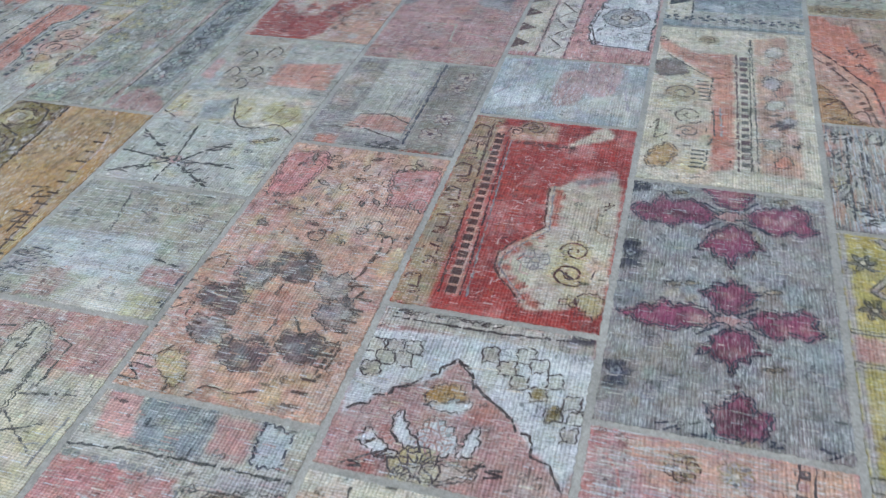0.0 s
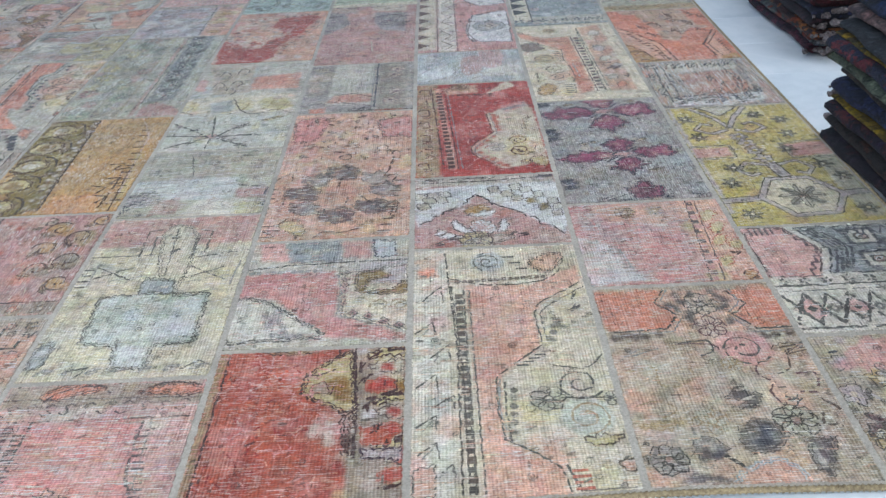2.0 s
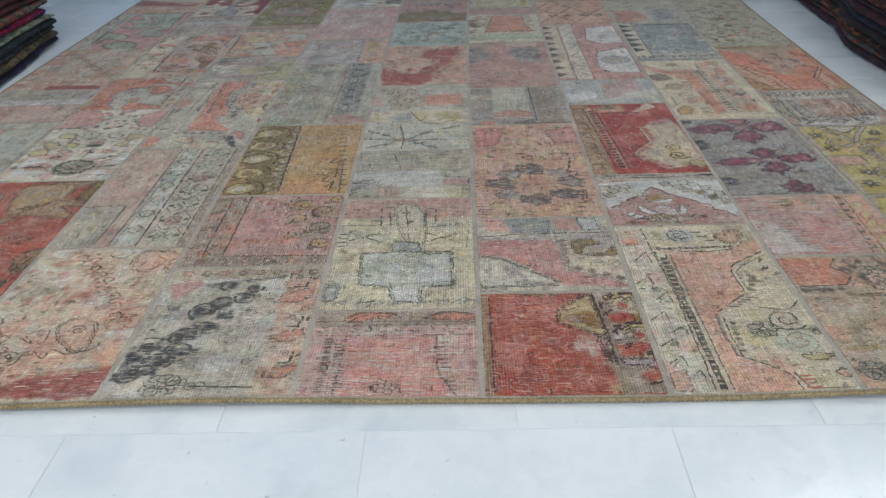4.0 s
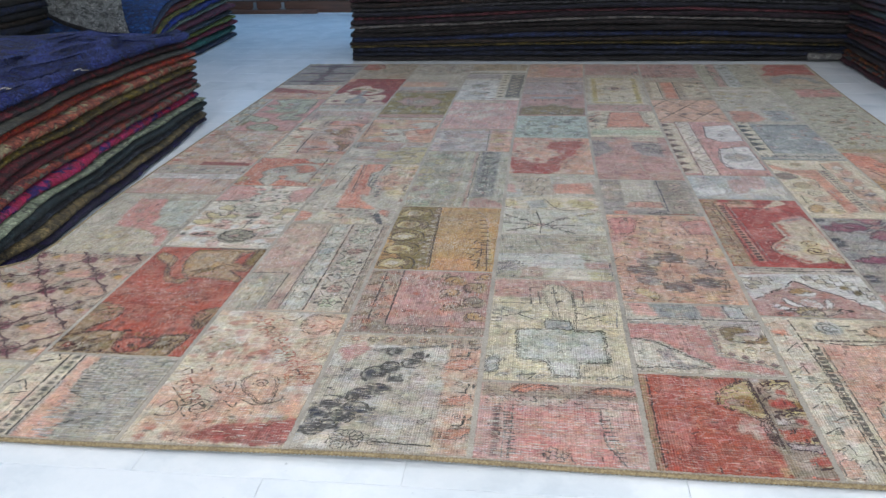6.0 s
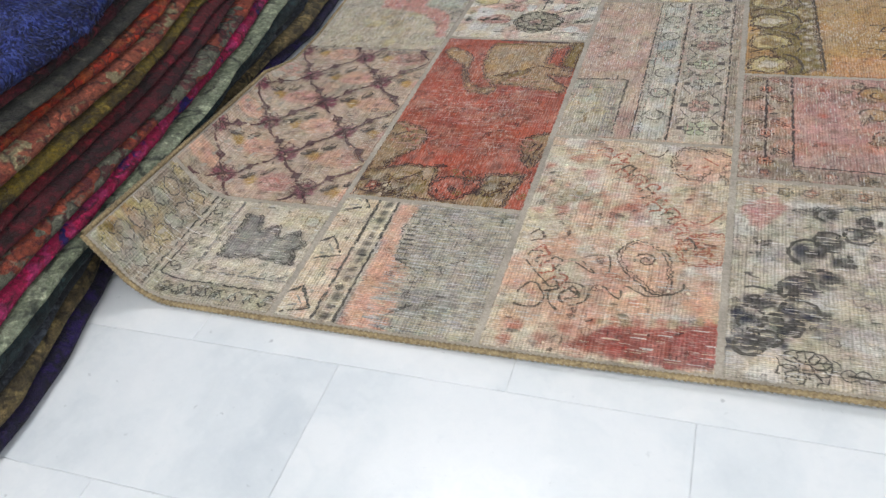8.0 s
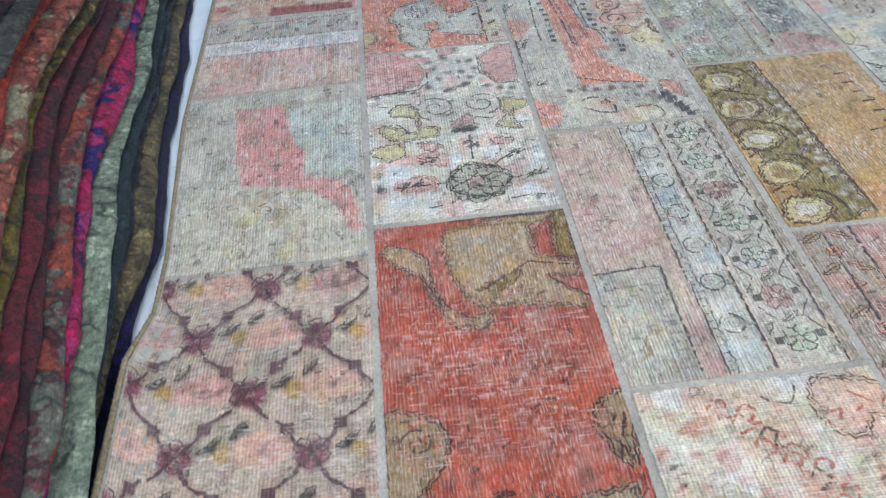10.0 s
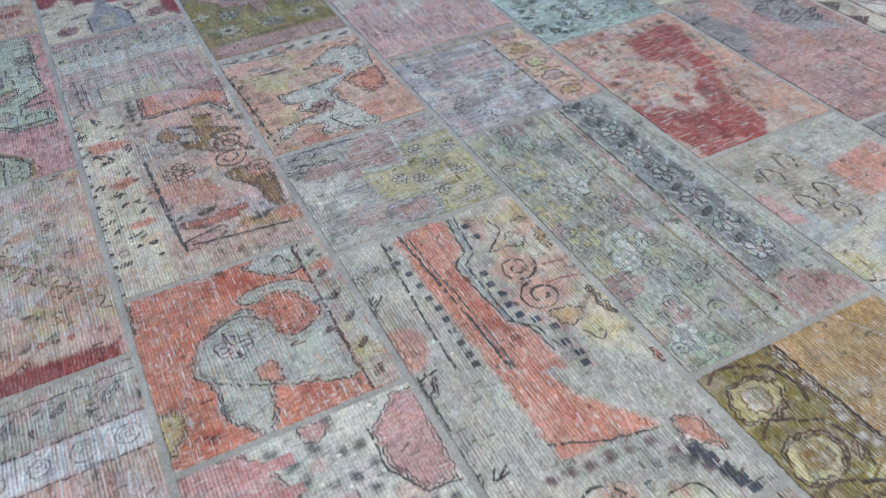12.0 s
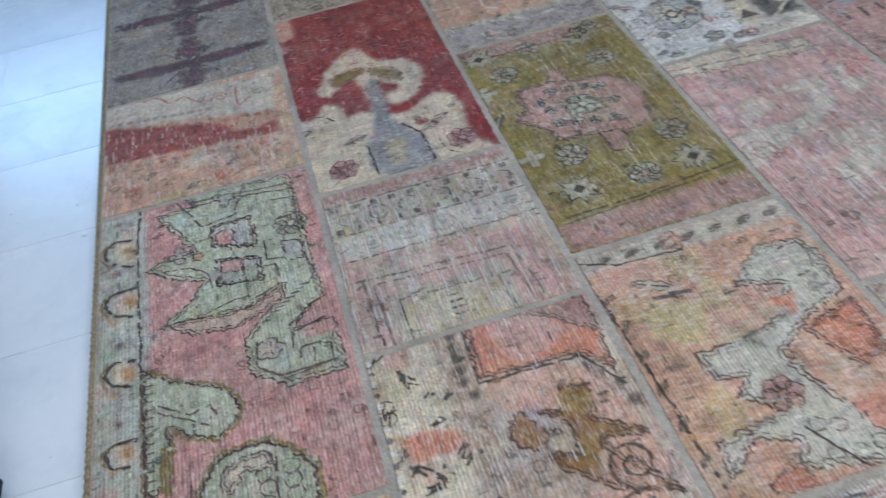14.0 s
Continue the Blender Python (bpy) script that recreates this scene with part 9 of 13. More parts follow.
p.line([(0.76, 0.41), (0.93, 0.38)], "ch", 0.007)
p.line([(0.5, 0.28), (0.71, 0.28)], "wg", 0.007)
p.ticks([(0.01, 0.07), (-0.01, 0.03), (1, 0.28), (1, 0.14)], "nv", 0.022, 1.2)
p.bare(420, True, ("wh", "iv", "pg"), length=0.03)

p = patch(4, 1.825, 2.582, "pg", True)
p.trace, p.worn = 0.04, 0.42
p.clouds(0, 0, 1, 1, ("pg", "iv", "wg", "mi", "pb"), 80, 0.02, 0.06, 0.5)
p.shape([(-0.03, 0.36), (0.95, 0.31), (1.01, -0), (-0.01, 0.01)], "ic", alpha=0.8)
p.mottle(-0.12, -0.02, 1, 0.35, ('iv', 'pb', 'hy', 'pg'), 30, 0.015, 0.05, 0.5)
p.line([(0.33, 0.33), (0.39, 0.12)], "ch", 0.008)
p.line([(0, 0.28), (0.17, 0.21), (0.36, 0.12)], "ch", 0.008)
p.line([(0.04, 0.03), (0.17, 0.07), (0.36, 0.12)], "ch", 0.008)
p.line([(0.64, 0.25), (0.51, 0.19), (0.41, 0.12)], "ch", 0.008)
p.line([(0.79, 0.12), (0.6, 0.13), (0.43, 0.12)], "ch", 0.008)
p.line([(0.72, 0.01), (0.57, 0.06), (0.42, 0.11)], "ch", 0.008)
p.line([(0.37, 0.01), (0.38, 0.11)], "ch", 0.008)
p.line([(0, 0.15), (0.34, 0.13)], "ch", 0.008)
p.ticks([(0.09, 0.24)], "ch", 0.022, 0.2)
p.ticks([(0.2, 0.19)], "ch", 0.022, 0.2)
p.ticks([(0.11, 0.05)], "ch", 0.022, 0.2)
p.ticks([(0.22, 0.08)], "ch", 0.022, 0.2)
p.ticks([(0.56, 0.21)], "ch", 0.022, 0.2)
p.ticks([(0.62, 0.24)], "ch", 0.022, 0.2)
p.ticks([(0.55, 0.07)], "ch", 0.022, 0.2)
p.ticks([(0.65, 0.03)], "ch", 0.022, 0.2)
p.ticks([(0.67, 0.13)], "ch", 0.022, 0.2)
p.mark("oct", 0.38, 0.13, 0.018, "dp", "ch", 0.0)
for u, v in [(0.48, 0.12), (0.28, 0.13)]:
    p.mark("rose", u, v, 0.014, "gp", "dg", 0.0)
p.shape([(-0.08, 0.55), (0.21, 0.56), (0.35, 0.59), (0.62, 0.56), (0.96, 0.57), (0.98, 0.36), (-0.03, 0.38)], "cr", alpha=0.9)
p.mottle(-0.08, 0.36, 0.98, 0.57, ('hy', 'pe', 'wg', 'iv', 'ye'), 26, 0.012, 0.03, 0.6)
p.shape([(-0.02, 0.5), (0.03, 0.53), (0.12, 0.48), (0.13, 0.41), (0.06, 0.4), (0, 0.43)], "hy", smooth=True, alpha=0.9)
p.curve([(0.03, 0.39), (0.08, 0.43), (0.09, 0.48)], "oo", 0.006)
p.shape([(0.46, 0.5), (0.53, 0.53), (0.61, 0.48), (0.61, 0.41), (0.54, 0.4), (0.48, 0.43)], "hy", smooth=True, alpha=0.9)
p.curve([(0.51, 0.39), (0.56, 0.43), (0.57, 0.48)], "oo", 0.006)
p.shape([(0.66, 0.5), (0.73, 0.54), (0.81, 0.49), (0.81, 0.42), (0.74, 0.4), (0.68, 0.44)], "hy", smooth=True, alpha=0.9)
p.curve([(0.71, 0.4), (0.76, 0.44), (0.78, 0.49)], "oo", 0.006)
p.shape([(0.8, 0.48), (0.86, 0.52), (0.94, 0.47), (0.94, 0.4), (0.86, 0.38), (0.81, 0.42)], "hy", smooth=True, alpha=0.9)
p.curve([(0.84, 0.38), (0.89, 0.42), (0.91, 0.47)], "oo", 0.006)
p.shape([(0.22, 0.5), (0.4, 0.52), (0.46, 0.39), (0.26, 0.38)], "pb", alpha=0.8)
p.curve([(0.42, 0.53), (0.53, 0.39), (0.67, 0.35), (0.83, 0.39), (0.97, 0.34)], "br", 0.006)
p.curve([(-0.05, 0.52), (-0.05, 0.43), (0.12, 0.37)], "br", 0.006)
p.shape([(0.51, 0.8), (0.94, 0.84), (0.96, 0.64), (0.52, 0.64)], "sa")
p.shape([(-0.09, 0.82), (0.08, 0.79), (0.1, 0.64), (-0.06, 0.66)], "pk", alpha=0.9)
p.shape([(0, 1.03), (0.46, 1.01), (0.53, 0.6), (0.2, 0.6)], "be", alpha=0.9)
p.mottle(0.05, 0.6, 0.53, 0.98, ('wg', 'tn', 'iv', 'gp'), 20, 0.012, 0.03, 0.6)
p.curve([(0.17, 0.83), (0.2, 0.89), (0.27, 0.85), (0.25, 0.81)], "br", 0.006)
p.curve([(0.32, 0.7), (0.35, 0.76), (0.42, 0.73), (0.39, 0.68)], "br", 0.006)
p.curve([(0.16, 0.69), (0.19, 0.75), (0.26, 0.71), (0.24, 0.67)], "br", 0.006)
p.curve([(0.33, 0.86), (0.36, 0.93), (0.43, 0.89), (0.4, 0.84)], "br", 0.006)
p.curve([(0.29, 0.61), (0.32, 0.67), (0.39, 0.63), (0.36, 0.59)], "br", 0.006)
for u, v in [(0.8, 0.28), (0.87, 0.3)]:
    p.mark("leaf", u, v, 0.022, "hy", "br", 0.2)
p.bare(260, True, ("iv", "wh", "ic"))

p = patch(4, 2.582, 3.215, "pe", True)
p.trace, p.worn = 0.08, 0.45
p.clouds(0, 0, 1, 1, ("iv", "lp", "pe", "cr", "wh"), 60, 0.02, 0.05, 0.5)
p.shape([(0.47, 0.87), (0.87, 0.91), (0.95, 0.86), (0.82, 0.63), (0.81, 0.53), (0.61, 0.3), (0.6, 0.07), (0.38, -0.06), (0.05, -0.03), (0.03, 0.1), (-0.03, 0.25), (-0.04, 0.43), (0.22, 0.34), (0.26, 0.24), (0.43, 0.25), (0.46, 0.38), (0.64, 0.48), (0.58, 0.56), (0.44, 0.69)], "rd")
p.mottle(0.62, 0.54, 0.66, 0.94, ('rd', 'rd', 'cm', 'bk', 'iv'), 20, 0.008, 0.02, 0.5)
p.clouds(0.32, -0.07, 0.32, 0.4, ('rd', 'rd', 'cm', 'iv'), 26, 0.01, 0.024, 0.5)
p.clouds(0.06, 0.34, 0.24, 0.82, ('ro', 'bk', 'lp', 'iv', 'dp'), 60, 0.006, 0.018, 0.6)
p.scatter(["curl", "ess", "dot"], ["bk", "dr", "gr", "br"], 90, 0.05, 0.25, 0.7, 0.9, 0.006, 0.014)
p.shape([(-0.06, 0.86), (0.06, 0.82), (0.03, 0.59), (-0.1, 0.57)], "ro", alpha=0.9)
p.row("dot", (0.95, 0.78), (0.64, 0.11), 13, 0.012, "br", "", 0, "dr")
p.row("dot", (0.52, 0.89), (0.91, 0.94), 5, 0.012, "br", "", 0.0, "")
p.shape([(0.9, 0.57), (0.95, 0.28), (0.72, 0.14), (0.69, 0.25)], "pe", alpha=0.9)
p.line([(1, 0.76), (0.89, 0.54), (0.72, 0.33), (0.63, 0.09)], "gr", 0.005)
p.row("dot", (-0.04, -0.07), (0.35, -0.08), 7, 0.012, "bk", "", 0.0, "")
p.curve([(-0.01, 0.98), (0.14, 0.98), (0.29, 0.93), (0.38, 0.98)], "og", 0.005)
p.scroll(0.13, 0.95, 0.02, "og", 0.004, 0.0, 1.6, "", 1)
p.scroll(0.33, 0.94, 0.02, "og", 0.004, 0.0, 1.6, "", 1)
p.bare(700, True, ("iv", "wh", "pk", "lp"), 0, 0, 1, 1, 0.016)

p = patch(4, 3.215, 3.705, "bm", True)
p.scatter(["curl", "ess"], ["dg", "gr"], 50, r0=0.01, r1=0.02)
p.scatter(["curl", "rose", "leaf"], ["gg", "dg", "pb", "gr"], 120, r0=0.008, r1=0.02).scatter(["leaf"], ["ye", "go", "ol"], 26, r0=0.008, r1=0.016).row("dia", (0.4, 0.5), (0.7, 0.5), 1, 0.055, "pb", "dg").layer().mark("rose", 0.55, 0.5, 0.036, "ye", "dg")
p.scatter(["blob"], ["wh", "pb"], 20, r0=0.01, r1=0.024).bare(160, True, ("wh", "mi"))

p = patch(4, 3.705, 4.711, "dp", True)
olive = [(0.02, 0.02), (0.98, 0.02), (0.98, 0.2), (0.78, 0.2), (0.74, 0.27), (0.6, 0.25), (0.52, 0.32), (0.4, 0.25), (0.2, 0.25), (0.02, 0.2)]
p.poly(olive, "ol", 0.004).line(olive[2:], "pg", 0.014).line(olive[2:], "dg", 0.005).scatter(["flw"], ["gg", "bb", "tn"], 14, 0.05, 0.04, 0.95, 0.2, 0.014, 0.024).scatter(["dash"], ["pk", "sa", "li"], 90, 0, 0.3, 1, 0.6, 0.006, 0.018)
p.rect(0, 0.58, 1, 1, "li").scatter(["rose", "curl", "blob"], ["bb", "pb", "gr", "pk", "dg"], 60, 0, 0.6, 1, 1, 0.012, 0.03).row("dash", (0.05, 0.4), (0.95, 0.42), 8, 0.02, "dg", "", 1.57).rect(0.15, 0.45, 0.85, 0.52, "bb").bare(200, True)

p = patch(4, 4.711, 5.385, "pe", True)
p.poly([(0.35, 0.3), (0.4, 0.8), (0.98, 0.85), (0.98, 0.3)], "pk", 0.01).rect(0, 0, 1, 0.22, "li").scatter(["rose", "dash", "blob"], ["iv", "pk", "gr", "be", "bb"], 80, r0=0.01, r1=0.026).bare(300, True)

# sixth column
p = patch(5, 0.455, 0.866, "dr", True)
p.trace, p.worn = 0.08, 0.38
p.clouds(0, 0, 0.75, 1, ("bk", "rd", "cm", "ro", "dr"), 80, 0.015, 0.05, 0.45).rect(0, 0, 0.04, 1, "tn").line([(0.05, 0), (0.055, 0.98)], "ch", 0.006).rect(0.74, 0, 1, 1, "ta").clouds(0.72, 0, 1, 1, ("be", "hy", "gp", "tn"), 34, 0.012, 0.03, 0.6)
p.shape([(0.23, 1.01), (0.35, 1.02), (0.53, 1.03), (0.53, 0.99), (0.4, 0.97), (0.29, 0.98)], "tn", "ch", 0.005, smooth=True)
p.shape([(0.47, 0.7), (0.49, 0.82), (0.62, 0.93), (0.72, 0.99), (0.77, 0.55), (0.73, 0.51), (0.64, 0.58), (0.5, 0.65)], "hy", "ch", 0.007)
p.shape([(0.59, 0.76), (0.68, 0.81), (0.73, 0.75), (0.74, 0.59), (0.65, 0.64)], "oo")
p.shape([(0.52, 0.73), (0.59, 0.76), (0.63, 0.66), (0.54, 0.68)], "be", "br", 0.004)
p.line([(0.48, 0.8), (0.57, 0.81), (0.64, 0.85)], "ch", 0.006)
p.line([(0.65, 0.76), (0.62, 0.64)], "br", 0.006)
p.line([(0.73, 1.04), (0.75, 0.71), (0.77, 0.53), (0.77, 0.25)], "ch", 0.007)
p.line([(0.64, 1.04), (0.65, 0.92)], "ch", 0.006)
p.shape([(0.69, 0.53), (0.75, 0.55), (0.76, 0.27), (0.72, 0.27)], "be", "ch", 0.005)
p.row("dot", (0.71, 0.51), (0.74, 0.29), 5, 0.012, "br", "", 0.0, "")
p.shape([(0.8, 0.94), (0.9, 1), (0.99, 0.99), (1, 0.93), (0.9, 0.94), (0.84, 0.91)], "hy", "ch", 0.007, smooth=True)
p.curve([(0.8, 0.91), (0.88, 0.97), (0.99, 0.98)], "ch", 0.009)
p.shape([(0.84, 0.88), (0.99, 0.9), (1, 0.82), (0.94, 0.8), (0.83, 0.84)], "gg", "dg", 0.005, smooth=True)
p.mark("dot", 0.91, 0.85, 0.016, "rd", "br", 0.0)
p.shape([(0.81, 0.74), (0.88, 0.77), (0.94, 0.76), (0.96, 0.69), (0.87, 0.66), (0.81, 0.68)], "rd", "dr", 0.005)
p.curve([(0.81, 0.62), (0.9, 0.65), (1, 0.69)], "ch", 0.008)
p.shape([(0.95, 0.74), (1.01, 0.75), (1.01, 0.67), (0.97, 0.66)], "oo", "br", 0.005)
p.shape([(0.85, 0.61), (0.94, 0.65), (1.03, 0.65), (1.03, 0.59), (0.94, 0.61), (0.89, 0.58)], "hy", "ch", 0.007, smooth=True)
p.curve([(0.85, 0.58), (0.92, 0.64), (1.03, 0.64)], "ch", 0.009)
p.shape([(0.88, 0.56), (1.03, 0.57), (1.04, 0.5), (0.97, 0.49), (0.87, 0.52)], "gg", "dg", 0.005, smooth=True)
p.mark("dot", 0.95, 0.53, 0.016, "rd", "br", 0.0)
p.shape([(0.85, 0.43), (0.92, 0.46), (0.98, 0.45), (0.99, 0.39), (0.91, 0.36), (0.85, 0.38)], "rd", "dr", 0.005)
p.curve([(0.85, 0.33), (0.94, 0.35), (1.03, 0.39)], "ch", 0.008)
p.shape([(0.99, 0.43), (1.04, 0.45), (1.05, 0.37), (1, 0.36)], "oo", "br", 0.005)
p.shape([(0.89, 0.32), (0.97, 0.36), (1.06, 0.35), (1.06, 0.31), (0.98, 0.32), (0.93, 0.29)], "hy", "ch", 0.007, smooth=True)
p.curve([(0.89, 0.29), (0.96, 0.34), (1.06, 0.35)], "ch", 0.009)
p.shape([(0.92, 0.27), (1.06, 0.29), (1.06, 0.23), (1, 0.21), (0.91, 0.24)], "gg", "dg", 0.005, smooth=True)
p.mark("dot", 0.99, 0.25, 0.016, "rd", "br", 0.0)
p.shape([(0.89, 0.17), (0.96, 0.19), (1.01, 0.18), (1.02, 0.13), (0.95, 0.1), (0.89, 0.12)], "rd", "dr", 0.005)
p.curve([(0.89, 0.08), (0.97, 0.09), (1.06, 0.13)], "ch", 0.008)
p.shape([(1.02, 0.17), (1.07, 0.18), (1.07, 0.11), (1.03, 0.11)], "oo", "br", 0.005)
p.shape([(0.79, 0.43), (0.92, 0.43), (0.94, 0.33), (0.81, 0.33)], "bk", "dr", 0.005)
p.shape([(0.8, 0.3), (0.99, 0.3), (1, 0.23), (0.81, 0.25)], "li", "nv", 0.006)
for u, v in [(0.77, 0.98), (0.83, 0.52)]:
    p.mark("blob", u, v, 0.014, "wh", "gr", 0.0)
p.ticks([(0.77, 0.84), (0.79, 0.77), (0.83, 0.58), (0.86, 0.42)], "ch", 0.016, 1.2)
p.clouds(0.54, 0.27, 0.72, 0.56, ('iv', 'pk', 'lp'), 12, 0.01, 0.028, 0.6)
p.scatter(["dash"], ["ro", "sa", "cm", "pk"], 160, 0.06, 0, 0.6, 1, 0.004, 0.01).bare(300, True, ("pk", "lp", "sa"), 0, 0, 0.7, 1, 0.016)

p = patch(5, 0.866, 1.283, "pg", True)
p.trace, p.worn = 0.03, 0.4
p.clouds(0, 0, 1, 1, ("pg", "wg", "cr", "gg", "be"), 50, 0.02, 0.05, 0.5)
p.shape([(0.04, 1.01), (0.19, 1.01), (0.24, 0.8), (0.07, 0.8)], "pk")
p.shape([(0.2, 1.01), (0.55, 1), (0.59, 0.77), (0.26, 0.78)], "bb", "gr", 0.004)
p.shape([(0.56, 1), (0.75, 0.97), (0.77, 0.8), (0.6, 0.8)], "pk")
p.shape([(0.77, 1), (0.91, 0.97), (0.93, 0.8), (0.79, 0.8)], "pb", "nv", 0.006)
for u, v in [(0.41, 0.88), (0.35, 0.9), (0.49, 0.9)]:
    p.mark("leaf", u, v, 0.022, "gg", "gr", 0.1)
p.line([(-0.02, 0.72), (0.29, 0.75), (0.65, 0.76), (1, 0.76)], "ch", 0.006)
p.row("dot", (0.01, 0.68), (0.49, 0.68), 11, 0.009, "gr", "", 0.0, "")
p.shape([(-0.19, 0.61), (-0.02, 0.67), (0.55, 0.67), (0.59, 0.46), (0.59, 0.23), (0.77, 0.17), (1.01, 0.06), (1.03, 0.02), (0.56, 0.06), (0.38, 0.24), (0.21, 0.42), (-0.15, 0.47)], "ro")
p.mottle(-0.16, 0.07, 0.7, 0.7, ('pk', 'ro', 'lp', 'dp'), 36, 0.015, 0.04, 0.5)
p.shape([(0.57, 0.65), (1.01, 0.73), (1.05, 0.07), (0.77, 0.18), (0.6, 0.25), (0.61, 0.46)], "cr", "gr", 0.005, inner="dg", gap=0.008)
p.mottle(0.57, 0.09, 1.05, 0.71, ('iv', 'be', 'pe', 'gp'), 20, 0.015, 0.03, 0.5)
p.shape([(0.7, 0.74), (0.99, 0.75), (1, 0.52), (0.88, 0.54), (0.73, 0.52)], "li", alpha=0.9)
p.shape([(0.69, 0.64), (0.84, 0.66), (0.9, 0.6), (0.82, 0.57), (0.77, 0.55), (0.76, 0.47), (0.91, 0.47), (0.98, 0.56), (1, 0.43), (0.73, 0.44), (0.69, 0.53)], "oo", "br", 0.005, smooth=True)
p.scroll(0.84, 0.32, 0.022, "tn", 0.006, 0.0, 1.6, "", 1)
p.scroll(0.96, 0.32, 0.022, "tn", 0.006, 0.0, 1.6, "", 1)
p.row("dia", (0.62, 0.67), (0.63, 0.32), 6, 0.01, "dp", "dg", 0.0, "")
for u, v in [(0.69, 0.26), (0.78, 0.23), (0.87, 0.18), (0.96, 0.14)]:
    p.mark("dia", u, v, 0.012, "mg", "dg", 0.0)
p.shape([(-0.13, 0.4), (0.04, 0.45), (0.19, 0.39), (0.54, 0.1), (0.54, 0.06), (-0.01, 0.04)], "iv", "dg", 0.006)
p.shape([(0.17, 0.27), (0.28, 0.31), (0.28, 0.22), (0.34, 0.1), (0.41, 0.1), (0.42, 0.07), (0.25, 0.08)], "li", "gr", 0.004)
p.mottle(-0.06, 0.03, 0.43, 0.39, ('wh', 'iv', 'lp'), 14, 0.015, 0.03, 0.5)
p.bare(320, True, ("iv", "pk", "wh"))

p = patch(5, 1.283, 2.066, "pe", True)
p.trace, p.worn = 0.15, 0.42
p.clouds(0, 0, 1, 1, ("pe", "ap", "lp", "pk", "cr", "hy"), 110, 0.015, 0.045, 0.5).clouds(0, 0.1, 0.3, 0.9, ("pk", "lp", "ro"), 20, 0.02, 0.05, 0.5)
p.shape([(-0, 0.92), (0.06, 0.95), (0.23, 0.97), (0.3, 0.92), (0.27, 0.84), (0.24, 0.75), (0.09, 0.72), (0.03, 0.74)], "ro", "dg", 0.004)
p.shape([(0.7, 0.91), (0.98, 0.95), (1.05, 0.79), (1.01, 0.73), (0.88, 0.75), (0.77, 0.74), (0.74, 0.81)], "ro", "dg", 0.004)
p.mottle(-0.09, 0.76, 0.4, 0.91, ('sa', 'ro', 'bk'), 10, 0.015, 0.03, 0.5)
p.scatter(["curl", "ring", "leaf"], ["br", "dp", "wg", "dg"], 70, 0.1, 0.55, 0.95, 0.97, 0.008, 0.018)
p.shape([(0.09, 0.29), (0.1, 0.35), (0.19, 0.34), (0.23, 0.37), (0.36, 0.32), (0.33, 0.29), (0.34, 0.25), (0.23, 0.25)], "nv", "dg", 0.004, alpha=0.8)
p.mottle(0.11, 0.28, 0.34, 0.33, ('bb', 'dg', 'gr', 'pe'), 7, 0.007, 0.014, 0.7)
p.shape([(0.15, 0.19), (0.15, 0.24), (0.23, 0.23), (0.27, 0.25), (0.37, 0.21), (0.35, 0.19), (0.36, 0.16), (0.26, 0.15)], "gr", "dg", 0.004, alpha=0.8)
p.mottle(0.16, 0.18, 0.36, 0.22, ('bb', 'dg', 'gr', 'pe'), 7, 0.007, 0.014, 0.7)
p.shape([(0.19, 0.39), (0.2, 0.44), (0.28, 0.43), (0.32, 0.46), (0.42, 0.41), (0.39, 0.38), (0.4, 0.35), (0.31, 0.35)], "gr", "dg", 0.004, alpha=0.8)
p.mottle(0.21, 0.38, 0.4, 0.43, ('bb', 'dg', 'gr', 'pe'), 7, 0.007, 0.014, 0.7)
p.shape([(0.36, 0.44), (0.37, 0.5), (0.46, 0.49), (0.5, 0.52), (0.62, 0.47), (0.59, 0.43), (0.6, 0.4), (0.49, 0.39)], "nv", "dg", 0.004, alpha=0.8)
p.mottle(0.37, 0.42, 0.6, 0.48, ('bb', 'dg', 'gr', 'pe'), 7, 0.007, 0.014, 0.7)
p.shape([(0.63, 0.39), (0.64, 0.45), (0.72, 0.43), (0.76, 0.46), (0.85, 0.42), (0.82, 0.39), (0.83, 0.36), (0.73, 0.35)], "gr", "dg", 0.004, alpha=0.8)
p.mottle(0.64, 0.38, 0.83, 0.43, ('bb', 'dg', 'gr', 'pe'), 7, 0.007, 0.014, 0.7)
p.shape([(0.7, 0.3), (0.72, 0.35), (0.79, 0.34), (0.83, 0.37), (0.93, 0.32), (0.9, 0.3), (0.9, 0.26), (0.81, 0.26)], "gr", "dg", 0.004, alpha=0.8)
p.mottle(0.72, 0.29, 0.91, 0.34, ('bb', 'dg', 'gr', 'pe'), 7, 0.007, 0.014, 0.7)
p.shape([(0.62, 0.18), (0.63, 0.24), (0.72, 0.22), (0.76, 0.25), (0.87, 0.21), (0.83, 0.18), (0.84, 0.15), (0.73, 0.14)], "nv", "dg", 0.004, alpha=0.8)
p.mottle(0.64, 0.17, 0.84, 0.22, ('bb', 'dg', 'gr', 'pe'), 7, 0.007, 0.014, 0.7)
p.shape([(0.36, 0.13), (0.37, 0.19), (0.46, 0.18), (0.51, 0.21), (0.63, 0.16), (0.6, 0.13), (0.61, 0.1), (0.49, 0.09)], "nv", "dg", 0.004, alpha=0.8)
p.mottle(0.38, 0.12, 0.61, 0.17, ('bb', 'dg', 'gr', 'pe'), 7, 0.007, 0.014, 0.7)
p.shape([(0.39, 0.3), (0.42, 0.34), (0.52, 0.35), (0.62, 0.31), (0.59, 0.25), (0.48, 0.25)], "ap", "sa", 0.005, smooth=True)
p.line([(0.47, 0.34), (0.5, 0.43)], "dg", 0.004)
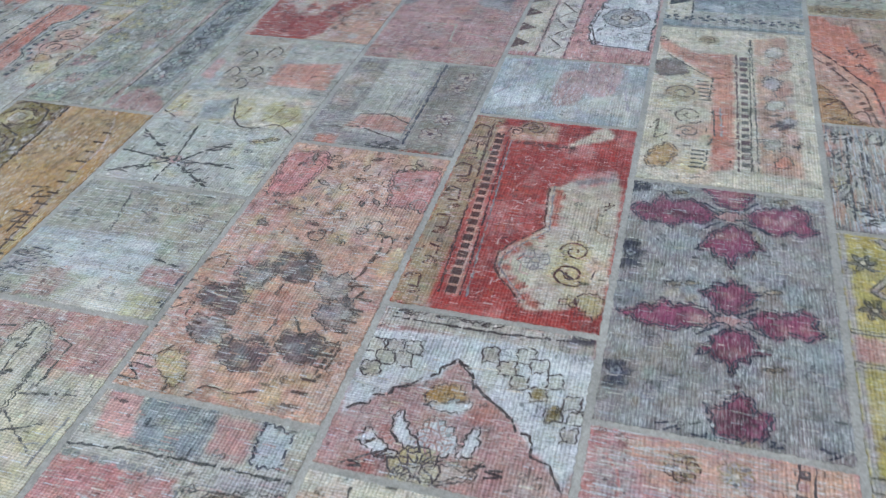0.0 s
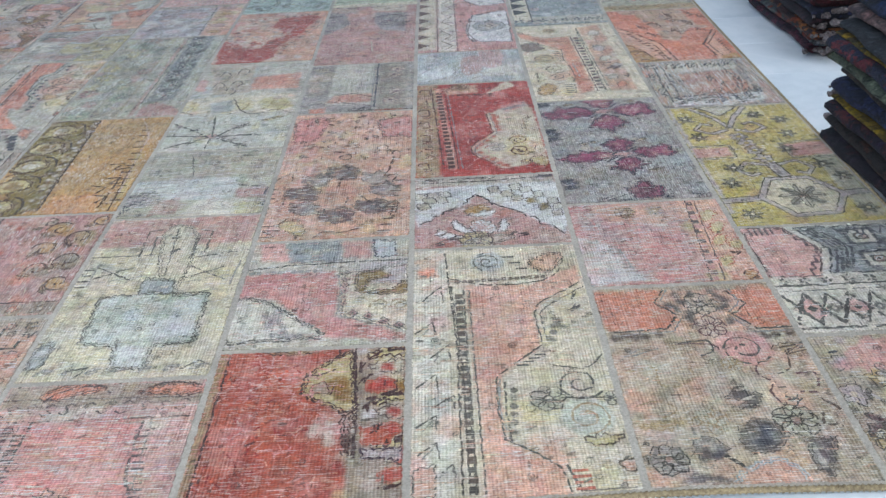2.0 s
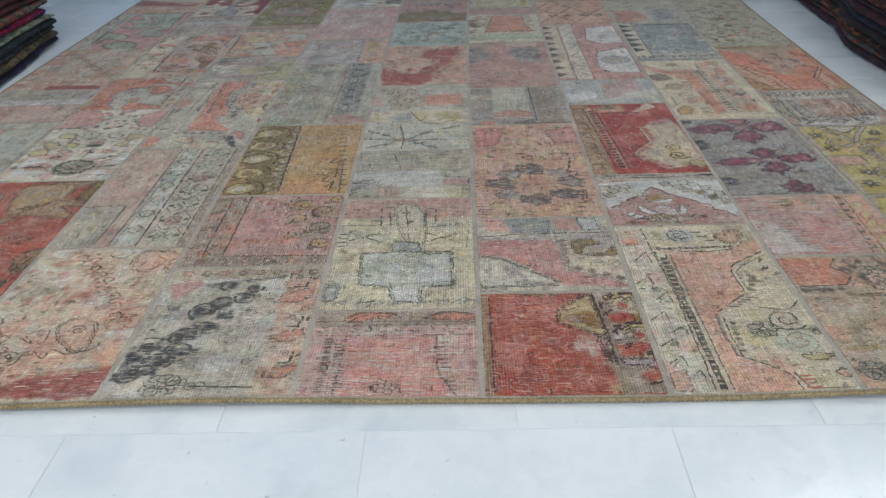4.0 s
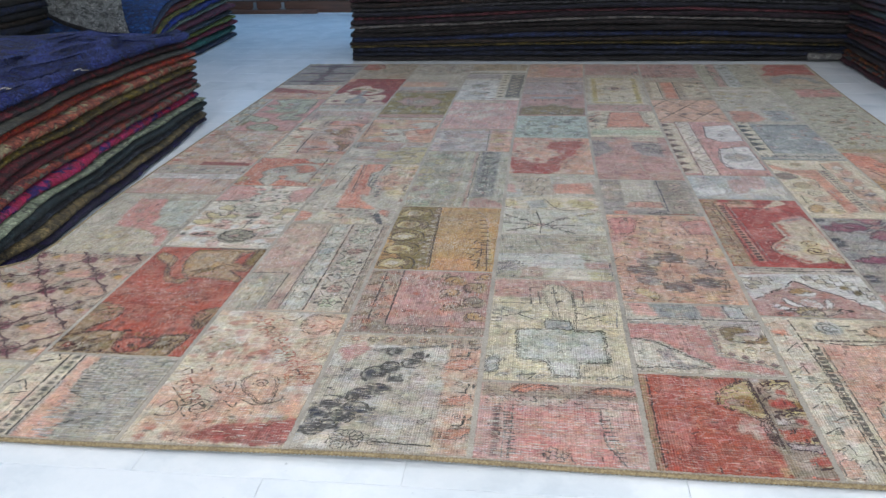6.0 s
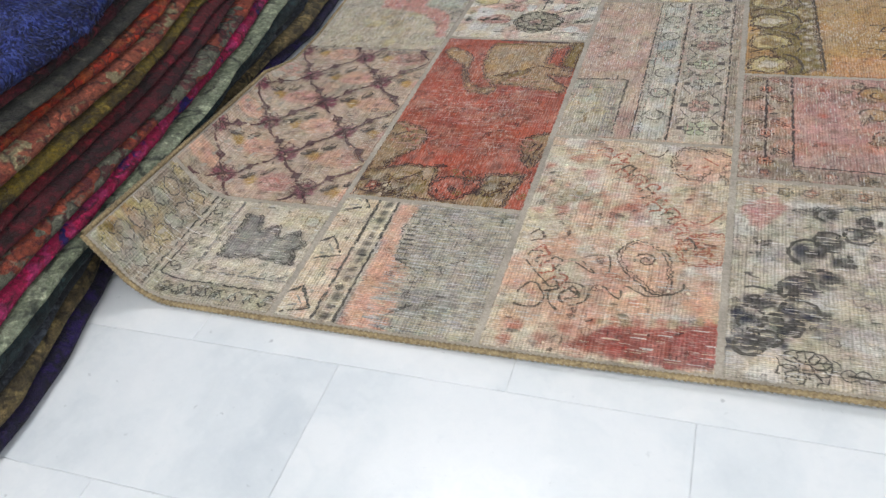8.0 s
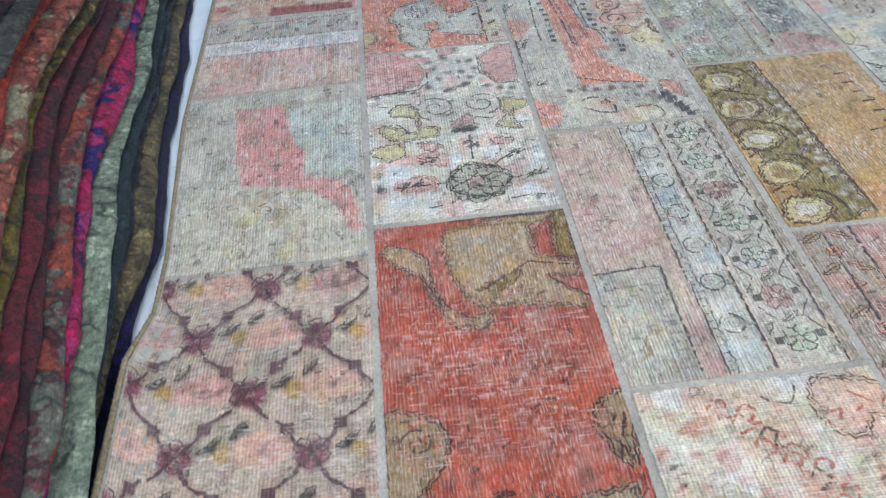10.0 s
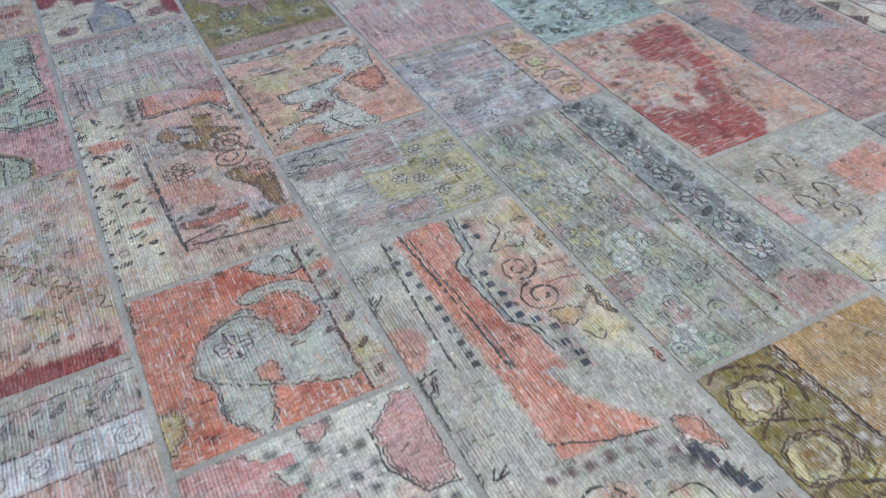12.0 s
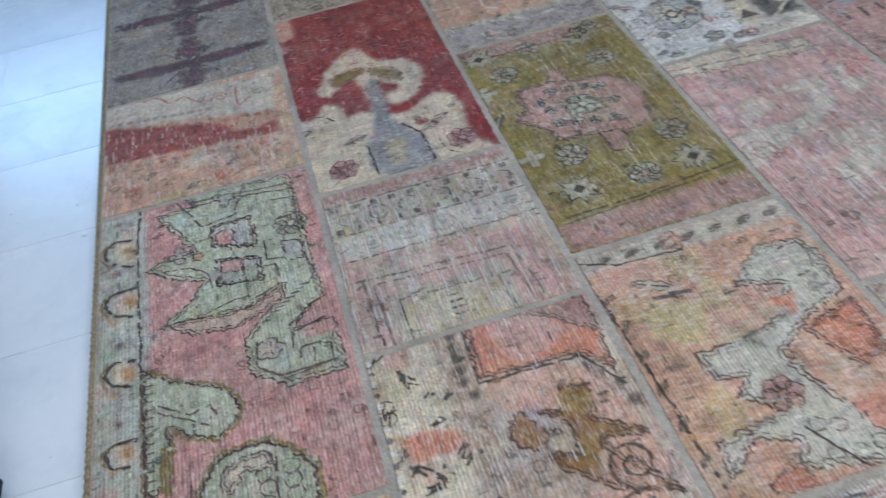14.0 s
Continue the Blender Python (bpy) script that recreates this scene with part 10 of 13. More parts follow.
p.line([(0.41, 0.3), (0.23, 0.31)], "dg", 0.004)
p.line([(0.56, 0.25), (0.51, 0.16)], "dg", 0.005)
p.line([(0.63, 0.28), (0.74, 0.21)], "dg", 0.005)
p.shape([(0.63, 0.23), (0.8, 0.24), (0.86, 0.16), (0.72, 0.18)], "nv", alpha=0.5)
p.curve([(0.87, 0.57), (0.84, 0.47), (0.81, 0.41), (0.9, 0.42), (0.87, 0.37)], "br", 0.007)
p.curve([(0.92, 0.21), (0.9, 0.13), (0.87, 0.12), (0.9, 0.23)], "br", 0.007)
p.curve([(0.81, 0.62), (0.9, 0.61), (0.91, 0.55), (0.84, 0.51)], "br", 0.005)
p.curve([(-0.02, 0.02), (0.1, 0.02), (0.01, 0.06), (0.13, 0.06)], "ch", 0.006)
p.curve([(-0.05, 0.09), (0.08, 0.09), (0.16, 0.13)], "br", 0.005)
p.curve([(0.36, 0), (0.43, 0.04), (0.55, 0.03), (0.66, 0.05)], "br", 0.005)
p.curve([(0.01, 0.24), (0.1, 0.27), (0.11, 0.22), (0.21, 0.21)], "br", 0.005)
p.curve([(-0.01, 0.41), (0.1, 0.46), (0.12, 0.39)], "br", 0.005)
p.row("dash", (-0.05, 0.06), (-0.0, 0.36), 9, 0.014, "dg", "", 0.0, "")
p.row("dash", (0.83, 0.01), (0.92, 0.39), 10, 0.014, "br", "", 0.0, "")
p.shape([(0.12, 0.08), (0.19, 0.12), (0.31, 0.06), (0.27, 0.02)], "hy", "br", 0.003, smooth=True, alpha=0.8)
p.shape([(0.5, 0.02), (0.53, 0.05), (0.6, 0)], "hy", alpha=0.8)
p.bare(700, True, ("iv", "cr", "pe", "wh"), 0, 0, 1, 0.7, 0.014)

p = patch(5, 2.066, 2.515, "wg", True)
p.trace, p.worn = 0.05, 0.4
p.clouds(0, 0, 1, 1, ("wg", "ta", "gp", "be"), 60, 0.02, 0.06, 0.5)
p.shape([(-0.03, 1.25), (0.93, 1.25), (0.92, 1.08), (-0.04, 1.08)], "hy", alpha=0.8)
p.shape([(0.48, 1.55), (0.54, 1.54), (0.56, 1.04), (0.48, 1.04)], "hy", alpha=0.6)
p.shape([(0.23, 0.99), (0.62, 1), (0.63, 0.12), (0.23, 0.14)], "pg", alpha=0.9)
p.shape([(0.68, 0.99), (0.92, 1.01), (0.94, -0.06), (0.69, -0.05)], "ta", alpha=0.9)
p.line([(0.65, 1.03), (0.66, 0.06)], "nv", 0.008)
p.line([(0.62, 1.03), (0.63, 0.12)], "gr", 0.005)
for u, v in [(0.1, 0.9), (0.09, 0.68), (0.19, 0.8)]:
    p.mark("blob", u, v, 0.03, "tn", "br", 0.0)
for u, v in [(0.84, 0.85), (0.81, 0.72), (0.84, 0.36), (0.8, 0.19)]:
    p.mark("rose", u, v, 0.03, "gp", "pl", 0.0)
for u, v in [(0.47, 0.84), (0.51, 0.47)]:
    p.mark("blob", u, v, 0.026, "li", "gr", 0.0)
p.shape([(0.29, 0.33), (0.63, 0.34), (0.63, 0.17), (0.22, 0.17)], "og", alpha=0.7)
p.line([(0.27, 0.32), (0.46, 0.35), (0.63, 0.27)], "br", 0.006)
p.line([(0.08, 0.15), (0.32, 0.19), (0.63, 0.09)], "br", 0.006)
p.shape([(0.09, 0.07), (0.23, 0.09), (0.22, -0.07), (0.1, -0.06)], "og")
p.shape([(0.66, 0.01), (0.92, 0.01), (0.91, -0.09), (0.66, -0.07)], "bk")
p.ticks([(0.47, 0.04), (0.51, 0.01), (0.31, -0.05), (0.8, -0.03), (0.87, -0.01), (0.61, -0)], "ch", 0.026, 0.3)
p.bare(160, True, ("iv", "pg"))

p = patch(5, 2.515, 3.247, "dp", True)
p.trace, p.worn = 0.05, 0.42
p.clouds(0, 0, 1, 1, ("dp", "ta", "gp", "pg", "sa"), 70, 0.02, 0.06, 0.45)
p.shape([(-0.1, 0.9), (0.18, 0.88), (0.26, 0.66), (0.12, 0.52), (-0.05, 0.48)], "gr", alpha=0.9)
p.shape([(0.52, 0.87), (0.89, 0.85), (0.9, 0.48), (0.62, 0.54), (0.53, 0.68)], "gr", alpha=0.9)
p.shape([(0.37, 0.82), (0.52, 0.81), (0.54, 0.6), (0.65, 0.52), (0.91, 0.48), (0.93, 0.16), (0.68, 0.14), (0.49, 0.18), (0.27, 0.16), (-0.06, 0.18), (-0.04, 0.43), (0.15, 0.57), (0.37, 0.61)], "dp")
p.mottle(-0.1, 0.13, 0.9, 0.84, ('pk', 'ta', 'sa'), 20, 0.02, 0.04, 0.5)
p.ticks([(-0.03, 0.81), (0.03, 0.81)], "ch", 0.024, 0.1)
p.ticks([(0.12, 0.83), (0.18, 0.83)], "nv", 0.024, 0.1)
p.ticks([(0.02, 0.65), (0.08, 0.65)], "nv", 0.024, 0.1)
p.ticks([(0.55, 0.78), (0.61, 0.78)], "nv", 0.024, 0.1)
p.ticks([(0.71, 0.8), (0.77, 0.8)], "ch", 0.024, 0.1)
p.ticks([(0.83, 0.77), (0.89, 0.77)], "ch", 0.024, 0.1)
p.ticks([(0.62, 0.65), (0.68, 0.64)], "nv", 0.024, 0.1)
p.ticks([(0.8, 0.61), (0.86, 0.61)], "nv", 0.024, 0.1)
p.ticks([(-0.01, 0.55), (0.05, 0.55)], "nv", 0.024, 0.1)
p.ticks([(0.68, 0.7), (0.74, 0.69)], "nv", 0.024, 0.1)
p.ticks([(0.86, 0.66), (0.92, 0.66)], "nv", 0.024, 0.1)
p.shape([(-0.13, 1.07), (0.29, 1.05), (0.3, 0.91), (-0.1, 0.9)], "be", alpha=0.8)
p.shape([(0.48, 1.07), (0.89, 1.05), (0.89, 0.88), (0.49, 0.9)], "cr", alpha=0.8)
p.ticks([(-0.08, 0.98), (0.07, 1), (0.23, 0.97), (0.51, 0.98), (0.67, 0.94), (0.83, 0.96), (-0.01, 1.13), (0.35, 1.14), (0.76, 1.15)], "dg", 0.022, 0.1)
p.line([(0.23, 0.32), (0.54, 0.33), (0.57, 0.17)], "gg", 0.008)
p.line([(0.65, 0.26), (0.88, 0.22)], "gg", 0.007)
p.bare(260, True, ("iv", "pe", "wg"))

p = patch(5, 3.247, 3.837, "cr", True)
p.rect(0.02, 0.06, 0.98, 0.24, "mi").poly([(0.24, 0.34), (0.28, 0.66), (0.34, 0.96), (0.78, 0.96), (0.8, 0.6), (0.9, 0.34)], "og", 0.005).row("dash", (0.3, 0.96), (0.24, 0.5), 8, 0.02, "ch").row("dash", (0.84, 0.96), (0.9, 0.5), 8, 0.02, "ch").row("fork", (0.2, 0.36), (0.9, 0.36), 6, 0.026, "br").scatter(["rose", "leaf"], ["sa", "br", "be", "bk"], 24, 0, 0.3, 0.24, 0.95, 0.014, 0.03).row("leaf", (0, 0.12), (1, 0.12), 8, 0.02, "gg", "dg").line([(0, 0.28), (1, 0.28)], "ch", 0.005).bare(120, True)

p = patch(5, 3.837, 4.896, "be", True)
p.rect(0, 0.0, 1, 0.14, "dp").nest(0.02, 0.16, 0.98, 0.98, ("pg", 0.02), ("cr", 0.015), ("ye", 0.03), ("cr", 0.01))
p.row("star", (0.3, 0.62), (0.7, 0.62), 1, 0.11, "pg", "ch").layer().mark("flw", 0.5, 0.62, 0.05, "pk", "ch")
p.scatter(["leaf", "fork"], ["ch", "br", "ol"], 24, 0.12, 0.25, 0.88, 0.9, 0.012, 0.026).scatter(["blob"], ["iv", "cr", "go"], 30, 0.1, 0.2, 0.9, 0.94, 0.014, 0.03).row("rose", (0.05, 0.07), (1, 0.07), 6, 0.018, "be", "dg")

p = patch(5, 4.896, 5.385, "dp", False)
p.scatter(["dash", "blob", "rose"], ["li", "be", "gr", "pk"], 90, r0=0.01, r1=0.026).rect(0, 0, 1, 0.12, "gg").bare(160, False)

# seventh column
p = patch(6, 0.455, 1.217, "cr", True)
p.trace, p.worn = 0.08, 0.4
p.clouds(0.4, 0, 1, 1, ("cy", "iv", "cr", "hy"), 50, 0.02, 0.06, 0.5).rect(0, 0, 0.19, 1, "iv").clouds(0, 0, 0.19, 1, ("pe", "lp", "cr", "pm", "iv"), 36, 0.015, 0.04, 0.5)
p.shape([(0.3, 0.8), (0.68, 0.79), (0.85, 0.84), (0.98, 0.88), (0.99, 0.8), (0.73, 0.7), (0.67, 0.66), (0.69, 0.53), (0.65, 0.49), (0.45, 0.39), (0.44, 0.16), (0.68, 0.07), (0.7, -0.01), (0.33, -0), (0.33, 0.3)], "ap")
p.mottle(0.35, 0.41, 0.59, 0.78, ('pe', 'lp', 'ap', 'sa'), 24, 0.02, 0.05, 0.45)
p.clouds(0.39, 0, 0.67, 0.14, ('sa', 'ap', 'pe'), 10, 0.02, 0.05, 0.5)
p.line([(0.97, 0.79), (0.72, 0.7), (0.68, 0.66), (0.69, 0.51)], "ch", 0.005)
p.line([(0.99, 0.77), (0.75, 0.68), (0.71, 0.65), (0.72, 0.52)], "dg", 0.004)
p.line([(0.69, 0.51), (0.56, 0.45), (0.43, 0.39), (0.42, 0.27), (0.44, 0.17), (0.58, 0.12), (0.68, 0.07), (0.7, -0.01)], "ch", 0.005)
p.line([(0.47, 0.37), (0.46, 0.27), (0.47, 0.16)], "dg", 0.005)
p.line([(0.44, 0.38), (0.43, 0.27), (0.46, 0.17)], "gr", 0.006)
p.line([(0.7, 0.08), (0.74, -0)], "dg", 0.006)
p.row("dot", (0.51, 0.35), (0.48, 0.18), 6, 0.01, "dg", "", 0.0, "")
p.row("dash", (0.72, 0.49), (0.52, 0.41), 6, 0.012, "dg", "", 0.0, "")
p.row("dot", (0.8, 0.63), (0.74, 0.52), 4, 0.01, "dg", "", 0.0, "")
p.row("dash", (0.75, 0.07), (0.76, -0.0), 4, 0.014, "bk", "", 0.0, "")
p.line([(0.19, 0.98), (0.24, 0.5), (0.23, 0.01)], "ch", 0.005)
p.line([(0.22, 0.8), (0.26, 0.45), (0.26, 0.01)], "ch", 0.004)
p.line([(0.29, 0.78), (0.29, 0.01)], "ch", 0.005)
p.line([(0.32, 0.78), (0.33, 0.01)], "dg", 0.004)
p.row("box", (0.26, 0.76), (0.28, 0.01), 26, 0.0075, "br", "", 0, "ch")
p.curve([(0.21, 0.84), (0.41, 0.8), (0.68, 0.8), (0.85, 0.84), (0.92, 0.94)], "ch", 0.005)
p.row("dot", (0.24, 0.82), (0.79, 0.83), 14, 0.008, "br", "", 0.0, "")
p.line([(0.05, 0.73), (0.16, 0.8), (0.17, 0.72)], "dg", 0.005)
p.line([(0.07, 0.72), (0.14, 0.76)], "gr", 0.004)
p.line([(0.01, 0.58), (0.11, 0.63), (0.12, 0.57)], "dg", 0.005)
p.line([(0.03, 0.56), (0.09, 0.6)], "gr", 0.004)
p.line([(0.09, 0.47), (0.19, 0.53), (0.2, 0.46)], "dg", 0.005)
p.line([(0.11, 0.46), (0.17, 0.5)], "gr", 0.004)
p.line([(0.02, 0.36), (0.12, 0.41), (0.13, 0.35)], "dg", 0.005)
p.line([(0.05, 0.35), (0.1, 0.38)], "gr", 0.004)
p.line([(0.11, 0.29), (0.21, 0.33), (0.21, 0.28)], "dg", 0.005)
p.line([(0.13, 0.28), (0.19, 0.31)], "gr", 0.004)
p.line([(0.02, 0.22), (0.12, 0.26), (0.12, 0.21)], "dg", 0.005)
p.line([(0.05, 0.21), (0.1, 0.24)], "gr", 0.004)
p.line([(0.03, 0.13), (0.12, 0.17), (0.13, 0.12)], "dg", 0.005)
p.line([(0.05, 0.12), (0.1, 0.15)], "gr", 0.004)
p.line([(0.1, 0.06), (0.19, 0.1), (0.2, 0.06)], "dg", 0.005)
p.line([(0.12, 0.06), (0.17, 0.08)], "gr", 0.004)
p.shape([(0.02, 0.89), (0.13, 0.9), (0.15, 0.85), (0.04, 0.85)], "og")
p.shape([(0.01, 0.09), (0.11, 0.1), (0.11, 0.01), (0.01, 0.01)], "ap", "dg", 0.004)
p.scroll(0.45, 0.92, 0.036, "dg", 0.005, 0, 1.7, "pb", 1)
p.shape([(0.69, 0.91), (0.87, 0.96), (0.91, 0.92), (0.8, 0.85)], "pe", "dg", 0.004, smooth=True)
p.row("dash", (0.56, 0.96), (0.67, 0.86), 3, 0.014, "dg", "", 0.0, "")
p.scroll(0.84, 0.35, 0.046, "dg", 0.005, 1, 1.8, "cr", 1)
p.scroll(0.84, 0.23, 0.044, "tn", 0.005, 3, 1.8, "pm", -1)
p.petals(0.67, 0.3, 0.034, 7, "gg", "ch", "cr")
p.line([(0.73, 0.3), (1.02, 0.29)], "dg", 0.005)
p.curve([(0.74, 0.42), (0.9, 0.41), (0.99, 0.46)], "dg", 0.005)
p.shape([(0.8, 0.15), (0.9, 0.17), (0.99, 0.16), (0.89, 0.13)], "hy", "br", 0.005, smooth=True)
p.shape([(0.93, 0.08), (1.02, 0.09), (0.99, 0.05), (0.95, 0.05)], "ap", "br", 0.005)
p.ticks([(0.91, 0.72), (0.92, 0.67)], "dg", 0.016, 1.2)
p.petals(0.99, 0.29, 0.02, 6, "pg", "dg", "cr")
p.row("dash", (0.75, -0.0), (0.97, 0.0), 6, 0.01, "dg", "", 0.0, "")
p.bare(420, True, ("iv", "cr", "pe"), 0, 0, 1, 1, 0.02)

p = patch(6, 1.217, 1.58, "dp", True)
p.trace, p.worn = 0.06, 0.36
p.clouds(0, 0, 1, 0.7, ("mv", "dp", "dr", "lp"), 36, 0.02, 0.05, 0.4)
p.shape([(-0.03, 0.82), (0.91, 0.94), (1.01, 0.86), (1.02, 0.25), (0.97, 0.11), (0.93, 0.18), (0.83, 0.28), (0.72, 0.43), (0.62, 0.5), (0.54, 0.58), (0.44, 0.71), (0.36, 0.58), (0.21, 0.49), (0.02, 0.27)], "wh")
p.mottle(0.02, 0.54, 0.97, 0.77, ('iv', 'wh', 'pb', 'ic'), 30, 0.02, 0.05, 0.5)
p.rect(0, 0.88, 1, 1, "pg")
p.line([(0.01, 0.27), (0.06, 0.34), (0.12, 0.36), (0.12, 0.41), (0.19, 0.44), (0.19, 0.48), (0.26, 0.51), (0.3, 0.57), (0.36, 0.61), (0.36, 0.65), (0.43, 0.71), (0.49, 0.67), (0.53, 0.59), (0.57, 0.54), (0.62, 0.5), (0.67, 0.47), (0.72, 0.42), (0.75, 0.36), (0.81, 0.35), (0.83, 0.24), (0.91, 0.22), (0.93, 0.16), (0.97, 0.1)], "ch", 0.006)
p.shape([(-0.01, 0.76), (0.06, 0.77), (0.09, 0.69), (0.01, 0.67)], "pg", "ch", 0.0045)
p.shape([(0.07, 0.77), (0.15, 0.78), (0.17, 0.69), (0.1, 0.68)], "pg", "ch", 0.0045)
p.shape([(0.16, 0.78), (0.23, 0.79), (0.26, 0.7), (0.18, 0.69)], "ic", "ch", 0.0045)
p.shape([(0.05, 0.69), (0.12, 0.71), (0.15, 0.62), (0.07, 0.6)], "gg", "ch", 0.0045)
p.shape([(0.13, 0.7), (0.21, 0.71), (0.23, 0.62), (0.16, 0.61)], "pg", "ch", 0.0045)
p.shape([(0.01, 0.61), (0.08, 0.62), (0.11, 0.54), (0.03, 0.52)], "gg", "ch", 0.0045)
p.shape([(0.51, 0.82), (0.58, 0.84), (0.6, 0.75), (0.53, 0.73)], "gg", "ch", 0.0045)
p.shape([(0.6, 0.75), (0.67, 0.77), (0.69, 0.68), (0.61, 0.67)], "gg", "ch", 0.0045)
p.shape([(0.67, 0.85), (0.74, 0.87), (0.76, 0.78), (0.68, 0.76)], "ic", "ch", 0.0045)
p.shape([(0.67, 0.68), (0.74, 0.69), (0.75, 0.61), (0.68, 0.59)], "gg", "ch", 0.0045)
p.shape([(0.73, 0.8), (0.81, 0.81), (0.82, 0.73), (0.75, 0.71)], "ic", "ch", 0.0045)
p.shape([(0.76, 0.62), (0.83, 0.64), (0.84, 0.56), (0.77, 0.54)], "ol", "ch", 0.0045)
p.shape([(0.82, 0.72), (0.89, 0.73), (0.9, 0.65), (0.83, 0.63)], "ic", "ch", 0.0045)
p.shape([(0.84, 0.52), (0.91, 0.54), (0.92, 0.46), (0.85, 0.44)], "ol", "ch", 0.0045)
p.shape([(0.91, 0.61), (0.98, 0.62), (0.98, 0.54), (0.91, 0.53)], "ic", "ch", 0.0045)
p.shape([(0.92, 0.42), (0.99, 0.44), (0.99, 0.36), (0.93, 0.35)], "gg", "ch", 0.0045)
p.shape([(0.94, 0.52), (1, 0.54), (1.01, 0.46), (0.94, 0.45)], "ic", "ch", 0.0045)
p.shape([(0.36, 0.58), (0.42, 0.71), (0.52, 0.6), (0.53, 0.48), (0.44, 0.5)], "dp")
p.shape([(0.32, 0.47), (0.39, 0.55), (0.47, 0.56), (0.53, 0.48), (0.45, 0.47), (0.37, 0.42)], "le", "br", 0.004)
p.shape([(0.34, 0.42), (0.45, 0.46), (0.55, 0.47), (0.52, 0.4), (0.42, 0.39)], "wh", "dg", 0.004)
p.line([(0.36, 0.62), (0.42, 0.72), (0.51, 0.62), (0.53, 0.55)], "ch", 0.005)
p.shape([(0.36, 0.24), (0.41, 0.34), (0.48, 0.32), (0.54, 0.23), (0.49, 0.15), (0.41, 0.17)], "wh", "dg", 0.004, smooth=True)
p.petals(0.44, 0.25, 0.034, 8, "wh", "dp", "lp")
p.shape([(0.24, 0.33), (0.27, 0.36), (0.34, 0.24), (0.41, 0.15), (0.34, 0.15), (0.26, 0.22)], "wh", "ch", 0.005)
p.shape([(0.6, 0.35), (0.57, 0.31), (0.54, 0.16), (0.6, 0.18), (0.62, 0.27)], "wh", "ch", 0.005)
p.shape([(0.13, 0.16), (0.16, 0.24), (0.23, 0.17), (0.32, 0.12), (0.25, 0.08)], "wh", "ch", 0.004)
p.ticks([(0.17, 0.15), (0.25, 0.12), (0.16, 0.03), (0.64, 0.15), (0.7, 0.12)], "ch", 0.014, 0.4)
p.petals(0.4, 0.07, 0.04, 8, "hy", "dg", "cr")
p.shape([(0.33, 0.06), (0.52, 0.13), (0.65, 0.1), (0.57, 0.04), (0.39, -0.01)], "pg", "dg", 0.004, smooth=True, alpha=0.6)
p.curve([(0.11, 0.02), (0.24, 0.1), (0.35, 0.02)], "dg", 0.004)
p.line([(0.05, 0.93), (0.27, 0.93), (0.56, 0.93), (1, 0.97)], "ch", 0.006)
p.shape([(0.87, 0.96), (0.9, 1.06), (1, 1), (0.98, 0.95)], "nv")
for u, v in [(0.16, 0.99), (0.31, 1), (0.43, 1), (0.53, 0.99)]:
    p.mark("leaf", u, v, 0.024, "pg", "ch", 0.3)
p.line([(0.73, 1.04), (0.76, 0.96)], "dg", 0.006)
p.ticks([(0.08, 0.97), (0.68, 1.02)], "dg", 0.014, 0.3)
p.bare(160, True)

p = patch(6, 1.58, 2.272, "rd", True)
p.trace, p.worn = 0.06, 0.36
p.clouds(0.3, 0, 1, 1, ("rd", "cm", "ro", "bk"), 60, 0.02, 0.05, 0.4).rect(0, 0, 0.18, 1, "tn").clouds(0, 0, 0.18, 1, ("pe", "hy", "ta"), 20, 0.015, 0.03, 0.5)
p.shape([(0.58, 0.61), (0.65, 0.63), (0.93, 0.75), (0.98, 0.62), (0.99, 0.41), (0.99, 0.1), (0.64, 0.04), (0.59, 0.09), (0.51, 0.15), (0.45, 0.18), (0.43, 0.26), (0.5, 0.31), (0.62, 0.4)], "cr")
p.mottle(0.51, 0.12, 1.02, 0.35, ('cy', 'cr', 'pe', 'hy'), 26, 0.02, 0.045, 0.5)
p.shape([(0.58, 0.83), (0.82, 1.02), (0.89, 0.94), (0.78, 0.9), (0.66, 0.87)], "cr")
p.shape([(0.23, 0.95), (0.53, 0.98), (0.54, 0.88), (0.27, 0.86)], "pe")
p.scroll(0.39, 0.95, 0.03, "br", 0.005, 0, 1.5, "tn", 1)
p.scroll(0.28, 0.92, 0.02, "br", 0.005, 0.0, 1.6, "", 1)
p.row("dot", (0.3, 0.85), (0.67, 0.85), 8, 0.01, "br", "", 0.0, "")
p.line([(0.58, 0.62), (0.62, 0.4), (0.49, 0.32), (0.43, 0.26), (0.44, 0.19), (0.52, 0.13), (0.6, 0.08), (0.6, 0.05)], "br", 0.005)
p.line([(0.61, 0.62), (0.65, 0.39), (0.53, 0.31), (0.46, 0.25), (0.46, 0.2), (0.54, 0.14), (0.63, 0.08)], "gr", 0.005)
p.row("dot", (0.64, 0.61), (0.67, 0.41), 6, 0.012, "bk", "", 0.0, "")
for u, v in [(0.62, 0.36), (0.56, 0.32), (0.51, 0.28), (0.47, 0.25), (0.49, 0.2), (0.53, 0.16), (0.58, 0.13), (0.64, 0.1), (0.67, 0.07)]:
    p.mark("dot", u, v, 0.012, "bk", "", 0.0)
p.line([(0.15, 0.98), (0.27, 0.07)], "dr", 0.012)
p.line([(0.12, 0.98), (0.21, 0.06)], "br", 0.006)
p.shape([(0.16, 0.94), (0.21, 0.95), (0.31, 0.06), (0.25, 0.06)], "ap")
p.row("box", (0.19, 0.9), (0.27, 0.06), 22, 0.009, "br", "", 0.0, "")
p.line([(0.27, 0.87), (0.35, 0.06)], "gr", 0.005)
p.line([(0.25, 0.87), (0.32, 0.06)], "ch", 0.004)
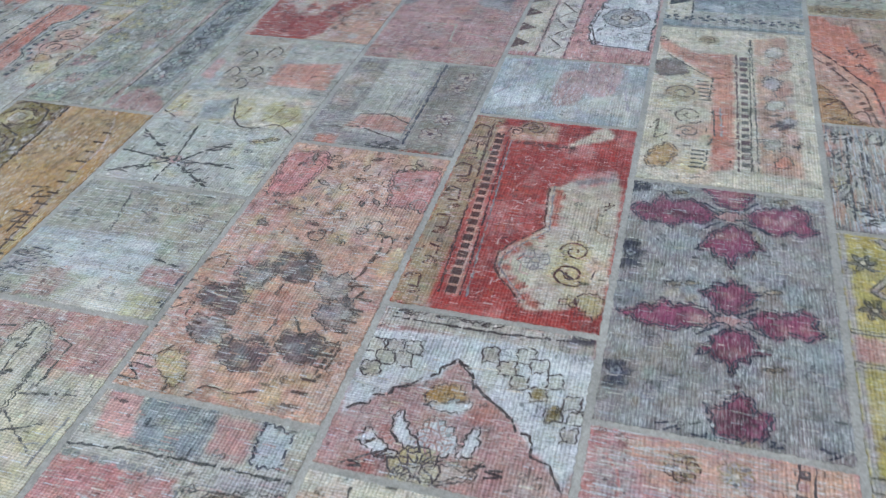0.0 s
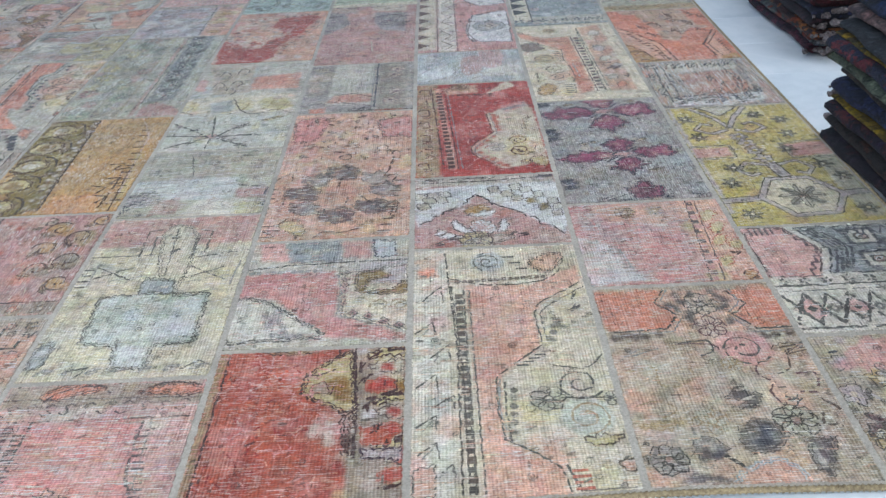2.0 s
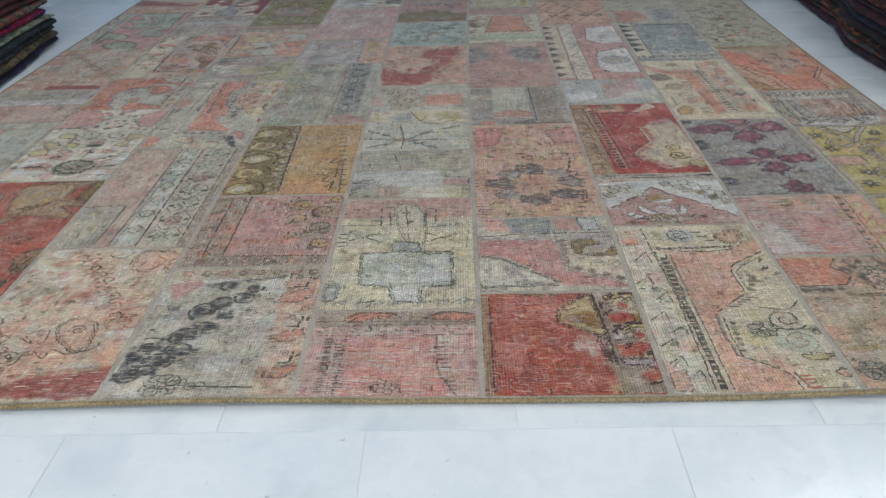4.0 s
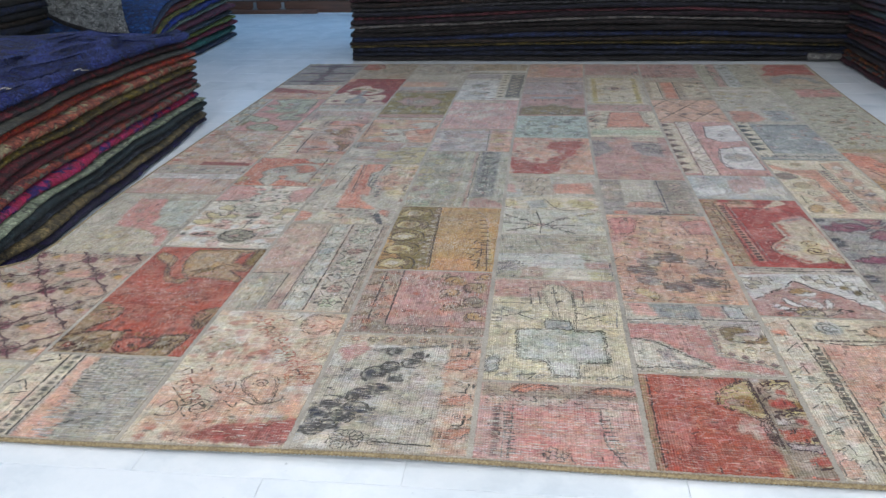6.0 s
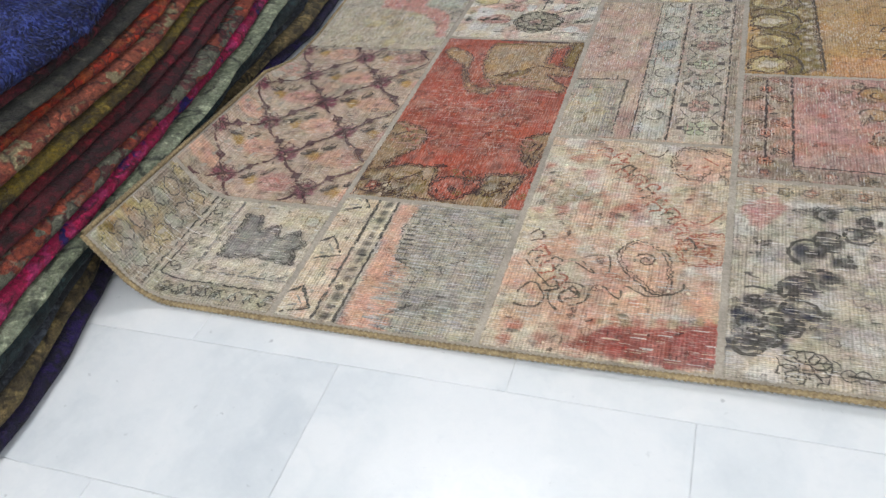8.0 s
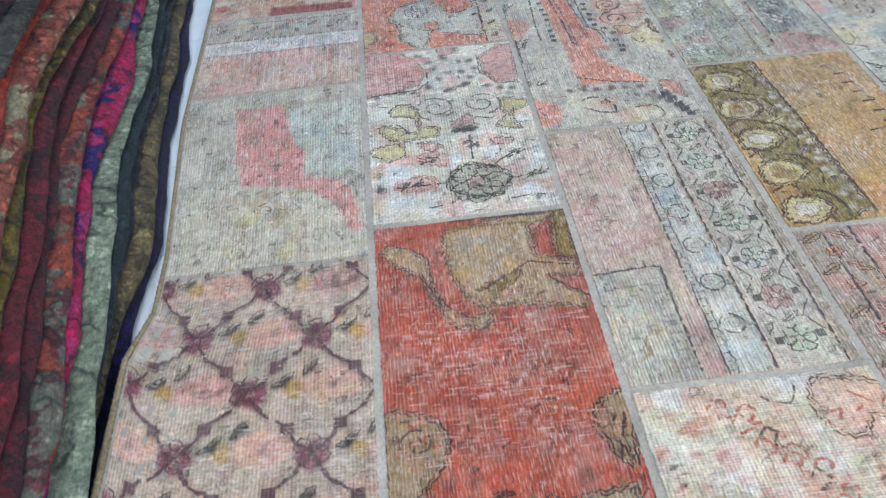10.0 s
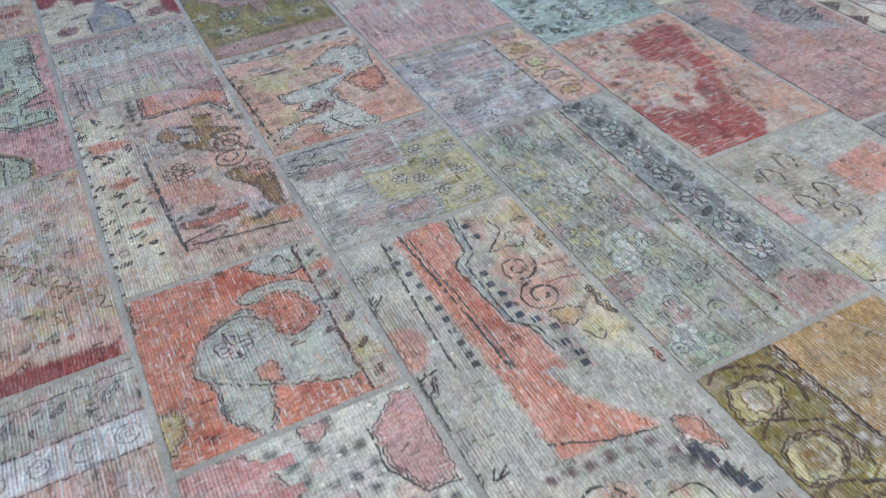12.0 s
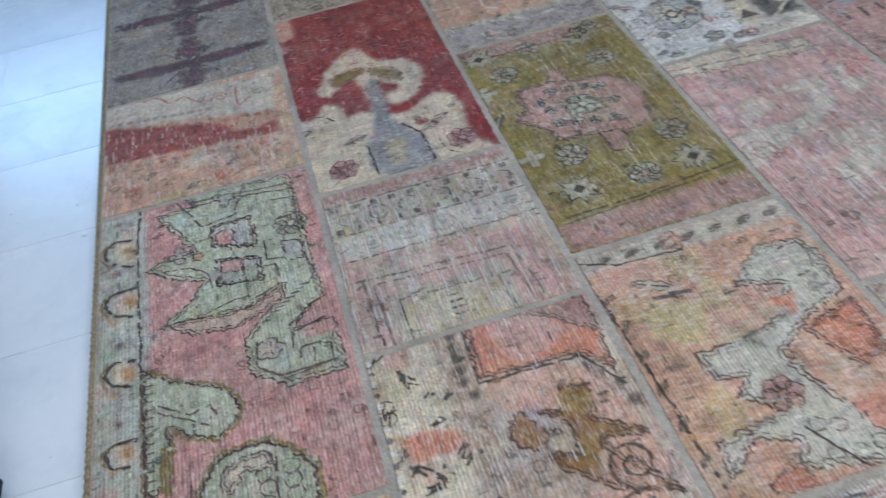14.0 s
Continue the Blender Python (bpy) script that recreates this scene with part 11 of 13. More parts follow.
p.line([(0.02, 0.91), (0.04, 0.94), (0.11, 0.93), (0.12, 0.86), (0.06, 0.86)], "br", 0.006)
p.mark("leaf", 0.11, 0.82, 0.016, "pe", "br", 0.4)
p.line([(-0, 0.8), (0.01, 0.83), (0.08, 0.82), (0.09, 0.75), (0.03, 0.75)], "br", 0.006)
p.mark("leaf", 0.08, 0.72, 0.016, "pe", "br", 0.4)
p.line([(0.01, 0.66), (0.03, 0.69), (0.1, 0.68), (0.11, 0.62), (0.04, 0.61)], "br", 0.006)
p.mark("leaf", 0.09, 0.59, 0.016, "pe", "br", 0.4)
p.line([(0.02, 0.52), (0.04, 0.55), (0.1, 0.54), (0.11, 0.48), (0.05, 0.48)], "br", 0.006)
p.mark("leaf", 0.1, 0.45, 0.016, "pe", "br", 0.4)
p.line([(0.02, 0.38), (0.04, 0.4), (0.1, 0.4), (0.11, 0.34), (0.05, 0.34)], "br", 0.006)
p.mark("leaf", 0.09, 0.32, 0.016, "pe", "br", 0.4)
p.line([(0.04, 0.23), (0.06, 0.26), (0.12, 0.25), (0.12, 0.2), (0.07, 0.2)], "br", 0.006)
p.mark("leaf", 0.11, 0.18, 0.016, "pe", "br", 0.4)
p.line([(0.02, 0.1), (0.03, 0.12), (0.09, 0.12), (0.1, 0.07), (0.05, 0.07)], "br", 0.006)
p.mark("leaf", 0.09, 0.05, 0.016, "pe", "br", 0.4)
p.scroll(0.81, 0.31, 0.03, "br", 0.005, 0, 1.5, "hy", 1)
p.scroll(0.81, 0.21, 0.034, "br", 0.006, 2, 1.6, "hy", 1)
p.petals(0.62, 0.25, 0.03, 8, "iv", "gr", "cr")
p.shape([(0.78, 0.09), (0.86, 0.13), (0.98, 0.14), (0.98, 0.05), (0.88, 0.08)], "hy", "br", 0.004, smooth=True)
p.curve([(0.76, 0.22), (0.89, 0.18), (0.93, 0.24)], "dg", 0.005)
p.curve([(0.88, 0.56), (0.89, 0.42), (0.96, 0.41)], "tn", 0.005)
p.ticks([(0.93, 0.55), (0.87, 0.1)], "br", 0.014, 1)
p.shape([(0.71, 0.7), (0.93, 0.75), (0.92, 0.68), (0.75, 0.62)], "ro", alpha=0.8)
p.row("dot", (0.72, 0.65), (0.94, 0.7), 5, 0.012, "gr", "", 0.0, "")
p.scatter(["dash"], ["bk", "ro", "lp"], 90, 0.36, 0.04, 0.62, 0.9, 0.004, 0.01).bare(160, True, ("pk", "lp"))

p = patch(6, 2.272, 2.596, "pb", False)
p.trace, p.worn = 0.04, 0.45
p.clouds(0, 0, 1, 1, ("pb", "pg", "li", "iv"), 70, 0.02, 0.06, 0.5)
p.shape([(0.43, 0.74), (0.6, 0.82), (0.6, 0.31), (0.43, 0.24)], "dp", smooth=True, alpha=0.9)
p.shape([(0.64, 1.12), (0.83, 1.05), (0.8, 0.47), (0.65, 0.44), (0.6, 0.82)], "pk", smooth=True, alpha=0.7)
p.shape([(-0.07, 0.38), (0.13, 0.45), (0.29, 0.48), (0.33, 0.25), (0.09, 0.1), (-0.06, 0.11)], "wh", smooth=True, alpha=0.9)
p.shape([(0.64, 0.35), (0.94, 0.5), (0.95, 0.19), (0.65, 0.17)], "iv", smooth=True, alpha=0.9)
p.shape([(-0.08, 1.14), (0.13, 1.17), (0.13, 0.97), (-0.09, 0.94)], "gg", alpha=0.8)
p.curve([(0.16, 1.22), (0.17, 0.63), (-0.03, 0.2)], "li", 0.008)
p.curve([(0.87, 1.14), (0.87, 0.65), (0.93, 0.19)], "li", 0.008)
p.bare(260, False, ("wh", "iv", "pb"))

p = patch(6, 2.596, 3.588, "pk", False)
p.rect(0, 0.02, 0.19, 0.98, "cr").row("tri", (0.045, 0.02), (0.045, 0.98), 9, 0.034, "br", "", -1.57).row("tri", (0.15, 0.07), (0.15, 1.0), 9, 0.034, "ch", "", 1.57).line([(0.2, 0), (0.2, 1)], "ch", 0.005).rect(0.21, 0, 0.4, 1, "iv").zig((0.24, 0), (0.24, 1), 8, -0.045, "br", 0.006).row("box", (0.36, 0.06), (0.36, 1), 8, 0.012, "li").line([(0.4, 0), (0.4, 1)], "pl", 0.005)
p.poly([(0.56, 0.1), (0.5, 0.22), (0.58, 0.44), (0.98, 0.5), (0.98, 0.08)], "wh", 0.004).line([(0.6, 0.09), (0.52, 0.22), (0.6, 0.44), (0.98, 0.51)], "dg", 0.006).poly([(0.52, 0.66), (0.58, 0.9), (0.98, 0.94), (0.98, 0.6), (0.7, 0.58)], "wh", 0.004).line([(0.66, 0.58), (0.52, 0.66), (0.58, 0.92)], "dg", 0.006).row("oct", (0.76, 0.08), (0.76, 0.5), 1, 0.075, "pb", "dg").layer().mark("flw", 0.76, 0.29, 0.045, "iv", "dg"), p.row("ess", (0.7, 0.68), (0.9, 0.86), 3, 0.03, "gr").scatter(["leaf", "curl"], ["gr", "pb", "li"], 20, 0.56, 0.1, 0.96, 0.9, 0.01, 0.022).bare(220, False, ("wh", "iv"))

p = patch(6, 3.588, 4.739, "be", True)
p.rect(0, 0, 1, 0.48, "pe").lattice(4, 3, "br", 0.011, 0.0, 0.02, 1, 0.48).row("rose", (0.05, 0.16), (1, 0.16), 4, 0.026, "pl", "br").row("rose", (0.05, 0.34), (1, 0.34), 4, 0.026, "pk", "br").line([(0, 0.49), (1, 0.49)], "ch", 0.006).rect(0.08, 0.52, 0.2, 0.97, "cr").line([(0.21, 0.5), (0.21, 0.97)], "ch", 0.007).row("dash", (0.14, 0.5), (0.14, 0.97), 12, 0.016, "br").rect(0.26, 0.52, 0.46, 0.97, "og").line([(0.48, 0.52), (0.48, 0.97)], "ch", 0.007)
p.row("dash", (0.54, 0.52), (0.54, 0.95), 12, 0.014, "dg").poly([(0.6, 0.55), (0.62, 0.95), (0.98, 0.9), (0.98, 0.6)], "cr", 0.006).scatter(["rose", "leaf"], ["go", "sa", "dg", "be"], 24, 0.6, 0.52, 0.98, 0.95, 0.012, 0.026).bare(120, True)

p = patch(6, 4.739, 5.385, "dp", True)
p.rect(0, 0, 1, 0.2, "gg").scatter(["rose", "dash", "leaf"], ["be", "li", "gr", "dg", "bk"], 90, r0=0.01, r1=0.026).rect(0.7, 0.5, 1, 0.95, "dp").bare(180, True)

# eighth column
p = patch(7, 0.455, 1.028, "be", True)
p.trace, p.worn = 0.1, 0.42
p.clouds(0, 0, 1, 0.75, ("pe", "cr", "be", "tn", "pg", "ap"), 110, 0.02, 0.05, 0.5)
p.shape([(-0.01, 0.98), (0.4, 0.98), (0.33, 0.9), (0.43, 0.82), (0.33, 0.73), (0.01, 0.74)], "og")
p.shape([(0.74, 0.96), (1.04, 0.97), (1.02, 0.73), (0.81, 0.72), (0.72, 0.81), (0.82, 0.87)], "og")
p.mottle(0.02, 0.76, 0.36, 0.96, ('bk', 'og', 'sa'), 10, 0.02, 0.05, 0.5)
p.clouds(0.86, 0.73, 0.98, 0.95, ('sa', 'og'), 8, 0.02, 0.05, 0.5)
p.shape([(0.4, 0.98), (0.75, 0.96), (0.82, 0.87), (0.71, 0.8), (0.77, 0.72), (0.35, 0.72), (0.43, 0.82), (0.33, 0.9)], "pe")
p.line([(0.4, 0.98), (0.32, 0.9), (0.42, 0.82), (0.34, 0.74), (0.02, 0.73)], "ch", 0.006)
p.line([(0.42, 0.98), (0.36, 0.91), (0.46, 0.82), (0.36, 0.72), (0.05, 0.71)], "gr", 0.005)
p.line([(0.74, 0.96), (0.82, 0.87), (0.72, 0.81), (0.81, 0.72), (1.03, 0.72)], "ch", 0.006)
p.line([(0.77, 0.97), (0.79, 0.88), (0.69, 0.81), (0.78, 0.7), (1.03, 0.7)], "gr", 0.005)
p.petals(0.57, 0.88, 0.036, 8, "gp", "ch", "gr")
p.petals(0.57, 0.74, 0.034, 8, "gp", "pl", "be")
for u, v in [(0.46, 0.94), (0.47, 0.9), (0.54, 0.95), (0.4, 0.88), (0.43, 0.86), (0.66, 0.95), (0.69, 0.92), (0.71, 0.9), (0.66, 0.85), (0.48, 0.82), (0.7, 0.86), (0.48, 0.79), (0.69, 0.77)]:
    p.mark("dot", u, v, 0.013, "dg", "", 0.0)
for u, v in [(0.04, 0.7), (0.1, 0.71), (0.15, 0.7), (0.21, 0.7), (0.28, 0.71), (0.83, 0.68), (0.89, 0.68), (0.97, 0.69)]:
    p.mark("dot", u, v, 0.013, "br", "", 0.0)
p.curve([(0.31, 0.65), (0.51, 0.66), (0.52, 0.6), (0.45, 0.58)], "dg", 0.006)
p.scroll(0.69, 0.61, 0.05, "dg", 0.006, 1, 1.8, "pk", 1)
p.curve([(0.35, 0.65), (0.52, 0.64), (0.56, 0.61)], "pl", 0.005)
p.curve([(0.05, 0.51), (0.19, 0.53), (0.19, 0.45), (0.25, 0.43), (0.36, 0.46), (0.37, 0.52)], "tn", 0.006)
p.curve([(0.15, 0.63), (0.06, 0.59), (0.25, 0.63)], "gr", 0.004)
p.petals(0.59, 0.53, 0.02, 7, "pg", "tn", "cr")
p.shape([(0.71, 0.53), (0.78, 0.47), (0.7, 0.4), (0.72, 0.32), (0.77, 0.35)], "ap", alpha=0.6)
p.line([(0.71, 0.53), (0.69, 0.47), (0.75, 0.43), (0.71, 0.39), (0.74, 0.32), (0.79, 0.35)], "pl", 0.006)
p.curve([(0.89, 0.59), (0.87, 0.5), (0.79, 0.47)], "br", 0.005)
p.line([(0.88, 0.47), (0.98, 0.47), (0.94, 0.37), (0.85, 0.38)], "pl", 0.006)
for u, v in [(0.96, 0.58), (0.9, 0.61)]:
    p.mark("leaf", u, v, 0.03, "tn", "br", 0.2)
p.ticks([(0.8, 0.34), (1, 0.62)], "dg", 0.02, 0.2)
p.shape([(0.03, 0.25), (0.12, 0.27), (0.22, 0.28), (0.26, 0.26), (0.17, 0.23), (0.07, 0.24)], "go", "tn", 0.004, smooth=True, alpha=0.7)
p.curve([(0.03, 0.34), (0.15, 0.36), (0.23, 0.32), (0.15, 0.28)], "tn", 0.005)
p.shape([(0.53, 0.4), (0.59, 0.43), (0.59, 0.39), (0.67, 0.38), (0.62, 0.32), (0.52, 0.31), (0.57, 0.35), (0.48, 0.36)], "dg", "ch", 0.003)
p.shape([(0.47, 0.22), (0.59, 0.27), (0.65, 0.24), (0.69, 0.18), (0.6, 0.12), (0.49, 0.11), (0.46, 0.16)], "dg", "ch", 0.003, alpha=0.8)
p.mottle(0.5, 0.12, 0.63, 0.24, ('gr', 'dg', 'nv'), 14, 0.008, 0.02, 0.6)
p.shape([(0.25, 0.18), (0.34, 0.19), (0.4, 0.14), (0.36, 0.1), (0.25, 0.09), (0.24, 0.13)], "nv", "ch", 0.003, alpha=0.85)
p.mottle(0.25, 0.1, 0.36, 0.17, ('gr', 'pg', 'nv'), 10, 0.006, 0.014, 0.7)
p.shape([(0.74, 0.17), (0.9, 0.18), (0.79, 0.01), (0.74, 0.04), (0.75, 0.1)], "nv", "ch", 0.003, alpha=0.85)
p.mottle(0.76, 0.04, 0.8, 0.17, ('gr', 'dg', 'pg'), 12, 0.006, 0.014, 0.7)
p.shape([(0.12, 0.01), (0.2, 0.05), (0.38, 0.02), (0.35, -0)], "nv", alpha=0.8)
p.line([(0.36, 0.11), (0.43, 0.06), (0.37, 0.01)], "ch", 0.01)
p.petals(0.11, 0.1, 0.036, 8, "wg", "ch", "dp")
p.petals(0.76, 0.25, 0.04, 8, "gg", "ch", "dp")
p.petals(0.37, 0.26, 0.034, 8, "gg", "tn", "cr")
p.shape([(0.37, -0.01), (0.44, 0.06), (0.61, 0.09), (0.69, 0.01), (0.64, -0.02)], "ap", "pb", 0.006, smooth=True)
p.ticks([(0.59, 0.4), (0.6, 0.36)], "pg", 0.014, 0)
p.curve([(0.9, 0.28), (0.88, 0.23), (0.94, 0.23)], "br", 0.006)
p.curve([(0.93, 0.35), (0.99, 0.29)], "br", 0.006)
p.bare(260, True, ("cr", "pe", "iv"))

p = patch(7, 1.028, 1.398, "pk", True)
p.trace, p.worn = 0.12, 0.45
p.clouds(0, 0, 0.7, 1, ("ro", "pk", "lp", "li"), 50, 0.02, 0.05, 0.5).rect(0.72, 0, 1, 1, "pe").clouds(0.72, 0, 1, 1, ("cr", "hy", "lp", "ap"), 20, 0.015, 0.035, 0.6)
p.shape([(-0.01, 0.57), (0.12, 0.51), (0.23, 0.41), (0.23, 0.25), (0.33, 0.04), (-0.02, -0.01)], "wh")
p.mottle(0, 0.04, 0.16, 0.49, ('iv', 'wh', 'lp'), 14, 0.02, 0.04, 0.5)
p.row("dash", (0.2, 0.46), (0.27, 0.12), 8, 0.014, "wg", "", 0.0, "")
p.line([(0.24, 0.41), (0.28, 0.16)], "bb", 0.008)
p.shape([(0.17, 0.96), (0.49, 1), (0.77, 0.95), (0.73, 0.75), (0.37, 0.72), (0.19, 0.83)], "pe", smooth=True, alpha=0.8)
p.petals(0.36, 0.87, 0.026, 7, "tn", "br", "cr")
p.petals(0.56, 0.88, 0.024, 7, "li", "tn", "cr")
p.curve([(0.2, 0.78), (0.44, 0.71), (0.75, 0.74)], "dp", 0.005)
p.line([(-0.02, 1), (0.13, 0.78), (0.14, 0.61)], "ro", 0.008)
p.shape([(0.36, 0.57), (0.66, 0.6), (0.62, 0.02), (0.39, 0.03)], "ro", alpha=0.7)
p.line([(0.79, 1), (0.74, 0.4), (0.7, -0.01)], "ch", 0.005)
p.line([(0.85, 1), (0.78, -0.01)], "dg", 0.004)
p.row("box", (0.81, 0.98), (0.73, -0.01), 16, 0.0075, "dg", "", 0, "pk")
p.shape([(0.84, 0.79), (0.9, 0.86), (0.95, 0.81), (0.89, 0.71), (0.84, 0.72)], "hy", "bk", 0.004, smooth=True)
p.shape([(0.83, 0.47), (0.89, 0.53), (0.93, 0.49), (0.88, 0.4), (0.83, 0.4)], "hy", "bk", 0.004, smooth=True)
p.shape([(0.8, 0.22), (0.86, 0.28), (0.9, 0.24), (0.85, 0.16), (0.81, 0.16)], "hy", "bk", 0.004, smooth=True)
p.shape([(0.92, 0.42), (0.99, 0.48), (1.03, 0.44), (0.98, 0.35), (0.93, 0.35)], "hy", "bk", 0.004, smooth=True)
p.shape([(0.86, 0.64), (0.93, 0.7), (0.97, 0.66), (0.91, 0.56), (0.86, 0.57)], "hy", "bk", 0.004, smooth=True)
p.shape([(0.92, 0.09), (0.99, 0.1), (0.97, -0), (0.91, -0.02)], "oc", "br", 0.005, smooth=True)
p.shape([(0.82, 0.05), (0.92, 0.04), (0.92, -0.02), (0.81, -0.02)], "sa")
p.ticks([(0.93, 0.3), (0.95, -0), (1.05, 0.53)], "br", 0.012, 0.5)
p.shape([(0.98, 0.58), (1.08, 0.62), (1.08, 0.48), (0.97, 0.44)], "pk", alpha=0.7)
p.bare(560, True, ("wh", "iv", "lp"), 0, 0, 0.75, 1, 0.024)

p = patch(7, 1.398, 2.072, "wg", False)
p.trace, p.worn = 0.04, 0.36
p.clouds(0, 0, 1, 1, ("gr", "bb", "ta", "wg", "pb"), 80, 0.02, 0.06, 0.45).clouds(0, 0, 1, 1, ("tn", "hy"), 14, 0.01, 0.03, 0.45)
p.shape([(-0.01, 0.85), (0.06, 0.89), (0.1, 0.88), (0.17, 0.95), (0.22, 0.91), (0.31, 0.94), (0.38, 0.91), (0.46, 0.86), (0.39, 0.81), (0.28, 0.81), (0.22, 0.77), (0.15, 0.8), (0.08, 0.79)], "mg", "nv", 0.0055)
p.shape([(0.59, 0.88), (0.68, 0.93), (0.81, 0.94), (0.86, 0.97), (0.92, 0.92), (0.91, 0.87), (0.97, 0.84), (0.87, 0.8), (0.83, 0.82), (0.74, 0.79), (0.65, 0.82)], "mg", "nv", 0.0055)
p.shape([(0.52, 1.1), (0.56, 1.05), (0.61, 1.08), (0.61, 1.03), (0.69, 1.04), (0.64, 0.98), (0.56, 0.89), (0.46, 0.91), (0.41, 0.97), (0.35, 1), (0.42, 1.02), (0.43, 1.06), (0.48, 1.05)], "mg", "nv", 0.0055)
p.shape([(0.52, 0.83), (0.62, 0.8), (0.65, 0.76), (0.7, 0.71), (0.63, 0.71), (0.61, 0.67), (0.56, 0.68), (0.53, 0.6), (0.49, 0.67), (0.44, 0.66), (0.43, 0.69), (0.35, 0.68), (0.41, 0.75), (0.43, 0.78)], "mg", "nv", 0.0055)
p.shape([(0.42, 0.86), (0.52, 0.89), (0.62, 0.87), (0.52, 0.83)], "dp", "nv", 0.004)
p.line([(0.38, 0.92), (0.48, 0.88)], "nv", 0.006)
p.line([(0.66, 0.95), (0.57, 0.89)], "nv", 0.006)
p.line([(0.35, 0.77), (0.47, 0.83)], "nv", 0.006)
p.line([(0.72, 0.8), (0.58, 0.84)], "nv", 0.006)
p.clouds(0.07, 0.84, 0.39, 0.86, ('pl', 'mg', 'dp'), 9, 0.01, 0.024, 0.6)
p.clouds(0.66, 0.85, 0.91, 0.88, ('pl', 'mg', 'dp'), 9, 0.01, 0.024, 0.6)
p.clouds(0.45, 0.92, 0.59, 1.03, ('pl', 'dp'), 5, 0.008, 0.02, 0.6)
p.clouds(0.44, 0.69, 0.61, 0.78, ('pl', 'dp'), 6, 0.008, 0.02, 0.6)
p.shape([(0.02, 0.38), (0.14, 0.42), (0.17, 0.41), (0.23, 0.46), (0.27, 0.43), (0.35, 0.45), (0.41, 0.44), (0.47, 0.4), (0.42, 0.36), (0.32, 0.35), (0.27, 0.33), (0.21, 0.35), (0.15, 0.34)], "mg", "nv", 0.0055)
p.shape([(0.59, 0.42), (0.67, 0.46), (0.81, 0.47), (0.85, 0.49), (0.91, 0.46), (0.9, 0.42), (0.95, 0.4), (0.86, 0.37), (0.8, 0.38), (0.72, 0.35), (0.65, 0.38)], "mg", "nv", 0.0055)
p.shape([(0.53, 0.58), (0.56, 0.55), (0.61, 0.56), (0.61, 0.53), (0.67, 0.53), (0.63, 0.49), (0.56, 0.43), (0.47, 0.43), (0.43, 0.48), (0.38, 0.5), (0.44, 0.52), (0.45, 0.55), (0.5, 0.54)], "mg", "nv", 0.0055)
p.shape([(0.53, 0.38), (0.62, 0.36), (0.64, 0.33), (0.69, 0.29), (0.62, 0.29), (0.61, 0.26), (0.57, 0.26), (0.54, 0.2), (0.51, 0.25), (0.46, 0.25), (0.45, 0.28), (0.38, 0.26), (0.44, 0.32), (0.45, 0.34)], "mg", "nv", 0.0055)
p.shape([(0.44, 0.4), (0.53, 0.43), (0.62, 0.41), (0.53, 0.38)], "dp", "nv", 0.004)
p.line([(0.41, 0.44), (0.49, 0.42)], "nv", 0.006)
p.line([(0.65, 0.47), (0.57, 0.43)], "nv", 0.006)
p.line([(0.38, 0.33), (0.48, 0.38)], "nv", 0.006)
p.line([(0.7, 0.36), (0.58, 0.39)], "nv", 0.006)
p.clouds(0.14, 0.38, 0.42, 0.39, ('pl', 'mg', 'dp'), 9, 0.01, 0.024, 0.6)
p.clouds(0.65, 0.4, 0.87, 0.42, ('pl', 'mg', 'dp'), 9, 0.01, 0.024, 0.6)
p.clouds(0.47, 0.45, 0.59, 0.52, ('pl', 'dp'), 5, 0.008, 0.02, 0.6)
p.clouds(0.46, 0.27, 0.61, 0.34, ('pl', 'dp'), 6, 0.008, 0.02, 0.6)
p.line([(0.56, 0.18), (0.56, 0.14)], "pl", 0.012)
p.shape([(0.56, 0.16), (0.63, 0.14), (0.63, 0.1), (0.71, 0.11), (0.67, 0.02), (0.58, 0.01), (0.48, 0.01), (0.43, 0.1), (0.49, 0.1)], "mg", "nv", 0.005)
p.mottle(0.46, 0.04, 0.67, 0.1, ('pl', 'dp', 'mg'), 8, 0.01, 0.024, 0.6)
p.shape([(-0.07, 1.1), (0.09, 1.1), (0.04, 1.06), (0.12, 1.04), (0.06, 1.01), (0.1, 0.96), (-0.04, 0.93), (0, 1.01)], "nv", "dg", 0.003)
p.mark("dia", 0.03, 1.03, 0.014, "bb", "nv", 0.0)
p.shape([(-0.05, 0.69), (0.1, 0.69), (0.06, 0.65), (0.13, 0.64), (0.07, 0.61), (0.11, 0.57), (-0.02, 0.55), (0.02, 0.62)], "nv", "dg", 0.003)
p.mark("dia", 0.04, 0.63, 0.014, "bb", "nv", 0.0)
p.shape([(-0.01, 0.19), (0.11, 0.2), (0.07, 0.17), (0.14, 0.17), (0.09, 0.14), (0.12, 0.12), (0.01, 0.1), (0.04, 0.15)], "nv", "dg", 0.003)
p.mark("dia", 0.06, 0.16, 0.014, "bb", "nv", 0.0)
p.ticks([(0.42, 0.01), (0.71, 0.02), (0.91, 0.02), (0.29, 0.02)], "nv", 0.014, 0.1)
for u, v in [(0.34, 0.53), (0.72, 0.54), (0.27, 0.52), (0.71, 0.25), (0.78, 0.97), (0.25, 0.96)]:
    p.mark("leaf", u, v, 0.018, "tn", "", 0.2)
p.bare(300, True, ("pb", "iv", "ta"))

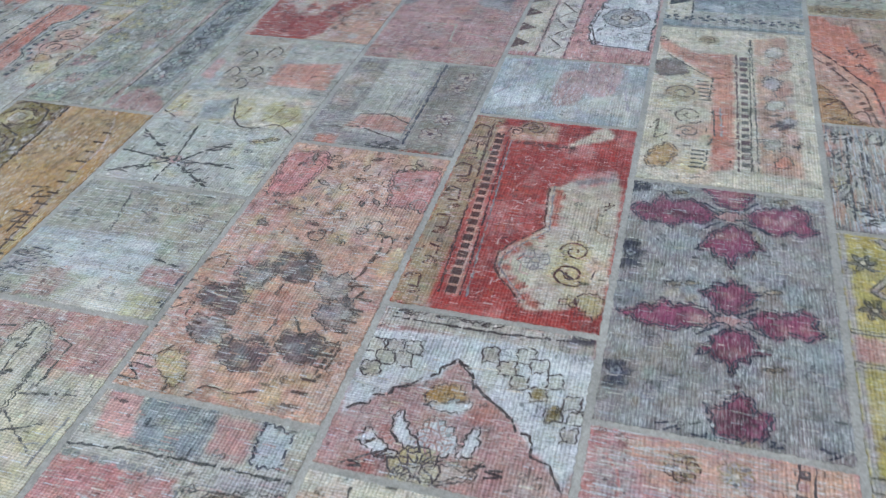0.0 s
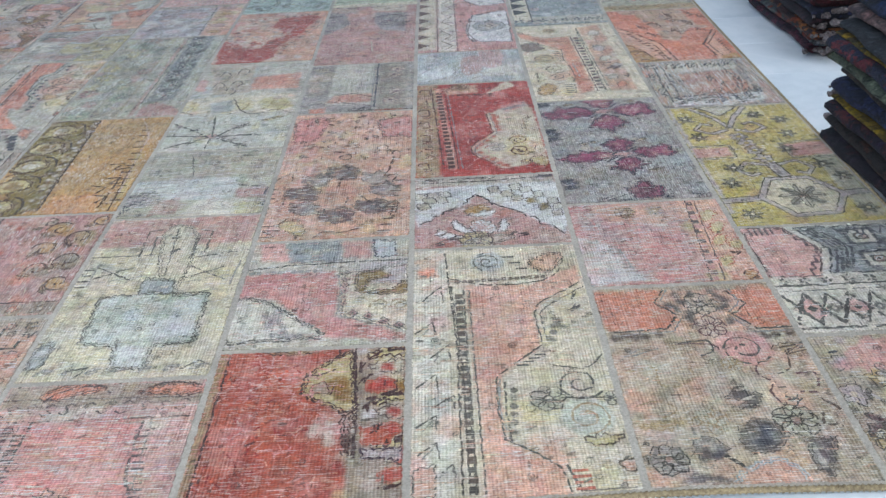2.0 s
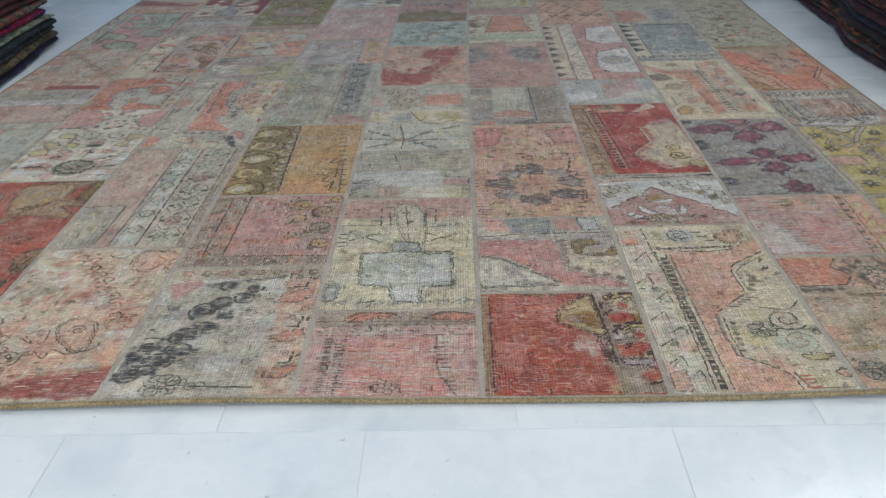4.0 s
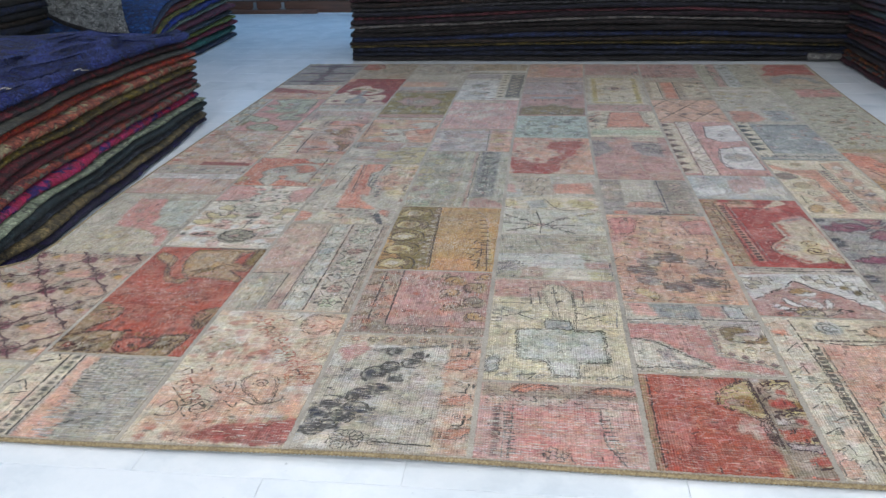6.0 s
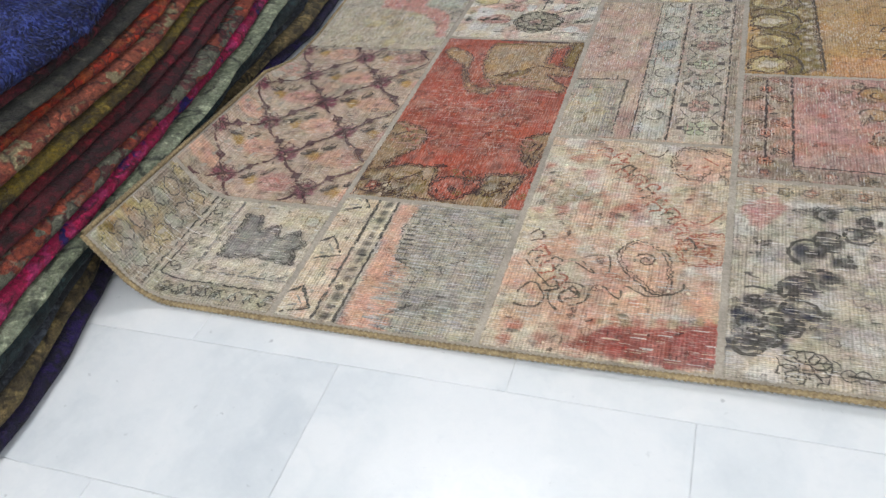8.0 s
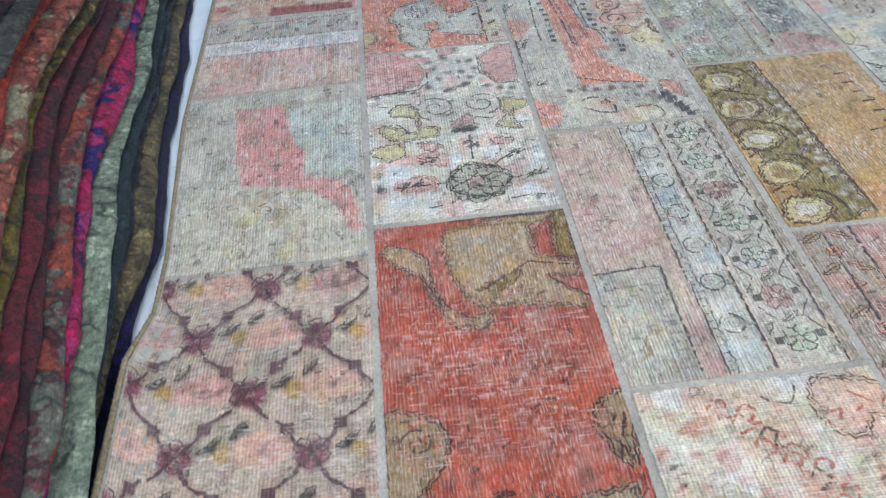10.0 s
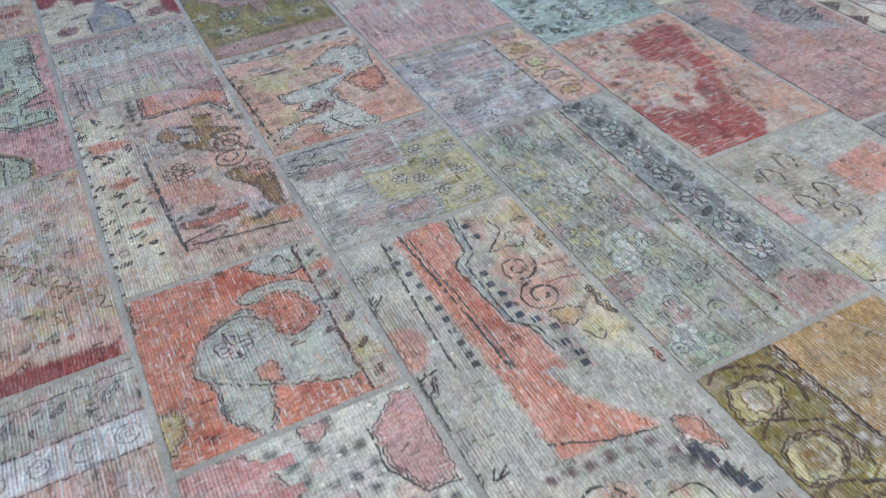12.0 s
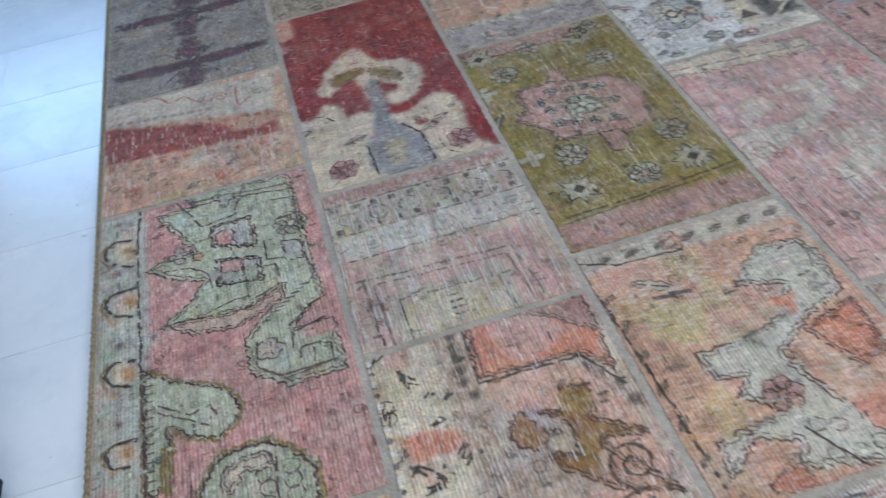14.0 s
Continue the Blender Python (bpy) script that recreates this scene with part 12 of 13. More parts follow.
p = patch(7, 2.072, 2.858, "cr", True)
p.trace, p.worn = 0.1, 0.4
p.clouds(0, 0, 0.4, 0.7, ("cr", "hy", "pe"), 30, 0.02, 0.05, 0.5)
p.shape([(-0.02, 0.92), (0.25, 0.8), (0.51, 0.81), (0.54, 0.09), (0.4, 0.07), (0.39, 0.62), (0.26, 0.7), (0.02, 0.82)], "sa")
p.mottle(0.4, 0.12, 0.53, 0.75, ('og', 'sa', 'bk'), 12, 0.02, 0.04, 0.5)
p.line([(0.07, 0.78), (0.29, 0.66), (0.39, 0.62), (0.37, 0.47)], "ch", 0.005)
p.row("dash", (0.32, 0.61), (0.35, 0.46), 6, 0.014, "ch", "", 0.0, "")
p.line([(0.4, 0.41), (0.42, 0.26), (0.38, 0.2), (0.37, 0.07)], "dg", 0.006)
p.row("dash", (0.33, 0.18), (0.32, 0.07), 5, 0.014, "ch", "", 0.0, "")
p.line([(0.44, 0.43), (0.46, 0.26)], "bb", 0.006)
p.scroll(0.2, 0.51, 0.04, "br", 0.006, 0, 1.6, "tn", 1)
p.scroll(0.26, 0.37, 0.04, "br", 0.006, 2, 1.6, "cr", 1)
p.scroll(0.26, 0.27, 0.03, "br", 0.006, 1, 1.5, "pe", 1)
p.shape([(0.05, 0.14), (0.15, 0.2), (0.21, 0.14), (0.14, 0.07), (0.05, 0.07)], "oc", "br", 0.005, smooth=True)
p.curve([(0.03, 0.27), (0.08, 0.33), (0.07, 0.22), (0.14, 0.25)], "br", 0.005)
p.shape([(-0.01, 0.71), (0.13, 0.74), (0.23, 0.65), (0.03, 0.62)], "pl", "dg", 0.004, smooth=True, alpha=0.8)
p.scroll(0.34, 0.91, 0.024, "br", 0.005, 0, 1.5, "tn", 1)
p.scroll(0.02, 0.89, 0.02, "br", 0.005, 0.0, 1.6, "", 1)
p.line([(0.53, 0.81), (0.56, 0.08)], "pl", 0.006)
p.row("box", (0.58, 0.8), (0.6, 0.1), 18, 0.009, "pl", "", 0, "dg")
p.line([(0.62, 0.94), (0.63, 0.09)], "ch", 0.005)
p.line([(0.63, 0.94), (0.67, 0.08)], "dg", 0.004)
p.shape([(0.65, 0.94), (0.87, 0.98), (0.91, 0.08), (0.68, 0.08)], "pe")
p.mottle(0.68, 0.11, 0.89, 0.91, ('cr', 'iv', 'lp', 'pe'), 20, 0.015, 0.04, 0.6)
p.shape([(0.72, 0.84), (0.78, 0.89), (0.85, 0.87), (0.82, 0.81), (0.75, 0.81)], "iv", "dg", 0.004, smooth=True)
p.shape([(0.77, 0.75), (0.83, 0.79), (0.9, 0.77), (0.87, 0.72), (0.8, 0.71)], "sa", "dg", 0.004, smooth=True)
p.shape([(0.7, 0.62), (0.76, 0.66), (0.82, 0.64), (0.79, 0.59), (0.73, 0.58)], "li", "dg", 0.004, smooth=True)
p.shape([(0.77, 0.56), (0.82, 0.6), (0.89, 0.59), (0.86, 0.54), (0.79, 0.53)], "sa", "dg", 0.004, smooth=True)
p.shape([(0.71, 0.47), (0.77, 0.51), (0.83, 0.49), (0.8, 0.45), (0.74, 0.44)], "iv", "dg", 0.004, smooth=True)
p.shape([(0.78, 0.37), (0.84, 0.41), (0.9, 0.39), (0.87, 0.35), (0.81, 0.34)], "li", "dg", 0.004, smooth=True)
p.shape([(0.75, 0.14), (0.8, 0.18), (0.85, 0.17), (0.83, 0.13), (0.77, 0.12)], "og", "dg", 0.004, smooth=True)
p.shape([(0.7, 0.23), (0.75, 0.27), (0.81, 0.26), (0.78, 0.21), (0.73, 0.21)], "pg", "dg", 0.004, smooth=True)
p.ticks([(0.72, 0.65), (0.76, 0.42), (0.7, 0.26), (0.88, 0.25)], "nv", 0.014, 0.6)
for u, v in [(0.83, 0.35), (0.78, 0.36)]:
    p.mark("leaf", u, v, 0.024, "pl", "nv", 0.8)
p.bare(120, True)

p = patch(7, 2.858, 3.553, "bb", True)
p.rect(0, 0.06, 0.2, 1, "cr").row("tri", (0.1, 0.06), (0.1, 1), 7, 0.036, "ch", "", -1.57).line([(0.2, 0.06), (0.2, 1)], "ch", 0.006).rect(0.2, 0.02, 1, 0.16, "pg").row("fork", (0, 0.08), (1, 0.08), 8, 0.026, "nv").scatter(["blob", "curl", "rose"], ["li", "pb", "gr", "pk", "wh"], 70, 0.22, 0.2, 0.98, 0.96, 0.012, 0.03).row("leaf", (0.22, 0.96), (1, 0.96), 8, 0.02, "dg").bare(160, True)

p = patch(7, 3.553, 4.557, "pg", True)
p.poly([(0.02, 0.04), (0.06, 0.3), (0.4, 0.3), (0.5, 0.12), (0.4, 0.04)], "sa", 0.006).rect(0.55, 0.06, 0.9, 0.32, "bb").zig((0.6, 0.08), (0.6, 0.3), 4, -0.07, "ch", 0.008).scatter(["blob", "rose"], ["ye", "mi", "gg", "iv"], 50, 0, 0.35, 1, 0.98, 0.014, 0.034).rect(0, 0.86, 1, 0.92, "iv").scatter(["leaf", "dash"], ["dg", "bk", "gr"], 40, 0, 0, 1, 0.4, 0.008, 0.018).bare(160, True)

p = patch(7, 4.557, 5.385, "gg", True)
p.rect(0.2, 0, 0.34, 1, "dp").rect(0.36, 0, 0.6, 1, "pb").line([(0.35, 0), (0.35, 1)], "ch", 0.006).line([(0.19, 0), (0.19, 1)], "dg", 0.006).row("leaf", (0.48, 0), (0.48, 1), 8, 0.026, "gr", "dg", 0.7).scatter(["rose", "leaf"], ["be", "gr", "mi", "dg"], 46, r0=0.012, r1=0.026)

# ninth column, the east edge
p = patch(8, 0.455, 0.835, "be", True)
p.vine((0.1, 0.2), (0.9, 0.85), 5, 0.04, "br", 0.008, "pl", "", 0.034).scatter(["rose"], ["pl", "li", "mg", "go"], 22, 0.05, 0.05, 0.95, 0.95, 0.018, 0.034).scatter(["leaf", "blob"], ["go", "li", "nv", "tn"], 60, r0=0.008, r1=0.018).poly([(0.02, 0.75), (0.3, 0.98), (0.9, 0.98), (0.7, 0.8), (0.4, 0.7)], "pk", 0.008).bare(160, True)

p = patch(8, 0.835, 1.25, "iv", True)
p.line([(0, 0.4), (1, 0.4)], "ch", 0.009).line([(0, 0.35), (1, 0.35)], "dg", 0.005).line([(0, 0.03), (1, 0.03)], "ch", 0.008).zig((0, 0.06), (1, 0.06), 4, 0.105, "ch", 0.01).zig((0, 0.32), (1, 0.32), 4, -0.105, "ch", 0.01).row("dia", (0, 0.19), (1, 0.19), 4, 0.036, "pk", "ch").row("dia", (0.12, 0.19), (1.12, 0.19), 4, 0.02, "dg", "iv").row("fork", (0, 0.44), (1, 0.44), 8, 0.018, "ch")
p.poly([(0, 0.48), (0, 1), (0.26, 1), (0.4, 0.74), (0.3, 0.48)], "pk", 0.003).stair((0.22, 0.98), (0.38, 0.72), 4, "pl", 0.010).stair((0.4, 0.74), (0.26, 0.48), 4, "pl", 0.010).row("dash", (0.03, 0.95), (0.2, 0.95), 5, 0.014, "pl", "", 1.57).poly([(0.32, 0.98), (0.46, 0.74), (0.36, 0.5), (0.98, 0.5), (0.98, 0.98)], "bb", 0.003)
for k in range(4):
    p.line([(0.36 + 0.04 * k, 0.98 - 0.02 * k), (0.5 + 0.03 * k, 0.74), (0.4 + 0.04 * k, 0.5 + 0.02 * k)], "nv", 0.009)
for u, v in ((0.7, 0.86), (0.7, 0.62), (0.9, 0.74)):
    p.nest(u - 0.1, v - 0.09, u + 0.1, v + 0.09, ("nv", 0.01), ("iv", 0.012), ("ch", 0.005), ("wh", 0.01)).layer().mark("dia", u, v, 0.018, "dp", "ch")
p.zig((0.56, 0.97), (0.98, 0.97), 4, -0.04, "nv", 0.008).bare(260, True, ("wh", "iv"))

p = patch(8, 1.25, 1.973, "ye", True)
p.trace, p.worn = 0.0, 0.25
p.clouds(0, 0, 1, 1, ("hy", "ye", "ye", "pe"), 60, 0.02, 0.06, 0.4)
# grey-green east strip: the near stack's cast shadow put into the dye
p.rect(0.84, 0.02, 1, 0.5, "gg").rect(0, 0.08, 0.035, 1, "li")
p.poly([(0.02, 0.6), (0.02, 0.52), (0.28, 0.52), (0.28, 0.6)], "pk", 0.001).band([(0.0, 0.505), (0.3, 0.505), (0.3, 0.615), (0, 0.615)], "pg", 0.008, "dg", 0.003).poly([(1, 0.62), (1, 0.5), (0.7, 0.5), (0.68, 0.6)], "pk", 0.001).band([(1, 0.48), (0.7, 0.485), (0.67, 0.61), (1, 0.635)], "pg", 0.008, "dg", 0.003)
p.poly([(0.27, 0.18), (0.4, 0.32), (0.68, 0.32), (0.83, 0.19), (0.7, 0.06), (0.42, 0.05)], "cr", 0.001).band([(0, 0.17), (0.27, 0.18)], "li", 0.026).band([(0.83, 0.19), (1, 0.2)], "li", 0.026).band([(0.27, 0.18), (0.4, 0.32), (0.68, 0.32), (0.83, 0.19), (0.7, 0.06), (0.42, 0.05)], "li", 0.02, "dg", 0.004, True)
p.layer()
for k in range(8):
    a = k * math.pi / 4
    p.mark("leaf", 0.55 + 0.034 / p.w * math.cos(a), 0.185 + 0.034 / p.h * math.sin(a), 0.03, "gr" if k % 2 else "pg", "dg", a)
p.mark("oct", 0.55, 0.185, 0.013, "pk", "ch")
p.band([(0.54, 0.33), (0.5, 0.45)], "li", 0.034)
for s in (-1, 1):
    p.band([(0.51 + s * 0.03, 0.43), (0.51 + s * 0.18, 0.46), (0.51 + s * 0.27, 0.4), (0.51 + s * 0.2, 0.35), (0.51 + s * 0.13, 0.37)], "li", 0.014).band([(0.4 + s * 0.03, 0.76), (0.4 + s * 0.16, 0.73), (0.4 + s * 0.27, 0.77), (0.4 + s * 0.2, 0.83), (0.4 + s * 0.12, 0.81)], "li", 0.014).band([(0.4, 0.78), (0.41 + s * 0.08, 0.88), (0.41 + s * 0.22, 0.99)], "li", 0.016)
for u, v in ((0.48, 0.49), (0.46, 0.56), (0.44, 0.63), (0.42, 0.69)):
    p.layer().mark("rose", u, v, 0.03, "li", "dg", v * 9), p.mark("dot", u, v, 0.008, "go")
for u, v in ((0.14, 0.07), (0.14, 0.3), (0.22, 0.42), (0.12, 0.7), (0.1, 0.88), (0.86, 0.42), (0.93, 0.32), (0.84, 0.84), (0.66, 0.9), (0.9, 0.08), (0.8, 0.7), (0.7, 0.56)):
    p.layer()
    for k in range(6):
        a = k * 1.047 + u
        p.mark("leaf", u + 0.014 / p.w * math.cos(a), v + 0.014 / p.h * math.sin(a), 0.015, "gr", "dg", a)
    p.mark("dot", u, v, 0.006, "cr")
p.poly([(0.24, 1), (0.4, 0.9), (0.58, 1)], "pg", 0.003).row("dash", (0.05, 0.985), (1, 0.985), 12, 0.008, "gr").bare(20, True, ("cr", "ye"))

p = patch(8, 1.973, 2.385, "wg", False)
p.trace, p.worn = 0.06, 0.45
p.clouds(0, 0, 1, 1, ("pg", "ta", "gp", "wg", "pb"), 60, 0.02, 0.05, 0.5)
p.shape([(0.29, 0.69), (0.81, 0.75), (0.84, 0.3), (0.69, 0.2), (0.47, 0.2), (0.33, 0.22)], "sa", alpha=0.9)
p.shape([(0.33, 0.65), (0.57, 0.65), (0.45, 0.43), (0.33, 0.39)], "dp", alpha=0.7)
p.mottle(0.31, 0.16, 0.79, 0.75, ('pk', 'gg', 'wh', 'sa'), 40, 0.01, 0.03, 0.6)
p.shape([(-0.02, 0.92), (0.88, 0.96), (0.86, 0.77), (0.26, 0.72), (0.07, 0.72)], "iv", alpha=0.8)
p.shape([(0.07, 0.17), (0.9, 0.23), (0.89, 0.07), (0.56, 0), (0.09, 0.01)], "wh", alpha=0.9)
p.shape([(0.97, 0.54), (0.99, 0.11), (0.97, 0.01), (0.84, -0)], "dp", alpha=0.8)
p.shape([(0.05, 0.85), (0.17, 0.74), (0.18, 0.24), (0.09, 0.08), (0.04, 0.14), (0.05, 0.54)], "pg")
p.shape([(-0.02, 0.82), (0.07, 0.81), (0.05, 0.66), (-0.04, 0.67)], "sa", alpha=0.8)
p.shape([(0.02, 0.48), (0.1, 0.44), (0.01, 0.29)], "hy", alpha=0.8)
p.shape([(-0, 0.23), (0.08, 0.22), (0.04, 0.04), (-0.01, 0.1)], "pe", alpha=0.9)
p.line([(0.2, 0.86), (0.18, 0.58), (0.19, 0.29)], "ch", 0.009)
p.line([(0.12, 0.87), (0.11, 0.53), (0.1, 0.08)], "dg", 0.007)
p.line([(0.22, 0.73), (0.2, 0.37)], "nv", 0.006)
p.line([(0.92, 0.55), (0.91, 0.2)], "gr", 0.006)
p.ticks([(-0.03, 0.9), (-0.02, 0.84)], "nv", 0.02, 0.9)
p.ticks([(0.04, 0.9), (0.05, 0.85)], "ch", 0.02, 0.9)
p.ticks([(0.11, 0.9), (0.12, 0.85)], "ch", 0.02, 0.9)
p.ticks([(0.17, 0.91), (0.18, 0.85)], "nv", 0.02, 0.9)
p.ticks([(0.24, 0.91), (0.25, 0.86)], "ch", 0.02, 0.9)
p.ticks([(0.31, 0.91), (0.32, 0.86)], "ch", 0.02, 0.9)
p.ticks([(0.38, 0.91), (0.39, 0.86)], "nv", 0.02, 0.9)
p.ticks([(0.45, 0.92), (0.45, 0.87)], "ch", 0.02, 0.9)
p.ticks([(0.51, 0.92), (0.52, 0.87)], "ch", 0.02, 0.9)
p.ticks([(0.58, 0.92), (0.59, 0.87)], "nv", 0.02, 0.9)
p.ticks([(0.65, 0.93), (0.66, 0.88)], "ch", 0.02, 0.9)
p.ticks([(0.72, 0.93), (0.72, 0.88)], "ch", 0.02, 0.9)
p.ticks([(0.78, 0.93), (0.79, 0.88)], "nv", 0.02, 0.9)
p.ticks([(0.86, 0.94), (0.86, 0.89)], "ch", 0.02, 0.9)
p.ticks([(0.13, 0.23), (0.14, 0.2)], "dg", 0.022, 0.3)
p.ticks([(0.16, 0.16), (0.17, 0.13)], "nv", 0.022, 0.3)
p.ticks([(0.19, 0.09), (0.2, 0.06)], "dg", 0.022, 0.3)
p.ticks([(0.27, 0.2), (0.28, 0.17)], "nv", 0.022, 0.3)
p.ticks([(0.29, 0.13), (0.3, 0.1)], "dg", 0.022, 0.3)
p.ticks([(0.37, 0.24), (0.38, 0.21)], "nv", 0.022, 0.3)
p.ticks([(0.4, 0.16), (0.41, 0.14)], "dg", 0.022, 0.3)
p.ticks([(0.43, 0.09), (0.43, 0.07)], "nv", 0.022, 0.3)
p.ticks([(0.51, 0.21), (0.52, 0.18)], "dg", 0.022, 0.3)
p.ticks([(0.53, 0.13), (0.54, 0.1)], "nv", 0.022, 0.3)
p.ticks([(0.62, 0.24), (0.63, 0.22)], "dg", 0.022, 0.3)
p.ticks([(0.64, 0.17), (0.65, 0.14)], "nv", 0.022, 0.3)
p.ticks([(0.67, 0.1), (0.67, 0.07)], "dg", 0.022, 0.3)
p.ticks([(0.75, 0.21), (0.76, 0.18)], "nv", 0.022, 0.3)
p.ticks([(0.78, 0.14), (0.78, 0.11)], "dg", 0.022, 0.3)
p.ticks([(0.86, 0.25), (0.87, 0.22)], "nv", 0.022, 0.3)
p.ticks([(0.05, 0.72), (0.06, 0.66)], "dg", 0.024, 1.0)
p.ticks([(0, 0.43), (0.01, 0.37)], "dg", 0.024, 1.0)
p.ticks([(0.09, 0.65), (0.1, 0.59)], "dg", 0.024, 1.0)
p.ticks([(0.1, 0.47), (0.11, 0.41)], "dg", 0.024, 1.0)
p.ticks([(0.08, 0.3), (0.09, 0.25)], "dg", 0.024, 1.0)
p.ticks([(0.75, 0.57), (0.76, 0.51)], "dg", 0.024, 1.0)
p.ticks([(0.73, 0.39), (0.74, 0.34)], "dg", 0.024, 1.0)
p.ticks([(0.82, 0.5), (0.82, 0.44)], "dg", 0.024, 1.0)
p.ticks([(0.79, 0.3), (0.8, 0.24)], "dg", 0.024, 1.0)
p.ticks([(0.74, 0.69), (0.75, 0.63)], "dg", 0.024, 1.0)
p.ticks([(0.88, 0.32), (0.88, 0.26)], "dg", 0.024, 1.0)
p.ticks([(0.55, 0.6), (0.56, 0.53)], "dg", 0.024, 1.0)
p.ticks([(0.62, 0.47), (0.63, 0.41)], "dg", 0.024, 1.0)
p.ticks([(0.54, 0.33), (0.54, 0.28)], "dg", 0.024, 1.0)
p.bare(520, False, ("wh", "iv", "pe"), length=0.035)

p = patch(8, 2.385, 2.999, "og", True)
p.trace, p.worn = 0.04, 0.36
p.clouds(0, 0, 1, 1, ("sa", "og", "bk", "dp"), 40, 0.02, 0.05, 0.5)
p.shape([(0.01, 1.17), (0.95, 1.19), (0.93, 0.55), (0.76, 0.59), (0.53, 0.33), (0.4, 0.39), (0.37, 0.61), (0.23, 0.76)], "be", alpha=0.85)
p.mottle(0.14, 0.4, 0.84, 1.22, ('ta', 'og', 'wg', 'tn', 'dp'), 40, 0.012, 0.03, 0.6)
p.shape([(-0.07, 0.93), (0.27, 0.9), (0.41, 0.5), (0.14, 0.47), (-0.05, 0.65)], "og")
p.shape([(0.8, 0.96), (1.03, 0.97), (0.95, 0.6), (0.84, 0.64)], "og")
p.shape([(0.34, 0.32), (0.78, 0.38), (0.73, 0.05), (0.42, 0.05)], "og")
p.shape([(-0.08, 0.68), (0.11, 0.55), (0.32, 0.33), (0.36, -0.03), (-0.05, -0.01), (-0.06, 0.34)], "pe")
p.shape([(-0.08, 0.27), (0.05, 0.28), (0.19, 0.06), (0.31, -0.02), (-0.05, -0.01)], "oc", "br", 0.004, smooth=True)
p.line([(-0.05, 0.7), (0.12, 0.55), (0.34, 0.3), (0.39, -0.01)], "ch", 0.008)
p.line([(-0.09, 0.64), (0.09, 0.48), (0.28, 0.26), (0.33, -0.02)], "br", 0.006)
p.row("dot", (0.08, 0.53), (0.34, 0.01), 11, 0.011, "br", "", 0.0, "")
p.shape([(0.79, 0.36), (0.89, 0.4), (0.95, 0.03), (0.88, -0.05), (0.78, 0)], "pe")
p.shape([(0.83, 0.04), (0.98, 0.08), (0.99, -0.02), (0.82, -0.06)], "oc")
p.line([(0.95, 0.52), (0.75, 0.26), (0.78, 0.05)], "ch", 0.009)
p.line([(0.98, 0.49), (0.79, 0.25), (0.84, 0.04)], "br", 0.007)
p.row("dash", (0.92, 0.34), (0.94, 0.08), 7, 0.013, "ch", "", 0.8, "")
p.ticks([(0.25, 0.65), (0.28, 0.62), (0.31, 0.6)], "ch", 0.02, 1.3)
p.ticks([(0.39, 0.71), (0.42, 0.69), (0.45, 0.66)], "ch", 0.02, 1.3)
p.ticks([(0.59, 0.78), (0.62, 0.75), (0.65, 0.73)], "ch", 0.02, 1.3)
p.ticks([(0.57, 0.56), (0.59, 0.54), (0.62, 0.51)], "ch", 0.02, 1.3)
p.ticks([(0.74, 0.71), (0.77, 0.68), (0.8, 0.66)], "ch", 0.02, 1.3)
p.ticks([(0.81, 0.56), (0.83, 0.54), (0.86, 0.52)], "ch", 0.02, 1.3)
p.ticks([(0.58, 0.89), (0.61, 0.87), (0.64, 0.84)], "ch", 0.02, 1.3)
p.ticks([(0.84, 0.9), (0.86, 0.87), (0.89, 0.84)], "ch", 0.02, 1.3)
p.ticks([(0.95, 0.83), (0.97, 0.8), (1, 0.78)], "ch", 0.02, 1.3)
p.ticks([(0.28, 0.51), (0.31, 0.48), (0.34, 0.46)], "ch", 0.02, 1.3)
p.curve([(0.02, 0.12), (0.13, 0.18), (0.17, 0.08), (0.26, 0.11), (0.28, 0.02)], "br", 0.007)
for u, v in [(0.04, 0.18), (0.09, 0.03), (0.2, 0.01)]:
    p.mark("leaf", u, v, 0.02, "ol", "br", 0.2)
p.row("dash", (-0.03, -0.02), (0.96, -0.03), 16, 0.012, "br", "", 0.0, "")
p.bare(160, True, ("pe", "sa", "iv"))

p = patch(8, 2.999, 4.025, "gg", True)
p.scatter(["rose", "leaf"], ["sa", "og", "be", "tn"], 34, 0.1, 0.1, 0.9, 0.9, 0.018, 0.034).vine((0.2, 0.1), (0.7, 0.95), 6, 0.05, "br", 0.007, "ol", "", 0.03).scatter(["blob"], ["mi", "pg", "be"], 40, r0=0.014, r1=0.034).scatter(["leaf"], ["ch", "dg"], 30, r0=0.01, r1=0.02).rect(0, 0, 1, 0.06, "tn").row("rose", (0, 0.03), (1, 0.03), 6, 0.016, "oc", "br").bare(120, True, ("mi", "pg"))

p = patch(8, 4.025, 4.65, "gg", True)
p.poly([(0.3, 0.35), (0.34, 0.75), (0.98, 0.78), (0.98, 0.4)], "ro", 0.006).scatter(["rose", "leaf"], ["be", "dg", "tn", "mi"], 40, r0=0.012, r1=0.028).rect(0, 0.86, 1, 0.94, "be").bare(120, True)

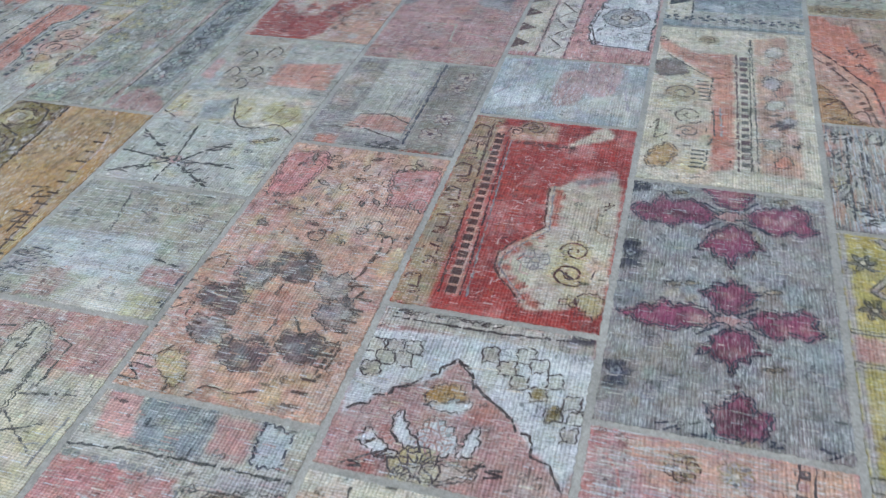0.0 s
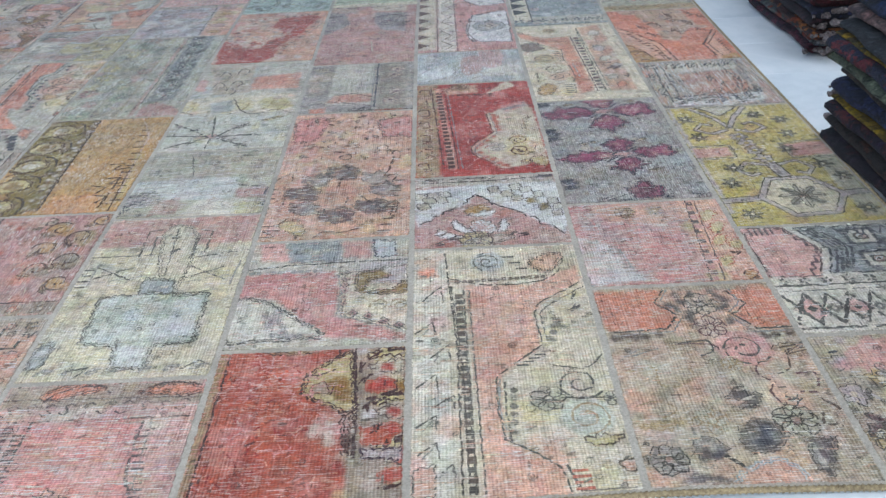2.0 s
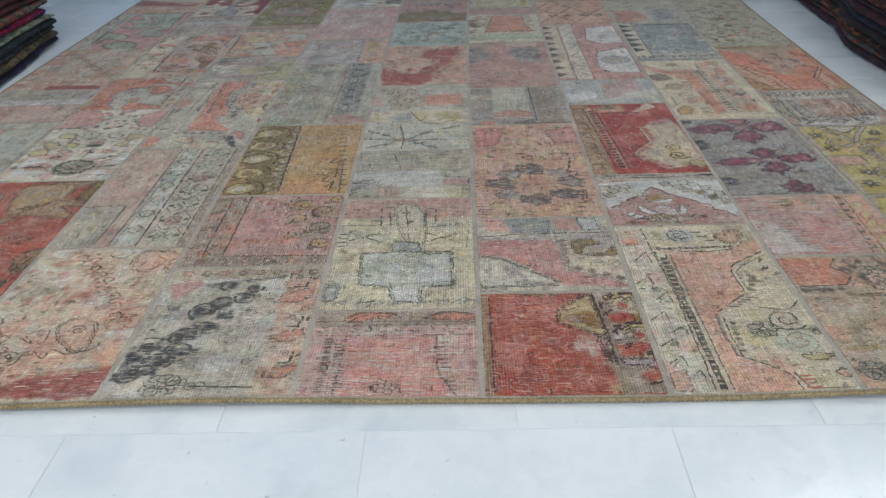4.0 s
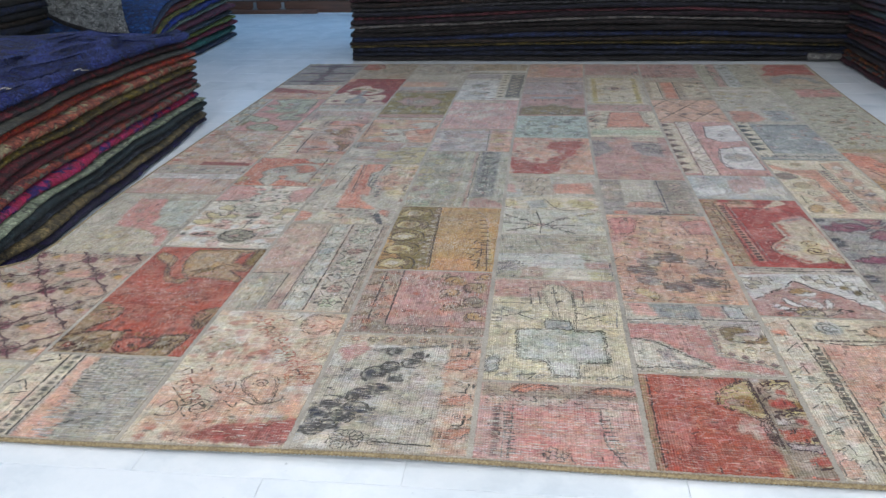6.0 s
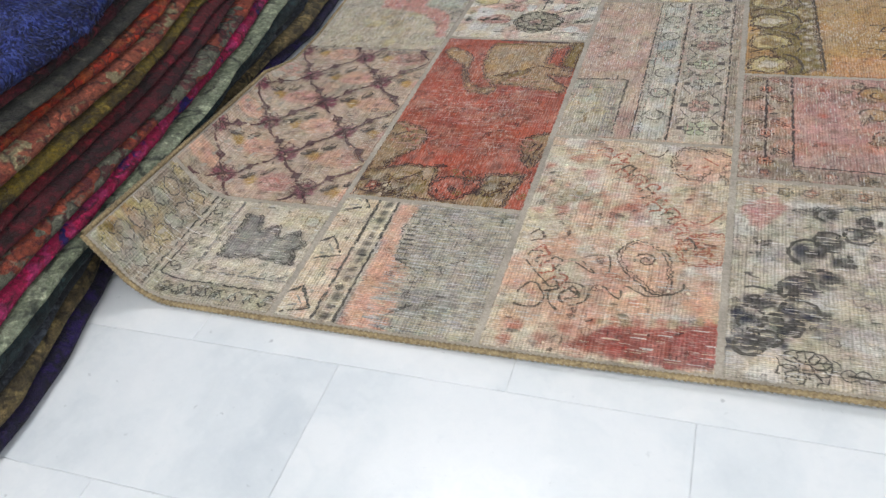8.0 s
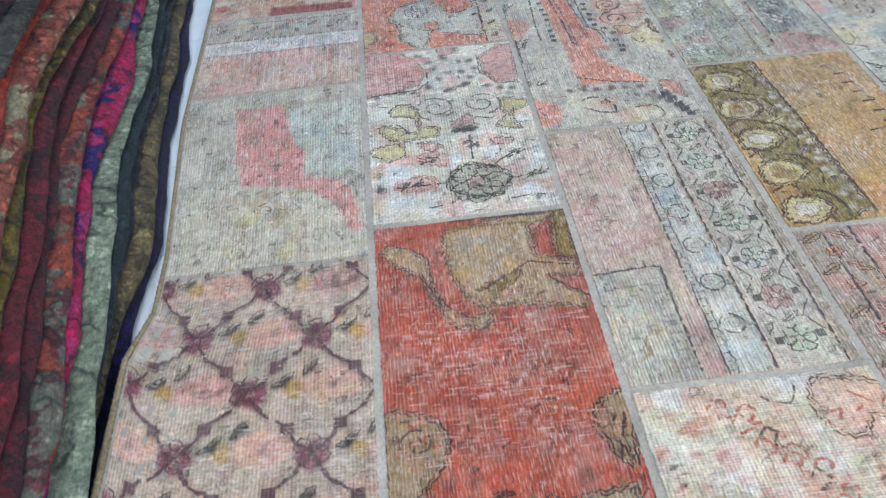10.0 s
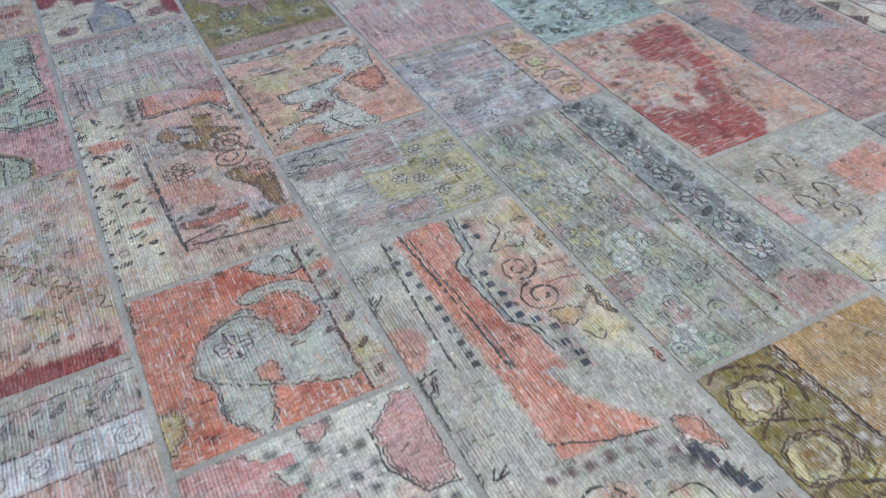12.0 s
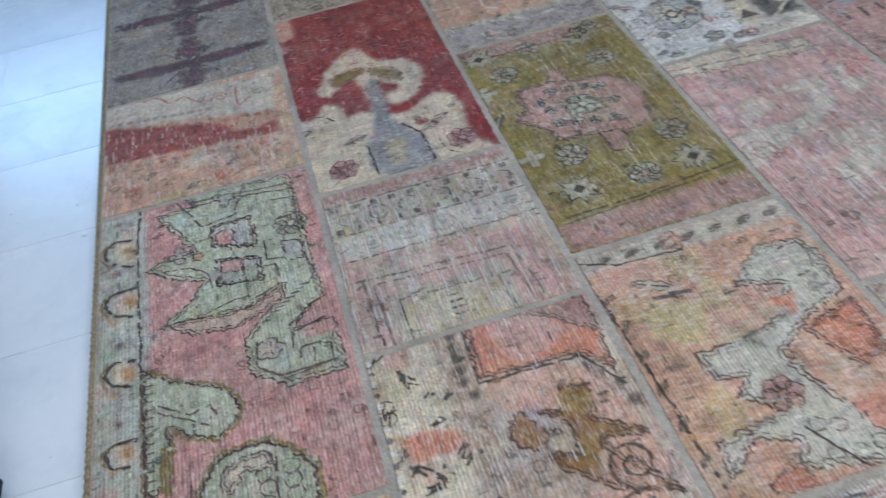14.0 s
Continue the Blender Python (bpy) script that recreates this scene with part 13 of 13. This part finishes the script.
p = patch(8, 4.65, 5.385, "be", True)
p.poly([(0.02, 0.4), (0.2, 0.62), (0.12, 0.75), (0.3, 0.98), (0.98, 0.98), (0.98, 0.42), (0.6, 0.5), (0.3, 0.4)], "rd", 0.006).poly([(0.1, 0.02), (0.16, 0.3), (0.5, 0.44), (0.86, 0.3), (0.95, 0.02)], "gr", 0.006).poly([(0.22, 0.02), (0.3, 0.2), (0.5, 0.28), (0.72, 0.2), (0.8, 0.02)], "be", 0.006).scatter(["dash"], ["dg", "iv", "tn"], 40, r0=0.008, r1=0.016)

for c, along in PATCHES:
    c.build(rug, along)


# ---- marble tiles, laid in a running bond ----
TILE_W, TILE_D, TX, TY = 0.611, 0.3125, -1.371, 0.063
TILE = None


def tile_mesh(w, d):
    bm = box(-w / 2, -d / 2, -0.012, w / 2, d / 2, 0.0)
    bmesh.ops.bevel(bm, geom=[e for e in bm.edges if all(v.co.z > -0.001 for v in e.verts)], offset=0.0006, segments=1, affect="EDGES")
    me = bpy.data.meshes.new("tile")
    bm.to_mesh(me)
    bm.free()
    me.materials.append(MARBLE)
    return me


TILE = tile_mesh(TILE_W - 0.0014, TILE_D - 0.0014)
far_v, far_f = [], []
count = 0
order = []
for j in range(-12, 29):
    cy = TY + (j + 0.5) * TILE_D
    for i in range(-8, 10):
        cx = TX + (i + 0.5 + 0.5 * (j % 2)) * TILE_W
        if cx - TILE_W / 2 < X0 or cx + TILE_W / 2 > X1 + 0.3 or cy - TILE_D / 2 < Y0 or cy + TILE_D / 2 > Y1:
            continue
        seen = -3.4 < cx < 1.8 and -0.5 < cy < 6.2 and not (-2.25 < cx < 0.7 and 0.8 < cy < 5.05)
        order.append((0 if seen else 1, j, i, cx, cy))
order.sort()
for k, j, i, cx, cy in order:
    if k == 0 and count < 300:
        ob = new("tile", TILE)
        ob.location, ob.parent = (cx, cy, 0), floor
        count += 1
    else:
        b = len(far_v)
        w, d = TILE_W / 2 - 0.0007, TILE_D / 2 - 0.0007
        far_v += [(cx - w, cy - d, 0), (cx + w, cy - d, 0), (cx + w, cy + d, 0), (cx - w, cy + d, 0)]
        far_f.append((b, b + 1, b + 2, b + 3))
tagged(link_mesh("far_tiles", far_v, far_f, [MARBLE], floor), kind="stuff")
